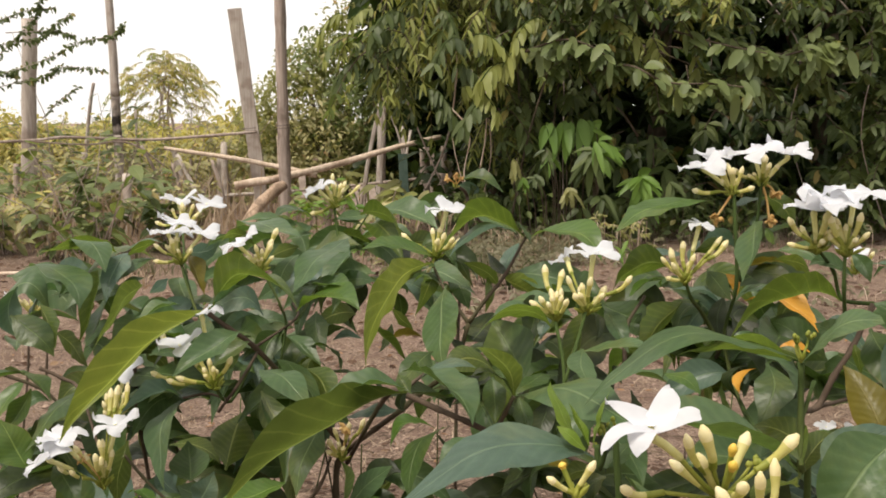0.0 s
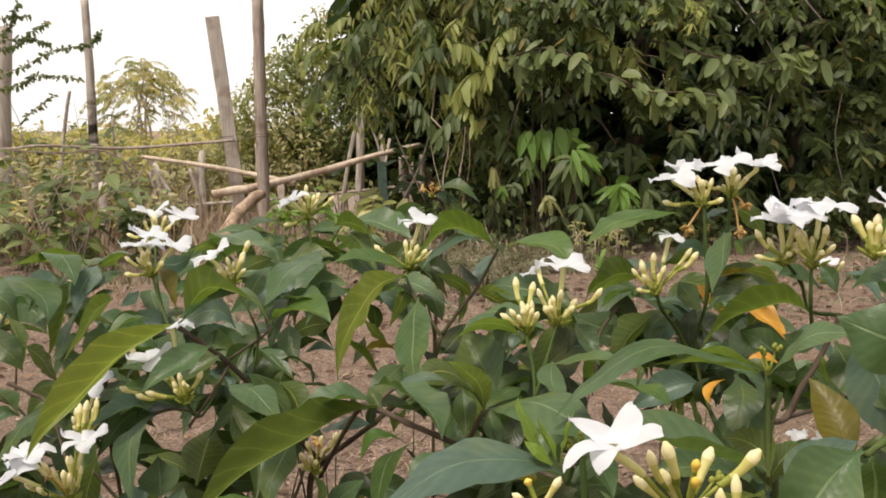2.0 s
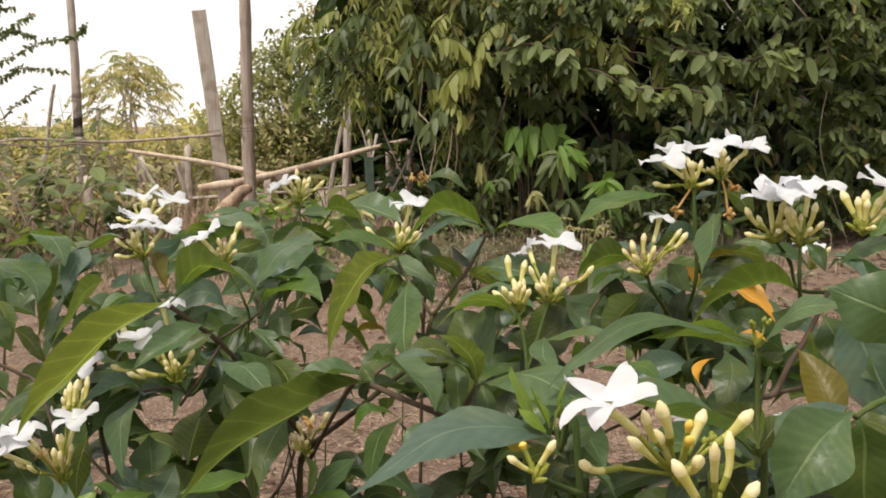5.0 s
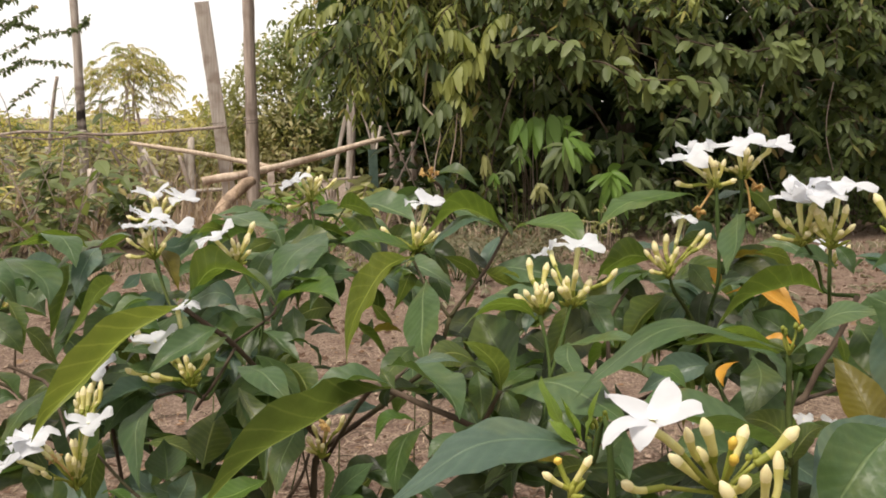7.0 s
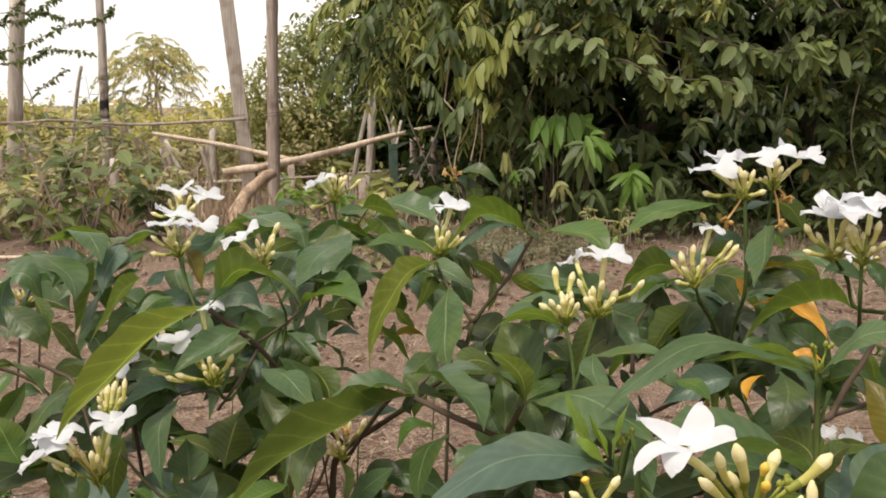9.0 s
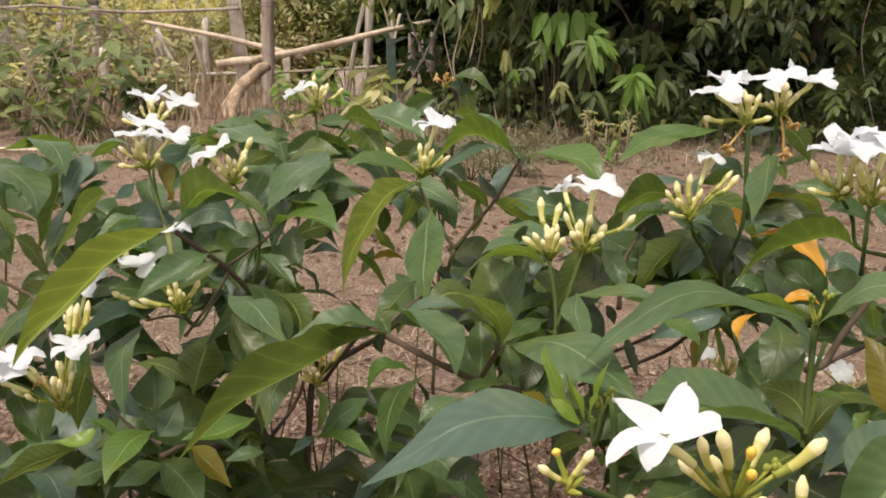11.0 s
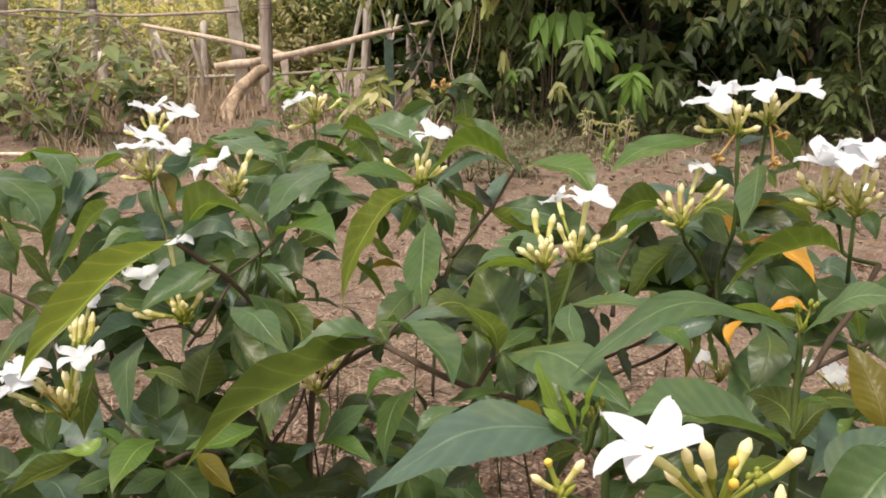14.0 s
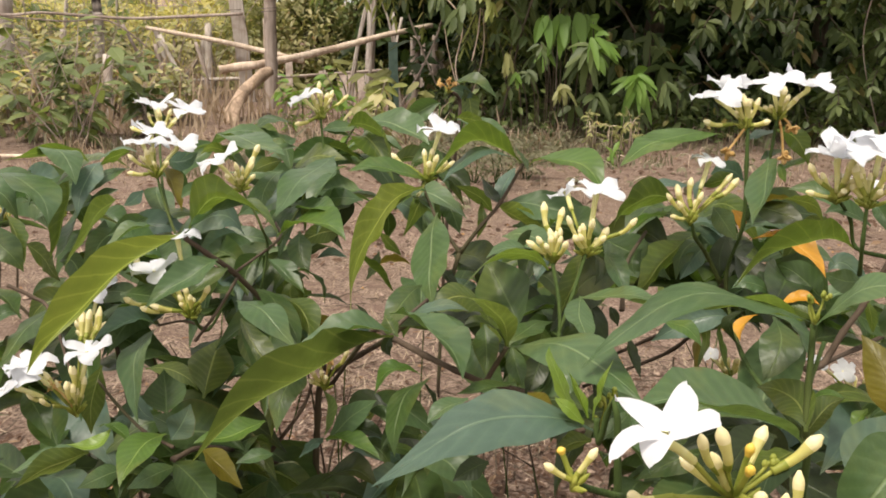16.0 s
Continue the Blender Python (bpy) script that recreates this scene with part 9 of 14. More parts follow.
leaf(shrub_a, leaf_shaded, (-0.126, 0.891, 0.493), (-0.16, 0.895, 0.504), (-0.189, 0.908, 0.476), 0.0267, (-0.36, -0.69, 0.63))
leaf(shrub_a, leaf_pale, (-0.166, 0.928, 0.492), (-0.155, 0.933, 0.478), (-0.137, 0.942, 0.442), 0.0239, (0.43, -0.90, -0.01))
leaf(shrub_a, leaf_pale, (-0.154, 0.898, 0.514), (-0.13, 0.908, 0.504), (-0.113, 0.912, 0.478), 0.0235, (0.63, -0.59, 0.51))
leaf(shrub_a, leaf_pale, (-0.268, 0.95, 0.502), (-0.238, 0.938, 0.526), (-0.212, 0.937, 0.512), 0.0237, (-0.15, 0.15, 0.98))
leaf(shrub_a, leaf_pale, (-0.102, 0.876, 0.517), (-0.08, 0.865, 0.514), (-0.05, 0.861, 0.478), 0.0260, (0.36, -0.60, 0.71))
leaf(shrub_a, leaf_pale, (-0.194, 0.873, 0.504), (-0.172, 0.883, 0.514), (-0.158, 0.899, 0.504), 0.0155, (0.20, -0.26, 0.94))
leaf(shrub_a, leaf_shaded, (-0.082, 0.953, 0.495), (-0.067, 0.931, 0.496), (-0.051, 0.899, 0.459), 0.0279, (-0.40, -0.66, 0.64))
leaf(shrub_a, leaf_shaded, (-0.116, 0.879, 0.518), (-0.085, 0.878, 0.514), (-0.058, 0.867, 0.49), 0.0278, (0.45, 0.05, 0.89))
leaf(shrub_a, leaf_pale, (-0.231, 0.926, 0.519), (-0.213, 0.934, 0.513), (-0.2, 0.933, 0.469), 0.0198, (0.53, -0.82, 0.21))
leaf(shrub_a, leaf_olive, (-0.192, 0.958, 0.487), (-0.178, 0.951, 0.487), (-0.163, 0.939, 0.448), 0.0211, (-0.16, -0.93, 0.34))
leaf(shrub_a, leaf_blue, (-0.113, 0.908, 0.487), (-0.113, 0.9, 0.478), (-0.118, 0.882, 0.435), 0.0218, (-0.61, -0.68, 0.40))
leaf(shrub_a, leaf_pale, (-0.255, 0.954, 0.513), (-0.276, 0.943, 0.502), (-0.301, 0.928, 0.472), 0.0264, (-0.10, -0.79, 0.61))
leaf(shrub_a, leaf_pale, (-0.18, 0.879, 0.529), (-0.168, 0.869, 0.526), (-0.157, 0.858, 0.498), 0.0175, (-0.17, -0.87, 0.46))
leaf(shrub_a, leaf_pale, (-0.168, 0.935, 0.508), (-0.18, 0.927, 0.514), (-0.195, 0.916, 0.485), 0.0159, (-0.47, -0.32, 0.82))
leaf(shrub_a, leaf_olive, (-0.095, 0.88, 0.532), (-0.08, 0.857, 0.54), (-0.054, 0.824, 0.504), 0.0302, (-0.25, -0.56, 0.79))
leaf(shrub_a, leaf_moss, (-0.157, 0.865, 0.506), (-0.132, 0.843, 0.523), (-0.099, 0.83, 0.522), 0.0292, (-0.47, -0.44, 0.77))
leaf(shrub_a, leaf_shaded, (-0.171, 0.897, 0.488), (-0.151, 0.887, 0.488), (-0.12, 0.867, 0.468), 0.0208, (-0.12, -0.67, 0.73))
leaf(shrub_a, leaf_pale, (-0.119, 0.915, 0.503), (-0.084, 0.925, 0.527), (-0.043, 0.922, 0.512), 0.0272, (-0.10, -0.15, 0.98))
leaf(shrub_a, leaf_olive, (-0.061, 0.873, 0.512), (-0.037, 0.88, 0.521), (-0.012, 0.895, 0.512), 0.0195, (0.27, -0.62, 0.74))
leaf(shrub_a, leaf_dark, (-0.266, 0.953, 0.511), (-0.242, 0.949, 0.505), (-0.219, 0.952, 0.484), 0.0193, (0.45, -0.38, 0.81))
leaf(shrub_a, leaf_pale, (-0.095, 0.891, 0.506), (-0.132, 0.885, 0.519), (-0.172, 0.885, 0.505), 0.0295, (0.06, -0.88, 0.47))
leaf(shrub_a, leaf_dark, (-0.041, 0.85, 0.511), (-0.02, 0.848, 0.523), (0.002, 0.837, 0.492), 0.0189, (0.05, -0.77, 0.64))
leaf(shrub_a, leaf_pale, (-0.216, 0.856, 0.511), (-0.235, 0.848, 0.53), (-0.265, 0.841, 0.513), 0.0191, (-0.04, 0.32, 0.95))
leaf(shrub_a, leaf_pale, (-0.091, 0.905, 0.536), (-0.084, 0.916, 0.533), (-0.079, 0.919, 0.494), 0.0163, (0.92, -0.36, 0.15))
leaf(shrub_a, leaf_pale, (-0.201, 0.914, 0.517), (-0.229, 0.907, 0.513), (-0.258, 0.907, 0.48), 0.0272, (-0.53, 0.42, 0.73))
leaf(shrub_a, leaf_olive, (-0.223, 0.938, 0.528), (-0.199, 0.92, 0.533), (-0.17, 0.91, 0.513), 0.0217, (0.00, -0.45, 0.89))
leaf(shrub_a, leaf_shaded, (-0.097, 0.857, 0.485), (-0.107, 0.853, 0.47), (-0.114, 0.86, 0.432), 0.0212, (0.20, -0.97, -0.12))
leaf(shrub_a, leaf_blue, (-0.055, 0.816, 0.488), (-0.037, 0.82, 0.478), (-0.026, 0.836, 0.453), 0.0193, (0.62, -0.78, 0.05))
leaf(shrub_a, leaf_blue, (-0.118, 0.802, 0.499), (-0.145, 0.78, 0.507), (-0.176, 0.767, 0.479), 0.0257, (0.19, -0.71, 0.68))
leaf(shrub_a, leaf_dark, (-0.064, 0.859, 0.472), (-0.043, 0.838, 0.485), (-0.011, 0.828, 0.471), 0.0208, (-0.47, -0.82, 0.33))
leaf(shrub_a, leaf_dark, (-0.038, 0.814, 0.483), (-0.015, 0.798, 0.494), (0.009, 0.774, 0.487), 0.0206, (-0.05, 0.04, 1.00))
leaf(shrub_a, leaf_pale, (-0.039, 0.866, 0.474), (-0.024, 0.845, 0.471), (-0.019, 0.819, 0.454), 0.0199, (0.57, -0.11, 0.81))
leaf(shrub_a, leaf_pale, (-0.078, 0.774, 0.496), (-0.101, 0.77, 0.499), (-0.121, 0.777, 0.493), 0.0173, (-0.09, -0.73, 0.68))
leaf(shrub_a, leaf_pale, (-0.084, 0.826, 0.493), (-0.122, 0.837, 0.493), (-0.166, 0.852, 0.479), 0.0336, (-0.28, -0.43, 0.86))
leaf(shrub_a, leaf_pale, (-0.107, 0.881, 0.483), (-0.15, 0.897, 0.479), (-0.186, 0.9, 0.466), 0.0346, (-0.22, -0.02, 0.98))
leaf(shrub_a, leaf_pale, (-0.082, 0.797, 0.485), (-0.103, 0.772, 0.495), (-0.116, 0.745, 0.469), 0.0218, (0.45, -0.53, 0.72))
leaf(shrub_a, leaf_dark, (-0.113, 0.646, 0.418), (-0.143, 0.634, 0.432), (-0.178, 0.629, 0.404), 0.0260, (-0.06, -0.51, 0.86))
leaf(shrub_a, leaf_dark, (-0.141, 0.72, 0.377), (-0.118, 0.721, 0.382), (-0.095, 0.722, 0.37), 0.0185, (0.13, -0.47, 0.87))
leaf(shrub_a, leaf_blue, (-0.108, 0.731, 0.374), (-0.076, 0.72, 0.387), (-0.053, 0.715, 0.387), 0.0222, (-0.25, -0.14, 0.96))
leaf(shrub_a, leaf_dark, (-0.076, 0.65, 0.352), (-0.071, 0.634, 0.356), (-0.063, 0.613, 0.338), 0.0139, (-0.15, -0.38, 0.91))
leaf(shrub_a, leaf_dark, (-0.15, 0.656, 0.412), (-0.127, 0.657, 0.407), (-0.111, 0.66, 0.375), 0.0224, (0.45, -0.81, 0.37))
leaf(shrub_a, leaf_dark, (-0.129, 0.74, 0.376), (-0.136, 0.736, 0.383), (-0.149, 0.726, 0.351), 0.0142, (0.18, -0.92, 0.36))
leaf(shrub_a, leaf_dark, (-0.139, 0.642, 0.289), (-0.162, 0.638, 0.264), (-0.176, 0.64, 0.226), 0.0261, (0.35, -0.92, -0.19))
leaf(shrub_a, leaf_dark, (-0.153, 0.675, 0.366), (-0.195, 0.68, 0.364), (-0.233, 0.691, 0.339), 0.0289, (-0.35, -0.21, 0.91))
leaf(shrub_a, leaf_pale, (-0.143, 0.711, 0.337), (-0.171, 0.712, 0.336), (-0.192, 0.724, 0.327), 0.0197, (-0.32, -0.85, 0.42))
leaf(shrub_a, leaf_blue, (-0.11, 0.714, 0.388), (-0.123, 0.72, 0.375), (-0.144, 0.723, 0.333), 0.0231, (-0.17, -0.98, -0.05))
leaf(shrub_a, leaf_olive, (-0.116, 0.687, 0.38), (-0.15, 0.695, 0.376), (-0.192, 0.701, 0.343), 0.0327, (-0.38, 0.31, 0.87))
leaf(shrub_a, leaf_pale, (-0.063, 0.627, 0.361), (-0.035, 0.619, 0.368), (-0.002, 0.615, 0.344), 0.0244, (-0.07, -0.92, 0.38))
leaf(shrub_a, leaf_olive, (-0.358, 0.793, 0.428), (-0.326, 0.8, 0.426), (-0.301, 0.817, 0.413), 0.0227, (0.38, -0.34, 0.86))
leaf(shrub_a, leaf_pale, (-0.341, 0.821, 0.445), (-0.332, 0.804, 0.452), (-0.311, 0.783, 0.428), 0.0200, (-0.29, -0.56, 0.78))
leaf(shrub_a, leaf_blue, (-0.286, 0.829, 0.425), (-0.274, 0.819, 0.413), (-0.264, 0.821, 0.37), 0.0244, (0.13, -0.97, 0.19))
leaf(shrub_a, leaf_moss, (-0.357, 0.846, 0.457), (-0.329, 0.822, 0.461), (-0.3, 0.806, 0.447), 0.0278, (0.48, 0.48, 0.74))
leaf(shrub_a, leaf_moss, (-0.257, 0.832, 0.431), (-0.269, 0.831, 0.422), (-0.287, 0.84, 0.403), 0.0154, (-0.53, -0.78, 0.34))
leaf(shrub_a, leaf_pale, (-0.375, 0.837, 0.478), (-0.391, 0.828, 0.486), (-0.409, 0.828, 0.467), 0.0144, (0.17, -0.93, 0.31))
leaf(shrub_a, leaf_olive, (-0.287, 0.856, 0.433), (-0.294, 0.853, 0.426), (-0.297, 0.842, 0.389), 0.0176, (0.44, -0.88, 0.18))
leaf(shrub_a, leaf_blue, (-0.443, 0.878, 0.472), (-0.411, 0.857, 0.492), (-0.374, 0.842, 0.483), 0.0277, (-0.45, -0.68, 0.58))
leaf(shrub_a, leaf_pale, (-0.37, 0.814, 0.49), (-0.357, 0.819, 0.472), (-0.351, 0.828, 0.442), 0.0191, (0.71, -0.70, 0.08))
leaf(shrub_a, leaf_blue, (-0.402, 0.813, 0.477), (-0.411, 0.793, 0.477), (-0.412, 0.765, 0.435), 0.0272, (-0.82, -0.27, 0.50))
leaf(shrub_a, leaf_olive, (-0.268, 0.847, 0.439), (-0.23, 0.826, 0.441), (-0.204, 0.803, 0.435), 0.0284, (-0.37, -0.59, 0.72))
leaf(shrub_a, leaf_pale, (-0.295, 0.858, 0.485), (-0.28, 0.83, 0.477), (-0.256, 0.803, 0.452), 0.0252, (0.27, -0.36, 0.89))
leaf(shrub_a, leaf_dark, (-0.436, 0.858, 0.481), (-0.41, 0.875, 0.489), (-0.389, 0.887, 0.476), 0.0209, (0.43, -0.59, 0.68))
leaf(shrub_a, leaf_pale, (-0.348, 0.813, 0.451), (-0.358, 0.797, 0.438), (-0.369, 0.787, 0.406), 0.0202, (-0.35, -0.73, 0.58))
leaf(shrub_a, leaf_moss, (-0.276, 0.878, 0.449), (-0.249, 0.847, 0.464), (-0.223, 0.828, 0.449), 0.0256, (-0.27, -0.29, 0.92))
leaf(shrub_a, leaf_pale, (-0.379, 0.804, 0.45), (-0.403, 0.785, 0.462), (-0.417, 0.762, 0.458), 0.0196, (-0.29, 0.44, 0.85))
leaf(shrub_a, leaf_pale, (-0.249, 0.802, 0.454), (-0.231, 0.787, 0.456), (-0.223, 0.774, 0.42), 0.0192, (0.22, -0.66, 0.72))
leaf(shrub_a, leaf_pale, (-0.325, 0.795, 0.482), (-0.351, 0.799, 0.48), (-0.372, 0.807, 0.467), 0.0177, (-0.36, -0.78, 0.51))
leaf(shrub_a, leaf_pale, (-0.359, 0.869, 0.449), (-0.338, 0.854, 0.452), (-0.31, 0.827, 0.413), 0.0249, (0.11, -0.57, 0.82))
leaf(shrub_a, leaf_dark, (-0.341, 0.808, 0.48), (-0.375, 0.822, 0.481), (-0.418, 0.831, 0.469), 0.0271, (-0.30, -0.76, 0.58))
leaf(shrub_a, leaf_dark, (-0.42, 0.878, 0.483), (-0.417, 0.873, 0.481), (-0.408, 0.866, 0.452), 0.0141, (0.38, -0.81, 0.46))
leaf(shrub_a, leaf_moss, (-0.265, 0.858, 0.443), (-0.253, 0.828, 0.441), (-0.254, 0.806, 0.418), 0.0205, (-0.06, -0.44, 0.89))
leaf(shrub_a, leaf_pale, (-0.349, 0.826, 0.493), (-0.361, 0.796, 0.492), (-0.379, 0.773, 0.465), 0.0250, (0.39, -0.61, 0.69))
leaf(shrub_a, leaf_pale, (-0.256, 0.799, 0.45), (-0.284, 0.79, 0.446), (-0.303, 0.78, 0.427), 0.0202, (-0.29, -0.38, 0.88))
leaf(shrub_a, leaf_pale, (-0.265, 0.871, 0.439), (-0.246, 0.866, 0.436), (-0.223, 0.87, 0.401), 0.0197, (0.53, -0.59, 0.61))
leaf(shrub_a, leaf_moss, (-0.295, 0.842, 0.447), (-0.315, 0.831, 0.441), (-0.338, 0.819, 0.419), 0.0222, (-0.30, -0.47, 0.83))
leaf(shrub_a, leaf_shaded, (-0.112, 0.816, 0.476), (-0.129, 0.821, 0.479), (-0.142, 0.826, 0.446), 0.0151, (-0.71, -0.34, 0.61))
leaf(shrub_a, leaf_pale, (-0.21, 0.822, 0.509), (-0.189, 0.826, 0.503), (-0.175, 0.837, 0.477), 0.0194, (0.71, -0.20, 0.67))
leaf(shrub_a, leaf_olive, (-0.233, 0.8, 0.467), (-0.269, 0.801, 0.469), (-0.297, 0.797, 0.429), 0.0285, (-0.48, -0.31, 0.82))
leaf(shrub_a, leaf_pale, (-0.174, 0.895, 0.482), (-0.151, 0.904, 0.478), (-0.125, 0.914, 0.459), 0.0200, (0.51, -0.35, 0.79))
leaf(shrub_a, leaf_pale, (-0.125, 0.879, 0.466), (-0.089, 0.891, 0.476), (-0.047, 0.897, 0.459), 0.0313, (0.06, 0.13, 0.99))
leaf(shrub_a, leaf_pale, (-0.117, 0.817, 0.482), (-0.098, 0.82, 0.49), (-0.072, 0.83, 0.48), 0.0177, (-0.02, 0.25, 0.97))
leaf(shrub_a, leaf_pale, (-0.123, 0.861, 0.472), (-0.148, 0.86, 0.473), (-0.177, 0.863, 0.436), 0.0216, (-0.14, -0.98, 0.17))
leaf(shrub_a, leaf_olive, (-0.127, 0.804, 0.496), (-0.135, 0.805, 0.491), (-0.136, 0.804, 0.453), 0.0178, (0.89, -0.41, -0.19))
leaf(shrub_a, leaf_pale, (-0.155, 0.838, 0.473), (-0.154, 0.811, 0.472), (-0.156, 0.779, 0.432), 0.0292, (-0.49, -0.50, 0.71))
leaf(shrub_a, leaf_moss, (-0.099, 0.787, 0.462), (-0.116, 0.781, 0.462), (-0.139, 0.765, 0.454), 0.0191, (0.37, -0.85, 0.38))
leaf(shrub_a, leaf_pale, (-0.209, 0.828, 0.501), (-0.177, 0.824, 0.511), (-0.146, 0.831, 0.504), 0.0252, (-0.00, -0.72, 0.70))
leaf(shrub_a, leaf_pale, (-0.123, 0.857, 0.501), (-0.14, 0.852, 0.489), (-0.166, 0.855, 0.469), 0.0193, (-0.49, 0.58, 0.65))
leaf(shrub_a, leaf_pale, (-0.13, 0.811, 0.483), (-0.143, 0.796, 0.484), (-0.155, 0.774, 0.471), 0.0165, (-0.07, -0.26, 0.96))
leaf(shrub_a, leaf_olive, (-0.155, 0.879, 0.498), (-0.14, 0.842, 0.498), (-0.115, 0.817, 0.461), 0.0290, (0.23, -0.39, 0.89))
leaf(shrub_a, leaf_pale, (-0.163, 0.879, 0.486), (-0.128, 0.858, 0.499), (-0.102, 0.842, 0.486), 0.0248, (-0.29, -0.48, 0.83))
leaf(shrub_a, leaf_pale, (-0.172, 0.876, 0.463), (-0.134, 0.864, 0.492), (-0.108, 0.859, 0.479), 0.0260, (-0.15, 0.29, 0.94))
leaf(shrub_a, leaf_dark, (-0.145, 0.887, 0.43), (-0.128, 0.878, 0.44), (-0.108, 0.879, 0.417), 0.0155, (0.15, -0.63, 0.76))
leaf(shrub_a, leaf_pale, (-0.202, 0.806, 0.469), (-0.168, 0.797, 0.491), (-0.135, 0.777, 0.488), 0.0294, (-0.45, -0.82, 0.36))
leaf(shrub_a, leaf_pale, (-0.125, 0.867, 0.471), (-0.142, 0.876, 0.472), (-0.157, 0.875, 0.442), 0.0160, (-0.60, 0.33, 0.73))
leaf(shrub_a, leaf_pale, (-0.116, 0.877, 0.504), (-0.142, 0.863, 0.498), (-0.157, 0.852, 0.462), 0.0265, (-0.45, -0.51, 0.73))
leaf(shrub_a, leaf_moss, (-0.206, 0.779, 0.467), (-0.229, 0.772, 0.473), (-0.25, 0.753, 0.448), 0.0186, (-0.31, -0.19, 0.93))
leaf(shrub_a, leaf_pale, (-0.126, 0.886, 0.478), (-0.162, 0.881, 0.468), (-0.189, 0.875, 0.446), 0.0273, (-0.18, -0.77, 0.61))
leaf(shrub_a, leaf_pale, (-0.046, 0.79, 0.488), (-0.019, 0.763, 0.508), (0.016, 0.742, 0.488), 0.0273, (-0.21, -0.27, 0.94))
leaf(shrub_a, leaf_shaded, (-0.022, 0.927, 0.506), (-0.006, 0.914, 0.503), (0.016, 0.891, 0.466), 0.0255, (-0.63, -0.77, 0.10))
leaf(shrub_a, leaf_shaded, (-0.029, 0.862, 0.498), (0.001, 0.85, 0.507), (0.019, 0.836, 0.484), 0.0218, (-0.10, -0.59, 0.80))
leaf(shrub_a, leaf_dark, (-0.06, 0.902, 0.466), (-0.037, 0.878, 0.466), (-0.018, 0.861, 0.428), 0.0285, (0.10, -0.62, 0.77))
leaf(shrub_a, leaf_dark, (-0.029, 0.9, 0.459), (-0.018, 0.886, 0.462), (-0.015, 0.871, 0.427), 0.0185, (-0.40, -0.75, 0.52))
leaf(shrub_a, leaf_dark, (-0.067, 0.877, 0.466), (-0.063, 0.885, 0.451), (-0.066, 0.889, 0.427), 0.0158, (-0.07, -0.95, -0.30))
leaf(shrub_a, leaf_pale, (-0.095, 0.794, 0.523), (-0.113, 0.765, 0.515), (-0.121, 0.745, 0.489), 0.0262, (-0.44, -0.35, 0.83))
leaf(shrub_a, leaf_olive, (-0.021, 0.804, 0.492), (-0.028, 0.802, 0.489), (-0.044, 0.807, 0.454), 0.0179, (-0.48, -0.85, 0.23))
leaf(shrub_a, leaf_dark, (-0.065, 0.9, 0.499), (-0.055, 0.875, 0.488), (-0.055, 0.855, 0.467), 0.0198, (-0.42, -0.58, 0.70))
leaf(shrub_a, leaf_pale, (-0.252, 0.804, 0.334), (-0.224, 0.784, 0.339), (-0.185, 0.757, 0.331), 0.0314, (-0.19, -0.33, 0.92))
leaf(shrub_a, leaf_olive, (-0.356, 0.777, 0.353), (-0.339, 0.782, 0.348), (-0.332, 0.777, 0.325), 0.0139, (0.11, -0.99, 0.10))
leaf(shrub_a, leaf_blue, (-0.302, 0.821, 0.366), (-0.317, 0.82, 0.354), (-0.343, 0.811, 0.318), 0.0243, (-0.18, -0.92, 0.35))
leaf(shrub_a, leaf_dark, (-0.368, 0.808, 0.403), (-0.377, 0.783, 0.395), (-0.383, 0.766, 0.366), 0.0237, (0.01, -0.67, 0.74))
leaf(shrub_a, leaf_pale, (-0.266, 0.722, 0.451), (-0.243, 0.726, 0.448), (-0.226, 0.728, 0.421), 0.0189, (0.48, -0.70, 0.53))
leaf(shrub_a, leaf_dark, (-0.268, 0.817, 0.427), (-0.285, 0.819, 0.43), (-0.308, 0.817, 0.406), 0.0168, (-0.25, -0.85, 0.47))
leaf(shrub_a, leaf_moss, (-0.337, 0.801, 0.336), (-0.378, 0.809, 0.356), (-0.418, 0.81, 0.335), 0.0314, (-0.07, -0.54, 0.84))
leaf(shrub_a, leaf_pale, (-0.35, 0.776, 0.399), (-0.331, 0.769, 0.403), (-0.305, 0.768, 0.365), 0.0190, (0.35, -0.68, 0.64))
leaf(shrub_a, leaf_pale, (-0.27, 0.781, 0.375), (-0.286, 0.754, 0.383), (-0.302, 0.725, 0.356), 0.0261, (0.56, -0.52, 0.64))
leaf(shrub_a, leaf_moss, (-0.317, 0.733, 0.407), (-0.344, 0.716, 0.411), (-0.36, 0.709, 0.392), 0.0218, (0.16, -0.71, 0.69))
leaf(shrub_a, leaf_pale, (-0.248, 0.822, 0.428), (-0.218, 0.827, 0.436), (-0.185, 0.841, 0.419), 0.0254, (0.32, -0.78, 0.55))
leaf(shrub_a, leaf_dark, (-0.264, 0.763, 0.388), (-0.293, 0.77, 0.384), (-0.315, 0.78, 0.35), 0.0266, (-0.50, -0.81, 0.31))
leaf(shrub_a, leaf_olive, (-0.337, 0.795, 0.354), (-0.323, 0.795, 0.35), (-0.319, 0.795, 0.314), 0.0174, (-0.91, -0.09, -0.39))
leaf(shrub_a, leaf_dark, (-0.334, 0.716, 0.445), (-0.316, 0.711, 0.445), (-0.31, 0.707, 0.408), 0.0175, (-0.04, -0.98, 0.21))
leaf(shrub_a, leaf_pale, (-0.327, 0.714, 0.4), (-0.305, 0.705, 0.404), (-0.282, 0.708, 0.382), 0.0161, (-0.01, -0.96, 0.30))
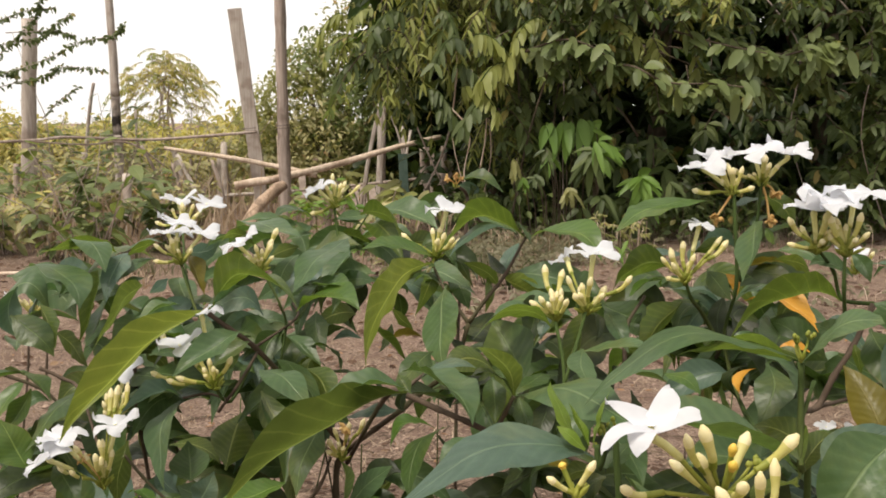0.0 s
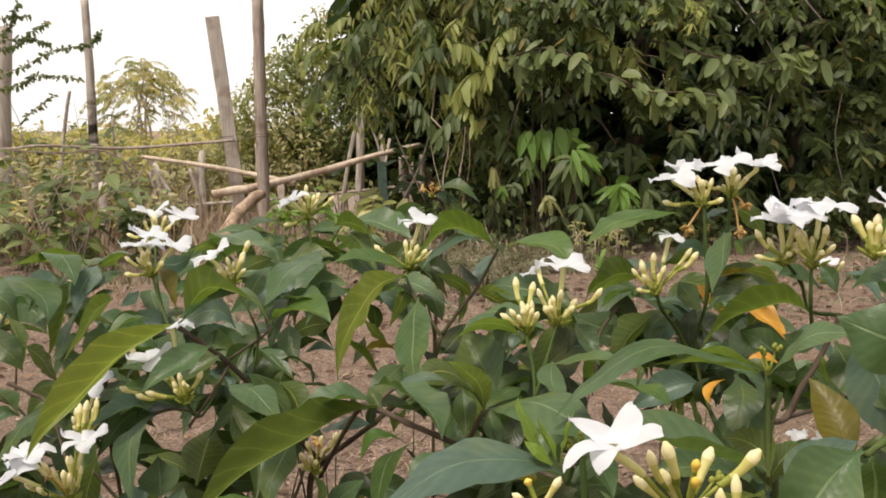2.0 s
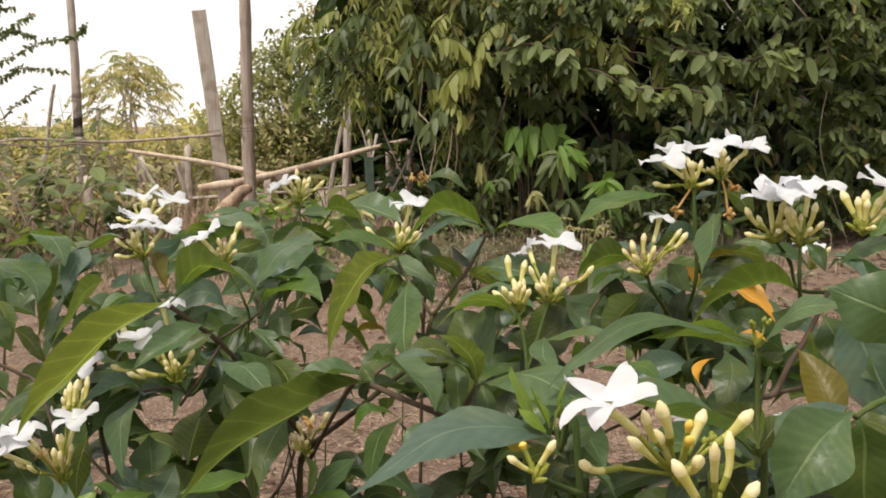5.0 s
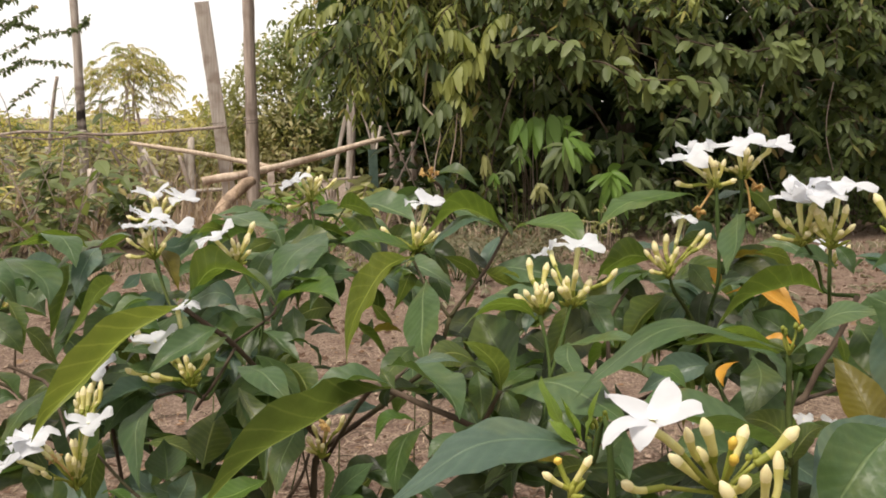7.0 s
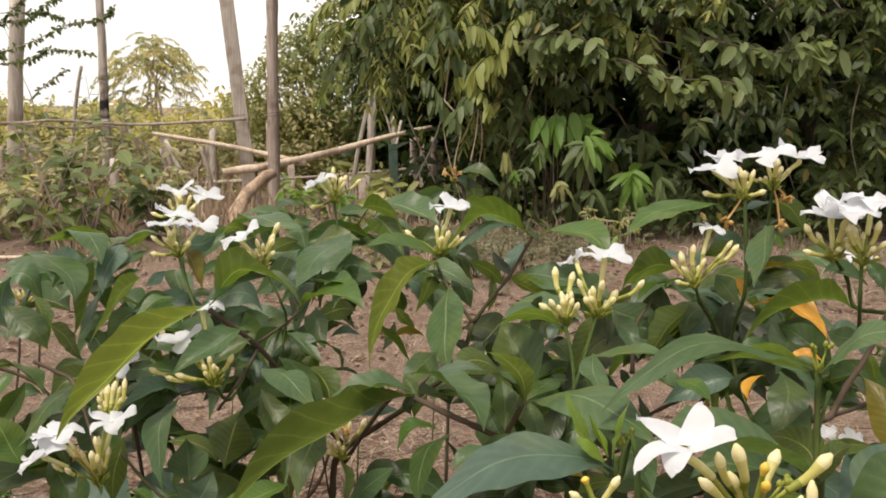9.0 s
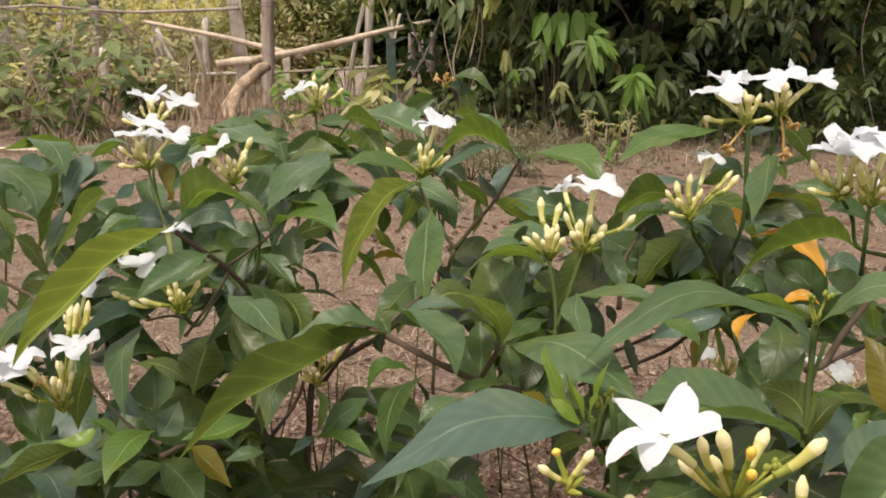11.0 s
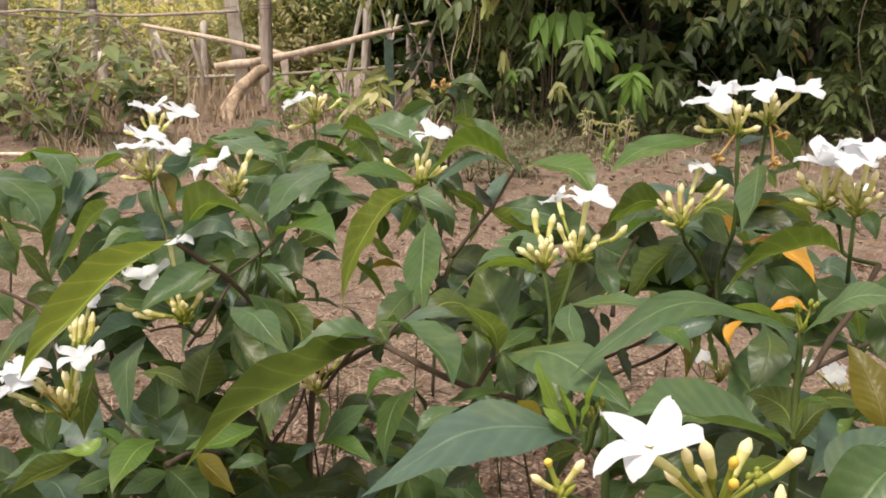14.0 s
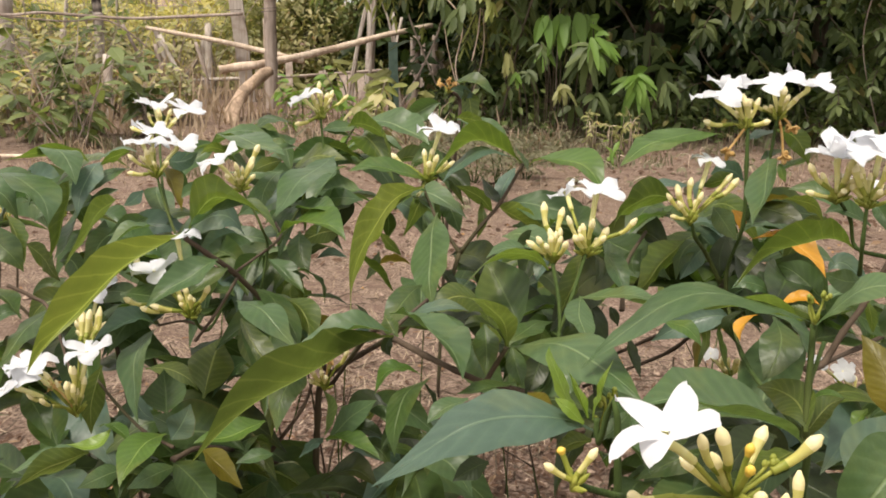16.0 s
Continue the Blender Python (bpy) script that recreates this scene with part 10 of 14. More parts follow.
leaf(shrub_a, leaf_dark, (-0.346, 0.797, 0.433), (-0.313, 0.797, 0.439), (-0.274, 0.809, 0.43), 0.0306, (0.09, -0.39, 0.92))
leaf(shrub_a, leaf_moss, (-0.335, 0.847, 0.407), (-0.32, 0.848, 0.405), (-0.301, 0.844, 0.382), 0.0168, (0.21, -0.89, 0.41))
leaf(shrub_a, leaf_pale, (-0.3, 0.779, 0.379), (-0.297, 0.78, 0.366), (-0.305, 0.777, 0.344), 0.0142, (0.04, -1.00, 0.04))
leaf(shrub_a, leaf_blue, (-0.319, 0.835, 0.362), (-0.345, 0.826, 0.374), (-0.365, 0.815, 0.373), 0.0187, (0.39, -0.46, 0.80))
leaf(shrub_a, leaf_pale, (-0.364, 0.799, 0.381), (-0.346, 0.788, 0.369), (-0.322, 0.777, 0.342), 0.0206, (0.31, -0.64, 0.70))
leaf(shrub_a, leaf_blue, (-0.294, 0.82, 0.361), (-0.264, 0.805, 0.38), (-0.24, 0.792, 0.37), 0.0214, (-0.40, -0.53, 0.75))
leaf(shrub_a, leaf_blue, (-0.284, 0.831, 0.359), (-0.297, 0.812, 0.358), (-0.31, 0.795, 0.332), 0.0202, (0.09, -0.65, 0.76))
leaf(shrub_a, leaf_pale, (-0.387, 0.751, 0.383), (-0.396, 0.738, 0.39), (-0.414, 0.731, 0.368), 0.0130, (0.09, -0.66, 0.74))
leaf(shrub_a, leaf_olive, (-0.237, 0.731, 0.405), (-0.261, 0.717, 0.412), (-0.277, 0.707, 0.397), 0.0192, (0.12, -0.48, 0.87))
leaf(shrub_a, leaf_dark, (-0.255, 0.801, 0.43), (-0.27, 0.811, 0.428), (-0.292, 0.822, 0.395), 0.0212, (-0.40, -0.91, -0.12))
leaf(shrub_a, leaf_moss, (-0.416, 0.798, 0.34), (-0.412, 0.806, 0.329), (-0.414, 0.811, 0.296), 0.0163, (0.93, -0.37, -0.07))
leaf(shrub_a, leaf_blue, (-0.157, 0.828, 0.373), (-0.169, 0.822, 0.375), (-0.188, 0.824, 0.347), 0.0148, (-0.44, -0.66, 0.61))
leaf(shrub_a, leaf_moss, (-0.223, 0.814, 0.44), (-0.247, 0.83, 0.438), (-0.283, 0.834, 0.423), 0.0264, (-0.38, -0.50, 0.78))
leaf(shrub_a, leaf_blue, (-0.175, 0.73, 0.473), (-0.2, 0.723, 0.488), (-0.235, 0.711, 0.459), 0.0237, (0.16, -0.86, 0.49))
leaf(shrub_a, leaf_blue, (-0.211, 0.784, 0.422), (-0.224, 0.768, 0.426), (-0.235, 0.742, 0.406), 0.0195, (-0.13, -0.29, 0.95))
leaf(shrub_a, leaf_moss, (-0.216, 0.795, 0.438), (-0.221, 0.779, 0.448), (-0.228, 0.754, 0.417), 0.0188, (-0.73, -0.13, 0.67))
leaf(shrub_a, leaf_pale, (-0.169, 0.779, 0.375), (-0.158, 0.768, 0.385), (-0.145, 0.75, 0.359), 0.0144, (-0.09, -0.53, 0.85))
leaf(shrub_a, leaf_moss, (-0.184, 0.75, 0.364), (-0.171, 0.729, 0.367), (-0.157, 0.715, 0.348), 0.0179, (-0.52, -0.64, 0.57))
leaf(shrub_a, leaf_blue, (-0.188, 0.768, 0.461), (-0.205, 0.754, 0.458), (-0.227, 0.747, 0.434), 0.0210, (0.08, -0.85, 0.52))
leaf(shrub_a, leaf_pale, (-0.223, 0.774, 0.451), (-0.189, 0.777, 0.459), (-0.159, 0.777, 0.448), 0.0226, (0.07, -0.68, 0.73))
leaf(shrub_a, leaf_dark, (-0.205, 0.712, 0.373), (-0.189, 0.722, 0.37), (-0.165, 0.73, 0.341), 0.0186, (0.43, -0.90, 0.01))
leaf(shrub_a, leaf_dark, (-0.236, 0.785, 0.437), (-0.217, 0.78, 0.435), (-0.195, 0.781, 0.418), 0.0162, (0.37, -0.31, 0.88))
leaf(shrub_a, leaf_pale, (-0.164, 0.719, 0.449), (-0.187, 0.721, 0.463), (-0.223, 0.713, 0.434), 0.0214, (-0.10, -0.71, 0.70))
leaf(shrub_a, leaf_dark, (-0.148, 0.725, 0.462), (-0.169, 0.715, 0.458), (-0.192, 0.705, 0.437), 0.0182, (-0.05, -0.74, 0.67))
leaf(shrub_a, leaf_dark, (-0.16, 0.817, 0.434), (-0.171, 0.797, 0.421), (-0.174, 0.782, 0.394), 0.0213, (0.15, -0.77, 0.62))
leaf(shrub_a, leaf_dark, (-0.119, 0.755, 0.459), (-0.138, 0.744, 0.444), (-0.155, 0.732, 0.419), 0.0241, (-0.32, -0.67, 0.67))
leaf(shrub_a, leaf_pale, (-0.199, 0.809, 0.337), (-0.205, 0.797, 0.329), (-0.218, 0.794, 0.304), 0.0135, (-0.69, -0.41, 0.59))
leaf(shrub_a, leaf_pale, (-0.17, 0.711, 0.411), (-0.156, 0.697, 0.416), (-0.133, 0.679, 0.384), 0.0218, (-0.00, -0.65, 0.76))
leaf(shrub_a, leaf_dark, (-0.164, 0.726, 0.456), (-0.166, 0.726, 0.457), (-0.178, 0.716, 0.414), 0.0174, (0.33, -0.94, 0.11))
leaf(shrub_a, leaf_olive, (-0.185, 0.776, 0.36), (-0.169, 0.767, 0.37), (-0.157, 0.769, 0.337), 0.0136, (0.28, -0.76, 0.59))
leaf(shrub_a, leaf_blue, (-0.194, 0.825, 0.433), (-0.173, 0.822, 0.451), (-0.15, 0.827, 0.44), 0.0159, (-0.11, -0.46, 0.88))
leaf(shrub_a, leaf_dark, (-0.193, 0.762, 0.36), (-0.167, 0.764, 0.374), (-0.147, 0.778, 0.347), 0.0181, (0.40, -0.75, 0.52))
leaf(shrub_a, leaf_olive, (-0.256, 0.826, 0.445), (-0.219, 0.818, 0.463), (-0.19, 0.82, 0.441), 0.0265, (0.06, 0.08, 1.00))
leaf(shrub_a, leaf_blue, (-0.164, 0.766, 0.426), (-0.18, 0.743, 0.43), (-0.196, 0.728, 0.405), 0.0221, (0.31, -0.66, 0.69))
leaf(shrub_a, leaf_pale, (-0.208, 0.707, 0.428), (-0.201, 0.681, 0.431), (-0.204, 0.655, 0.395), 0.0257, (-0.42, -0.52, 0.75))
leaf(shrub_a, leaf_dark, (-0.183, 0.783, 0.41), (-0.199, 0.785, 0.401), (-0.21, 0.784, 0.373), 0.0193, (-0.51, -0.78, 0.37))
leaf(shrub_a, leaf_blue, (-0.206, 0.732, 0.427), (-0.184, 0.711, 0.44), (-0.172, 0.685, 0.416), 0.0240, (-0.30, -0.43, 0.85))
leaf(shrub_a, leaf_olive, (-0.147, 0.747, 0.434), (-0.14, 0.757, 0.42), (-0.13, 0.757, 0.396), 0.0167, (0.59, -0.81, 0.05))
leaf(shrub_a, leaf_dark, (-0.207, 0.732, 0.453), (-0.189, 0.713, 0.46), (-0.159, 0.689, 0.443), 0.0247, (-0.42, -0.62, 0.67))
leaf(shrub_a, leaf_dark, (-0.19, 0.792, 0.385), (-0.221, 0.77, 0.391), (-0.24, 0.76, 0.376), 0.0208, (0.08, -0.38, 0.92))
leaf(shrub_a, leaf_pale, (-0.191, 0.725, 0.454), (-0.18, 0.715, 0.452), (-0.16, 0.706, 0.436), 0.0168, (-0.29, -0.86, 0.43))
leaf(shrub_a, leaf_olive, (-0.011, 0.744, 0.41), (0.017, 0.736, 0.418), (0.036, 0.728, 0.408), 0.0165, (-0.06, -0.29, 0.95))
leaf(shrub_a, leaf_moss, (-0.005, 0.841, 0.385), (0.029, 0.839, 0.383), (0.054, 0.843, 0.346), 0.0242, (0.56, -0.02, 0.83))
leaf(shrub_a, leaf_blue, (0.047, 0.832, 0.366), (0.063, 0.838, 0.368), (0.08, 0.845, 0.339), 0.0167, (0.62, 0.02, 0.78))
leaf(shrub_a, leaf_blue, (0.026, 0.849, 0.404), (0.04, 0.85, 0.428), (0.067, 0.844, 0.412), 0.0172, (-0.18, -0.95, 0.26))
leaf(shrub_a, leaf_shaded, (-0.01, 0.779, 0.41), (0.008, 0.785, 0.409), (0.021, 0.786, 0.385), 0.0149, (0.50, -0.77, 0.41))
leaf(shrub_a, leaf_pale, (-0.102, 0.798, 0.442), (-0.125, 0.801, 0.443), (-0.146, 0.815, 0.421), 0.0180, (-0.17, 0.55, 0.82))
leaf(shrub_a, leaf_blue, (0.028, 0.784, 0.387), (0.049, 0.766, 0.385), (0.076, 0.754, 0.37), 0.0212, (0.01, -0.48, 0.88))
leaf(shrub_a, leaf_olive, (0.021, 0.847, 0.363), (-0.018, 0.847, 0.375), (-0.048, 0.855, 0.352), 0.0295, (-0.16, -0.00, 0.99))
leaf(shrub_a, leaf_blue, (0.025, 0.78, 0.418), (0.014, 0.752, 0.423), (0, 0.73, 0.39), 0.0240, (0.32, -0.57, 0.76))
leaf(shrub_a, leaf_pale, (0.02, 0.783, 0.394), (0.037, 0.764, 0.385), (0.063, 0.753, 0.355), 0.0274, (-0.07, -0.83, 0.55))
leaf(shrub_a, leaf_shaded, (0.061, 0.64, 0.464), (0.077, 0.634, 0.471), (0.09, 0.62, 0.446), 0.0159, (0.09, -0.60, 0.79))
leaf(shrub_a, leaf_dark, (0.073, 0.619, 0.515), (0.086, 0.59, 0.529), (0.108, 0.573, 0.515), 0.0206, (-0.26, -0.20, 0.95))
leaf(shrub_a, leaf_olive, (0.094, 0.653, 0.486), (0.07, 0.649, 0.488), (0.036, 0.639, 0.473), 0.0251, (0.02, -0.72, 0.70))
leaf(shrub_a, leaf_dark, (0.08, 0.722, 0.489), (0.113, 0.728, 0.488), (0.146, 0.735, 0.46), 0.0290, (0.42, -0.62, 0.67))
leaf(shrub_a, leaf_shaded, (0.045, 0.668, 0.453), (0.039, 0.67, 0.446), (0.042, 0.676, 0.403), 0.0213, (0.74, -0.65, -0.15))
leaf(shrub_a, leaf_dark, (0.052, 0.7, 0.495), (0.082, 0.682, 0.5), (0.112, 0.676, 0.495), 0.0262, (-0.35, -0.82, 0.46))
leaf(shrub_a, leaf_pale, (0.038, 0.601, 0.512), (0.059, 0.585, 0.515), (0.084, 0.562, 0.509), 0.0234, (-0.23, -0.34, 0.91))
leaf(shrub_a, leaf_blue, (0.076, 0.687, 0.441), (0.059, 0.694, 0.442), (0.031, 0.689, 0.401), 0.0225, (-0.51, -0.67, 0.55))
leaf(shrub_a, leaf_moss, (0.08, 0.661, 0.499), (0.075, 0.65, 0.492), (0.06, 0.634, 0.468), 0.0185, (-0.09, -0.72, 0.69))
leaf(shrub_a, leaf_dark, (0.071, 0.62, 0.458), (0.09, 0.606, 0.457), (0.098, 0.586, 0.433), 0.0184, (0.27, -0.42, 0.87))
leaf(shrub_a, leaf_pale, (0.11, 0.698, 0.448), (0.094, 0.67, 0.443), (0.085, 0.644, 0.428), 0.0217, (-0.21, -0.24, 0.95))
leaf(shrub_a, leaf_shaded, (0.067, 0.608, 0.512), (0.058, 0.577, 0.508), (0.049, 0.557, 0.486), 0.0210, (0.20, -0.50, 0.84))
leaf(shrub_a, leaf_blue, (-0.336, 0.694, 0.263), (-0.358, 0.702, 0.248), (-0.382, 0.708, 0.203), 0.0262, (-0.48, -0.86, 0.18))
leaf(shrub_a, leaf_moss, (-0.335, 0.667, 0.268), (-0.315, 0.676, 0.258), (-0.285, 0.678, 0.239), 0.0230, (0.50, -0.57, 0.65))
leaf(shrub_a, leaf_moss, (-0.361, 0.683, 0.363), (-0.343, 0.666, 0.377), (-0.315, 0.645, 0.354), 0.0238, (0.06, -0.14, 0.99))
leaf(shrub_a, leaf_moss, (-0.235, 0.638, 0.385), (-0.208, 0.633, 0.385), (-0.189, 0.621, 0.375), 0.0173, (0.03, -0.42, 0.91))
leaf(shrub_a, leaf_moss, (-0.274, 0.745, 0.221), (-0.289, 0.737, 0.214), (-0.299, 0.722, 0.197), 0.0145, (-0.49, -0.30, 0.82))
leaf(shrub_a, leaf_olive, (-0.388, 0.738, 0.223), (-0.364, 0.738, 0.229), (-0.348, 0.742, 0.192), 0.0193, (0.37, 0.73, 0.58))
leaf(shrub_a, leaf_dark, (-0.299, 0.656, 0.272), (-0.265, 0.636, 0.306), (-0.218, 0.613, 0.301), 0.0387, (-0.42, -0.19, 0.89))
leaf(shrub_a, leaf_pale, (-0.303, 0.634, 0.295), (-0.298, 0.615, 0.306), (-0.302, 0.595, 0.28), 0.0169, (0.27, -0.33, 0.91))
leaf(shrub_a, leaf_pale, (-0.36, 0.745, 0.304), (-0.347, 0.747, 0.289), (-0.339, 0.76, 0.257), 0.0211, (0.70, -0.71, 0.09))
leaf(shrub_a, leaf_blue, (-0.249, 0.741, 0.267), (-0.257, 0.716, 0.284), (-0.263, 0.689, 0.268), 0.0177, (0.05, 0.01, 1.00))
leaf(shrub_a, leaf_dark, (-0.299, 0.636, 0.332), (-0.3, 0.612, 0.335), (-0.298, 0.59, 0.32), 0.0167, (0.08, -0.26, 0.96))
leaf(shrub_a, leaf_dark, (-0.238, 0.72, 0.24), (-0.261, 0.707, 0.255), (-0.279, 0.699, 0.25), 0.0180, (0.45, -0.59, 0.67))
leaf(shrub_a, leaf_dark, (-0.239, 0.642, 0.315), (-0.194, 0.626, 0.344), (-0.15, 0.599, 0.333), 0.0399, (-0.41, -0.54, 0.74))
leaf(shrub_a, leaf_pale, (-0.255, 0.743, 0.247), (-0.235, 0.732, 0.262), (-0.208, 0.716, 0.248), 0.0184, (-0.33, -0.57, 0.75))
leaf(shrub_a, leaf_blue, (-0.311, 0.608, 0.303), (-0.282, 0.586, 0.312), (-0.258, 0.555, 0.287), 0.0290, (0.20, -0.08, 0.98))
leaf(shrub_a, leaf_pale, (-0.33, 0.735, 0.242), (-0.363, 0.746, 0.251), (-0.386, 0.746, 0.233), 0.0219, (-0.18, -0.12, 0.98))
leaf(shrub_a, leaf_blue, (-0.23, 0.719, 0.34), (-0.242, 0.7, 0.339), (-0.252, 0.691, 0.324), 0.0143, (-0.50, -0.10, 0.86))
leaf(shrub_a, leaf_dark, (-0.305, 0.756, 0.247), (-0.325, 0.761, 0.234), (-0.337, 0.762, 0.205), 0.0187, (0.34, 0.93, -0.11))
leaf(shrub_a, leaf_pale, (-0.362, 0.717, 0.308), (-0.347, 0.708, 0.31), (-0.322, 0.706, 0.282), 0.0200, (0.11, -0.85, 0.52))
leaf(shrub_a, leaf_dark, (-0.236, 0.716, 0.339), (-0.223, 0.708, 0.327), (-0.215, 0.698, 0.287), 0.0243, (0.18, -0.90, 0.39))
leaf(shrub_a, leaf_pale, (-0.28, 0.756, 0.256), (-0.256, 0.755, 0.261), (-0.226, 0.75, 0.251), 0.0194, (0.02, -0.59, 0.81))
leaf(shrub_a, leaf_dark, (-0.301, 0.644, 0.312), (-0.278, 0.651, 0.325), (-0.251, 0.648, 0.319), 0.0179, (-0.05, -0.64, 0.76))
leaf(shrub_a, leaf_pale, (-0.257, 0.663, 0.276), (-0.264, 0.667, 0.269), (-0.277, 0.66, 0.245), 0.0128, (-0.68, 0.63, 0.37))
leaf(shrub_a, leaf_moss, (-0.216, 0.695, 0.289), (-0.179, 0.679, 0.293), (-0.142, 0.661, 0.278), 0.0338, (-0.09, -0.50, 0.86))
leaf(shrub_a, leaf_shaded, (-0.317, 0.662, 0.267), (-0.3, 0.656, 0.258), (-0.281, 0.648, 0.216), 0.0252, (0.24, -0.89, 0.40))
leaf(shrub_a, leaf_dark, (-0.221, 0.629, 0.353), (-0.242, 0.639, 0.329), (-0.266, 0.643, 0.294), 0.0304, (-0.35, -0.93, 0.04))
leaf(shrub_a, leaf_dark, (-0.198, 0.683, 0.32), (-0.209, 0.679, 0.311), (-0.228, 0.687, 0.277), 0.0199, (-0.32, -0.93, 0.16))
leaf(shrub_a, leaf_olive, (-0.19, 0.692, 0.286), (-0.161, 0.666, 0.304), (-0.14, 0.65, 0.288), 0.0262, (-0.26, -0.28, 0.92))
leaf(shrub_a, leaf_blue, (-0.148, 0.661, 0.381), (-0.169, 0.664, 0.38), (-0.193, 0.671, 0.345), 0.0218, (-0.37, 0.65, 0.66))
leaf(shrub_a, leaf_dark, (-0.135, 0.631, 0.325), (-0.147, 0.612, 0.341), (-0.155, 0.592, 0.321), 0.0154, (-0.43, 0.13, 0.89))
leaf(shrub_a, leaf_dark, (-0.193, 0.687, 0.359), (-0.226, 0.69, 0.353), (-0.25, 0.682, 0.316), 0.0300, (-0.37, -0.74, 0.57))
leaf(shrub_a, leaf_pale, (-0.206, 0.746, 0.222), (-0.226, 0.735, 0.218), (-0.237, 0.728, 0.193), 0.0161, (-0.47, -0.45, 0.76))
leaf(shrub_a, leaf_dark, (-0.144, 0.649, 0.289), (-0.121, 0.648, 0.287), (-0.097, 0.646, 0.264), 0.0205, (0.23, -0.80, 0.55))
leaf(shrub_a, leaf_moss, (-0.164, 0.655, 0.306), (-0.148, 0.635, 0.317), (-0.13, 0.621, 0.299), 0.0173, (-0.27, -0.43, 0.86))
leaf(shrub_a, leaf_blue, (-0.209, 0.694, 0.287), (-0.185, 0.699, 0.287), (-0.173, 0.701, 0.267), 0.0172, (0.52, -0.42, 0.75))
leaf(shrub_a, leaf_dark, (-0.185, 0.699, 0.291), (-0.195, 0.675, 0.3), (-0.194, 0.647, 0.281), 0.0204, (-0.28, -0.14, 0.95))
leaf(shrub_a, leaf_pale, (-0.196, 0.683, 0.298), (-0.176, 0.679, 0.291), (-0.154, 0.685, 0.27), 0.0185, (0.14, -0.98, 0.14))
leaf(shrub_a, leaf_moss, (-0.151, 0.663, 0.282), (-0.127, 0.652, 0.288), (-0.095, 0.649, 0.258), 0.0225, (0.40, 0.00, 0.92))
leaf(shrub_a, leaf_pale, (-0.201, 0.722, 0.325), (-0.205, 0.73, 0.313), (-0.208, 0.734, 0.277), 0.0175, (0.02, -0.97, -0.25))
leaf(shrub_a, leaf_dark, (-0.217, 0.723, 0.299), (-0.236, 0.718, 0.289), (-0.26, 0.724, 0.25), 0.0220, (-0.03, -1.00, -0.00))
leaf(shrub_a, leaf_moss, (-0.151, 0.692, 0.344), (-0.146, 0.679, 0.342), (-0.142, 0.663, 0.313), 0.0165, (-0.32, -0.73, 0.60))
leaf(shrub_a, leaf_dark, (-0.217, 0.742, 0.338), (-0.194, 0.743, 0.35), (-0.173, 0.744, 0.34), 0.0149, (0.01, -0.74, 0.68))
leaf(shrub_a, leaf_pale, (-0.194, 0.751, 0.317), (-0.223, 0.758, 0.31), (-0.242, 0.754, 0.281), 0.0220, (-0.59, 0.05, 0.80))
leaf(shrub_a, leaf_pale, (-0.178, 0.697, 0.256), (-0.152, 0.682, 0.265), (-0.125, 0.673, 0.237), 0.0252, (-0.19, -0.84, 0.51))
leaf(shrub_a, leaf_shaded, (-0.19, 0.634, 0.312), (-0.158, 0.609, 0.335), (-0.131, 0.588, 0.328), 0.0267, (-0.38, -0.18, 0.91))
leaf(shrub_a, leaf_pale, (-0.207, 0.686, 0.302), (-0.182, 0.677, 0.304), (-0.167, 0.678, 0.279), 0.0177, (0.14, -0.84, 0.52))
leaf(shrub_a, leaf_moss, (-0.048, 0.644, 0.354), (-0.063, 0.651, 0.345), (-0.086, 0.658, 0.308), 0.0248, (-0.74, -0.48, 0.47))
leaf(shrub_a, leaf_shaded, (-0.043, 0.61, 0.373), (-0.065, 0.618, 0.368), (-0.075, 0.621, 0.327), 0.0212, (-0.66, -0.69, 0.30))
leaf(shrub_a, leaf_blue, (-0.016, 0.662, 0.332), (-0, 0.658, 0.323), (0.023, 0.653, 0.281), 0.0232, (0.39, -0.81, 0.45))
leaf(shrub_a, leaf_blue, (-0.025, 0.62, 0.317), (-0.005, 0.63, 0.328), (0.017, 0.628, 0.321), 0.0157, (-0.07, -0.13, 0.99))
leaf(shrub_a, leaf_pale, (-0.021, 0.591, 0.339), (0.003, 0.561, 0.356), (0.023, 0.541, 0.337), 0.0274, (-0.21, -0.23, 0.95))
leaf(shrub_a, leaf_olive, (-0.013, 0.662, 0.28), (-0.032, 0.642, 0.294), (-0.039, 0.623, 0.268), 0.0204, (0.19, -0.40, 0.90))
leaf(shrub_a, leaf_dark, (-0.01, 0.643, 0.322), (-0.034, 0.628, 0.344), (-0.048, 0.612, 0.335), 0.0168, (0.59, -0.42, 0.69))
leaf(shrub_a, leaf_dark, (-0.015, 0.601, 0.337), (-0.016, 0.579, 0.343), (-0.028, 0.554, 0.329), 0.0170, (-0.66, 0.05, 0.75))
leaf(shrub_a, leaf_moss, (-0.021, 0.641, 0.333), (-0.008, 0.627, 0.326), (-0.005, 0.611, 0.295), 0.0175, (0.05, -0.77, 0.63))
leaf(shrub_a, leaf_blue, (-0.025, 0.609, 0.315), (-0.043, 0.596, 0.319), (-0.062, 0.579, 0.289), 0.0181, (-0.23, -0.47, 0.85))
leaf(shrub_a, leaf_dark, (0.032, 0.66, 0.444), (0.057, 0.663, 0.432), (0.092, 0.668, 0.41), 0.0272, (0.50, -0.31, 0.80))
leaf(shrub_a, leaf_olive, (0.026, 0.603, 0.457), (0.032, 0.584, 0.45), (0.027, 0.56, 0.43), 0.0186, (0.57, -0.44, 0.70))
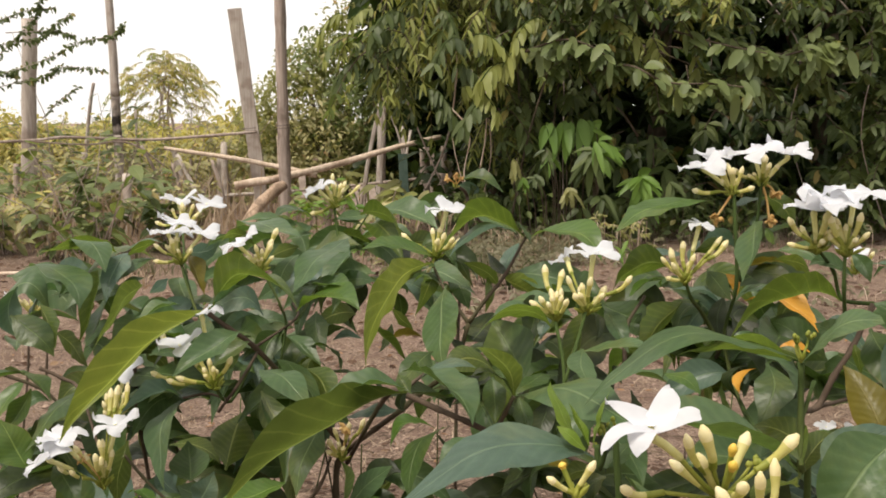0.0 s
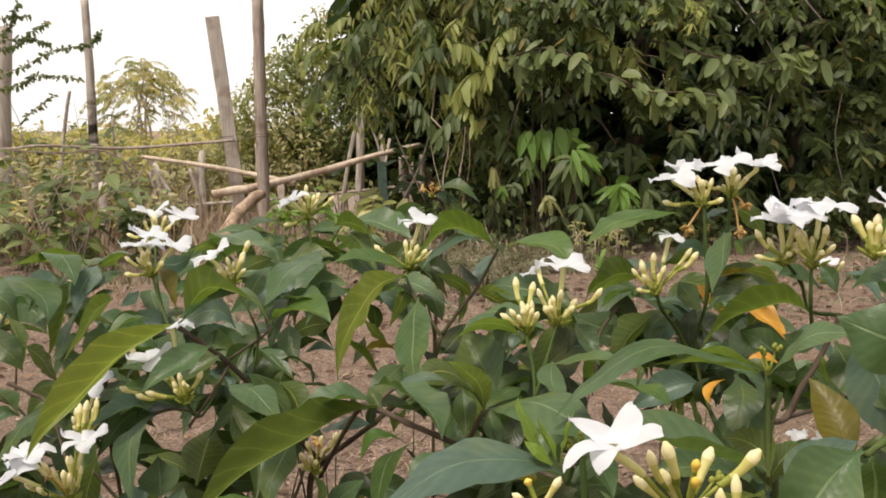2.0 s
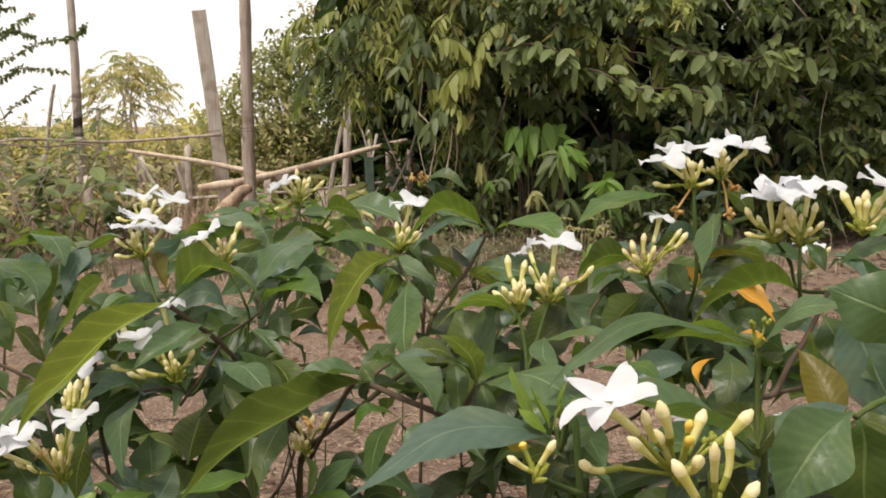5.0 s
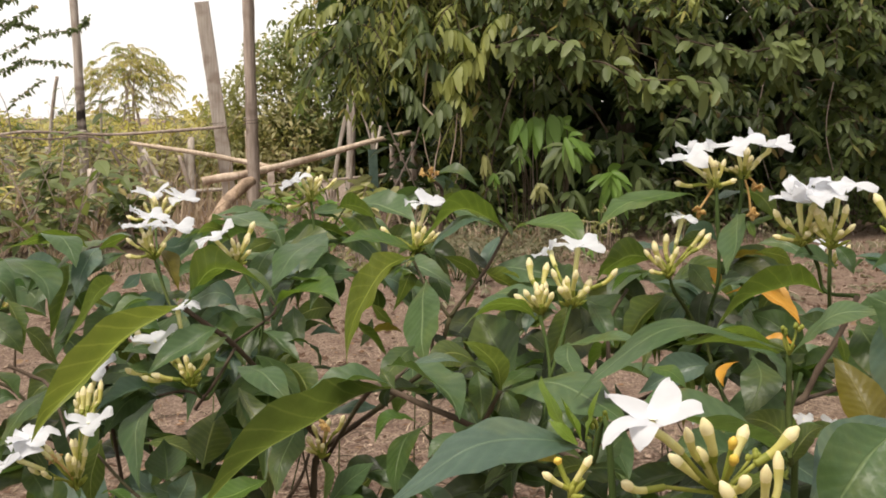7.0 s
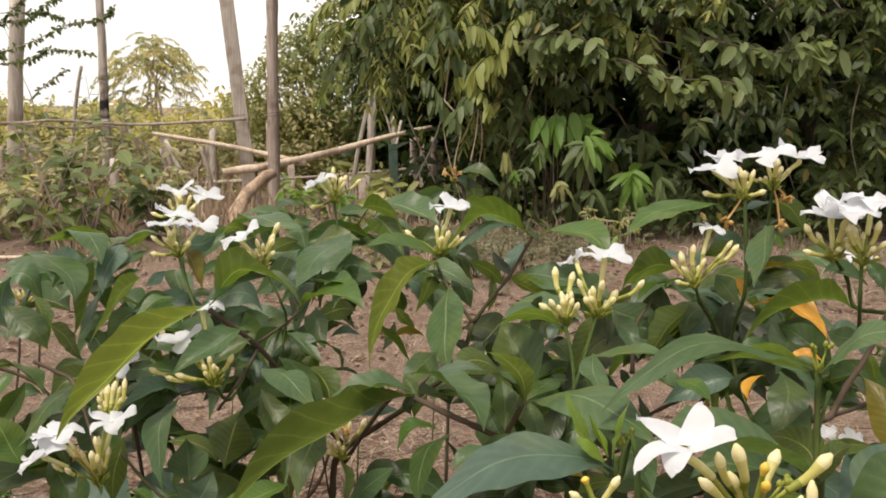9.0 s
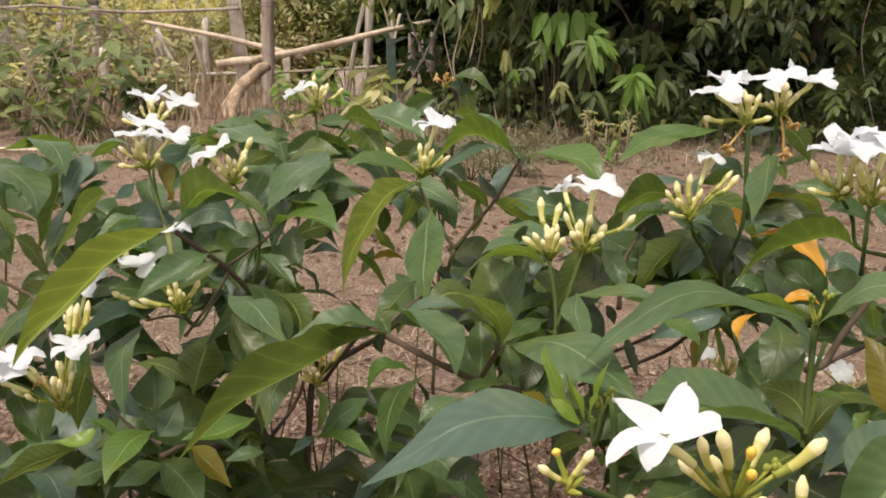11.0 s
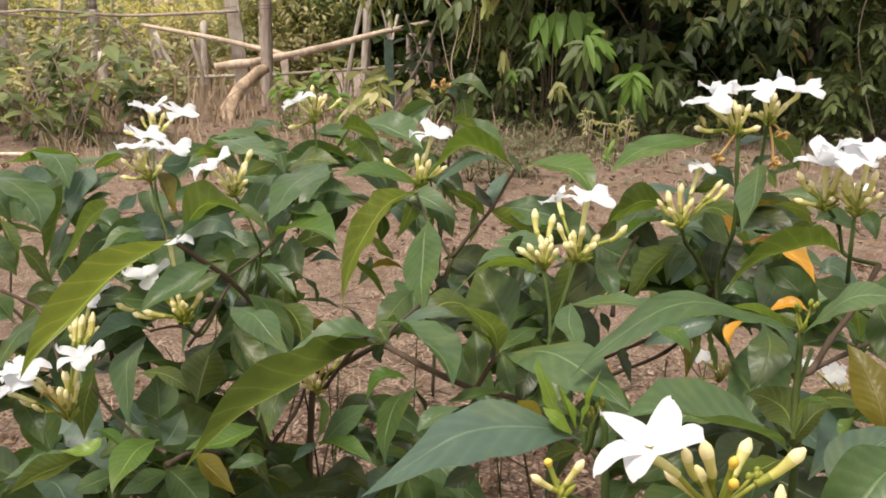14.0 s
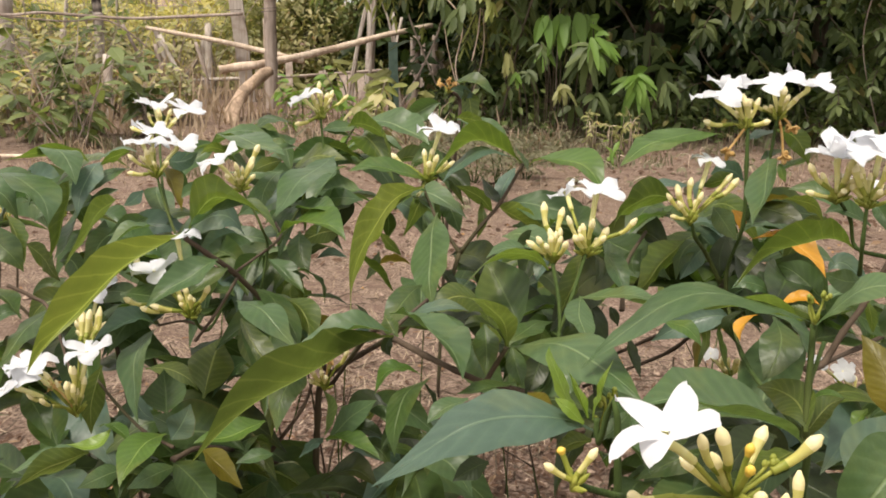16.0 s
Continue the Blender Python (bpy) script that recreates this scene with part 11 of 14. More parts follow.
leaf(shrub_a, leaf_moss, (0.011, 0.657, 0.424), (0.034, 0.656, 0.434), (0.049, 0.667, 0.401), 0.0181, (0.55, -0.34, 0.76))
leaf(shrub_a, leaf_dark, (0.018, 0.579, 0.44), (0.05, 0.592, 0.43), (0.091, 0.596, 0.405), 0.0287, (0.47, -0.27, 0.84))
leaf(shrub_a, leaf_moss, (0.031, 0.566, 0.462), (0.008, 0.553, 0.481), (-0.013, 0.54, 0.469), 0.0214, (0.41, -0.51, 0.75))
leaf(shrub_a, leaf_pale, (0.015, 0.586, 0.439), (0.026, 0.573, 0.425), (0.047, 0.549, 0.4), 0.0257, (-0.30, -0.81, 0.50))
leaf(shrub_a, leaf_pale, (0.024, 0.642, 0.447), (0.048, 0.65, 0.441), (0.071, 0.656, 0.421), 0.0203, (0.50, -0.66, 0.56))
leaf(shrub_a, leaf_shaded, (-0.01, 0.632, 0.425), (-0.026, 0.611, 0.439), (-0.054, 0.592, 0.44), 0.0219, (0.27, 0.05, 0.96))
leaf(shrub_a, leaf_shaded, (0.077, 0.596, 0.459), (0.057, 0.585, 0.467), (0.041, 0.563, 0.434), 0.0212, (-0.01, -0.59, 0.80))
leaf(shrub_a, leaf_dark, (0.095, 0.619, 0.436), (0.066, 0.606, 0.435), (0.036, 0.585, 0.413), 0.0284, (0.02, -0.58, 0.81))
leaf(shrub_a, leaf_olive, (0.078, 0.588, 0.438), (0.094, 0.588, 0.44), (0.112, 0.579, 0.408), 0.0171, (0.24, -0.81, 0.53))
leaf(shrub_a, leaf_dark, (0.065, 0.56, 0.461), (0.062, 0.554, 0.439), (0.05, 0.554, 0.406), 0.0242, (-0.28, -0.94, 0.18))
leaf(shrub_a, leaf_dark, (0.093, 0.584, 0.468), (0.065, 0.579, 0.467), (0.041, 0.568, 0.457), 0.0195, (-0.21, -0.03, 0.98))
leaf(shrub_a, leaf_dark, (0.08, 0.603, 0.433), (0.088, 0.589, 0.425), (0.093, 0.576, 0.389), 0.0221, (-0.00, -0.85, 0.53))
leaf(shrub_a, leaf_pale, (0.105, 0.473, 0.428), (0.109, 0.453, 0.429), (0.119, 0.443, 0.416), 0.0123, (0.62, -0.02, 0.78))
leaf(shrub_a, leaf_shaded, (0.1, 0.515, 0.411), (0.085, 0.514, 0.398), (0.074, 0.507, 0.362), 0.0197, (-0.65, -0.61, 0.45))
leaf(shrub_a, leaf_dark, (0.101, 0.536, 0.408), (0.072, 0.547, 0.414), (0.051, 0.552, 0.39), 0.0195, (-0.44, -0.50, 0.75))
leaf(shrub_a, leaf_pale, (0.097, 0.485, 0.461), (0.066, 0.481, 0.461), (0.041, 0.471, 0.434), 0.0261, (-0.11, -0.77, 0.63))
leaf(shrub_a, leaf_pale, (0.088, 0.498, 0.452), (0.108, 0.49, 0.44), (0.117, 0.48, 0.418), 0.0190, (0.26, -0.74, 0.62))
k = cluster(shrub_a, (-0.2573, 0.7565, 0.5178))
bud(k, (-0.2636, 0.7562, 0.5287))
bud(k, (-0.2627, 0.7604, 0.5274))
bud(k, (-0.2641, 0.765, 0.5399))
bud(k, (-0.2661, 0.7535, 0.5351))
bud(k, (-0.2641, 0.751, 0.5402))
flower(k, (-0.2706, 0.7635, 0.5431), 0.04, (-0.2, -0.03, 1), 0)
flower(k, (-0.2408, 0.7633, 0.5422), 0.04, (0.25, -0.07, 1), 30)
flower(k, (-0.2704, 0.7858, 0.5488), 0.038, (0.1, -0.05, 1), 50)
bud(k, (-0.2836, 0.7607, 0.5332))
bud(k, (-0.2731, 0.7605, 0.5326))
bud(k, (-0.2577, 0.7495, 0.53))
bud(k, (-0.2835, 0.7564, 0.5179))
bud(k, (-0.2445, 0.7497, 0.5305))
k = cluster(shrub_a, (-0.2887, 0.8654, 0.5367))
bud(k, (-0.2853, 0.855, 0.5605))
bud(k, (-0.2909, 0.8623, 0.5461))
bud(k, (-0.2911, 0.8698, 0.562))
bud(k, (-0.2814, 0.8629, 0.5482))
bud(k, (-0.2786, 0.8703, 0.5607))
flower(k, (-0.3004, 0.8879, 0.5615), 0.04, (-0.1, -0.03, 1), 10)
flower(k, (-0.2702, 0.8871, 0.5581), 0.04, (0.3, -0.07, 1), 40)
bud(k, (-0.3228, 0.8768, 0.5407))
bud(k, (-0.3052, 0.8808, 0.5549))
bud(k, (-0.2736, 0.8694, 0.5506))
k = cluster(shrub_a, (-0.167, 0.6855, 0.5227))
bud(k, (-0.1568, 0.6913, 0.547))
bud(k, (-0.1643, 0.6816, 0.5331))
bud(k, (-0.1546, 0.6791, 0.5448))
bud(k, (-0.1675, 0.6822, 0.5321))
bud(k, (-0.1687, 0.6772, 0.5444))
flower(k, (-0.183, 0.6812, 0.5448), 0.038, (-0.15, -0.2, 0.8), 0)
bud(k, (-0.1533, 0.6949, 0.5561))
bud(k, (-0.1662, 0.6901, 0.5392))
bud(k, (-0.1557, 0.6884, 0.5331))
bud(k, (-0.1719, 0.6888, 0.5347))
bud(k, (-0.1769, 0.6783, 0.5343))
k = cluster(shrub_a, (-0.1291, 0.862, 0.5593))
bud(k, (-0.1221, 0.8689, 0.57))
bud(k, (-0.1336, 0.8628, 0.575))
bud(k, (-0.1221, 0.864, 0.5825))
bud(k, (-0.1289, 0.8647, 0.5841))
bud(k, (-0.1182, 0.8628, 0.5781))
flower(k, (-0.144, 0.8564, 0.5769), 0.034, (-0.4, -0.05, 0.8), 0)
bud(k, (-0.1314, 0.8712, 0.5923))
bud(k, (-0.1178, 0.8689, 0.5842))
bud(k, (-0.1027, 0.8679, 0.5804))
bud(k, (-0.1542, 0.8596, 0.551))
bud(k, (-0.137, 0.8577, 0.5814))
k = cluster(shrub_a, (-0.0196, 0.709, 0.5305))
bud(k, (-0.0164, 0.6954, 0.5469))
bud(k, (-0.0108, 0.7058, 0.5506))
bud(k, (-0.0179, 0.7107, 0.5444))
bud(k, (-0.0189, 0.7127, 0.5425))
bud(k, (-0.0033, 0.6986, 0.5473))
flower(k, (-0.0107, 0.7195, 0.5683), 0.038, (0, -0.09, 1), 15)
bud(k, (-0.0489, 0.7141, 0.5492))
bud(k, (-0.0222, 0.7154, 0.5536))
bud(k, (-0.0144, 0.7158, 0.5548))
bud(k, (-0.0423, 0.7012, 0.5401))
bud(k, (0.0031, 0.713, 0.5447))
bud(k, (-0.0265, 0.695, 0.5178))
k = cluster(shrub_a, (0.067, 0.5289, 0.5168))
bud(k, (0.0635, 0.5284, 0.5315))
bud(k, (0.0632, 0.5343, 0.5347))
bud(k, (0.0704, 0.5264, 0.5318))
bud(k, (0.0675, 0.533, 0.5334))
bud(k, (0.0727, 0.5176, 0.5308))
bud(k, (0.0602, 0.5462, 0.5489))
bud(k, (0.049, 0.5317, 0.5268))
bud(k, (0.06, 0.5217, 0.5281))
bud(k, (0.0708, 0.539, 0.5341))
bud(k, (0.0728, 0.5473, 0.5454))
bud(k, (0.0551, 0.5276, 0.5307))
k = cluster(shrub_a, (0.0873, 0.5303, 0.5216))
bud(k, (0.0735, 0.5305, 0.5439))
bud(k, (0.0973, 0.5254, 0.5332))
bud(k, (0.0879, 0.5191, 0.545))
bud(k, (0.0806, 0.5237, 0.5339))
bud(k, (0.083, 0.5389, 0.5354))
flower(k, (0.0919, 0.5413, 0.5569), 0.036, (0.05, -0.04, 1), 20)
bud(k, (0.1156, 0.5265, 0.5447))
bud(k, (0.0839, 0.5351, 0.5385))
bud(k, (0.1002, 0.5345, 0.5363))
bud(k, (0.0772, 0.5232, 0.5334))
bud(k, (0.0961, 0.5424, 0.5274))
flower(k, (0.0784, 0.5895, 0.5475), 0.022, (-0.5, 0.2, 0.6), 0)
k = cluster(shrub_a, (-0.1801, 0.5828, 0.4527))
bud(k, (-0.1863, 0.5793, 0.4615))
bud(k, (-0.1794, 0.5804, 0.4673))
bud(k, (-0.196, 0.5942, 0.4713))
bud(k, (-0.184, 0.5856, 0.472))
bud(k, (-0.1782, 0.5857, 0.4633))
flower(k, (-0.2084, 0.5952, 0.4787), 0.036, (-0.1, -0.18, 0.9), 0)
flower(k, (-0.1945, 0.6067, 0.5006), 0.036, (-0.3, 0.07, 1), 0)
bud(k, (-0.2269, 0.6078, 0.4869))
bud(k, (-0.2279, 0.5851, 0.4615))
bud(k, (-0.2126, 0.574, 0.4588))
bud(k, (-0.2056, 0.5745, 0.4606))
bud(k, (-0.1643, 0.5768, 0.4754))
bud(k, (-0.1878, 0.5814, 0.4663))
k = cluster(shrub_a, (-0.2944, 0.674, 0.3904))
bud(k, (-0.2792, 0.6753, 0.4087))
bud(k, (-0.3035, 0.6738, 0.4096))
bud(k, (-0.2928, 0.6778, 0.4088))
bud(k, (-0.2976, 0.6718, 0.4057))
bud(k, (-0.3032, 0.6811, 0.4143))
flower(k, (-0.2893, 0.6882, 0.4322), 0.034, (-0.2, -0.3, 0.9), 0)
bud(k, (-0.3, 0.6811, 0.4158))
bud(k, (-0.2849, 0.6764, 0.4176))
bud(k, (-0.2912, 0.6752, 0.4133))
bud(k, (-0.3028, 0.672, 0.4018))
bud(k, (-0.2823, 0.6741, 0.4092))
k = cluster(shrub_a, (-0.2632, 0.5723, 0.379))
bud(k, (-0.2684, 0.5758, 0.4001))
bud(k, (-0.2631, 0.5793, 0.3904))
bud(k, (-0.2618, 0.5684, 0.4018))
bud(k, (-0.2598, 0.5789, 0.39))
bud(k, (-0.261, 0.5745, 0.396))
flower(k, (-0.2541, 0.5783, 0.4226), 0.036, (0.05, -0.07, 1), 0)
flower(k, (-0.2883, 0.5622, 0.4175), 0.038, (-0.3, -0.07, 1), 20)
flower(k, (-0.2927, 0.5492, 0.4083), 0.036, (-0.5, -0.2, 0.7), 0)
bud(k, (-0.2684, 0.581, 0.4101))
bud(k, (-0.283, 0.5705, 0.4098))
bud(k, (-0.2741, 0.569, 0.4043))
bud(k, (-0.2896, 0.5569, 0.3985))
withered(k, (-0.2755, 0.5679, 0.4004))
bud(k, (-0.259, 0.5773, 0.3967))
bud(k, (-0.2655, 0.6021, 0.4436))
bud(k, (-0.2599, 0.6027, 0.4458))
bud(k, (-0.2546, 0.608, 0.4463))
bud(k, (-0.262, 0.5729, 0.4136))
bud(k, (-0.2559, 0.5756, 0.4048))
bud(k, (-0.2764, 0.548, 0.3991))
bud(k, (-0.2627, 0.5607, 0.4071))
k = cluster(shrub_a, (-0.095, 0.6438, 0.3725))
bud(k, (-0.0974, 0.6415, 0.3866))
bud(k, (-0.101, 0.6419, 0.3985))
bud(k, (-0.1064, 0.6356, 0.3811))
bud(k, (-0.1044, 0.6332, 0.3917))
bud(k, (-0.0923, 0.6369, 0.3844))
bud(k, (-0.0748, 0.6333, 0.409))
bud(k, (-0.0865, 0.6325, 0.4065))
withered(k, (-0.0894, 0.6313, 0.4022))
k = cluster(shrub_a, (-0.4176, 0.9206, 0.4386))
bud(k, (-0.4186, 0.9247, 0.4574))
bud(k, (-0.4279, 0.9314, 0.4564))
bud(k, (-0.4173, 0.9223, 0.4534))
bud(k, (-0.4119, 0.9176, 0.447))
bud(k, (-0.4131, 0.9245, 0.4618))
flower(k, (-0.4342, 0.9303, 0.4733), 0.024, (0, -0.07, 1), 0)
k = cluster(shrub_a, (-0.4605, 0.8748, 0.4409))
bud(k, (-0.4689, 0.8746, 0.4504))
bud(k, (-0.4726, 0.8669, 0.4591))
bud(k, (-0.4666, 0.8745, 0.4534))
bud(k, (-0.4531, 0.8681, 0.4532))
bud(k, (-0.4561, 0.8754, 0.4524))
flower(k, (-0.4788, 0.8773, 0.4616), 0.026, (-0.3, -0.07, 0.8), 0)
bud(k, (-0.4702, 0.8768, 0.4567))
bud(k, (-0.4617, 0.8772, 0.4579))
bud(k, (-0.4544, 0.8768, 0.4542))
bud(k, (-0.4501, 0.8764, 0.4506))
stem(shrub_b, False, 0.0022, 0.0017, (0.255, 0.54, -0.02), (0.207, 0.449, 0.414), (0.19, 0.419, 0.456), (0.191, 0.426, 0.48), (0.193, 0.435, 0.512))
stem(shrub_b, True, 0.0018, 0.0014, (0.207, 0.466, 0.474), (0.224, 0.485, 0.47), (0.235, 0.49, 0.488), (0.247, 0.495, 0.504), (0.262, 0.502, 0.531))
stem(shrub_b, True, 0.0014, 0.0014, (0.224, 0.485, 0.47), (0.271, 0.544, 0.457), (0.306, 0.566, 0.462), (0.334, 0.569, 0.47))
stem(shrub_b, False, 0.0017, 0.0014, (0.19, 0.419, 0.455), (0.21, 0.579, 0.435), (0.209, 0.632, 0.475), (0.214, 0.624, 0.519), (0.212, 0.626, 0.564), (0.212, 0.633, 0.591))
stem(shrub_b, False, 0.0019, 0.0012, (0.205, 0.631, 0.473), (0.191, 0.627, 0.496), (0.174, 0.601, 0.515), (0.168, 0.595, 0.529))
stem(shrub_b, False, 0.0012, 0.0012, (0.217, 0.625, 0.523), (0.231, 0.636, 0.563), (0.233, 0.635, 0.598))
stem(shrub_b, True, 0.0016, 0.0013, (0.209, 0.632, 0.475), (0.214, 0.709, 0.417), (0.187, 0.751, 0.381), (0.15, 0.764, 0.355))
stem(shrub_b, True, 0.0016, 0.0013, (0.213, 0.663, 0.439), (0.213, 0.767, 0.365), (0.17, 0.789, 0.331), (0.143, 0.831, 0.296))
stem(shrub_b, False, 0.0015, 0.0012, (0.244, 0.5, 0.521), (0.236, 0.486, 0.545), (0.238, 0.492, 0.566))
stem(shrub_b, False, 0.0015, 0.0012, (0.262, 0.502, 0.531), (0.26, 0.543, 0.526), (0.251, 0.538, 0.546), (0.229, 0.512, 0.565))
stem(shrub_b, False, 0.0016, 0.0014, (0.104, 0.366, -0.02), (0.077, 0.339, 0.468), (0.068, 0.344, 0.487), (0.067, 0.347, 0.497))
stem(shrub_b, False, 0.0015, 0.0012, (0.075, 0.32, 0.475), (0.054, 0.303, 0.49), (0.051, 0.3, 0.496))
stem(shrub_b, False, 0.0014, 0.0012, (0.099, 0.313, -0.02), (0.104, 0.257, 0.509))
stem(shrub_b, False, 0.0012, 0.0012, (0.191, 0.426, 0.48), (0.207, 0.451, 0.496))
stem(shrub_b, True, 0.0013, 0.0010, (0.12, 0.568, 0.47), (0.126, 0.596, 0.494), (0.148, 0.641, 0.508))
stem(shrub_b, False, 0.0019, 0.0014, (0.246, 0.336, 0.53), (0.209, 0.306, 0.528), (0.185, 0.291, 0.525), (0.174, 0.281, 0.524))
leaf(shrub_b, leaf_green, (0.2004, 0.6408, 0.5813), (0.1539, 0.6145, 0.5835), (0.1147, 0.5948, 0.5655), 0.0363, (-0.11, -0.13, 0.99), -0.06)
leaf(shrub_b, leaf_olive, (0.1751, 0.6671, 0.5271), (0.1424, 0.6437, 0.5337), (0.1199, 0.6221, 0.5147), 0.0278, (-0.64, 0.70, 0.32), 0.08)
leaf(shrub_b, leaf_blue, (0.198, 0.7093, 0.5294), (0.1777, 0.6977, 0.5349), (0.1594, 0.6893, 0.5323), 0.0160, (0.17, -0.20, 0.97), -0.03)
leaf(shrub_b, leaf_green, (0.17, 0.6448, 0.5218), (0.1474, 0.6315, 0.5218), (0.1311, 0.6208, 0.5103), 0.0176, (-0.30, 0.03, 0.95), -0.01)
leaf(shrub_b, leaf_pale, (0.2232, 0.6171, 0.5712), (0.2124, 0.5882, 0.5572), (0.2005, 0.5648, 0.5326), 0.0251, (-0.79, -0.11, 0.61), 0.12)
leaf(shrub_b, leaf_blue, (0.2182, 0.6501, 0.5775), (0.2304, 0.655, 0.583), (0.2441, 0.6624, 0.5845), 0.0108, (-0.17, -0.19, 0.97), -0.02)
leaf(shrub_b, leaf_olive, (0.2464, 0.6722, 0.5822), (0.2595, 0.6582, 0.5781), (0.264, 0.6453, 0.5606), 0.0151, (0.71, 0.66, -0.24), 0.06)
leaf(shrub_b, leaf_dark, (0.2292, 0.6462, 0.5638), (0.2393, 0.6507, 0.568), (0.2551, 0.6589, 0.5718), 0.0108, (-0.26, -0.08, 0.96), 0.17)
leaf(shrub_b, leaf_green, (0.2399, 0.6441, 0.5561), (0.2541, 0.6489, 0.5625), (0.2702, 0.6573, 0.5662), 0.0125, (-0.29, -0.07, 0.95), -0.09)
leaf(shrub_b, leaf_green, (0.2386, 0.6357, 0.5632), (0.241, 0.633, 0.5568), (0.244, 0.632, 0.55), 0.0053, (0.01, -0.96, 0.27), -0.10)
leaf(shrub_b, leaf_blue, (0.2265, 0.6716, 0.5433), (0.2139, 0.6724, 0.552), (0.2006, 0.6726, 0.5466), 0.0137, (-0.02, -0.99, 0.15), -0.05)
leaf(shrub_b, leaf_olive, (0.2168, 0.6617, 0.545), (0.2031, 0.6549, 0.5464), (0.1867, 0.6504, 0.5416), 0.0119, (-0.36, 0.88, 0.30), 0.12)
leaf(shrub_b, leaf_blue, (0.1951, 0.6629, 0.5493), (0.1884, 0.654, 0.5417), (0.1833, 0.6475, 0.5313), 0.0096, (-0.75, -0.17, 0.64), 0.08)
leaf(shrub_b, leaf_dark, (0.1978, 0.6464, 0.5273), (0.2023, 0.6317, 0.5195), (0.211, 0.6205, 0.5092), 0.0152, (-0.53, -0.65, 0.54), -0.04)
leaf(shrub_b, leaf_amber, (0.217, 0.6605, 0.5223), (0.2217, 0.6554, 0.5175), (0.2222, 0.6506, 0.5054), 0.0077, (-0.13, -0.87, 0.47), -0.01)
leaf(shrub_b, leaf_shaded, (0.2266, 0.6563, 0.5255), (0.2406, 0.633, 0.5288), (0.2582, 0.6125, 0.5175), 0.0204, (-0.39, -0.43, 0.81), -0.06)
leaf(shrub_b, leaf_brown, (0.2275, 0.6471, 0.53), (0.2425, 0.6416, 0.5366), (0.2616, 0.6381, 0.5348), 0.0132, (-0.00, 0.47, 0.88), 0.03)
leaf(shrub_b, leaf_moss, (0.2395, 0.6191, 0.541), (0.2536, 0.6006, 0.5403), (0.2575, 0.5831, 0.5238), 0.0171, (0.84, 0.17, 0.52), -0.11)
leaf(shrub_b, leaf_pale, (0.2715, 0.6079, 0.5383), (0.2615, 0.6187, 0.5478), (0.2446, 0.6306, 0.5452), 0.0138, (-0.38, -0.65, 0.65), 0.10)
leaf(shrub_b, leaf_pale, (0.2586, 0.5264, 0.5439), (0.2428, 0.5275, 0.5541), (0.2305, 0.5285, 0.5513), 0.0113, (0.12, -0.72, 0.68), 0.17)
leaf(shrub_b, leaf_pale, (0.2633, 0.5406, 0.5574), (0.268, 0.5319, 0.5503), (0.2705, 0.5255, 0.5406), 0.0091, (-0.54, -0.73, 0.42), 0.19)
leaf(shrub_b, leaf_amber, (0.2254, 0.6401, 0.505), (0.2498, 0.6173, 0.5116), (0.2658, 0.5943, 0.4898), 0.0250, (0.04, -0.28, 0.96), 0.12)
leaf(shrub_b, leaf_olive, (0.2677, 0.5615, 0.521), (0.2231, 0.548, 0.5302), (0.1823, 0.5348, 0.4998), 0.0360, (-0.35, 0.50, 0.79), 0.19)
leaf(shrub_b, leaf_olive, (0.1724, 0.6204, 0.5086), (0.1458, 0.5913, 0.4953), (0.1292, 0.5703, 0.4784), 0.0264, (-0.75, 0.66, -0.03), 0.14)
leaf(shrub_b, leaf_dark, (0.1456, 0.6373, 0.4948), (0.1374, 0.6292, 0.4894), (0.1392, 0.6226, 0.4797), 0.0110, (-0.06, -0.70, 0.71), -0.03)
leaf(shrub_b, leaf_shaded, (0.1117, 0.5685, 0.4718), (0.1152, 0.5662, 0.4667), (0.1176, 0.565, 0.4594), 0.0054, (-0.12, -0.97, 0.22), -0.08)
leaf(shrub_b, leaf_amber, (0.0829, 0.4305, 0.4981), (0.0885, 0.4231, 0.4946), (0.0927, 0.4178, 0.4899), 0.0065, (0.55, -0.11, 0.83), -0.07)
leaf(shrub_b, leaf_young, (0.0618, 0.3511, 0.493), (0.0516, 0.3608, 0.508), (0.048, 0.374, 0.5189), 0.0137, (0.73, -0.26, 0.63), -0.09)
leaf(shrub_b, leaf_young, (0.0639, 0.3497, 0.4955), (0.0594, 0.3545, 0.5045), (0.0554, 0.3617, 0.5123), 0.0081, (0.83, -0.16, 0.53), 0.19)
leaf(shrub_b, leaf_young, (0.0659, 0.3495, 0.4946), (0.0696, 0.3549, 0.5075), (0.0752, 0.3635, 0.5186), 0.0106, (-0.95, 0.11, 0.30), 0.02)
leaf(shrub_b, leaf_young, (0.0614, 0.3464, 0.4945), (0.0544, 0.3472, 0.5013), (0.0485, 0.3494, 0.5053), 0.0062, (0.44, -0.57, 0.69), -0.05)
leaf(shrub_b, leaf_pale, (0.1892, 0.4298, 0.5143), (0.1237, 0.4137, 0.5311), (0.0681, 0.399, 0.4971), 0.0440, (-0.15, 0.04, 0.99), -0.10)
leaf(shrub_b, leaf_olive, (0.1915, 0.4444, 0.5108), (0.1541, 0.4355, 0.5232), (0.1187, 0.4297, 0.5138), 0.0279, (-0.07, 0.51, 0.86), -0.10)
leaf(shrub_b, leaf_pale, (0.1921, 0.4296, 0.5135), (0.207, 0.4149, 0.5381), (0.2288, 0.4013, 0.5421), 0.0210, (-0.62, -0.02, 0.78), -0.07)
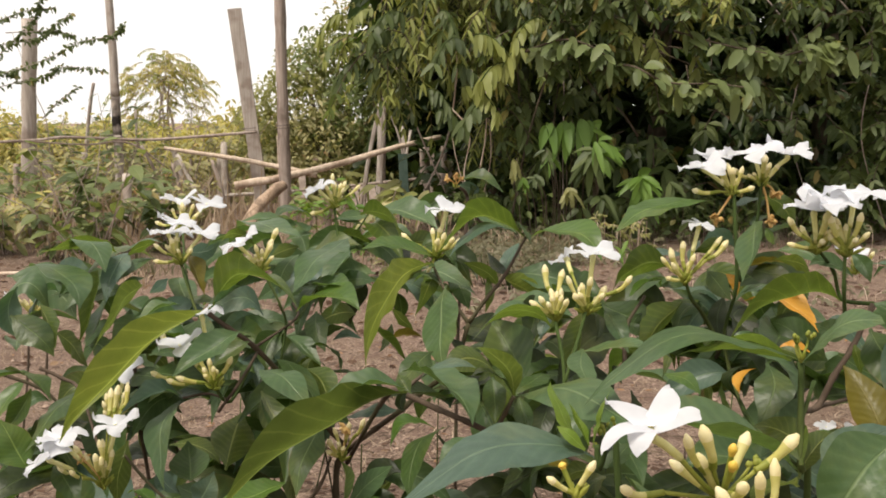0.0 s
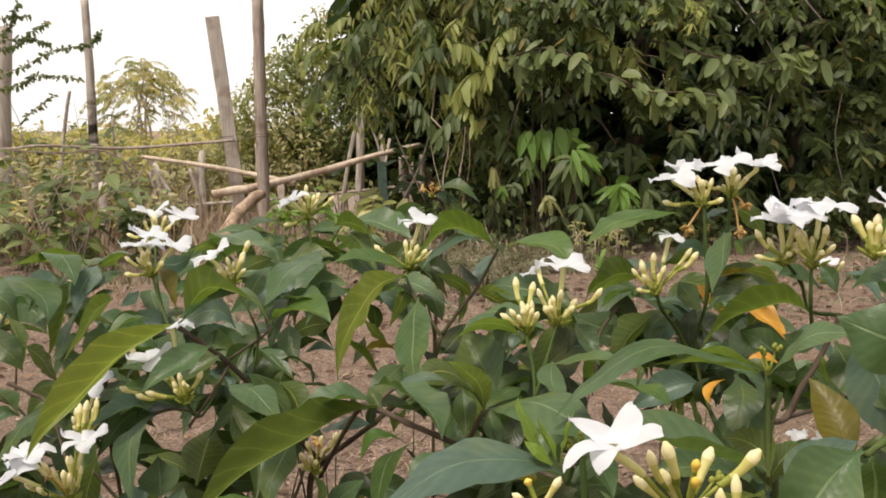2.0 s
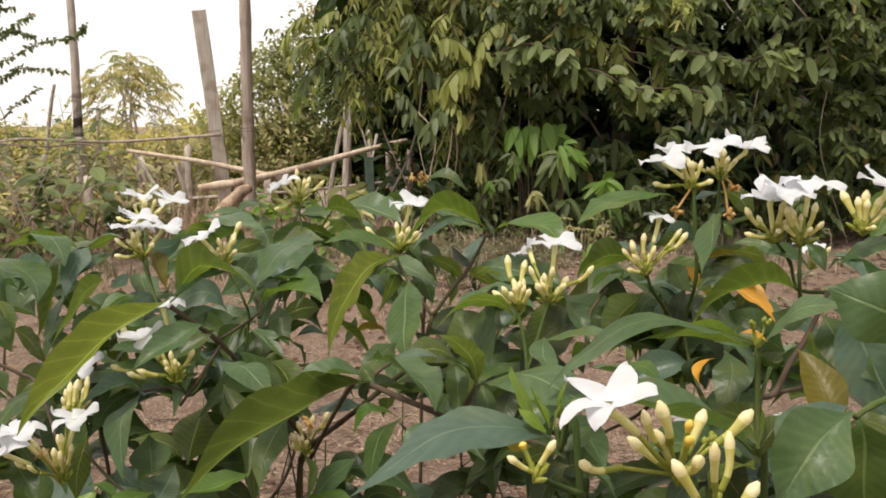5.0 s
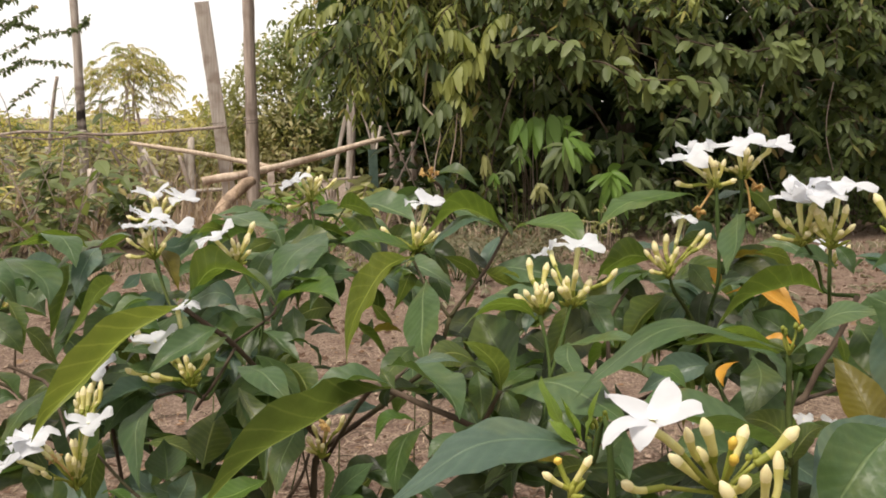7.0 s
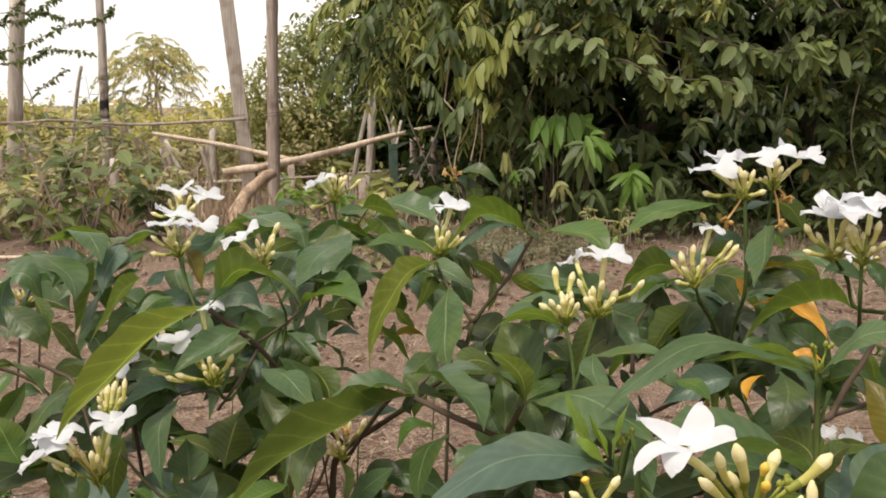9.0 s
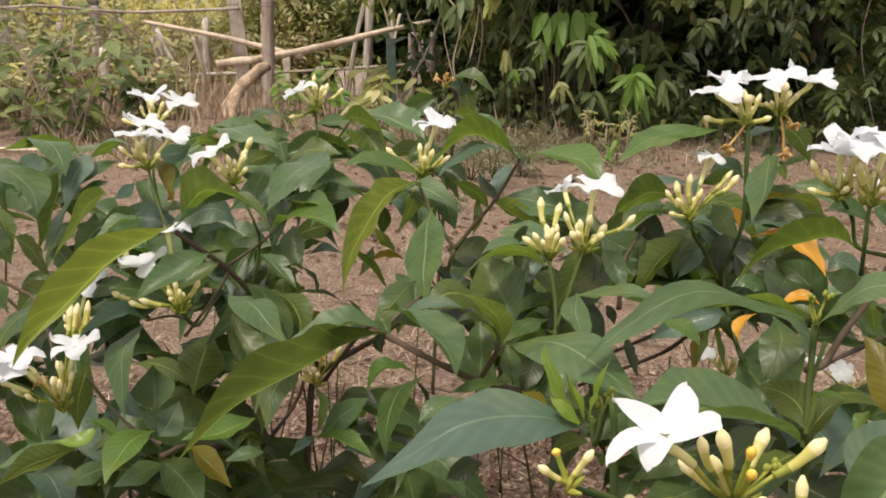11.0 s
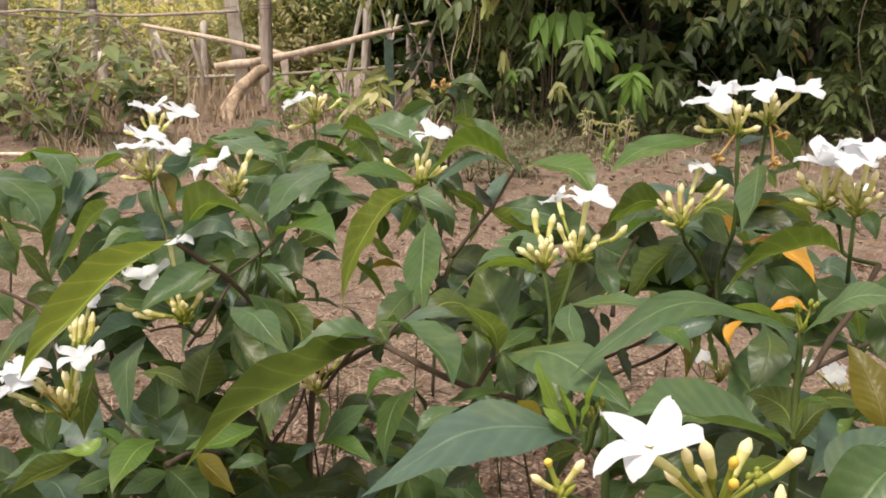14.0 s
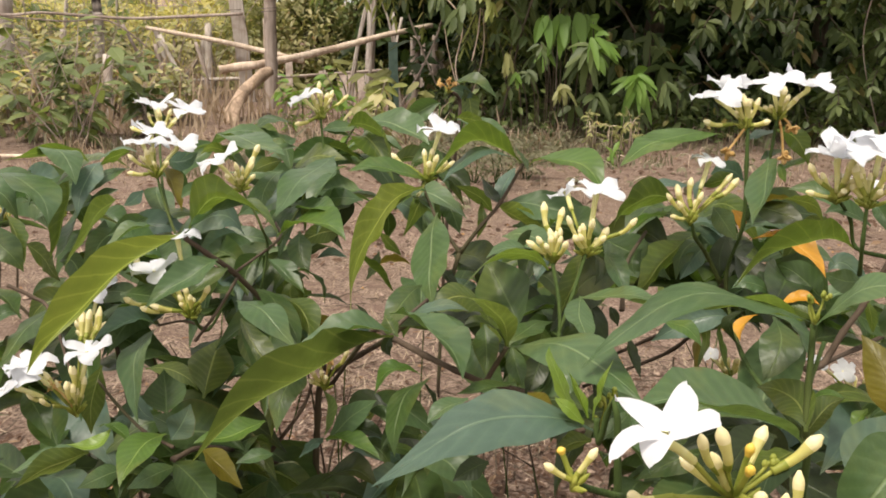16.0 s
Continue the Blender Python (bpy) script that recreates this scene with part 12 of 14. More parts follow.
leaf(shrub_b, leaf_pale, (0.1749, 0.4549, 0.5112), (0.1891, 0.4458, 0.5055), (0.1958, 0.4373, 0.4856), 0.0146, (0.53, -0.43, 0.73), 0.10)
leaf(shrub_b, leaf_dark, (0.1931, 0.4919, 0.4951), (0.1918, 0.4705, 0.4851), (0.1767, 0.4537, 0.47), 0.0225, (-0.17, -0.49, 0.86), -0.07)
leaf(shrub_b, leaf_moss, (0.1877, 0.4147, 0.4604), (0.1846, 0.429, 0.4731), (0.1703, 0.4439, 0.4718), 0.0193, (0.58, 0.57, -0.57), -0.11)
leaf(shrub_b, leaf_moss, (0.1885, 0.4174, 0.4514), (0.1988, 0.4246, 0.4667), (0.2142, 0.4334, 0.4714), 0.0137, (-0.34, 0.90, -0.27), 0.04)
leaf(shrub_b, leaf_green, (0.2101, 0.4604, 0.4569), (0.2197, 0.4605, 0.4619), (0.2323, 0.4602, 0.4561), 0.0089, (0.04, -0.03, 1.00), -0.04)
leaf(shrub_b, leaf_pale, (0.1653, 0.363, 0.4797), (0.1197, 0.3444, 0.5089), (0.0797, 0.3301, 0.5108), 0.0359, (0.33, 0.04, 0.94), 0.20)
leaf(shrub_b, leaf_shaded, (0.1714, 0.4093, 0.4598), (0.1524, 0.3966, 0.4608), (0.1388, 0.3857, 0.4498), 0.0182, (0.21, -0.61, 0.76), -0.08)
leaf(shrub_b, leaf_moss, (0.1808, 0.3978, 0.4556), (0.161, 0.3816, 0.4637), (0.1473, 0.3668, 0.4564), 0.0174, (-0.17, 0.21, 0.96), 0.05)
leaf(shrub_b, leaf_brown, (0.2085, 0.3649, 0.4864), (0.2054, 0.378, 0.5069), (0.1985, 0.3956, 0.5218), 0.0188, (0.47, 0.73, -0.50), 0.13)
leaf(shrub_b, leaf_blue, (0.1525, 0.2856, 0.5), (0.1623, 0.2968, 0.513), (0.1859, 0.3116, 0.5185), 0.0217, (-0.01, -0.57, 0.82), 0.01)
leaf(shrub_b, leaf_green, (0.1969, 0.3834, 0.4783), (0.2013, 0.3887, 0.4826), (0.2077, 0.3952, 0.4836), 0.0062, (-0.46, 0.02, 0.89), 0.20)
leaf(shrub_b, leaf_dark, (0.2268, 0.4298, 0.5328), (0.2284, 0.4075, 0.5198), (0.2402, 0.3907, 0.5046), 0.0223, (-0.58, -0.60, 0.55), 0.03)
leaf(shrub_b, leaf_pale, (0.2449, 0.4108, 0.5392), (0.2365, 0.4248, 0.5411), (0.2299, 0.4411, 0.5361), 0.0149, (-0.87, -0.40, 0.27), -0.04)
leaf(shrub_b, leaf_olive, (0.2399, 0.4758, 0.5115), (0.2413, 0.4724, 0.5036), (0.2428, 0.471, 0.4946), 0.0065, (0.88, 0.47, 0.02), 0.01)
leaf(shrub_b, leaf_dark, (0.2434, 0.4757, 0.5113), (0.2486, 0.4742, 0.509), (0.2546, 0.4737, 0.5043), 0.0049, (0.44, -0.37, 0.82), -0.11)
leaf(shrub_b, leaf_dark, (0.2576, 0.571, 0.4807), (0.2484, 0.5867, 0.4912), (0.2332, 0.6061, 0.4948), 0.0213, (-0.64, -0.62, 0.45), 0.01)
leaf(shrub_b, leaf_pale, (0.2609, 0.527, 0.509), (0.2494, 0.5304, 0.5077), (0.2405, 0.5379, 0.5109), 0.0142, (-0.43, -0.86, 0.29), -0.04)
leaf(shrub_b, leaf_amber, (0.2125, 0.5319, 0.4894), (0.2231, 0.5273, 0.4969), (0.2339, 0.5226, 0.4934), 0.0094, (-0.30, -0.31, 0.90), 0.16)
leaf(shrub_b, leaf_amber, (0.2125, 0.568, 0.4702), (0.1998, 0.56, 0.4658), (0.1975, 0.5537, 0.4561), 0.0099, (-0.64, -0.07, 0.76), 0.15)
leaf(shrub_b, leaf_shaded, (0.2144, 0.5877, 0.4661), (0.1978, 0.5796, 0.4622), (0.2038, 0.5715, 0.4455), 0.0138, (-0.86, -0.09, 0.51), 0.04)
leaf(shrub_b, leaf_moss, (0.1916, 0.624, 0.4474), (0.1935, 0.6123, 0.4331), (0.186, 0.6039, 0.413), 0.0150, (0.98, 0.05, -0.19), -0.11)
leaf(shrub_b, leaf_brown, (0.1968, 0.6422, 0.4382), (0.1924, 0.6295, 0.4213), (0.1913, 0.6212, 0.4006), 0.0158, (0.99, 0.01, -0.15), -0.04)
leaf(shrub_b, leaf_green, (0.2087, 0.6323, 0.4402), (0.2084, 0.6205, 0.4257), (0.2156, 0.6123, 0.4057), 0.0149, (0.80, -0.43, 0.41), -0.04)
leaf(shrub_b, leaf_green, (0.1392, 0.5286, 0.4778), (0.1495, 0.5164, 0.4781), (0.1576, 0.5056, 0.4698), 0.0115, (-0.13, -0.41, 0.90), -0.05)
leaf(shrub_b, leaf_pale, (0.2212, 0.5719, 0.4838), (0.2076, 0.5724, 0.4917), (0.1941, 0.5726, 0.4866), 0.0109, (0.04, -0.78, 0.62), -0.05)
leaf(shrub_b, leaf_dark, (0.2194, 0.5952, 0.4931), (0.2218, 0.587, 0.4872), (0.2222, 0.5801, 0.4763), 0.0103, (-0.40, -0.71, 0.58), 0.16)
leaf(shrub_b, leaf_shaded, (0.217, 0.6607, 0.5042), (0.2081, 0.6487, 0.4883), (0.2083, 0.6418, 0.4738), 0.0151, (-0.22, -0.80, 0.56), -0.07)
leaf(shrub_b, leaf_dark, (0.1927, 0.6488, 0.499), (0.1777, 0.64, 0.4943), (0.171, 0.6313, 0.4736), 0.0149, (-0.29, -0.65, 0.70), -0.10)
leaf(shrub_b, leaf_shaded, (0.1243, 0.5639, 0.4555), (0.1265, 0.5531, 0.4428), (0.1329, 0.5461, 0.4289), 0.0121, (0.70, -0.47, 0.54), 0.18)
leaf(shrub_b, leaf_moss, (0.1972, 0.4449, 0.5124), (0.1923, 0.4495, 0.514), (0.1862, 0.4559, 0.5149), 0.0058, (0.61, 0.69, -0.39), 0.06)
leaf(shrub_b, leaf_dark, (0.0737, 0.3628, 0.4792), (0.0811, 0.3681, 0.4843), (0.0892, 0.3754, 0.4871), 0.0078, (0.06, -0.58, 0.81), -0.12)
leaf(shrub_b, leaf_moss, (0.0684, 0.3625, 0.478), (0.0581, 0.3565, 0.4798), (0.0508, 0.3516, 0.4762), 0.0078, (-0.51, 0.85, -0.12), 0.15)
leaf(shrub_b, leaf_blue, (0.194, 0.639, 0.501), (0.184, 0.636, 0.488), (0.174, 0.632, 0.474), 0.0144, (-0.18, -0.9, 0.39))
leaf(shrub_b, leaf_dark, (0.242, 0.637, 0.491), (0.265, 0.633, 0.477), (0.29, 0.628, 0.46), 0.0373, (-0.11, -0.99, 0.11))
leaf(shrub_b, leaf_dark, (0.283, 0.571, 0.477), (0.286, 0.567, 0.465), (0.289, 0.564, 0.453), 0.0095, (0.37, -0.87, 0.33))
leaf(shrub_b, leaf_dark, (0.283, 0.571, 0.477), (0.291, 0.57, 0.473), (0.299, 0.567, 0.466), 0.0073, (0.29, -0.74, 0.6))
leaf(shrub_b, leaf_pale, (0.247, 0.357, 0.537), (0.216, 0.35, 0.553), (0.196, 0.361, 0.561), 0.0342, (-0.07, -1, 0.01), -0.15)
leaf(shrub_b, leaf_blue, (0.228, 0.408, 0.538), (0.237, 0.395, 0.516), (0.255, 0.389, 0.479), 0.0331, (-0.38, -0.92, 0.11))
leaf(shrub_b, leaf_green, (0.255, 0.532, 0.491), (0.273, 0.531, 0.48), (0.29, 0.529, 0.472), 0.0143, (0.19, -0.85, 0.49))
leaf(shrub_b, leaf_pale, (0.173, 0.281, 0.525), (0.151, 0.269, 0.514), (0.139, 0.267, 0.493), 0.0276, (-0.19, -0.81, 0.55), 0.2)
leaf(shrub_b, leaf_dark, (0.182, 0.295, 0.518), (0.184, 0.292, 0.499), (0.193, 0.298, 0.471), 0.0319, (-0.35, -0.92, -0.15))
leaf(shrub_b, leaf_green, (0.308, 0.497, 0.602), (0.293, 0.495, 0.584), (0.281, 0.492, 0.566), 0.0212, (-0.29, -0.89, 0.34))
leaf(shrub_b, leaf_pale, (0.249, 0.461, 0.556), (0.262, 0.452, 0.569), (0.286, 0.452, 0.571), 0.0163, (-0.41, -0.25, 0.88))
leaf(shrub_b, leaf_dark, (0.091, 0.639, 0.508), (0.105, 0.638, 0.499), (0.117, 0.635, 0.48), 0.0180, (-0.04, -0.99, 0.11))
leaf(shrub_b, leaf_dark, (0.389, 0.761, 0.412), (0.413, 0.804, 0.398), (0.437, 0.847, 0.335), 0.0424, (0.17, 0.38, 0.91))
leaf(shrub_b, leaf_shaded, (0.337, 0.746, 0.413), (0.388, 0.74, 0.399), (0.439, 0.734, 0.351), 0.0434, (0.33, -0.31, 0.89))
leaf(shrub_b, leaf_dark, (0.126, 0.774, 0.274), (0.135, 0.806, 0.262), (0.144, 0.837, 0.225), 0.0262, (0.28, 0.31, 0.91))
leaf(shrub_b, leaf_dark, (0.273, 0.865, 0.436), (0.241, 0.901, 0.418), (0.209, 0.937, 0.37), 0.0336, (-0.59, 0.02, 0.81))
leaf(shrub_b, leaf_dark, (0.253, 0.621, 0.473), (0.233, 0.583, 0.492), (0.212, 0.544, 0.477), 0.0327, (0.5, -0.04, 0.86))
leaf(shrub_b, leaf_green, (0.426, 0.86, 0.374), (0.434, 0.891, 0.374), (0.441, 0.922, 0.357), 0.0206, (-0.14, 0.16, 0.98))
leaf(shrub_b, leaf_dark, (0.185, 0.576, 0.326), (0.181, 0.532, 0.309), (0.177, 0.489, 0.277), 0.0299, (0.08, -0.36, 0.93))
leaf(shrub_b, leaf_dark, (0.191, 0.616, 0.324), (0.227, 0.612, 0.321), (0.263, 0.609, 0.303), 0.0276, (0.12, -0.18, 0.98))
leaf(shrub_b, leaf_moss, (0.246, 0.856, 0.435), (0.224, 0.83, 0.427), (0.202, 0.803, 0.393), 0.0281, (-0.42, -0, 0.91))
leaf(shrub_b, leaf_shaded, (0.22, 0.655, 0.49), (0.236, 0.62, 0.47), (0.251, 0.585, 0.43), 0.0333, (-0.09, -0.54, 0.84))
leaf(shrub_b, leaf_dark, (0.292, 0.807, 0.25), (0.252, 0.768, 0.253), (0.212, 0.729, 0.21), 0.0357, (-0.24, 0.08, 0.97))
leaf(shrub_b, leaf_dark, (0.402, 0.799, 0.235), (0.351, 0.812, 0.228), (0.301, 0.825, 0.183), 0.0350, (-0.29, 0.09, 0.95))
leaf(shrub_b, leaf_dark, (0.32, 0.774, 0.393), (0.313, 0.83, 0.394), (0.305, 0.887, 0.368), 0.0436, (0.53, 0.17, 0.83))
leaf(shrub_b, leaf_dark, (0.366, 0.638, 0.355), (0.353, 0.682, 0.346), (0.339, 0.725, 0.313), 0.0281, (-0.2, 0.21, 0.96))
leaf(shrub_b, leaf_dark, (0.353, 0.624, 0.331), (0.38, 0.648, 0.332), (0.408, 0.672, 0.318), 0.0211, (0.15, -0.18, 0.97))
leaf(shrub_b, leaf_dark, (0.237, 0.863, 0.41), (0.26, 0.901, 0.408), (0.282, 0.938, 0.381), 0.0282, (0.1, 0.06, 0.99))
leaf(shrub_b, leaf_shaded, (0.406, 0.726, 0.332), (0.413, 0.686, 0.317), (0.42, 0.645, 0.274), 0.0295, (-0.21, -0.48, 0.85))
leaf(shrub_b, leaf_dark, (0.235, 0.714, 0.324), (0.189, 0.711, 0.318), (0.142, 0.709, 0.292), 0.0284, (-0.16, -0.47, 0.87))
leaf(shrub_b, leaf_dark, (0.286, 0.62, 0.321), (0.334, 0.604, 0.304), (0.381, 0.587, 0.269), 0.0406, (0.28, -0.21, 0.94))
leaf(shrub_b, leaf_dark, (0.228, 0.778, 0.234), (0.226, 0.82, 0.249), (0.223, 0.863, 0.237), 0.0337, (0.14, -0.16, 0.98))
leaf(shrub_b, leaf_shaded, (0.34, 0.624, 0.354), (0.293, 0.626, 0.353), (0.246, 0.629, 0.332), 0.0340, (-0.09, -0.5, 0.86))
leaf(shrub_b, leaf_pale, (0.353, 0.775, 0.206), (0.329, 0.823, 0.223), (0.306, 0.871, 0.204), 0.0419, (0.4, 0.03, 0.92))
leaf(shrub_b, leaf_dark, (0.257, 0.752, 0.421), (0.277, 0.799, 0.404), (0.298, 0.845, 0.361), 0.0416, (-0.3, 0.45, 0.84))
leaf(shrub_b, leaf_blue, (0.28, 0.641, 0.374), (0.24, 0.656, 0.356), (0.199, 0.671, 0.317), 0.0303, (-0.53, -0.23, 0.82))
leaf(shrub_b, leaf_shaded, (0.149, 0.847, 0.281), (0.119, 0.853, 0.276), (0.088, 0.859, 0.254), 0.0243, (-0.22, -0.09, 0.97))
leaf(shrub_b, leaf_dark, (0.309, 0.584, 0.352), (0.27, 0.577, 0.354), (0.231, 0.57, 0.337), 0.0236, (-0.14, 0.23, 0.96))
leaf(shrub_b, leaf_shaded, (0.251, 0.738, 0.296), (0.299, 0.734, 0.278), (0.348, 0.729, 0.24), 0.0336, (0.32, -0.41, 0.85))
leaf(shrub_b, leaf_dark, (0.179, 0.583, 0.374), (0.189, 0.554, 0.385), (0.199, 0.525, 0.374), 0.0248, (-0.2, 0.22, 0.96))
leaf(shrub_b, leaf_dark, (0.163, 0.621, 0.309), (0.146, 0.592, 0.322), (0.129, 0.564, 0.305), 0.0264, (-0.12, 0.29, 0.95))
leaf(shrub_b, leaf_blue, (0.244, 0.686, 0.263), (0.274, 0.651, 0.264), (0.304, 0.616, 0.238), 0.0311, (0.08, -0.16, 0.98))
leaf(shrub_b, leaf_dark, (0.334, 0.706, 0.419), (0.305, 0.707, 0.414), (0.277, 0.707, 0.39), 0.0217, (-0.29, -0.11, 0.95))
leaf(shrub_b, leaf_blue, (0.26, 0.7, 0.273), (0.211, 0.676, 0.263), (0.161, 0.653, 0.246), 0.0344, (-0.38, 0.41, 0.83))
leaf(shrub_b, leaf_dark, (0.287, 0.739, 0.33), (0.323, 0.708, 0.312), (0.359, 0.678, 0.287), 0.0340, (0.31, -0.2, 0.93))
leaf(shrub_b, leaf_shaded, (0.133, 0.674, 0.364), (0.12, 0.714, 0.363), (0.107, 0.755, 0.343), 0.0250, (0.01, 0.11, 0.99))
leaf(shrub_b, leaf_dark, (0.296, 0.601, 0.361), (0.332, 0.596, 0.359), (0.368, 0.591, 0.34), 0.0256, (0.03, -0.39, 0.92))
leaf(shrub_b, leaf_shaded, (0.196, 0.726, 0.256), (0.18, 0.755, 0.245), (0.165, 0.785, 0.205), 0.0278, (-0.05, 0.42, 0.91))
leaf(shrub_b, leaf_blue, (0.353, 0.846, 0.3), (0.36, 0.809, 0.298), (0.367, 0.772, 0.284), 0.0296, (-0.26, -0.08, 0.96))
leaf(shrub_b, leaf_shaded, (0.306, 0.674, 0.274), (0.27, 0.703, 0.27), (0.233, 0.732, 0.24), 0.0362, (-0.18, 0.1, 0.98))
leaf(shrub_b, leaf_pale, (0.145, 0.677, 0.311), (0.144, 0.723, 0.304), (0.144, 0.768, 0.274), 0.0343, (0.29, 0.3, 0.91))
leaf(shrub_b, leaf_dark, (0.249, 0.821, 0.248), (0.275, 0.84, 0.241), (0.302, 0.86, 0.213), 0.0279, (0.55, -0.16, 0.82))
leaf(shrub_b, leaf_dark, (0.404, 0.839, 0.357), (0.413, 0.885, 0.346), (0.422, 0.93, 0.323), 0.0343, (0.4, 0.19, 0.9))
leaf(shrub_b, leaf_moss, (0.219, 0.793, 0.254), (0.249, 0.803, 0.261), (0.279, 0.812, 0.246), 0.0195, (0.04, -0.28, 0.96))
leaf(shrub_b, leaf_dark, (0.45, 0.837, 0.25), (0.492, 0.84, 0.256), (0.535, 0.843, 0.228), 0.0308, (0.06, -0.33, 0.94))
leaf(shrub_b, leaf_shaded, (0.337, 0.617, 0.43), (0.37, 0.626, 0.435), (0.403, 0.634, 0.412), 0.0201, (0.01, 0.12, 0.99))
leaf(shrub_b, leaf_dark, (0.394, 0.799, 0.244), (0.423, 0.792, 0.236), (0.452, 0.784, 0.207), 0.0212, (0.31, -0.05, 0.95))
leaf(shrub_b, leaf_dark, (0.173, 0.625, 0.308), (0.194, 0.642, 0.298), (0.215, 0.659, 0.265), 0.0176, (0.33, 0.29, 0.9))
leaf(shrub_b, leaf_shaded, (0.384, 0.793, 0.261), (0.397, 0.841, 0.254), (0.411, 0.89, 0.225), 0.0334, (-0.67, 0.38, 0.64))
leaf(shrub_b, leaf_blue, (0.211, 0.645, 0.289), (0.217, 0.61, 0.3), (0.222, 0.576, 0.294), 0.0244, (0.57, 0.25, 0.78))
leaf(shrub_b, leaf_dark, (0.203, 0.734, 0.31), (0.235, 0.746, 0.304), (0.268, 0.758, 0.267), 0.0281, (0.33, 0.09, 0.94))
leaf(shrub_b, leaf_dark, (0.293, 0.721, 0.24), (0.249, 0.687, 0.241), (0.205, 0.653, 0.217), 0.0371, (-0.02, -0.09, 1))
leaf(shrub_b, leaf_shaded, (0.172, 0.783, 0.274), (0.203, 0.813, 0.273), (0.233, 0.843, 0.246), 0.0307, (0.08, 0.11, 0.99))
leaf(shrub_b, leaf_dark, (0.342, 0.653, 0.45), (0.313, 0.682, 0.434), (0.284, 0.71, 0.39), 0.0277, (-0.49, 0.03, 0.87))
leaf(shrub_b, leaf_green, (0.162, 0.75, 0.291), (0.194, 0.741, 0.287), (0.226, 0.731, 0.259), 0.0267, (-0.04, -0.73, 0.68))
leaf(shrub_b, leaf_shaded, (0.359, 0.744, 0.291), (0.386, 0.7, 0.299), (0.413, 0.657, 0.266), 0.0319, (-0.35, -0.17, 0.92))
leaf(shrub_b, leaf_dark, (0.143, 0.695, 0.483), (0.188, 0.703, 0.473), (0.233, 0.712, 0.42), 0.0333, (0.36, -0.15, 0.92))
leaf(shrub_b, leaf_shaded, (0.277, 0.716, 0.326), (0.222, 0.727, 0.326), (0.167, 0.738, 0.282), 0.0385, (-0.24, -0.51, 0.82))
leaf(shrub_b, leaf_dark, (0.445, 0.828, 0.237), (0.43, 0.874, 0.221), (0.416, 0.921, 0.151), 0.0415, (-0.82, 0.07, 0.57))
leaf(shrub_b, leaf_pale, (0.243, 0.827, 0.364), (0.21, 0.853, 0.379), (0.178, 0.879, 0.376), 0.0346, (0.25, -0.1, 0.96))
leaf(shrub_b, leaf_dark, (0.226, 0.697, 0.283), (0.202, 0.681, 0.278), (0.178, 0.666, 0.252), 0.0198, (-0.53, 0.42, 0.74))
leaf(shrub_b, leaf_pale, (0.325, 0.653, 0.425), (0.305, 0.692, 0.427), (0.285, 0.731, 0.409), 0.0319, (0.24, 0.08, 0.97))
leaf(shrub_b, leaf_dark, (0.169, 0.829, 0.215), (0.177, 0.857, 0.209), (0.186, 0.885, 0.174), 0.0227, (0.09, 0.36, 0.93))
leaf(shrub_b, leaf_shaded, (0.282, 0.596, 0.326), (0.264, 0.65, 0.327), (0.247, 0.704, 0.292), 0.0433, (-0.08, 0.02, 1))
leaf(shrub_b, leaf_shaded, (0.239, 0.787, 0.228), (0.223, 0.76, 0.223), (0.206, 0.733, 0.196), 0.0230, (-0.07, -0.38, 0.92))
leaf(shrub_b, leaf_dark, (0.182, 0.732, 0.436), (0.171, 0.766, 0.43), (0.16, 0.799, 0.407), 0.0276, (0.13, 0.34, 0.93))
leaf(shrub_b, leaf_shaded, (0.34, 0.773, 0.203), (0.376, 0.77, 0.203), (0.413, 0.767, 0.195), 0.0293, (0.02, -0.25, 0.97))
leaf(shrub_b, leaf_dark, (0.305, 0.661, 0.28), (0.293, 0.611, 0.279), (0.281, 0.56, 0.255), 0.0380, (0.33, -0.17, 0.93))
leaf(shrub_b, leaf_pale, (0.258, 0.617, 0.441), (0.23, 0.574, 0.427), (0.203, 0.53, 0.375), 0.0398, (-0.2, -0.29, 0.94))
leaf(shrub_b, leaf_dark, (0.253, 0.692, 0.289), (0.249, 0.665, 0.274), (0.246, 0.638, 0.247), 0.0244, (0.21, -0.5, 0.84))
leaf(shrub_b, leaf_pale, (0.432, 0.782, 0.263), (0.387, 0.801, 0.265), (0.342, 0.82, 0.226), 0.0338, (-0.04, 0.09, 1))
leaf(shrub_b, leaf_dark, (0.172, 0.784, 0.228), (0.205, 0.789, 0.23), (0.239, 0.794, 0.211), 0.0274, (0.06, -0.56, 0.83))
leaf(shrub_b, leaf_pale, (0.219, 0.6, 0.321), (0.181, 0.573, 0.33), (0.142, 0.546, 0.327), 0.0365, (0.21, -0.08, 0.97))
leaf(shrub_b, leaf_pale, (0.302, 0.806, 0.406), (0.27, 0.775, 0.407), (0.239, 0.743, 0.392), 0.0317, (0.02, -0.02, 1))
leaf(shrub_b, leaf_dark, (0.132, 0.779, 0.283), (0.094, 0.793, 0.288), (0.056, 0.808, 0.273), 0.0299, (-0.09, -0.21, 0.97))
leaf(shrub_b, leaf_shaded, (0.357, 0.647, 0.388), (0.374, 0.611, 0.387), (0.39, 0.575, 0.372), 0.0251, (0, -0.11, 0.99))
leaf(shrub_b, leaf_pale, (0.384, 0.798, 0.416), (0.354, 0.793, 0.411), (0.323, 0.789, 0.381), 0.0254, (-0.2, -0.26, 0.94))
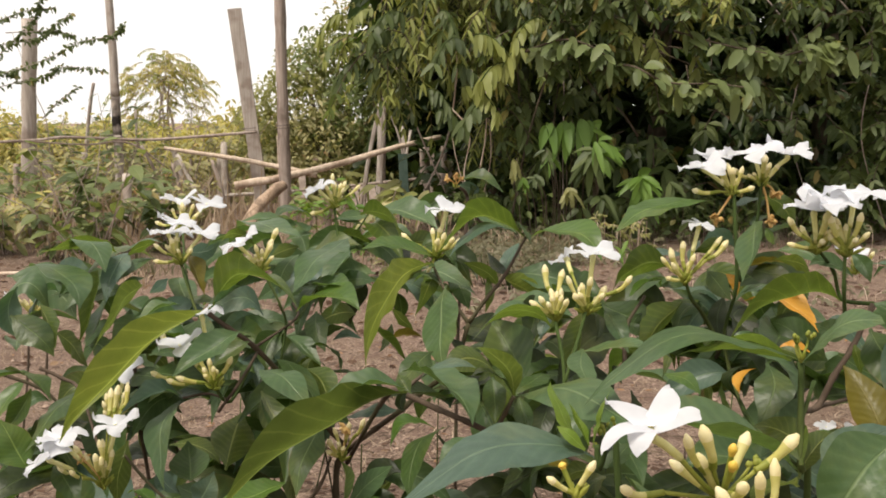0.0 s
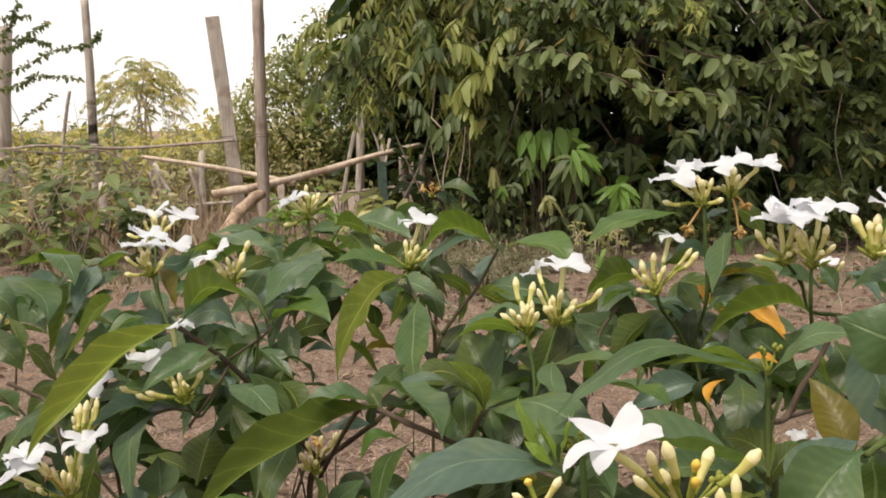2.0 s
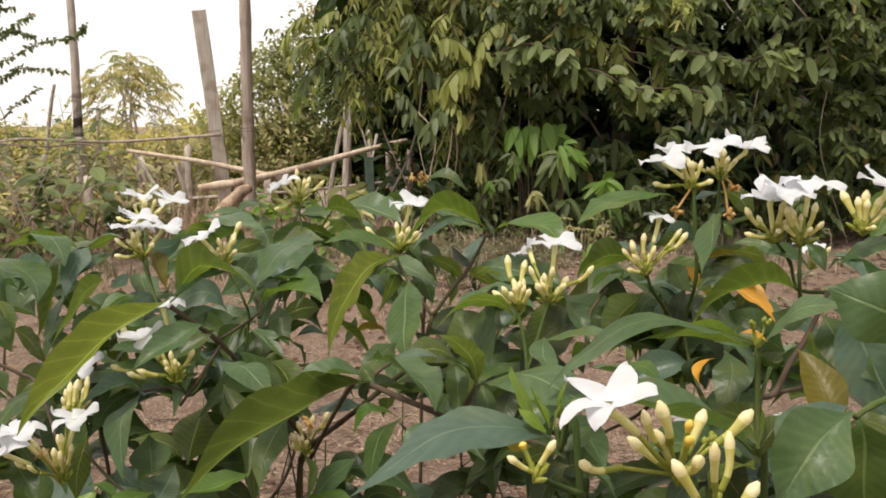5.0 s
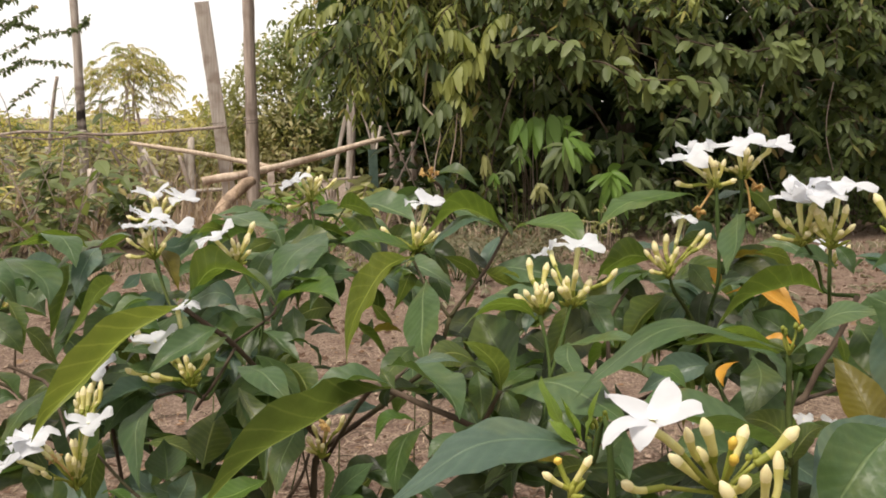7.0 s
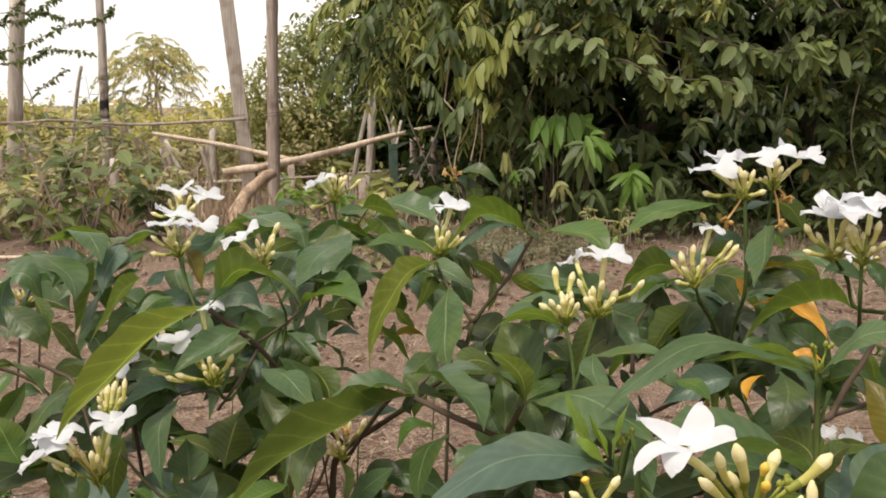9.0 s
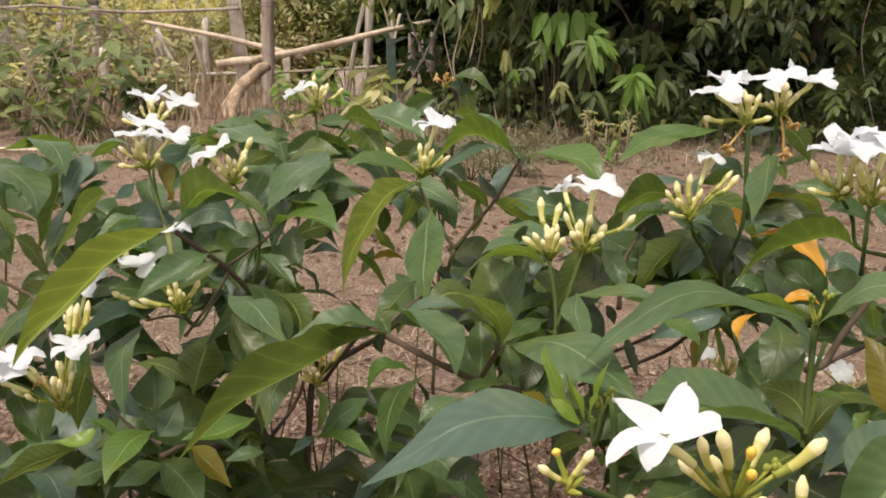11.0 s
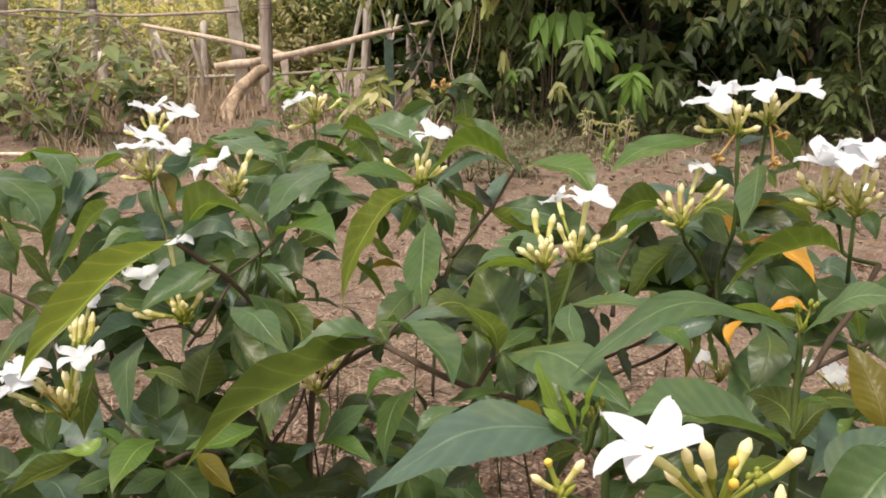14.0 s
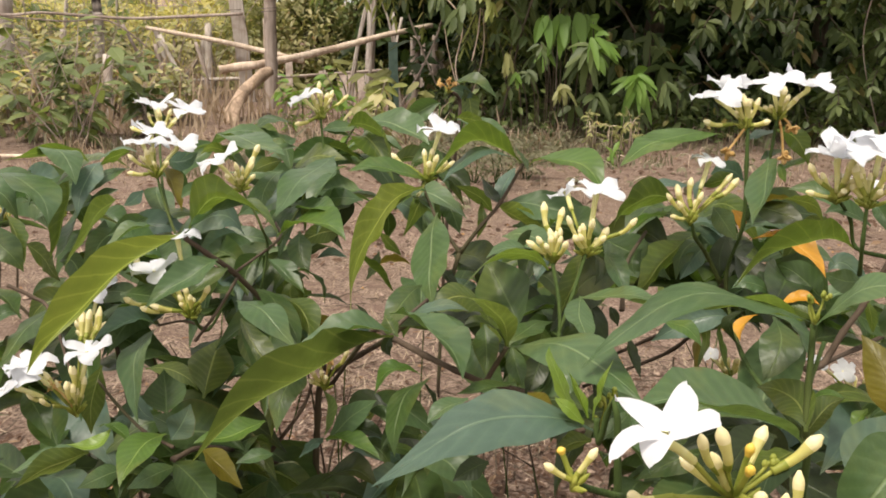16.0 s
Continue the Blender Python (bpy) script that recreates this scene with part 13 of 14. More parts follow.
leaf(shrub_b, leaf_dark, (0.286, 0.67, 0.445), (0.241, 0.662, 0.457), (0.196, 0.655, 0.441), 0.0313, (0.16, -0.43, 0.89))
leaf(shrub_b, leaf_shaded, (0.297, 0.661, 0.3), (0.34, 0.672, 0.305), (0.384, 0.683, 0.278), 0.0289, (0.05, -0.24, 0.97))
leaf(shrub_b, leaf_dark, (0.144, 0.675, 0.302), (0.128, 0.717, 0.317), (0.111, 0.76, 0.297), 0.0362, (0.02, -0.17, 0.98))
leaf(shrub_b, leaf_shaded, (0.293, 0.652, 0.344), (0.259, 0.684, 0.343), (0.225, 0.717, 0.32), 0.0336, (-0.51, -0.38, 0.77))
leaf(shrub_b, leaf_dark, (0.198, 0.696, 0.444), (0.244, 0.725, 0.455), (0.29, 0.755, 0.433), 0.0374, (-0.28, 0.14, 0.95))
leaf(shrub_b, leaf_shaded, (0.354, 0.82, 0.381), (0.316, 0.822, 0.395), (0.279, 0.825, 0.373), 0.0278, (0.19, -0.23, 0.95))
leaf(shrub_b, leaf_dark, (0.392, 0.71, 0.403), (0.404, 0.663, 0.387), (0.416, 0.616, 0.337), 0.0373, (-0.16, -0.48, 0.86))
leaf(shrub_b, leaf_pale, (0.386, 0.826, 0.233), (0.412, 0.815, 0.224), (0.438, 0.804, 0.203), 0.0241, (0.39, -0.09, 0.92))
leaf(shrub_b, leaf_shaded, (0.206, 0.581, 0.348), (0.247, 0.551, 0.357), (0.288, 0.52, 0.337), 0.0391, (-0.28, -0.15, 0.95))
leaf(shrub_b, leaf_shaded, (0.114, 0.678, 0.444), (0.114, 0.64, 0.429), (0.115, 0.602, 0.375), 0.0270, (0.58, -0.4, 0.71))
leaf(shrub_b, leaf_shaded, (0.147, 0.766, 0.406), (0.111, 0.8, 0.387), (0.075, 0.834, 0.339), 0.0367, (-0.56, -0.08, 0.83))
leaf(shrub_b, leaf_pale, (0.249, 0.714, 0.421), (0.233, 0.741, 0.417), (0.217, 0.768, 0.397), 0.0228, (0.46, 0.39, 0.8))
leaf(shrub_b, leaf_dark, (0.401, 0.79, 0.418), (0.448, 0.797, 0.43), (0.496, 0.804, 0.422), 0.0351, (-0.07, -0.53, 0.85))
leaf(shrub_b, leaf_pale, (0.379, 0.667, 0.336), (0.327, 0.68, 0.314), (0.275, 0.692, 0.265), 0.0459, (-0.23, 0.51, 0.83))
leaf(shrub_b, leaf_dark, (0.401, 0.782, 0.391), (0.436, 0.752, 0.371), (0.471, 0.722, 0.339), 0.0350, (0.03, -0.54, 0.84))
leaf(shrub_b, leaf_shaded, (0.454, 0.796, 0.324), (0.435, 0.839, 0.306), (0.417, 0.881, 0.238), 0.0427, (-0.47, 0.33, 0.82))
leaf(shrub_b, leaf_pale, (0.165, 0.647, 0.289), (0.209, 0.678, 0.279), (0.253, 0.709, 0.244), 0.0408, (0.56, -0.42, 0.72))
leaf(shrub_b, leaf_dark, (0.285, 0.647, 0.42), (0.323, 0.679, 0.419), (0.36, 0.711, 0.398), 0.0383, (0.35, -0.34, 0.87))
leaf(shrub_b, leaf_dark, (0.21, 0.691, 0.433), (0.225, 0.661, 0.446), (0.241, 0.631, 0.436), 0.0221, (0.17, 0.35, 0.92))
leaf(shrub_b, leaf_pale, (0.367, 0.718, 0.285), (0.361, 0.752, 0.27), (0.355, 0.786, 0.236), 0.0246, (-0.78, 0.12, 0.61))
leaf(shrub_b, leaf_shaded, (0.313, 0.686, 0.434), (0.363, 0.703, 0.43), (0.414, 0.719, 0.4), 0.0324, (0.09, 0.17, 0.98))
leaf(shrub_b, leaf_dark, (0.208, 0.593, 0.349), (0.177, 0.592, 0.348), (0.146, 0.592, 0.326), 0.0247, (-0.1, -0.63, 0.77))
leaf(shrub_b, leaf_shaded, (0.295, 0.777, 0.381), (0.286, 0.814, 0.397), (0.276, 0.852, 0.387), 0.0259, (0.18, -0.23, 0.96))
leaf(shrub_b, leaf_dark, (0.176, 0.724, 0.227), (0.179, 0.76, 0.217), (0.182, 0.796, 0.178), 0.0265, (0.09, 0.4, 0.91))
leaf(shrub_b, leaf_dark, (0.232, 0.655, 0.32), (0.186, 0.645, 0.318), (0.14, 0.635, 0.288), 0.0281, (-0.19, 0.28, 0.94))
leaf(shrub_b, leaf_dark, (0.39, 0.658, 0.283), (0.386, 0.609, 0.256), (0.381, 0.56, 0.2), 0.0378, (-0.24, -0.48, 0.84))
leaf(shrub_b, leaf_pale, (0.24, 0.834, 0.377), (0.277, 0.851, 0.383), (0.315, 0.869, 0.376), 0.0303, (0, -0.28, 0.96))
leaf(shrub_b, leaf_shaded, (0.408, 0.774, 0.396), (0.382, 0.8, 0.387), (0.356, 0.825, 0.348), 0.0224, (-0.35, 0.08, 0.93))
leaf(shrub_b, leaf_dark, (0.198, 0.755, 0.427), (0.174, 0.799, 0.426), (0.151, 0.843, 0.377), 0.0372, (-0.36, -0, 0.93))
leaf(shrub_b, leaf_shaded, (0.289, 0.574, 0.33), (0.332, 0.563, 0.319), (0.376, 0.553, 0.292), 0.0329, (0.17, -0.37, 0.91))
leaf(shrub_b, leaf_pale, (0.4, 0.804, 0.226), (0.391, 0.858, 0.224), (0.381, 0.911, 0.191), 0.0414, (-0.27, 0.12, 0.96))
leaf(shrub_b, leaf_shaded, (0.156, 0.721, 0.47), (0.127, 0.718, 0.469), (0.092, 0.711, 0.459), 0.0257, (-0.16, -0.09, 0.98))
leaf(shrub_b, leaf_shaded, (0.148, 0.689, 0.444), (0.192, 0.697, 0.454), (0.23, 0.702, 0.421), 0.0343, (0.30, -0.47, 0.83))
leaf(shrub_b, leaf_dark, (0.123, 0.695, 0.492), (0.142, 0.668, 0.485), (0.172, 0.647, 0.468), 0.0273, (-0.45, -0.73, 0.52))
leaf(shrub_b, leaf_shaded, (0.128, 0.594, 0.487), (0.092, 0.561, 0.491), (0.067, 0.537, 0.464), 0.0299, (0.49, -0.72, 0.50))
leaf(shrub_b, leaf_dark, (0.217, 0.749, 0.452), (0.236, 0.749, 0.438), (0.266, 0.737, 0.408), 0.0249, (0.58, -0.36, 0.73))
leaf(shrub_b, leaf_dark, (0.182, 0.76, 0.491), (0.204, 0.758, 0.494), (0.222, 0.758, 0.461), 0.0174, (0.41, -0.69, 0.60))
leaf(shrub_b, leaf_dark, (0.193, 0.763, 0.5), (0.176, 0.748, 0.5), (0.148, 0.722, 0.472), 0.0259, (-0.12, -0.47, 0.87))
leaf(shrub_b, leaf_shaded, (0.181, 0.696, 0.474), (0.154, 0.707, 0.494), (0.117, 0.718, 0.472), 0.0274, (-0.28, -0.72, 0.64))
leaf(shrub_b, leaf_moss, (0.19, 0.762, 0.468), (0.194, 0.743, 0.463), (0.198, 0.725, 0.419), 0.0225, (0.77, -0.43, 0.46))
leaf(shrub_b, leaf_dark, (0.206, 0.74, 0.485), (0.238, 0.753, 0.499), (0.257, 0.755, 0.471), 0.0222, (0.34, -0.37, 0.87))
leaf(shrub_b, leaf_moss, (0.22, 0.737, 0.463), (0.237, 0.735, 0.46), (0.26, 0.734, 0.438), 0.0171, (0.29, -0.79, 0.54))
leaf(shrub_b, leaf_olive, (0.22, 0.743, 0.501), (0.242, 0.737, 0.508), (0.265, 0.718, 0.476), 0.0190, (-0.27, -0.88, 0.39))
leaf(shrub_b, leaf_blue, (0.19, 0.732, 0.496), (0.226, 0.733, 0.492), (0.258, 0.729, 0.465), 0.0286, (0.40, -0.17, 0.90))
leaf(shrub_b, leaf_pale, (0.15, 0.732, 0.487), (0.162, 0.727, 0.494), (0.182, 0.715, 0.467), 0.0173, (0.44, -0.19, 0.88))
leaf(shrub_b, leaf_dark, (0.212, 0.727, 0.466), (0.236, 0.739, 0.467), (0.26, 0.748, 0.434), 0.0249, (0.61, -0.40, 0.68))
leaf(shrub_b, leaf_dark, (0.181, 0.723, 0.501), (0.158, 0.7, 0.513), (0.142, 0.673, 0.485), 0.0268, (-0.06, -0.26, 0.96))
leaf(shrub_b, leaf_dark, (0.161, 0.771, 0.473), (0.186, 0.784, 0.474), (0.201, 0.787, 0.434), 0.0195, (0.70, -0.51, 0.50))
leaf(shrub_b, leaf_olive, (0.174, 0.697, 0.482), (0.181, 0.695, 0.471), (0.189, 0.705, 0.429), 0.0196, (0.56, -0.83, 0.04))
leaf(shrub_b, leaf_blue, (0.201, 0.724, 0.486), (0.219, 0.721, 0.483), (0.245, 0.721, 0.44), 0.0220, (0.22, 0.96, 0.15))
leaf(shrub_b, leaf_olive, (0.306, 0.767, 0.458), (0.265, 0.753, 0.46), (0.235, 0.732, 0.448), 0.0326, (-0.04, -0.21, 0.98))
leaf(shrub_b, leaf_dark, (0.322, 0.738, 0.434), (0.313, 0.736, 0.418), (0.293, 0.738, 0.39), 0.0190, (-0.79, -0.31, 0.52))
leaf(shrub_b, leaf_pale, (0.313, 0.685, 0.474), (0.285, 0.69, 0.485), (0.246, 0.684, 0.473), 0.0255, (-0.01, -0.52, 0.85))
leaf(shrub_b, leaf_dark, (0.206, 0.709, 0.459), (0.163, 0.698, 0.471), (0.127, 0.685, 0.463), 0.0302, (0.02, 0.10, 0.99))
leaf(shrub_b, leaf_olive, (0.267, 0.705, 0.489), (0.275, 0.693, 0.469), (0.291, 0.692, 0.434), 0.0242, (0.91, 0.03, 0.41))
leaf(shrub_b, leaf_olive, (0.296, 0.743, 0.458), (0.294, 0.751, 0.447), (0.289, 0.75, 0.416), 0.0173, (0.29, 0.95, 0.12))
leaf(shrub_b, leaf_blue, (0.229, 0.695, 0.437), (0.264, 0.7, 0.44), (0.309, 0.715, 0.412), 0.0312, (0.37, -0.69, 0.63))
leaf(shrub_b, leaf_pale, (0.228, 0.756, 0.421), (0.237, 0.737, 0.427), (0.253, 0.716, 0.417), 0.0182, (-0.31, -0.29, 0.91))
leaf(shrub_b, leaf_shaded, (0.265, 0.724, 0.477), (0.242, 0.71, 0.482), (0.229, 0.688, 0.454), 0.0221, (-0.06, -0.49, 0.87))
leaf(shrub_b, leaf_pale, (0.238, 0.715, 0.485), (0.261, 0.704, 0.506), (0.275, 0.687, 0.492), 0.0159, (-0.41, -0.36, 0.84))
leaf(shrub_b, leaf_pale, (0.274, 0.712, 0.463), (0.253, 0.696, 0.453), (0.243, 0.682, 0.427), 0.0185, (0.30, -0.85, 0.44))
leaf(shrub_b, leaf_pale, (0.299, 0.698, 0.466), (0.28, 0.691, 0.482), (0.249, 0.683, 0.459), 0.0181, (0.02, -0.47, 0.88))
leaf(shrub_b, leaf_blue, (0.322, 0.721, 0.454), (0.339, 0.72, 0.466), (0.362, 0.708, 0.434), 0.0164, (-0.08, -0.91, 0.41))
leaf(shrub_b, leaf_dark, (0.219, 0.747, 0.457), (0.241, 0.754, 0.447), (0.261, 0.766, 0.42), 0.0215, (0.60, 0.18, 0.78))
leaf(shrub_b, leaf_dark, (0.266, 0.764, 0.432), (0.239, 0.769, 0.428), (0.214, 0.772, 0.398), 0.0234, (-0.55, -0.39, 0.74))
leaf(shrub_b, leaf_pale, (0.235, 0.692, 0.455), (0.215, 0.664, 0.449), (0.186, 0.647, 0.422), 0.0311, (-0.36, -0.27, 0.89))
leaf(shrub_b, leaf_pale, (0.26, 0.759, 0.484), (0.275, 0.755, 0.487), (0.289, 0.753, 0.462), 0.0150, (0.22, -0.82, 0.53))
leaf(shrub_b, leaf_blue, (0.274, 0.719, 0.437), (0.263, 0.727, 0.429), (0.256, 0.724, 0.398), 0.0167, (-0.24, -0.97, -0.02))
leaf(shrub_b, leaf_dark, (0.219, 0.726, 0.465), (0.233, 0.703, 0.477), (0.255, 0.683, 0.449), 0.0212, (0.53, 0.12, 0.84))
leaf(shrub_b, leaf_olive, (0.214, 0.722, 0.489), (0.187, 0.702, 0.479), (0.167, 0.686, 0.457), 0.0249, (-0.25, -0.44, 0.86))
leaf(shrub_b, leaf_pale, (0.275, 0.709, 0.437), (0.263, 0.712, 0.44), (0.252, 0.72, 0.405), 0.0157, (-0.82, -0.26, 0.51))
leaf(shrub_b, leaf_pale, (0.253, 0.696, 0.489), (0.262, 0.702, 0.486), (0.282, 0.716, 0.45), 0.0198, (0.28, 0.75, 0.59))
leaf(shrub_b, leaf_blue, (0.326, 0.643, 0.524), (0.335, 0.626, 0.534), (0.339, 0.604, 0.515), 0.0152, (-0.08, -0.26, 0.96))
leaf(shrub_b, leaf_dark, (0.315, 0.699, 0.456), (0.292, 0.704, 0.452), (0.274, 0.713, 0.429), 0.0201, (-0.53, -0.74, 0.40))
leaf(shrub_b, leaf_dark, (0.302, 0.704, 0.497), (0.272, 0.703, 0.507), (0.246, 0.711, 0.497), 0.0225, (-0.06, -0.55, 0.83))
leaf(shrub_b, leaf_blue, (0.319, 0.629, 0.537), (0.359, 0.633, 0.523), (0.392, 0.64, 0.493), 0.0296, (0.53, -0.11, 0.84))
leaf(shrub_b, leaf_moss, (0.285, 0.651, 0.521), (0.265, 0.64, 0.509), (0.25, 0.636, 0.483), 0.0207, (0.31, -0.95, 0.09))
leaf(shrub_b, leaf_dark, (0.29, 0.667, 0.516), (0.258, 0.663, 0.525), (0.215, 0.659, 0.508), 0.0317, (-0.01, -0.69, 0.73))
leaf(shrub_b, leaf_dark, (0.304, 0.596, 0.479), (0.305, 0.571, 0.489), (0.303, 0.541, 0.459), 0.0196, (-0.14, -0.34, 0.93))
leaf(shrub_b, leaf_olive, (0.196, 0.687, 0.415), (0.213, 0.679, 0.423), (0.237, 0.678, 0.422), 0.0174, (-0.23, -0.48, 0.85))
leaf(shrub_b, leaf_pale, (0.251, 0.63, 0.408), (0.246, 0.621, 0.409), (0.244, 0.614, 0.366), 0.0179, (-0.61, -0.70, 0.37))
leaf(shrub_b, leaf_moss, (0.272, 0.665, 0.395), (0.256, 0.652, 0.397), (0.246, 0.633, 0.373), 0.0180, (-0.27, -0.38, 0.88))
leaf(shrub_b, leaf_olive, (0.265, 0.684, 0.413), (0.302, 0.69, 0.434), (0.343, 0.694, 0.421), 0.0264, (0.01, -0.70, 0.71))
leaf(shrub_b, leaf_blue, (0.203, 0.593, 0.459), (0.176, 0.589, 0.457), (0.147, 0.594, 0.44), 0.0229, (-0.21, -0.79, 0.58))
leaf(shrub_b, leaf_pale, (0.259, 0.609, 0.397), (0.236, 0.582, 0.396), (0.212, 0.556, 0.371), 0.0281, (-0.05, -0.41, 0.91))
leaf(shrub_b, leaf_dark, (0.223, 0.622, 0.443), (0.246, 0.633, 0.45), (0.277, 0.646, 0.421), 0.0232, (0.52, -0.57, 0.64))
leaf(shrub_b, leaf_moss, (0.239, 0.582, 0.456), (0.235, 0.582, 0.451), (0.22, 0.585, 0.427), 0.0134, (-0.73, 0.43, 0.53))
leaf(shrub_b, leaf_blue, (0.274, 0.635, 0.422), (0.254, 0.626, 0.408), (0.224, 0.614, 0.385), 0.0219, (-0.64, 0.45, 0.62))
leaf(shrub_b, leaf_dark, (0.179, 0.589, 0.407), (0.197, 0.557, 0.408), (0.22, 0.537, 0.391), 0.0237, (0.43, 0.07, 0.90))
leaf(shrub_b, leaf_blue, (0.195, 0.508, 0.399), (0.177, 0.508, 0.399), (0.165, 0.515, 0.365), 0.0161, (-0.48, -0.84, 0.27))
leaf(shrub_b, leaf_shaded, (0.173, 0.457, 0.441), (0.188, 0.461, 0.426), (0.21, 0.473, 0.391), 0.0252, (0.34, -0.94, -0.06))
leaf(shrub_b, leaf_dark, (0.203, 0.542, 0.407), (0.205, 0.54, 0.397), (0.206, 0.547, 0.362), 0.0170, (-0.99, -0.13, -0.10))
leaf(shrub_b, leaf_blue, (0.235, 0.55, 0.407), (0.253, 0.543, 0.402), (0.27, 0.527, 0.379), 0.0205, (-0.01, -0.78, 0.63))
leaf(shrub_b, leaf_pale, (0.212, 0.514, 0.415), (0.173, 0.507, 0.431), (0.146, 0.505, 0.42), 0.0242, (0.12, -0.45, 0.88))
leaf(shrub_b, leaf_shaded, (0.228, 0.515, 0.389), (0.19, 0.512, 0.413), (0.148, 0.507, 0.396), 0.0283, (0.12, -0.40, 0.91))
leaf(shrub_b, leaf_moss, (0.215, 0.492, 0.438), (0.258, 0.495, 0.446), (0.3, 0.504, 0.415), 0.0369, (0.25, 0.10, 0.96))
leaf(shrub_b, leaf_pale, (0.222, 0.503, 0.401), (0.205, 0.48, 0.414), (0.183, 0.451, 0.392), 0.0272, (0.23, -0.32, 0.92))
leaf(shrub_b, leaf_dark, (0.186, 0.522, 0.394), (0.201, 0.497, 0.401), (0.214, 0.479, 0.375), 0.0227, (0.38, -0.15, 0.91))
leaf(shrub_b, leaf_pale, (0.183, 0.465, 0.444), (0.202, 0.474, 0.442), (0.222, 0.474, 0.417), 0.0173, (0.56, -0.56, 0.61))
leaf(shrub_b, leaf_blue, (0.3, 0.633, 0.35), (0.261, 0.634, 0.354), (0.222, 0.627, 0.347), 0.0323, (0.02, -0.74, 0.68))
leaf(shrub_b, leaf_moss, (0.304, 0.55, 0.426), (0.323, 0.543, 0.429), (0.339, 0.53, 0.413), 0.0150, (-0.03, -0.57, 0.82))
leaf(shrub_b, leaf_blue, (0.268, 0.504, 0.422), (0.247, 0.477, 0.437), (0.216, 0.451, 0.415), 0.0306, (0.27, -0.38, 0.88))
leaf(shrub_b, leaf_moss, (0.31, 0.603, 0.439), (0.344, 0.603, 0.438), (0.367, 0.594, 0.4), 0.0245, (0.40, -0.57, 0.72))
leaf(shrub_b, leaf_dark, (0.337, 0.638, 0.364), (0.366, 0.645, 0.371), (0.406, 0.649, 0.348), 0.0297, (0.28, -0.50, 0.82))
leaf(shrub_b, leaf_moss, (0.306, 0.592, 0.449), (0.318, 0.582, 0.47), (0.341, 0.562, 0.47), 0.0204, (-0.65, -0.26, 0.72))
leaf(shrub_b, leaf_dark, (0.274, 0.576, 0.395), (0.285, 0.567, 0.396), (0.291, 0.561, 0.369), 0.0138, (-0.44, -0.87, 0.24))
leaf(shrub_b, leaf_dark, (0.286, 0.549, 0.456), (0.285, 0.53, 0.467), (0.297, 0.506, 0.455), 0.0153, (-0.28, -0.09, 0.95))
leaf(shrub_b, leaf_dark, (0.314, 0.568, 0.403), (0.3, 0.571, 0.408), (0.275, 0.566, 0.37), 0.0204, (-0.58, -0.36, 0.73))
k = cluster(shrub_b, (0.2112, 0.6332, 0.5907))
bud(k, (0.2068, 0.6289, 0.6103))
bud(k, (0.2092, 0.629, 0.61))
bud(k, (0.2178, 0.6327, 0.6108))
bud(k, (0.2014, 0.6359, 0.6007))
bud(k, (0.2006, 0.6289, 0.6095))
flower(k, (0.1895, 0.6386, 0.6106), 0.039, (-0.35, -0.1, 0.95), 0)
flower(k, (0.206, 0.6713, 0.6158), 0.034, (0.1, 0.07, 1), 0)
bud(k, (0.2004, 0.6381, 0.6083))
bud(k, (0.2079, 0.6393, 0.6129))
bud(k, (0.1803, 0.6337, 0.5929))
bud(k, (0.2148, 0.6362, 0.6014))
bud(k, (0.2245, 0.6242, 0.5956))
withered(k, (0.198, 0.628, 0.5724))
k = cluster(shrub_b, (0.2336, 0.6354, 0.5985))
bud(k, (0.2348, 0.6297, 0.6122))
bud(k, (0.2314, 0.6229, 0.6197))
bud(k, (0.2332, 0.631, 0.6103))
bud(k, (0.238, 0.6313, 0.6138))
bud(k, (0.2266, 0.6357, 0.6057))
flower(k, (0.2284, 0.6414, 0.6206), 0.042, (-0.25, -0.05, 1), 30)
flower(k, (0.2540, 0.6410, 0.6192), 0.038, (0.2, -0.03, 1), 10)
bud(k, (0.238, 0.6383, 0.6088))
bud(k, (0.2228, 0.637, 0.6044))
bud(k, (0.2476, 0.6393, 0.6122))
bud(k, (0.2146, 0.6484, 0.6081))
withered(k, (0.2397, 0.6324, 0.569))
withered(k, (0.2455, 0.638, 0.5888))
k = cluster(shrub_b, (0.1677, 0.5951, 0.5294))
bud(k, (0.155, 0.5843, 0.544))
bud(k, (0.1742, 0.5968, 0.5478))
bud(k, (0.1738, 0.5941, 0.5491))
bud(k, (0.1716, 0.6, 0.5427))
bud(k, (0.1559, 0.5938, 0.5514))
flower(k, (0.1802, 0.6082, 0.5687), 0.026, (0.1, -0.07, 1), 0)
bud(k, (0.1506, 0.5998, 0.5462))
bud(k, (0.1574, 0.6015, 0.5525))
bud(k, (0.1674, 0.6029, 0.5574))
bud(k, (0.1956, 0.6039, 0.5605))
bud(k, (0.2, 0.6031, 0.5577))
bud(k, (0.1535, 0.5956, 0.5312))
bud(k, (0.1922, 0.6114, 0.5501))
k = cluster(shrub_b, (0.2247, 0.502, 0.5669))
bud(k, (0.2267, 0.4964, 0.5798))
bud(k, (0.2337, 0.5006, 0.577))
bud(k, (0.2061, 0.5017, 0.5859))
bud(k, (0.2265, 0.492, 0.5905))
bud(k, (0.2312, 0.4964, 0.5792))
flower(k, (0.2205, 0.4982, 0.5906), 0.04, (-0.05, -0.04, 1), 0)
flower(k, (0.2262, 0.489, 0.5947), 0.038, (0.1, -0.05, 1), 30)
bud(k, (0.2065, 0.5026, 0.5694))
bud(k, (0.2153, 0.5057, 0.5804))
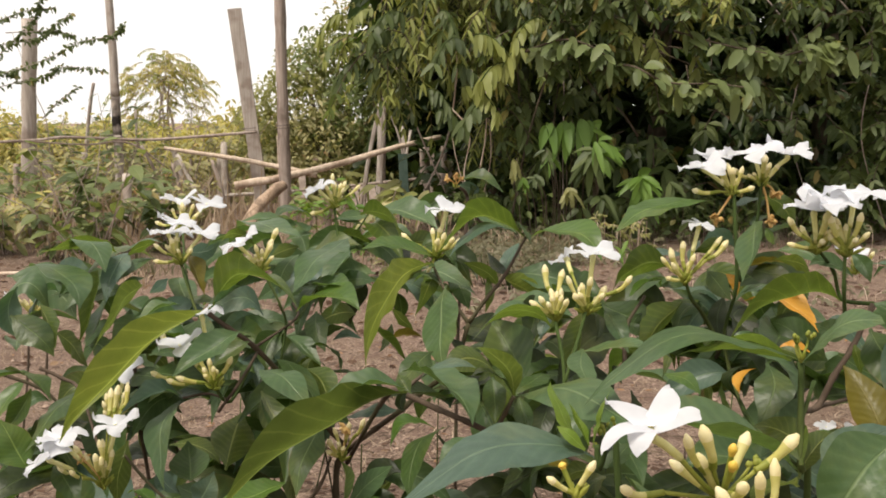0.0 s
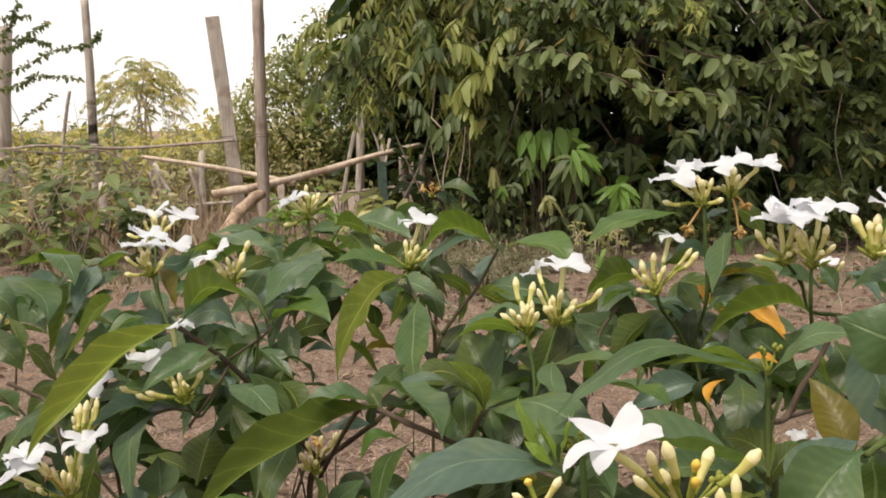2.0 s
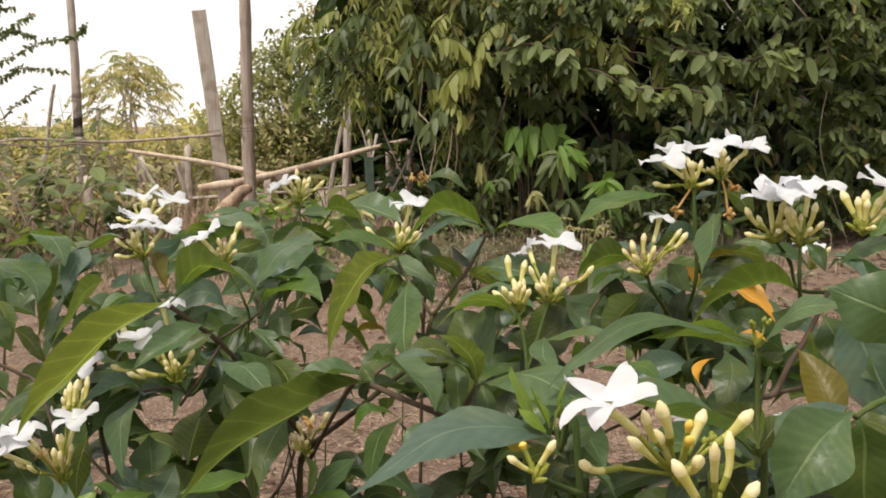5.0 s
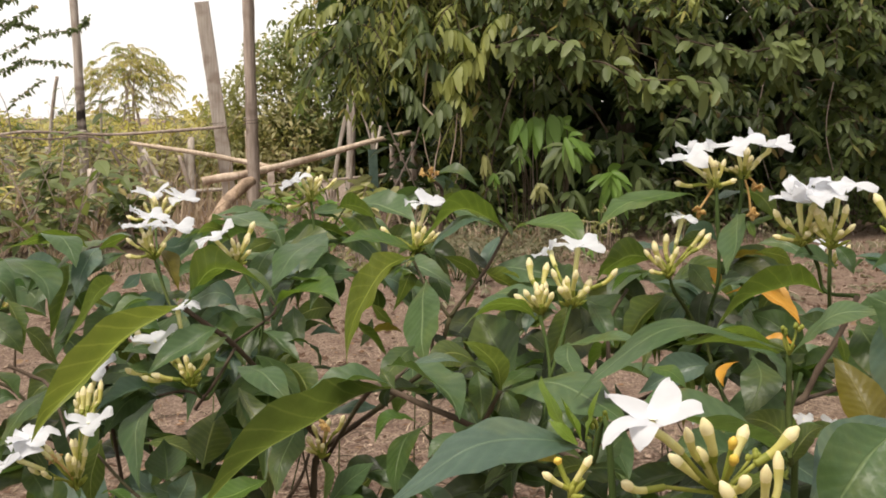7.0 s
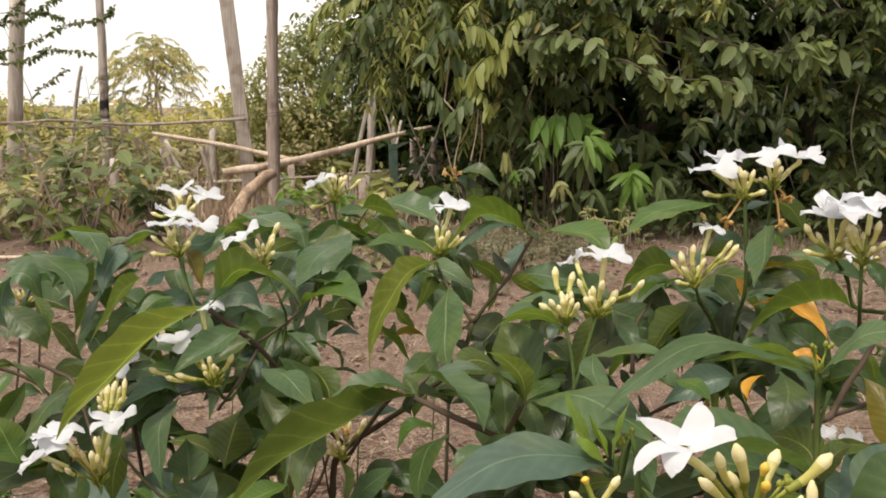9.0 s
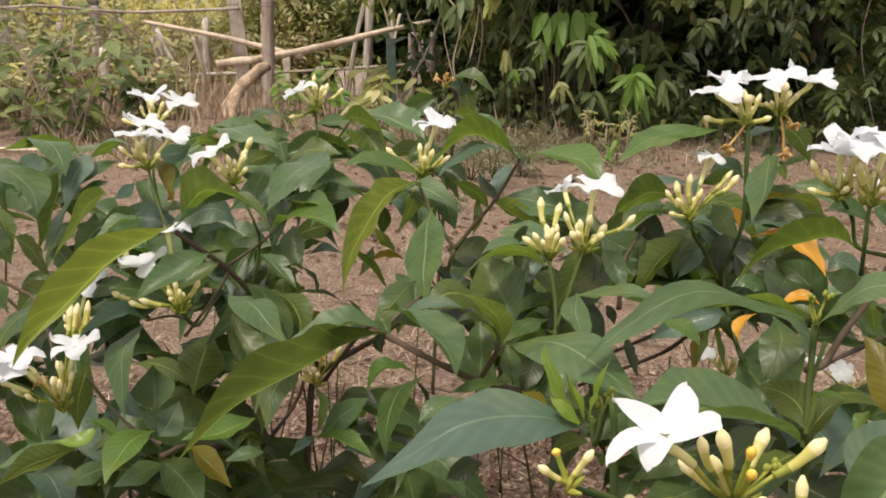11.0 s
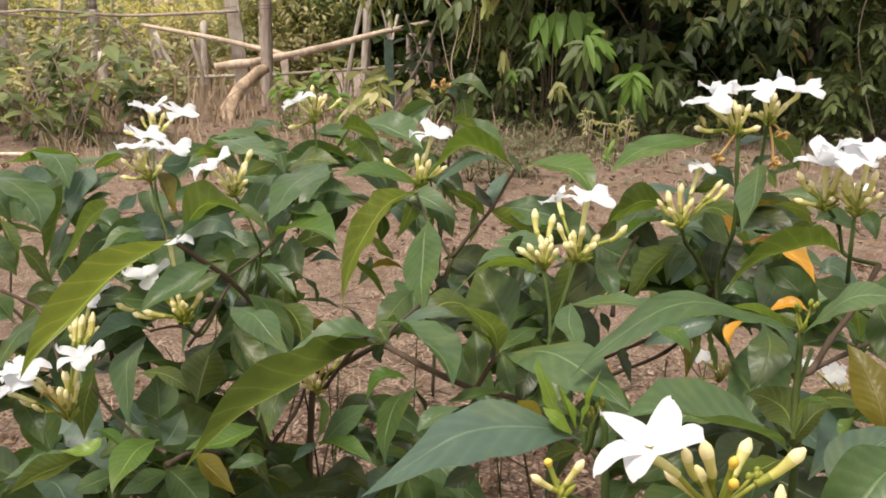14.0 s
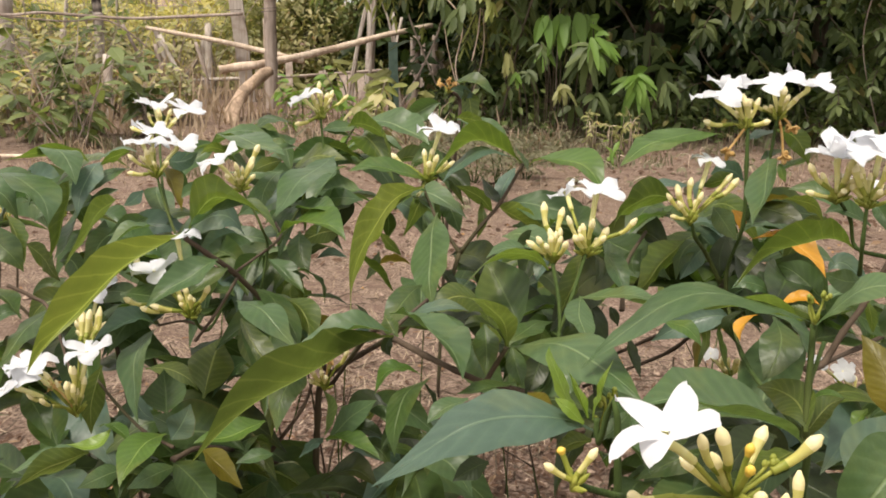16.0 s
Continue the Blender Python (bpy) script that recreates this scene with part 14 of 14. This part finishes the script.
bud(k, (0.2325, 0.5049, 0.5772))
bud(k, (0.225, 0.4932, 0.5728))
k = cluster(shrub_b, (0.2381, 0.4915, 0.5664))
bud(k, (0.2312, 0.4964, 0.583))
bud(k, (0.229, 0.4964, 0.5757))
bud(k, (0.2269, 0.4921, 0.5888))
bud(k, (0.2335, 0.4993, 0.5864))
bud(k, (0.2445, 0.4873, 0.5903))
flower(k, (0.2459, 0.5011, 0.6007), 0.04, (0, -0.04, 1), 20)
bud(k, (0.2391, 0.496, 0.5825))
bud(k, (0.2488, 0.4846, 0.5787))
bud(k, (0.2328, 0.4951, 0.5792))
bud(k, (0.2411, 0.4837, 0.5754))
k = cluster(shrub_b, (0.1032, 0.2748, 0.5028), 8)
flower(k, (0.0708, 0.2520, 0.5394), 0.040, (-0.03, -0.12, 0.99), -47, ((12, 0.92, 0.12, 0.8), (58, 1.0, 0.42, 0.45), (136, 0.96, 0.25, 0.1), (207, 1.02, -0.10, 0.6), (240, 0.68, -0.22, 0.3)))
bud(k, (0.0868, 0.2665, 0.5316))
bud(k, (0.0915, 0.2627, 0.5364))
bud(k, (0.0927, 0.2713, 0.5225))
bud(k, (0.1171, 0.2895, 0.5243))
bud(k, (0.1302, 0.2731, 0.5294))
bud(k, (0.0607, 0.2501, 0.5182))
bud(k, (0.1031, 0.2479, 0.5208))
knob(k, (0.1063, 0.2721, 0.5260))
knob(k, (0.1028, 0.2600, 0.5237))
bud(k, (0.0836, 0.2761, 0.5178))
knob(k, (0.1153, 0.2768, 0.5171), False)
k = cluster(shrub_b, (0.1070, 0.2411, 0.4969), 6)
bud(k, (0.1121, 0.2462, 0.5307))
bud(k, (0.1006, 0.2265, 0.5338))
bud(k, (0.0902, 0.2376, 0.5237))
bud(k, (0.1216, 0.2416, 0.5141))
k = cluster(shrub_b, (0.0507, 0.2993, 0.4939), 6)
bud(k, (0.0589, 0.2982, 0.5085))
bud(k, (0.0392, 0.2964, 0.5023))
knob(k, (0.0455, 0.3027, 0.5061))
k = cluster(shrub_b, (0.2832, 0.817, 0.3185))
bud(k, (0.29, 0.8085, 0.3408))
bud(k, (0.2762, 0.8162, 0.3416))
bud(k, (0.2836, 0.8217, 0.3373))
bud(k, (0.2935, 0.8155, 0.3338))
bud(k, (0.2782, 0.8133, 0.3292))
flower(k, (0.2655, 0.8228, 0.3397), 0.019, (-0.1, -0.4, 0.8), 0)
bud(k, (0.2753, 0.8217, 0.3356))
bud(k, (0.297, 0.8197, 0.3282))
bud(k, (0.2922, 0.822, 0.3362))
bud(k, (0.2449, 0.8071, 0.3208))
k = cluster(shrub_b, (0.3955, 0.7859, 0.3171))
bud(k, (0.3897, 0.7821, 0.3278))
bud(k, (0.3994, 0.7951, 0.3325))
bud(k, (0.4008, 0.7764, 0.3389))
bud(k, (0.3784, 0.7945, 0.3319))
bud(k, (0.3915, 0.7887, 0.3303))
flower(k, (0.3844, 0.7917, 0.3383), 0.027, (-0.1, -0.5, 0.75), 0)
flower(k, (0.3528, 0.7751, 0.3536), 0.021, (0.1, -0.5, 0.8), 0)
bud(k, (0.3709, 0.7771, 0.3232))
k = cluster(shrub_b, (0.1932, 0.4352, 0.5142), 4)
knob(k, (0.1893, 0.4381, 0.5246), False)
knob(k, (0.1975, 0.4384, 0.5254), False)
k = cluster(shrub_b, (0.0711, 0.3559, 0.4921), 5)
knob(k, (0.075, 0.3588, 0.5024), False)
knob(k, (0.0712, 0.3535, 0.5021), False)
k = cluster(shrub_b, (0.253, 0.4439, 0.5792))
bud(k, (0.2531, 0.4476, 0.5937))
bud(k, (0.2663, 0.4521, 0.5963))
bud(k, (0.2623, 0.4444, 0.5973))
bud(k, (0.2451, 0.4569, 0.5995))
bud(k, (0.2534, 0.4417, 0.5958))
flower(k, (0.2672, 0.447, 0.6024), 0.038, (0.1, -0.04, 1), 10)
bud(k, (0.2498, 0.4465, 0.597))
bud(k, (0.255, 0.447, 0.6008))
bud(k, (0.2551, 0.4341, 0.5813))
bud(k, (0.2665, 0.4454, 0.5907))
k = cluster(shrub_b, (0.3973, 0.8343, 0.4962))
bud(k, (0.4036, 0.8386, 0.5069))
bud(k, (0.4011, 0.8291, 0.5058))
bud(k, (0.3948, 0.8399, 0.5087))
bud(k, (0.4004, 0.8316, 0.5098))
bud(k, (0.4107, 0.8252, 0.5166))
flower(k, (0.395, 0.8369, 0.5146), 0.034, (-0.1, -0.16, 0.9), 0)
stem(shrub_c, True, 0.0026, 0.0021, (-0.011, 1.424, -0.02), (-0.005, 1.403, 0.301), (0.008, 1.346, 0.469), (0.01, 1.393, 0.524), (-0.008, 1.316, 0.548))
stem(shrub_c, False, 0.0019, 0.0012, (0.008, 1.346, 0.469), (0.019, 1.388, 0.507), (0.016, 1.398, 0.543))
stem(shrub_c, False, 0.0019, 0.0012, (-0.005, 1.403, 0.301), (-0.023, 1.235, 0.444), (-0.02, 1.196, 0.49), (-0.018, 1.229, 0.533))
leaf(shrub_c, leaf_pale, (-0.017, 1.209, 0.537), (-0.044, 1.207, 0.53), (-0.072, 1.201, 0.508), 0.0278, (0.08, -0.99, 0.14))
leaf(shrub_c, leaf_dark, (-0.006, 1.398, 0.544), (0.031, 1.381, 0.557), (0.07, 1.374, 0.53), 0.0315, (0.04, -0.41, 0.91))
leaf(shrub_c, leaf_olive, (0.016, 1.398, 0.543), (0.027, 1.39, 0.516), (0.035, 1.381, 0.484), 0.0284, (-0.06, -0.97, 0.25))
leaf(shrub_c, leaf_blue, (-0.004, 1.397, 0.541), (0.014, 1.396, 0.538), (0.036, 1.394, 0.528), 0.0195, (-0.05, -0.99, 0.11))
leaf(shrub_c, leaf_pale, (0.006, 1.204, 0.518), (0.047, 1.202, 0.51), (0.08, 1.196, 0.488), 0.0295, (0.2, -0.71, 0.68))
leaf(shrub_c, leaf_dark, (-0.024, 1.196, 0.49), (-0.035, 1.192, 0.475), (-0.053, 1.185, 0.452), 0.0231, (0.07, -0.97, 0.22))
k = cluster(shrub_c, (-0.0074, 1.2955, 0.5485))
withered(k, (-0.0195, 1.268, 0.5618))
withered(k, (-0.0076, 1.2688, 0.5645))
withered(k, (0.0006, 1.2678, 0.5609))
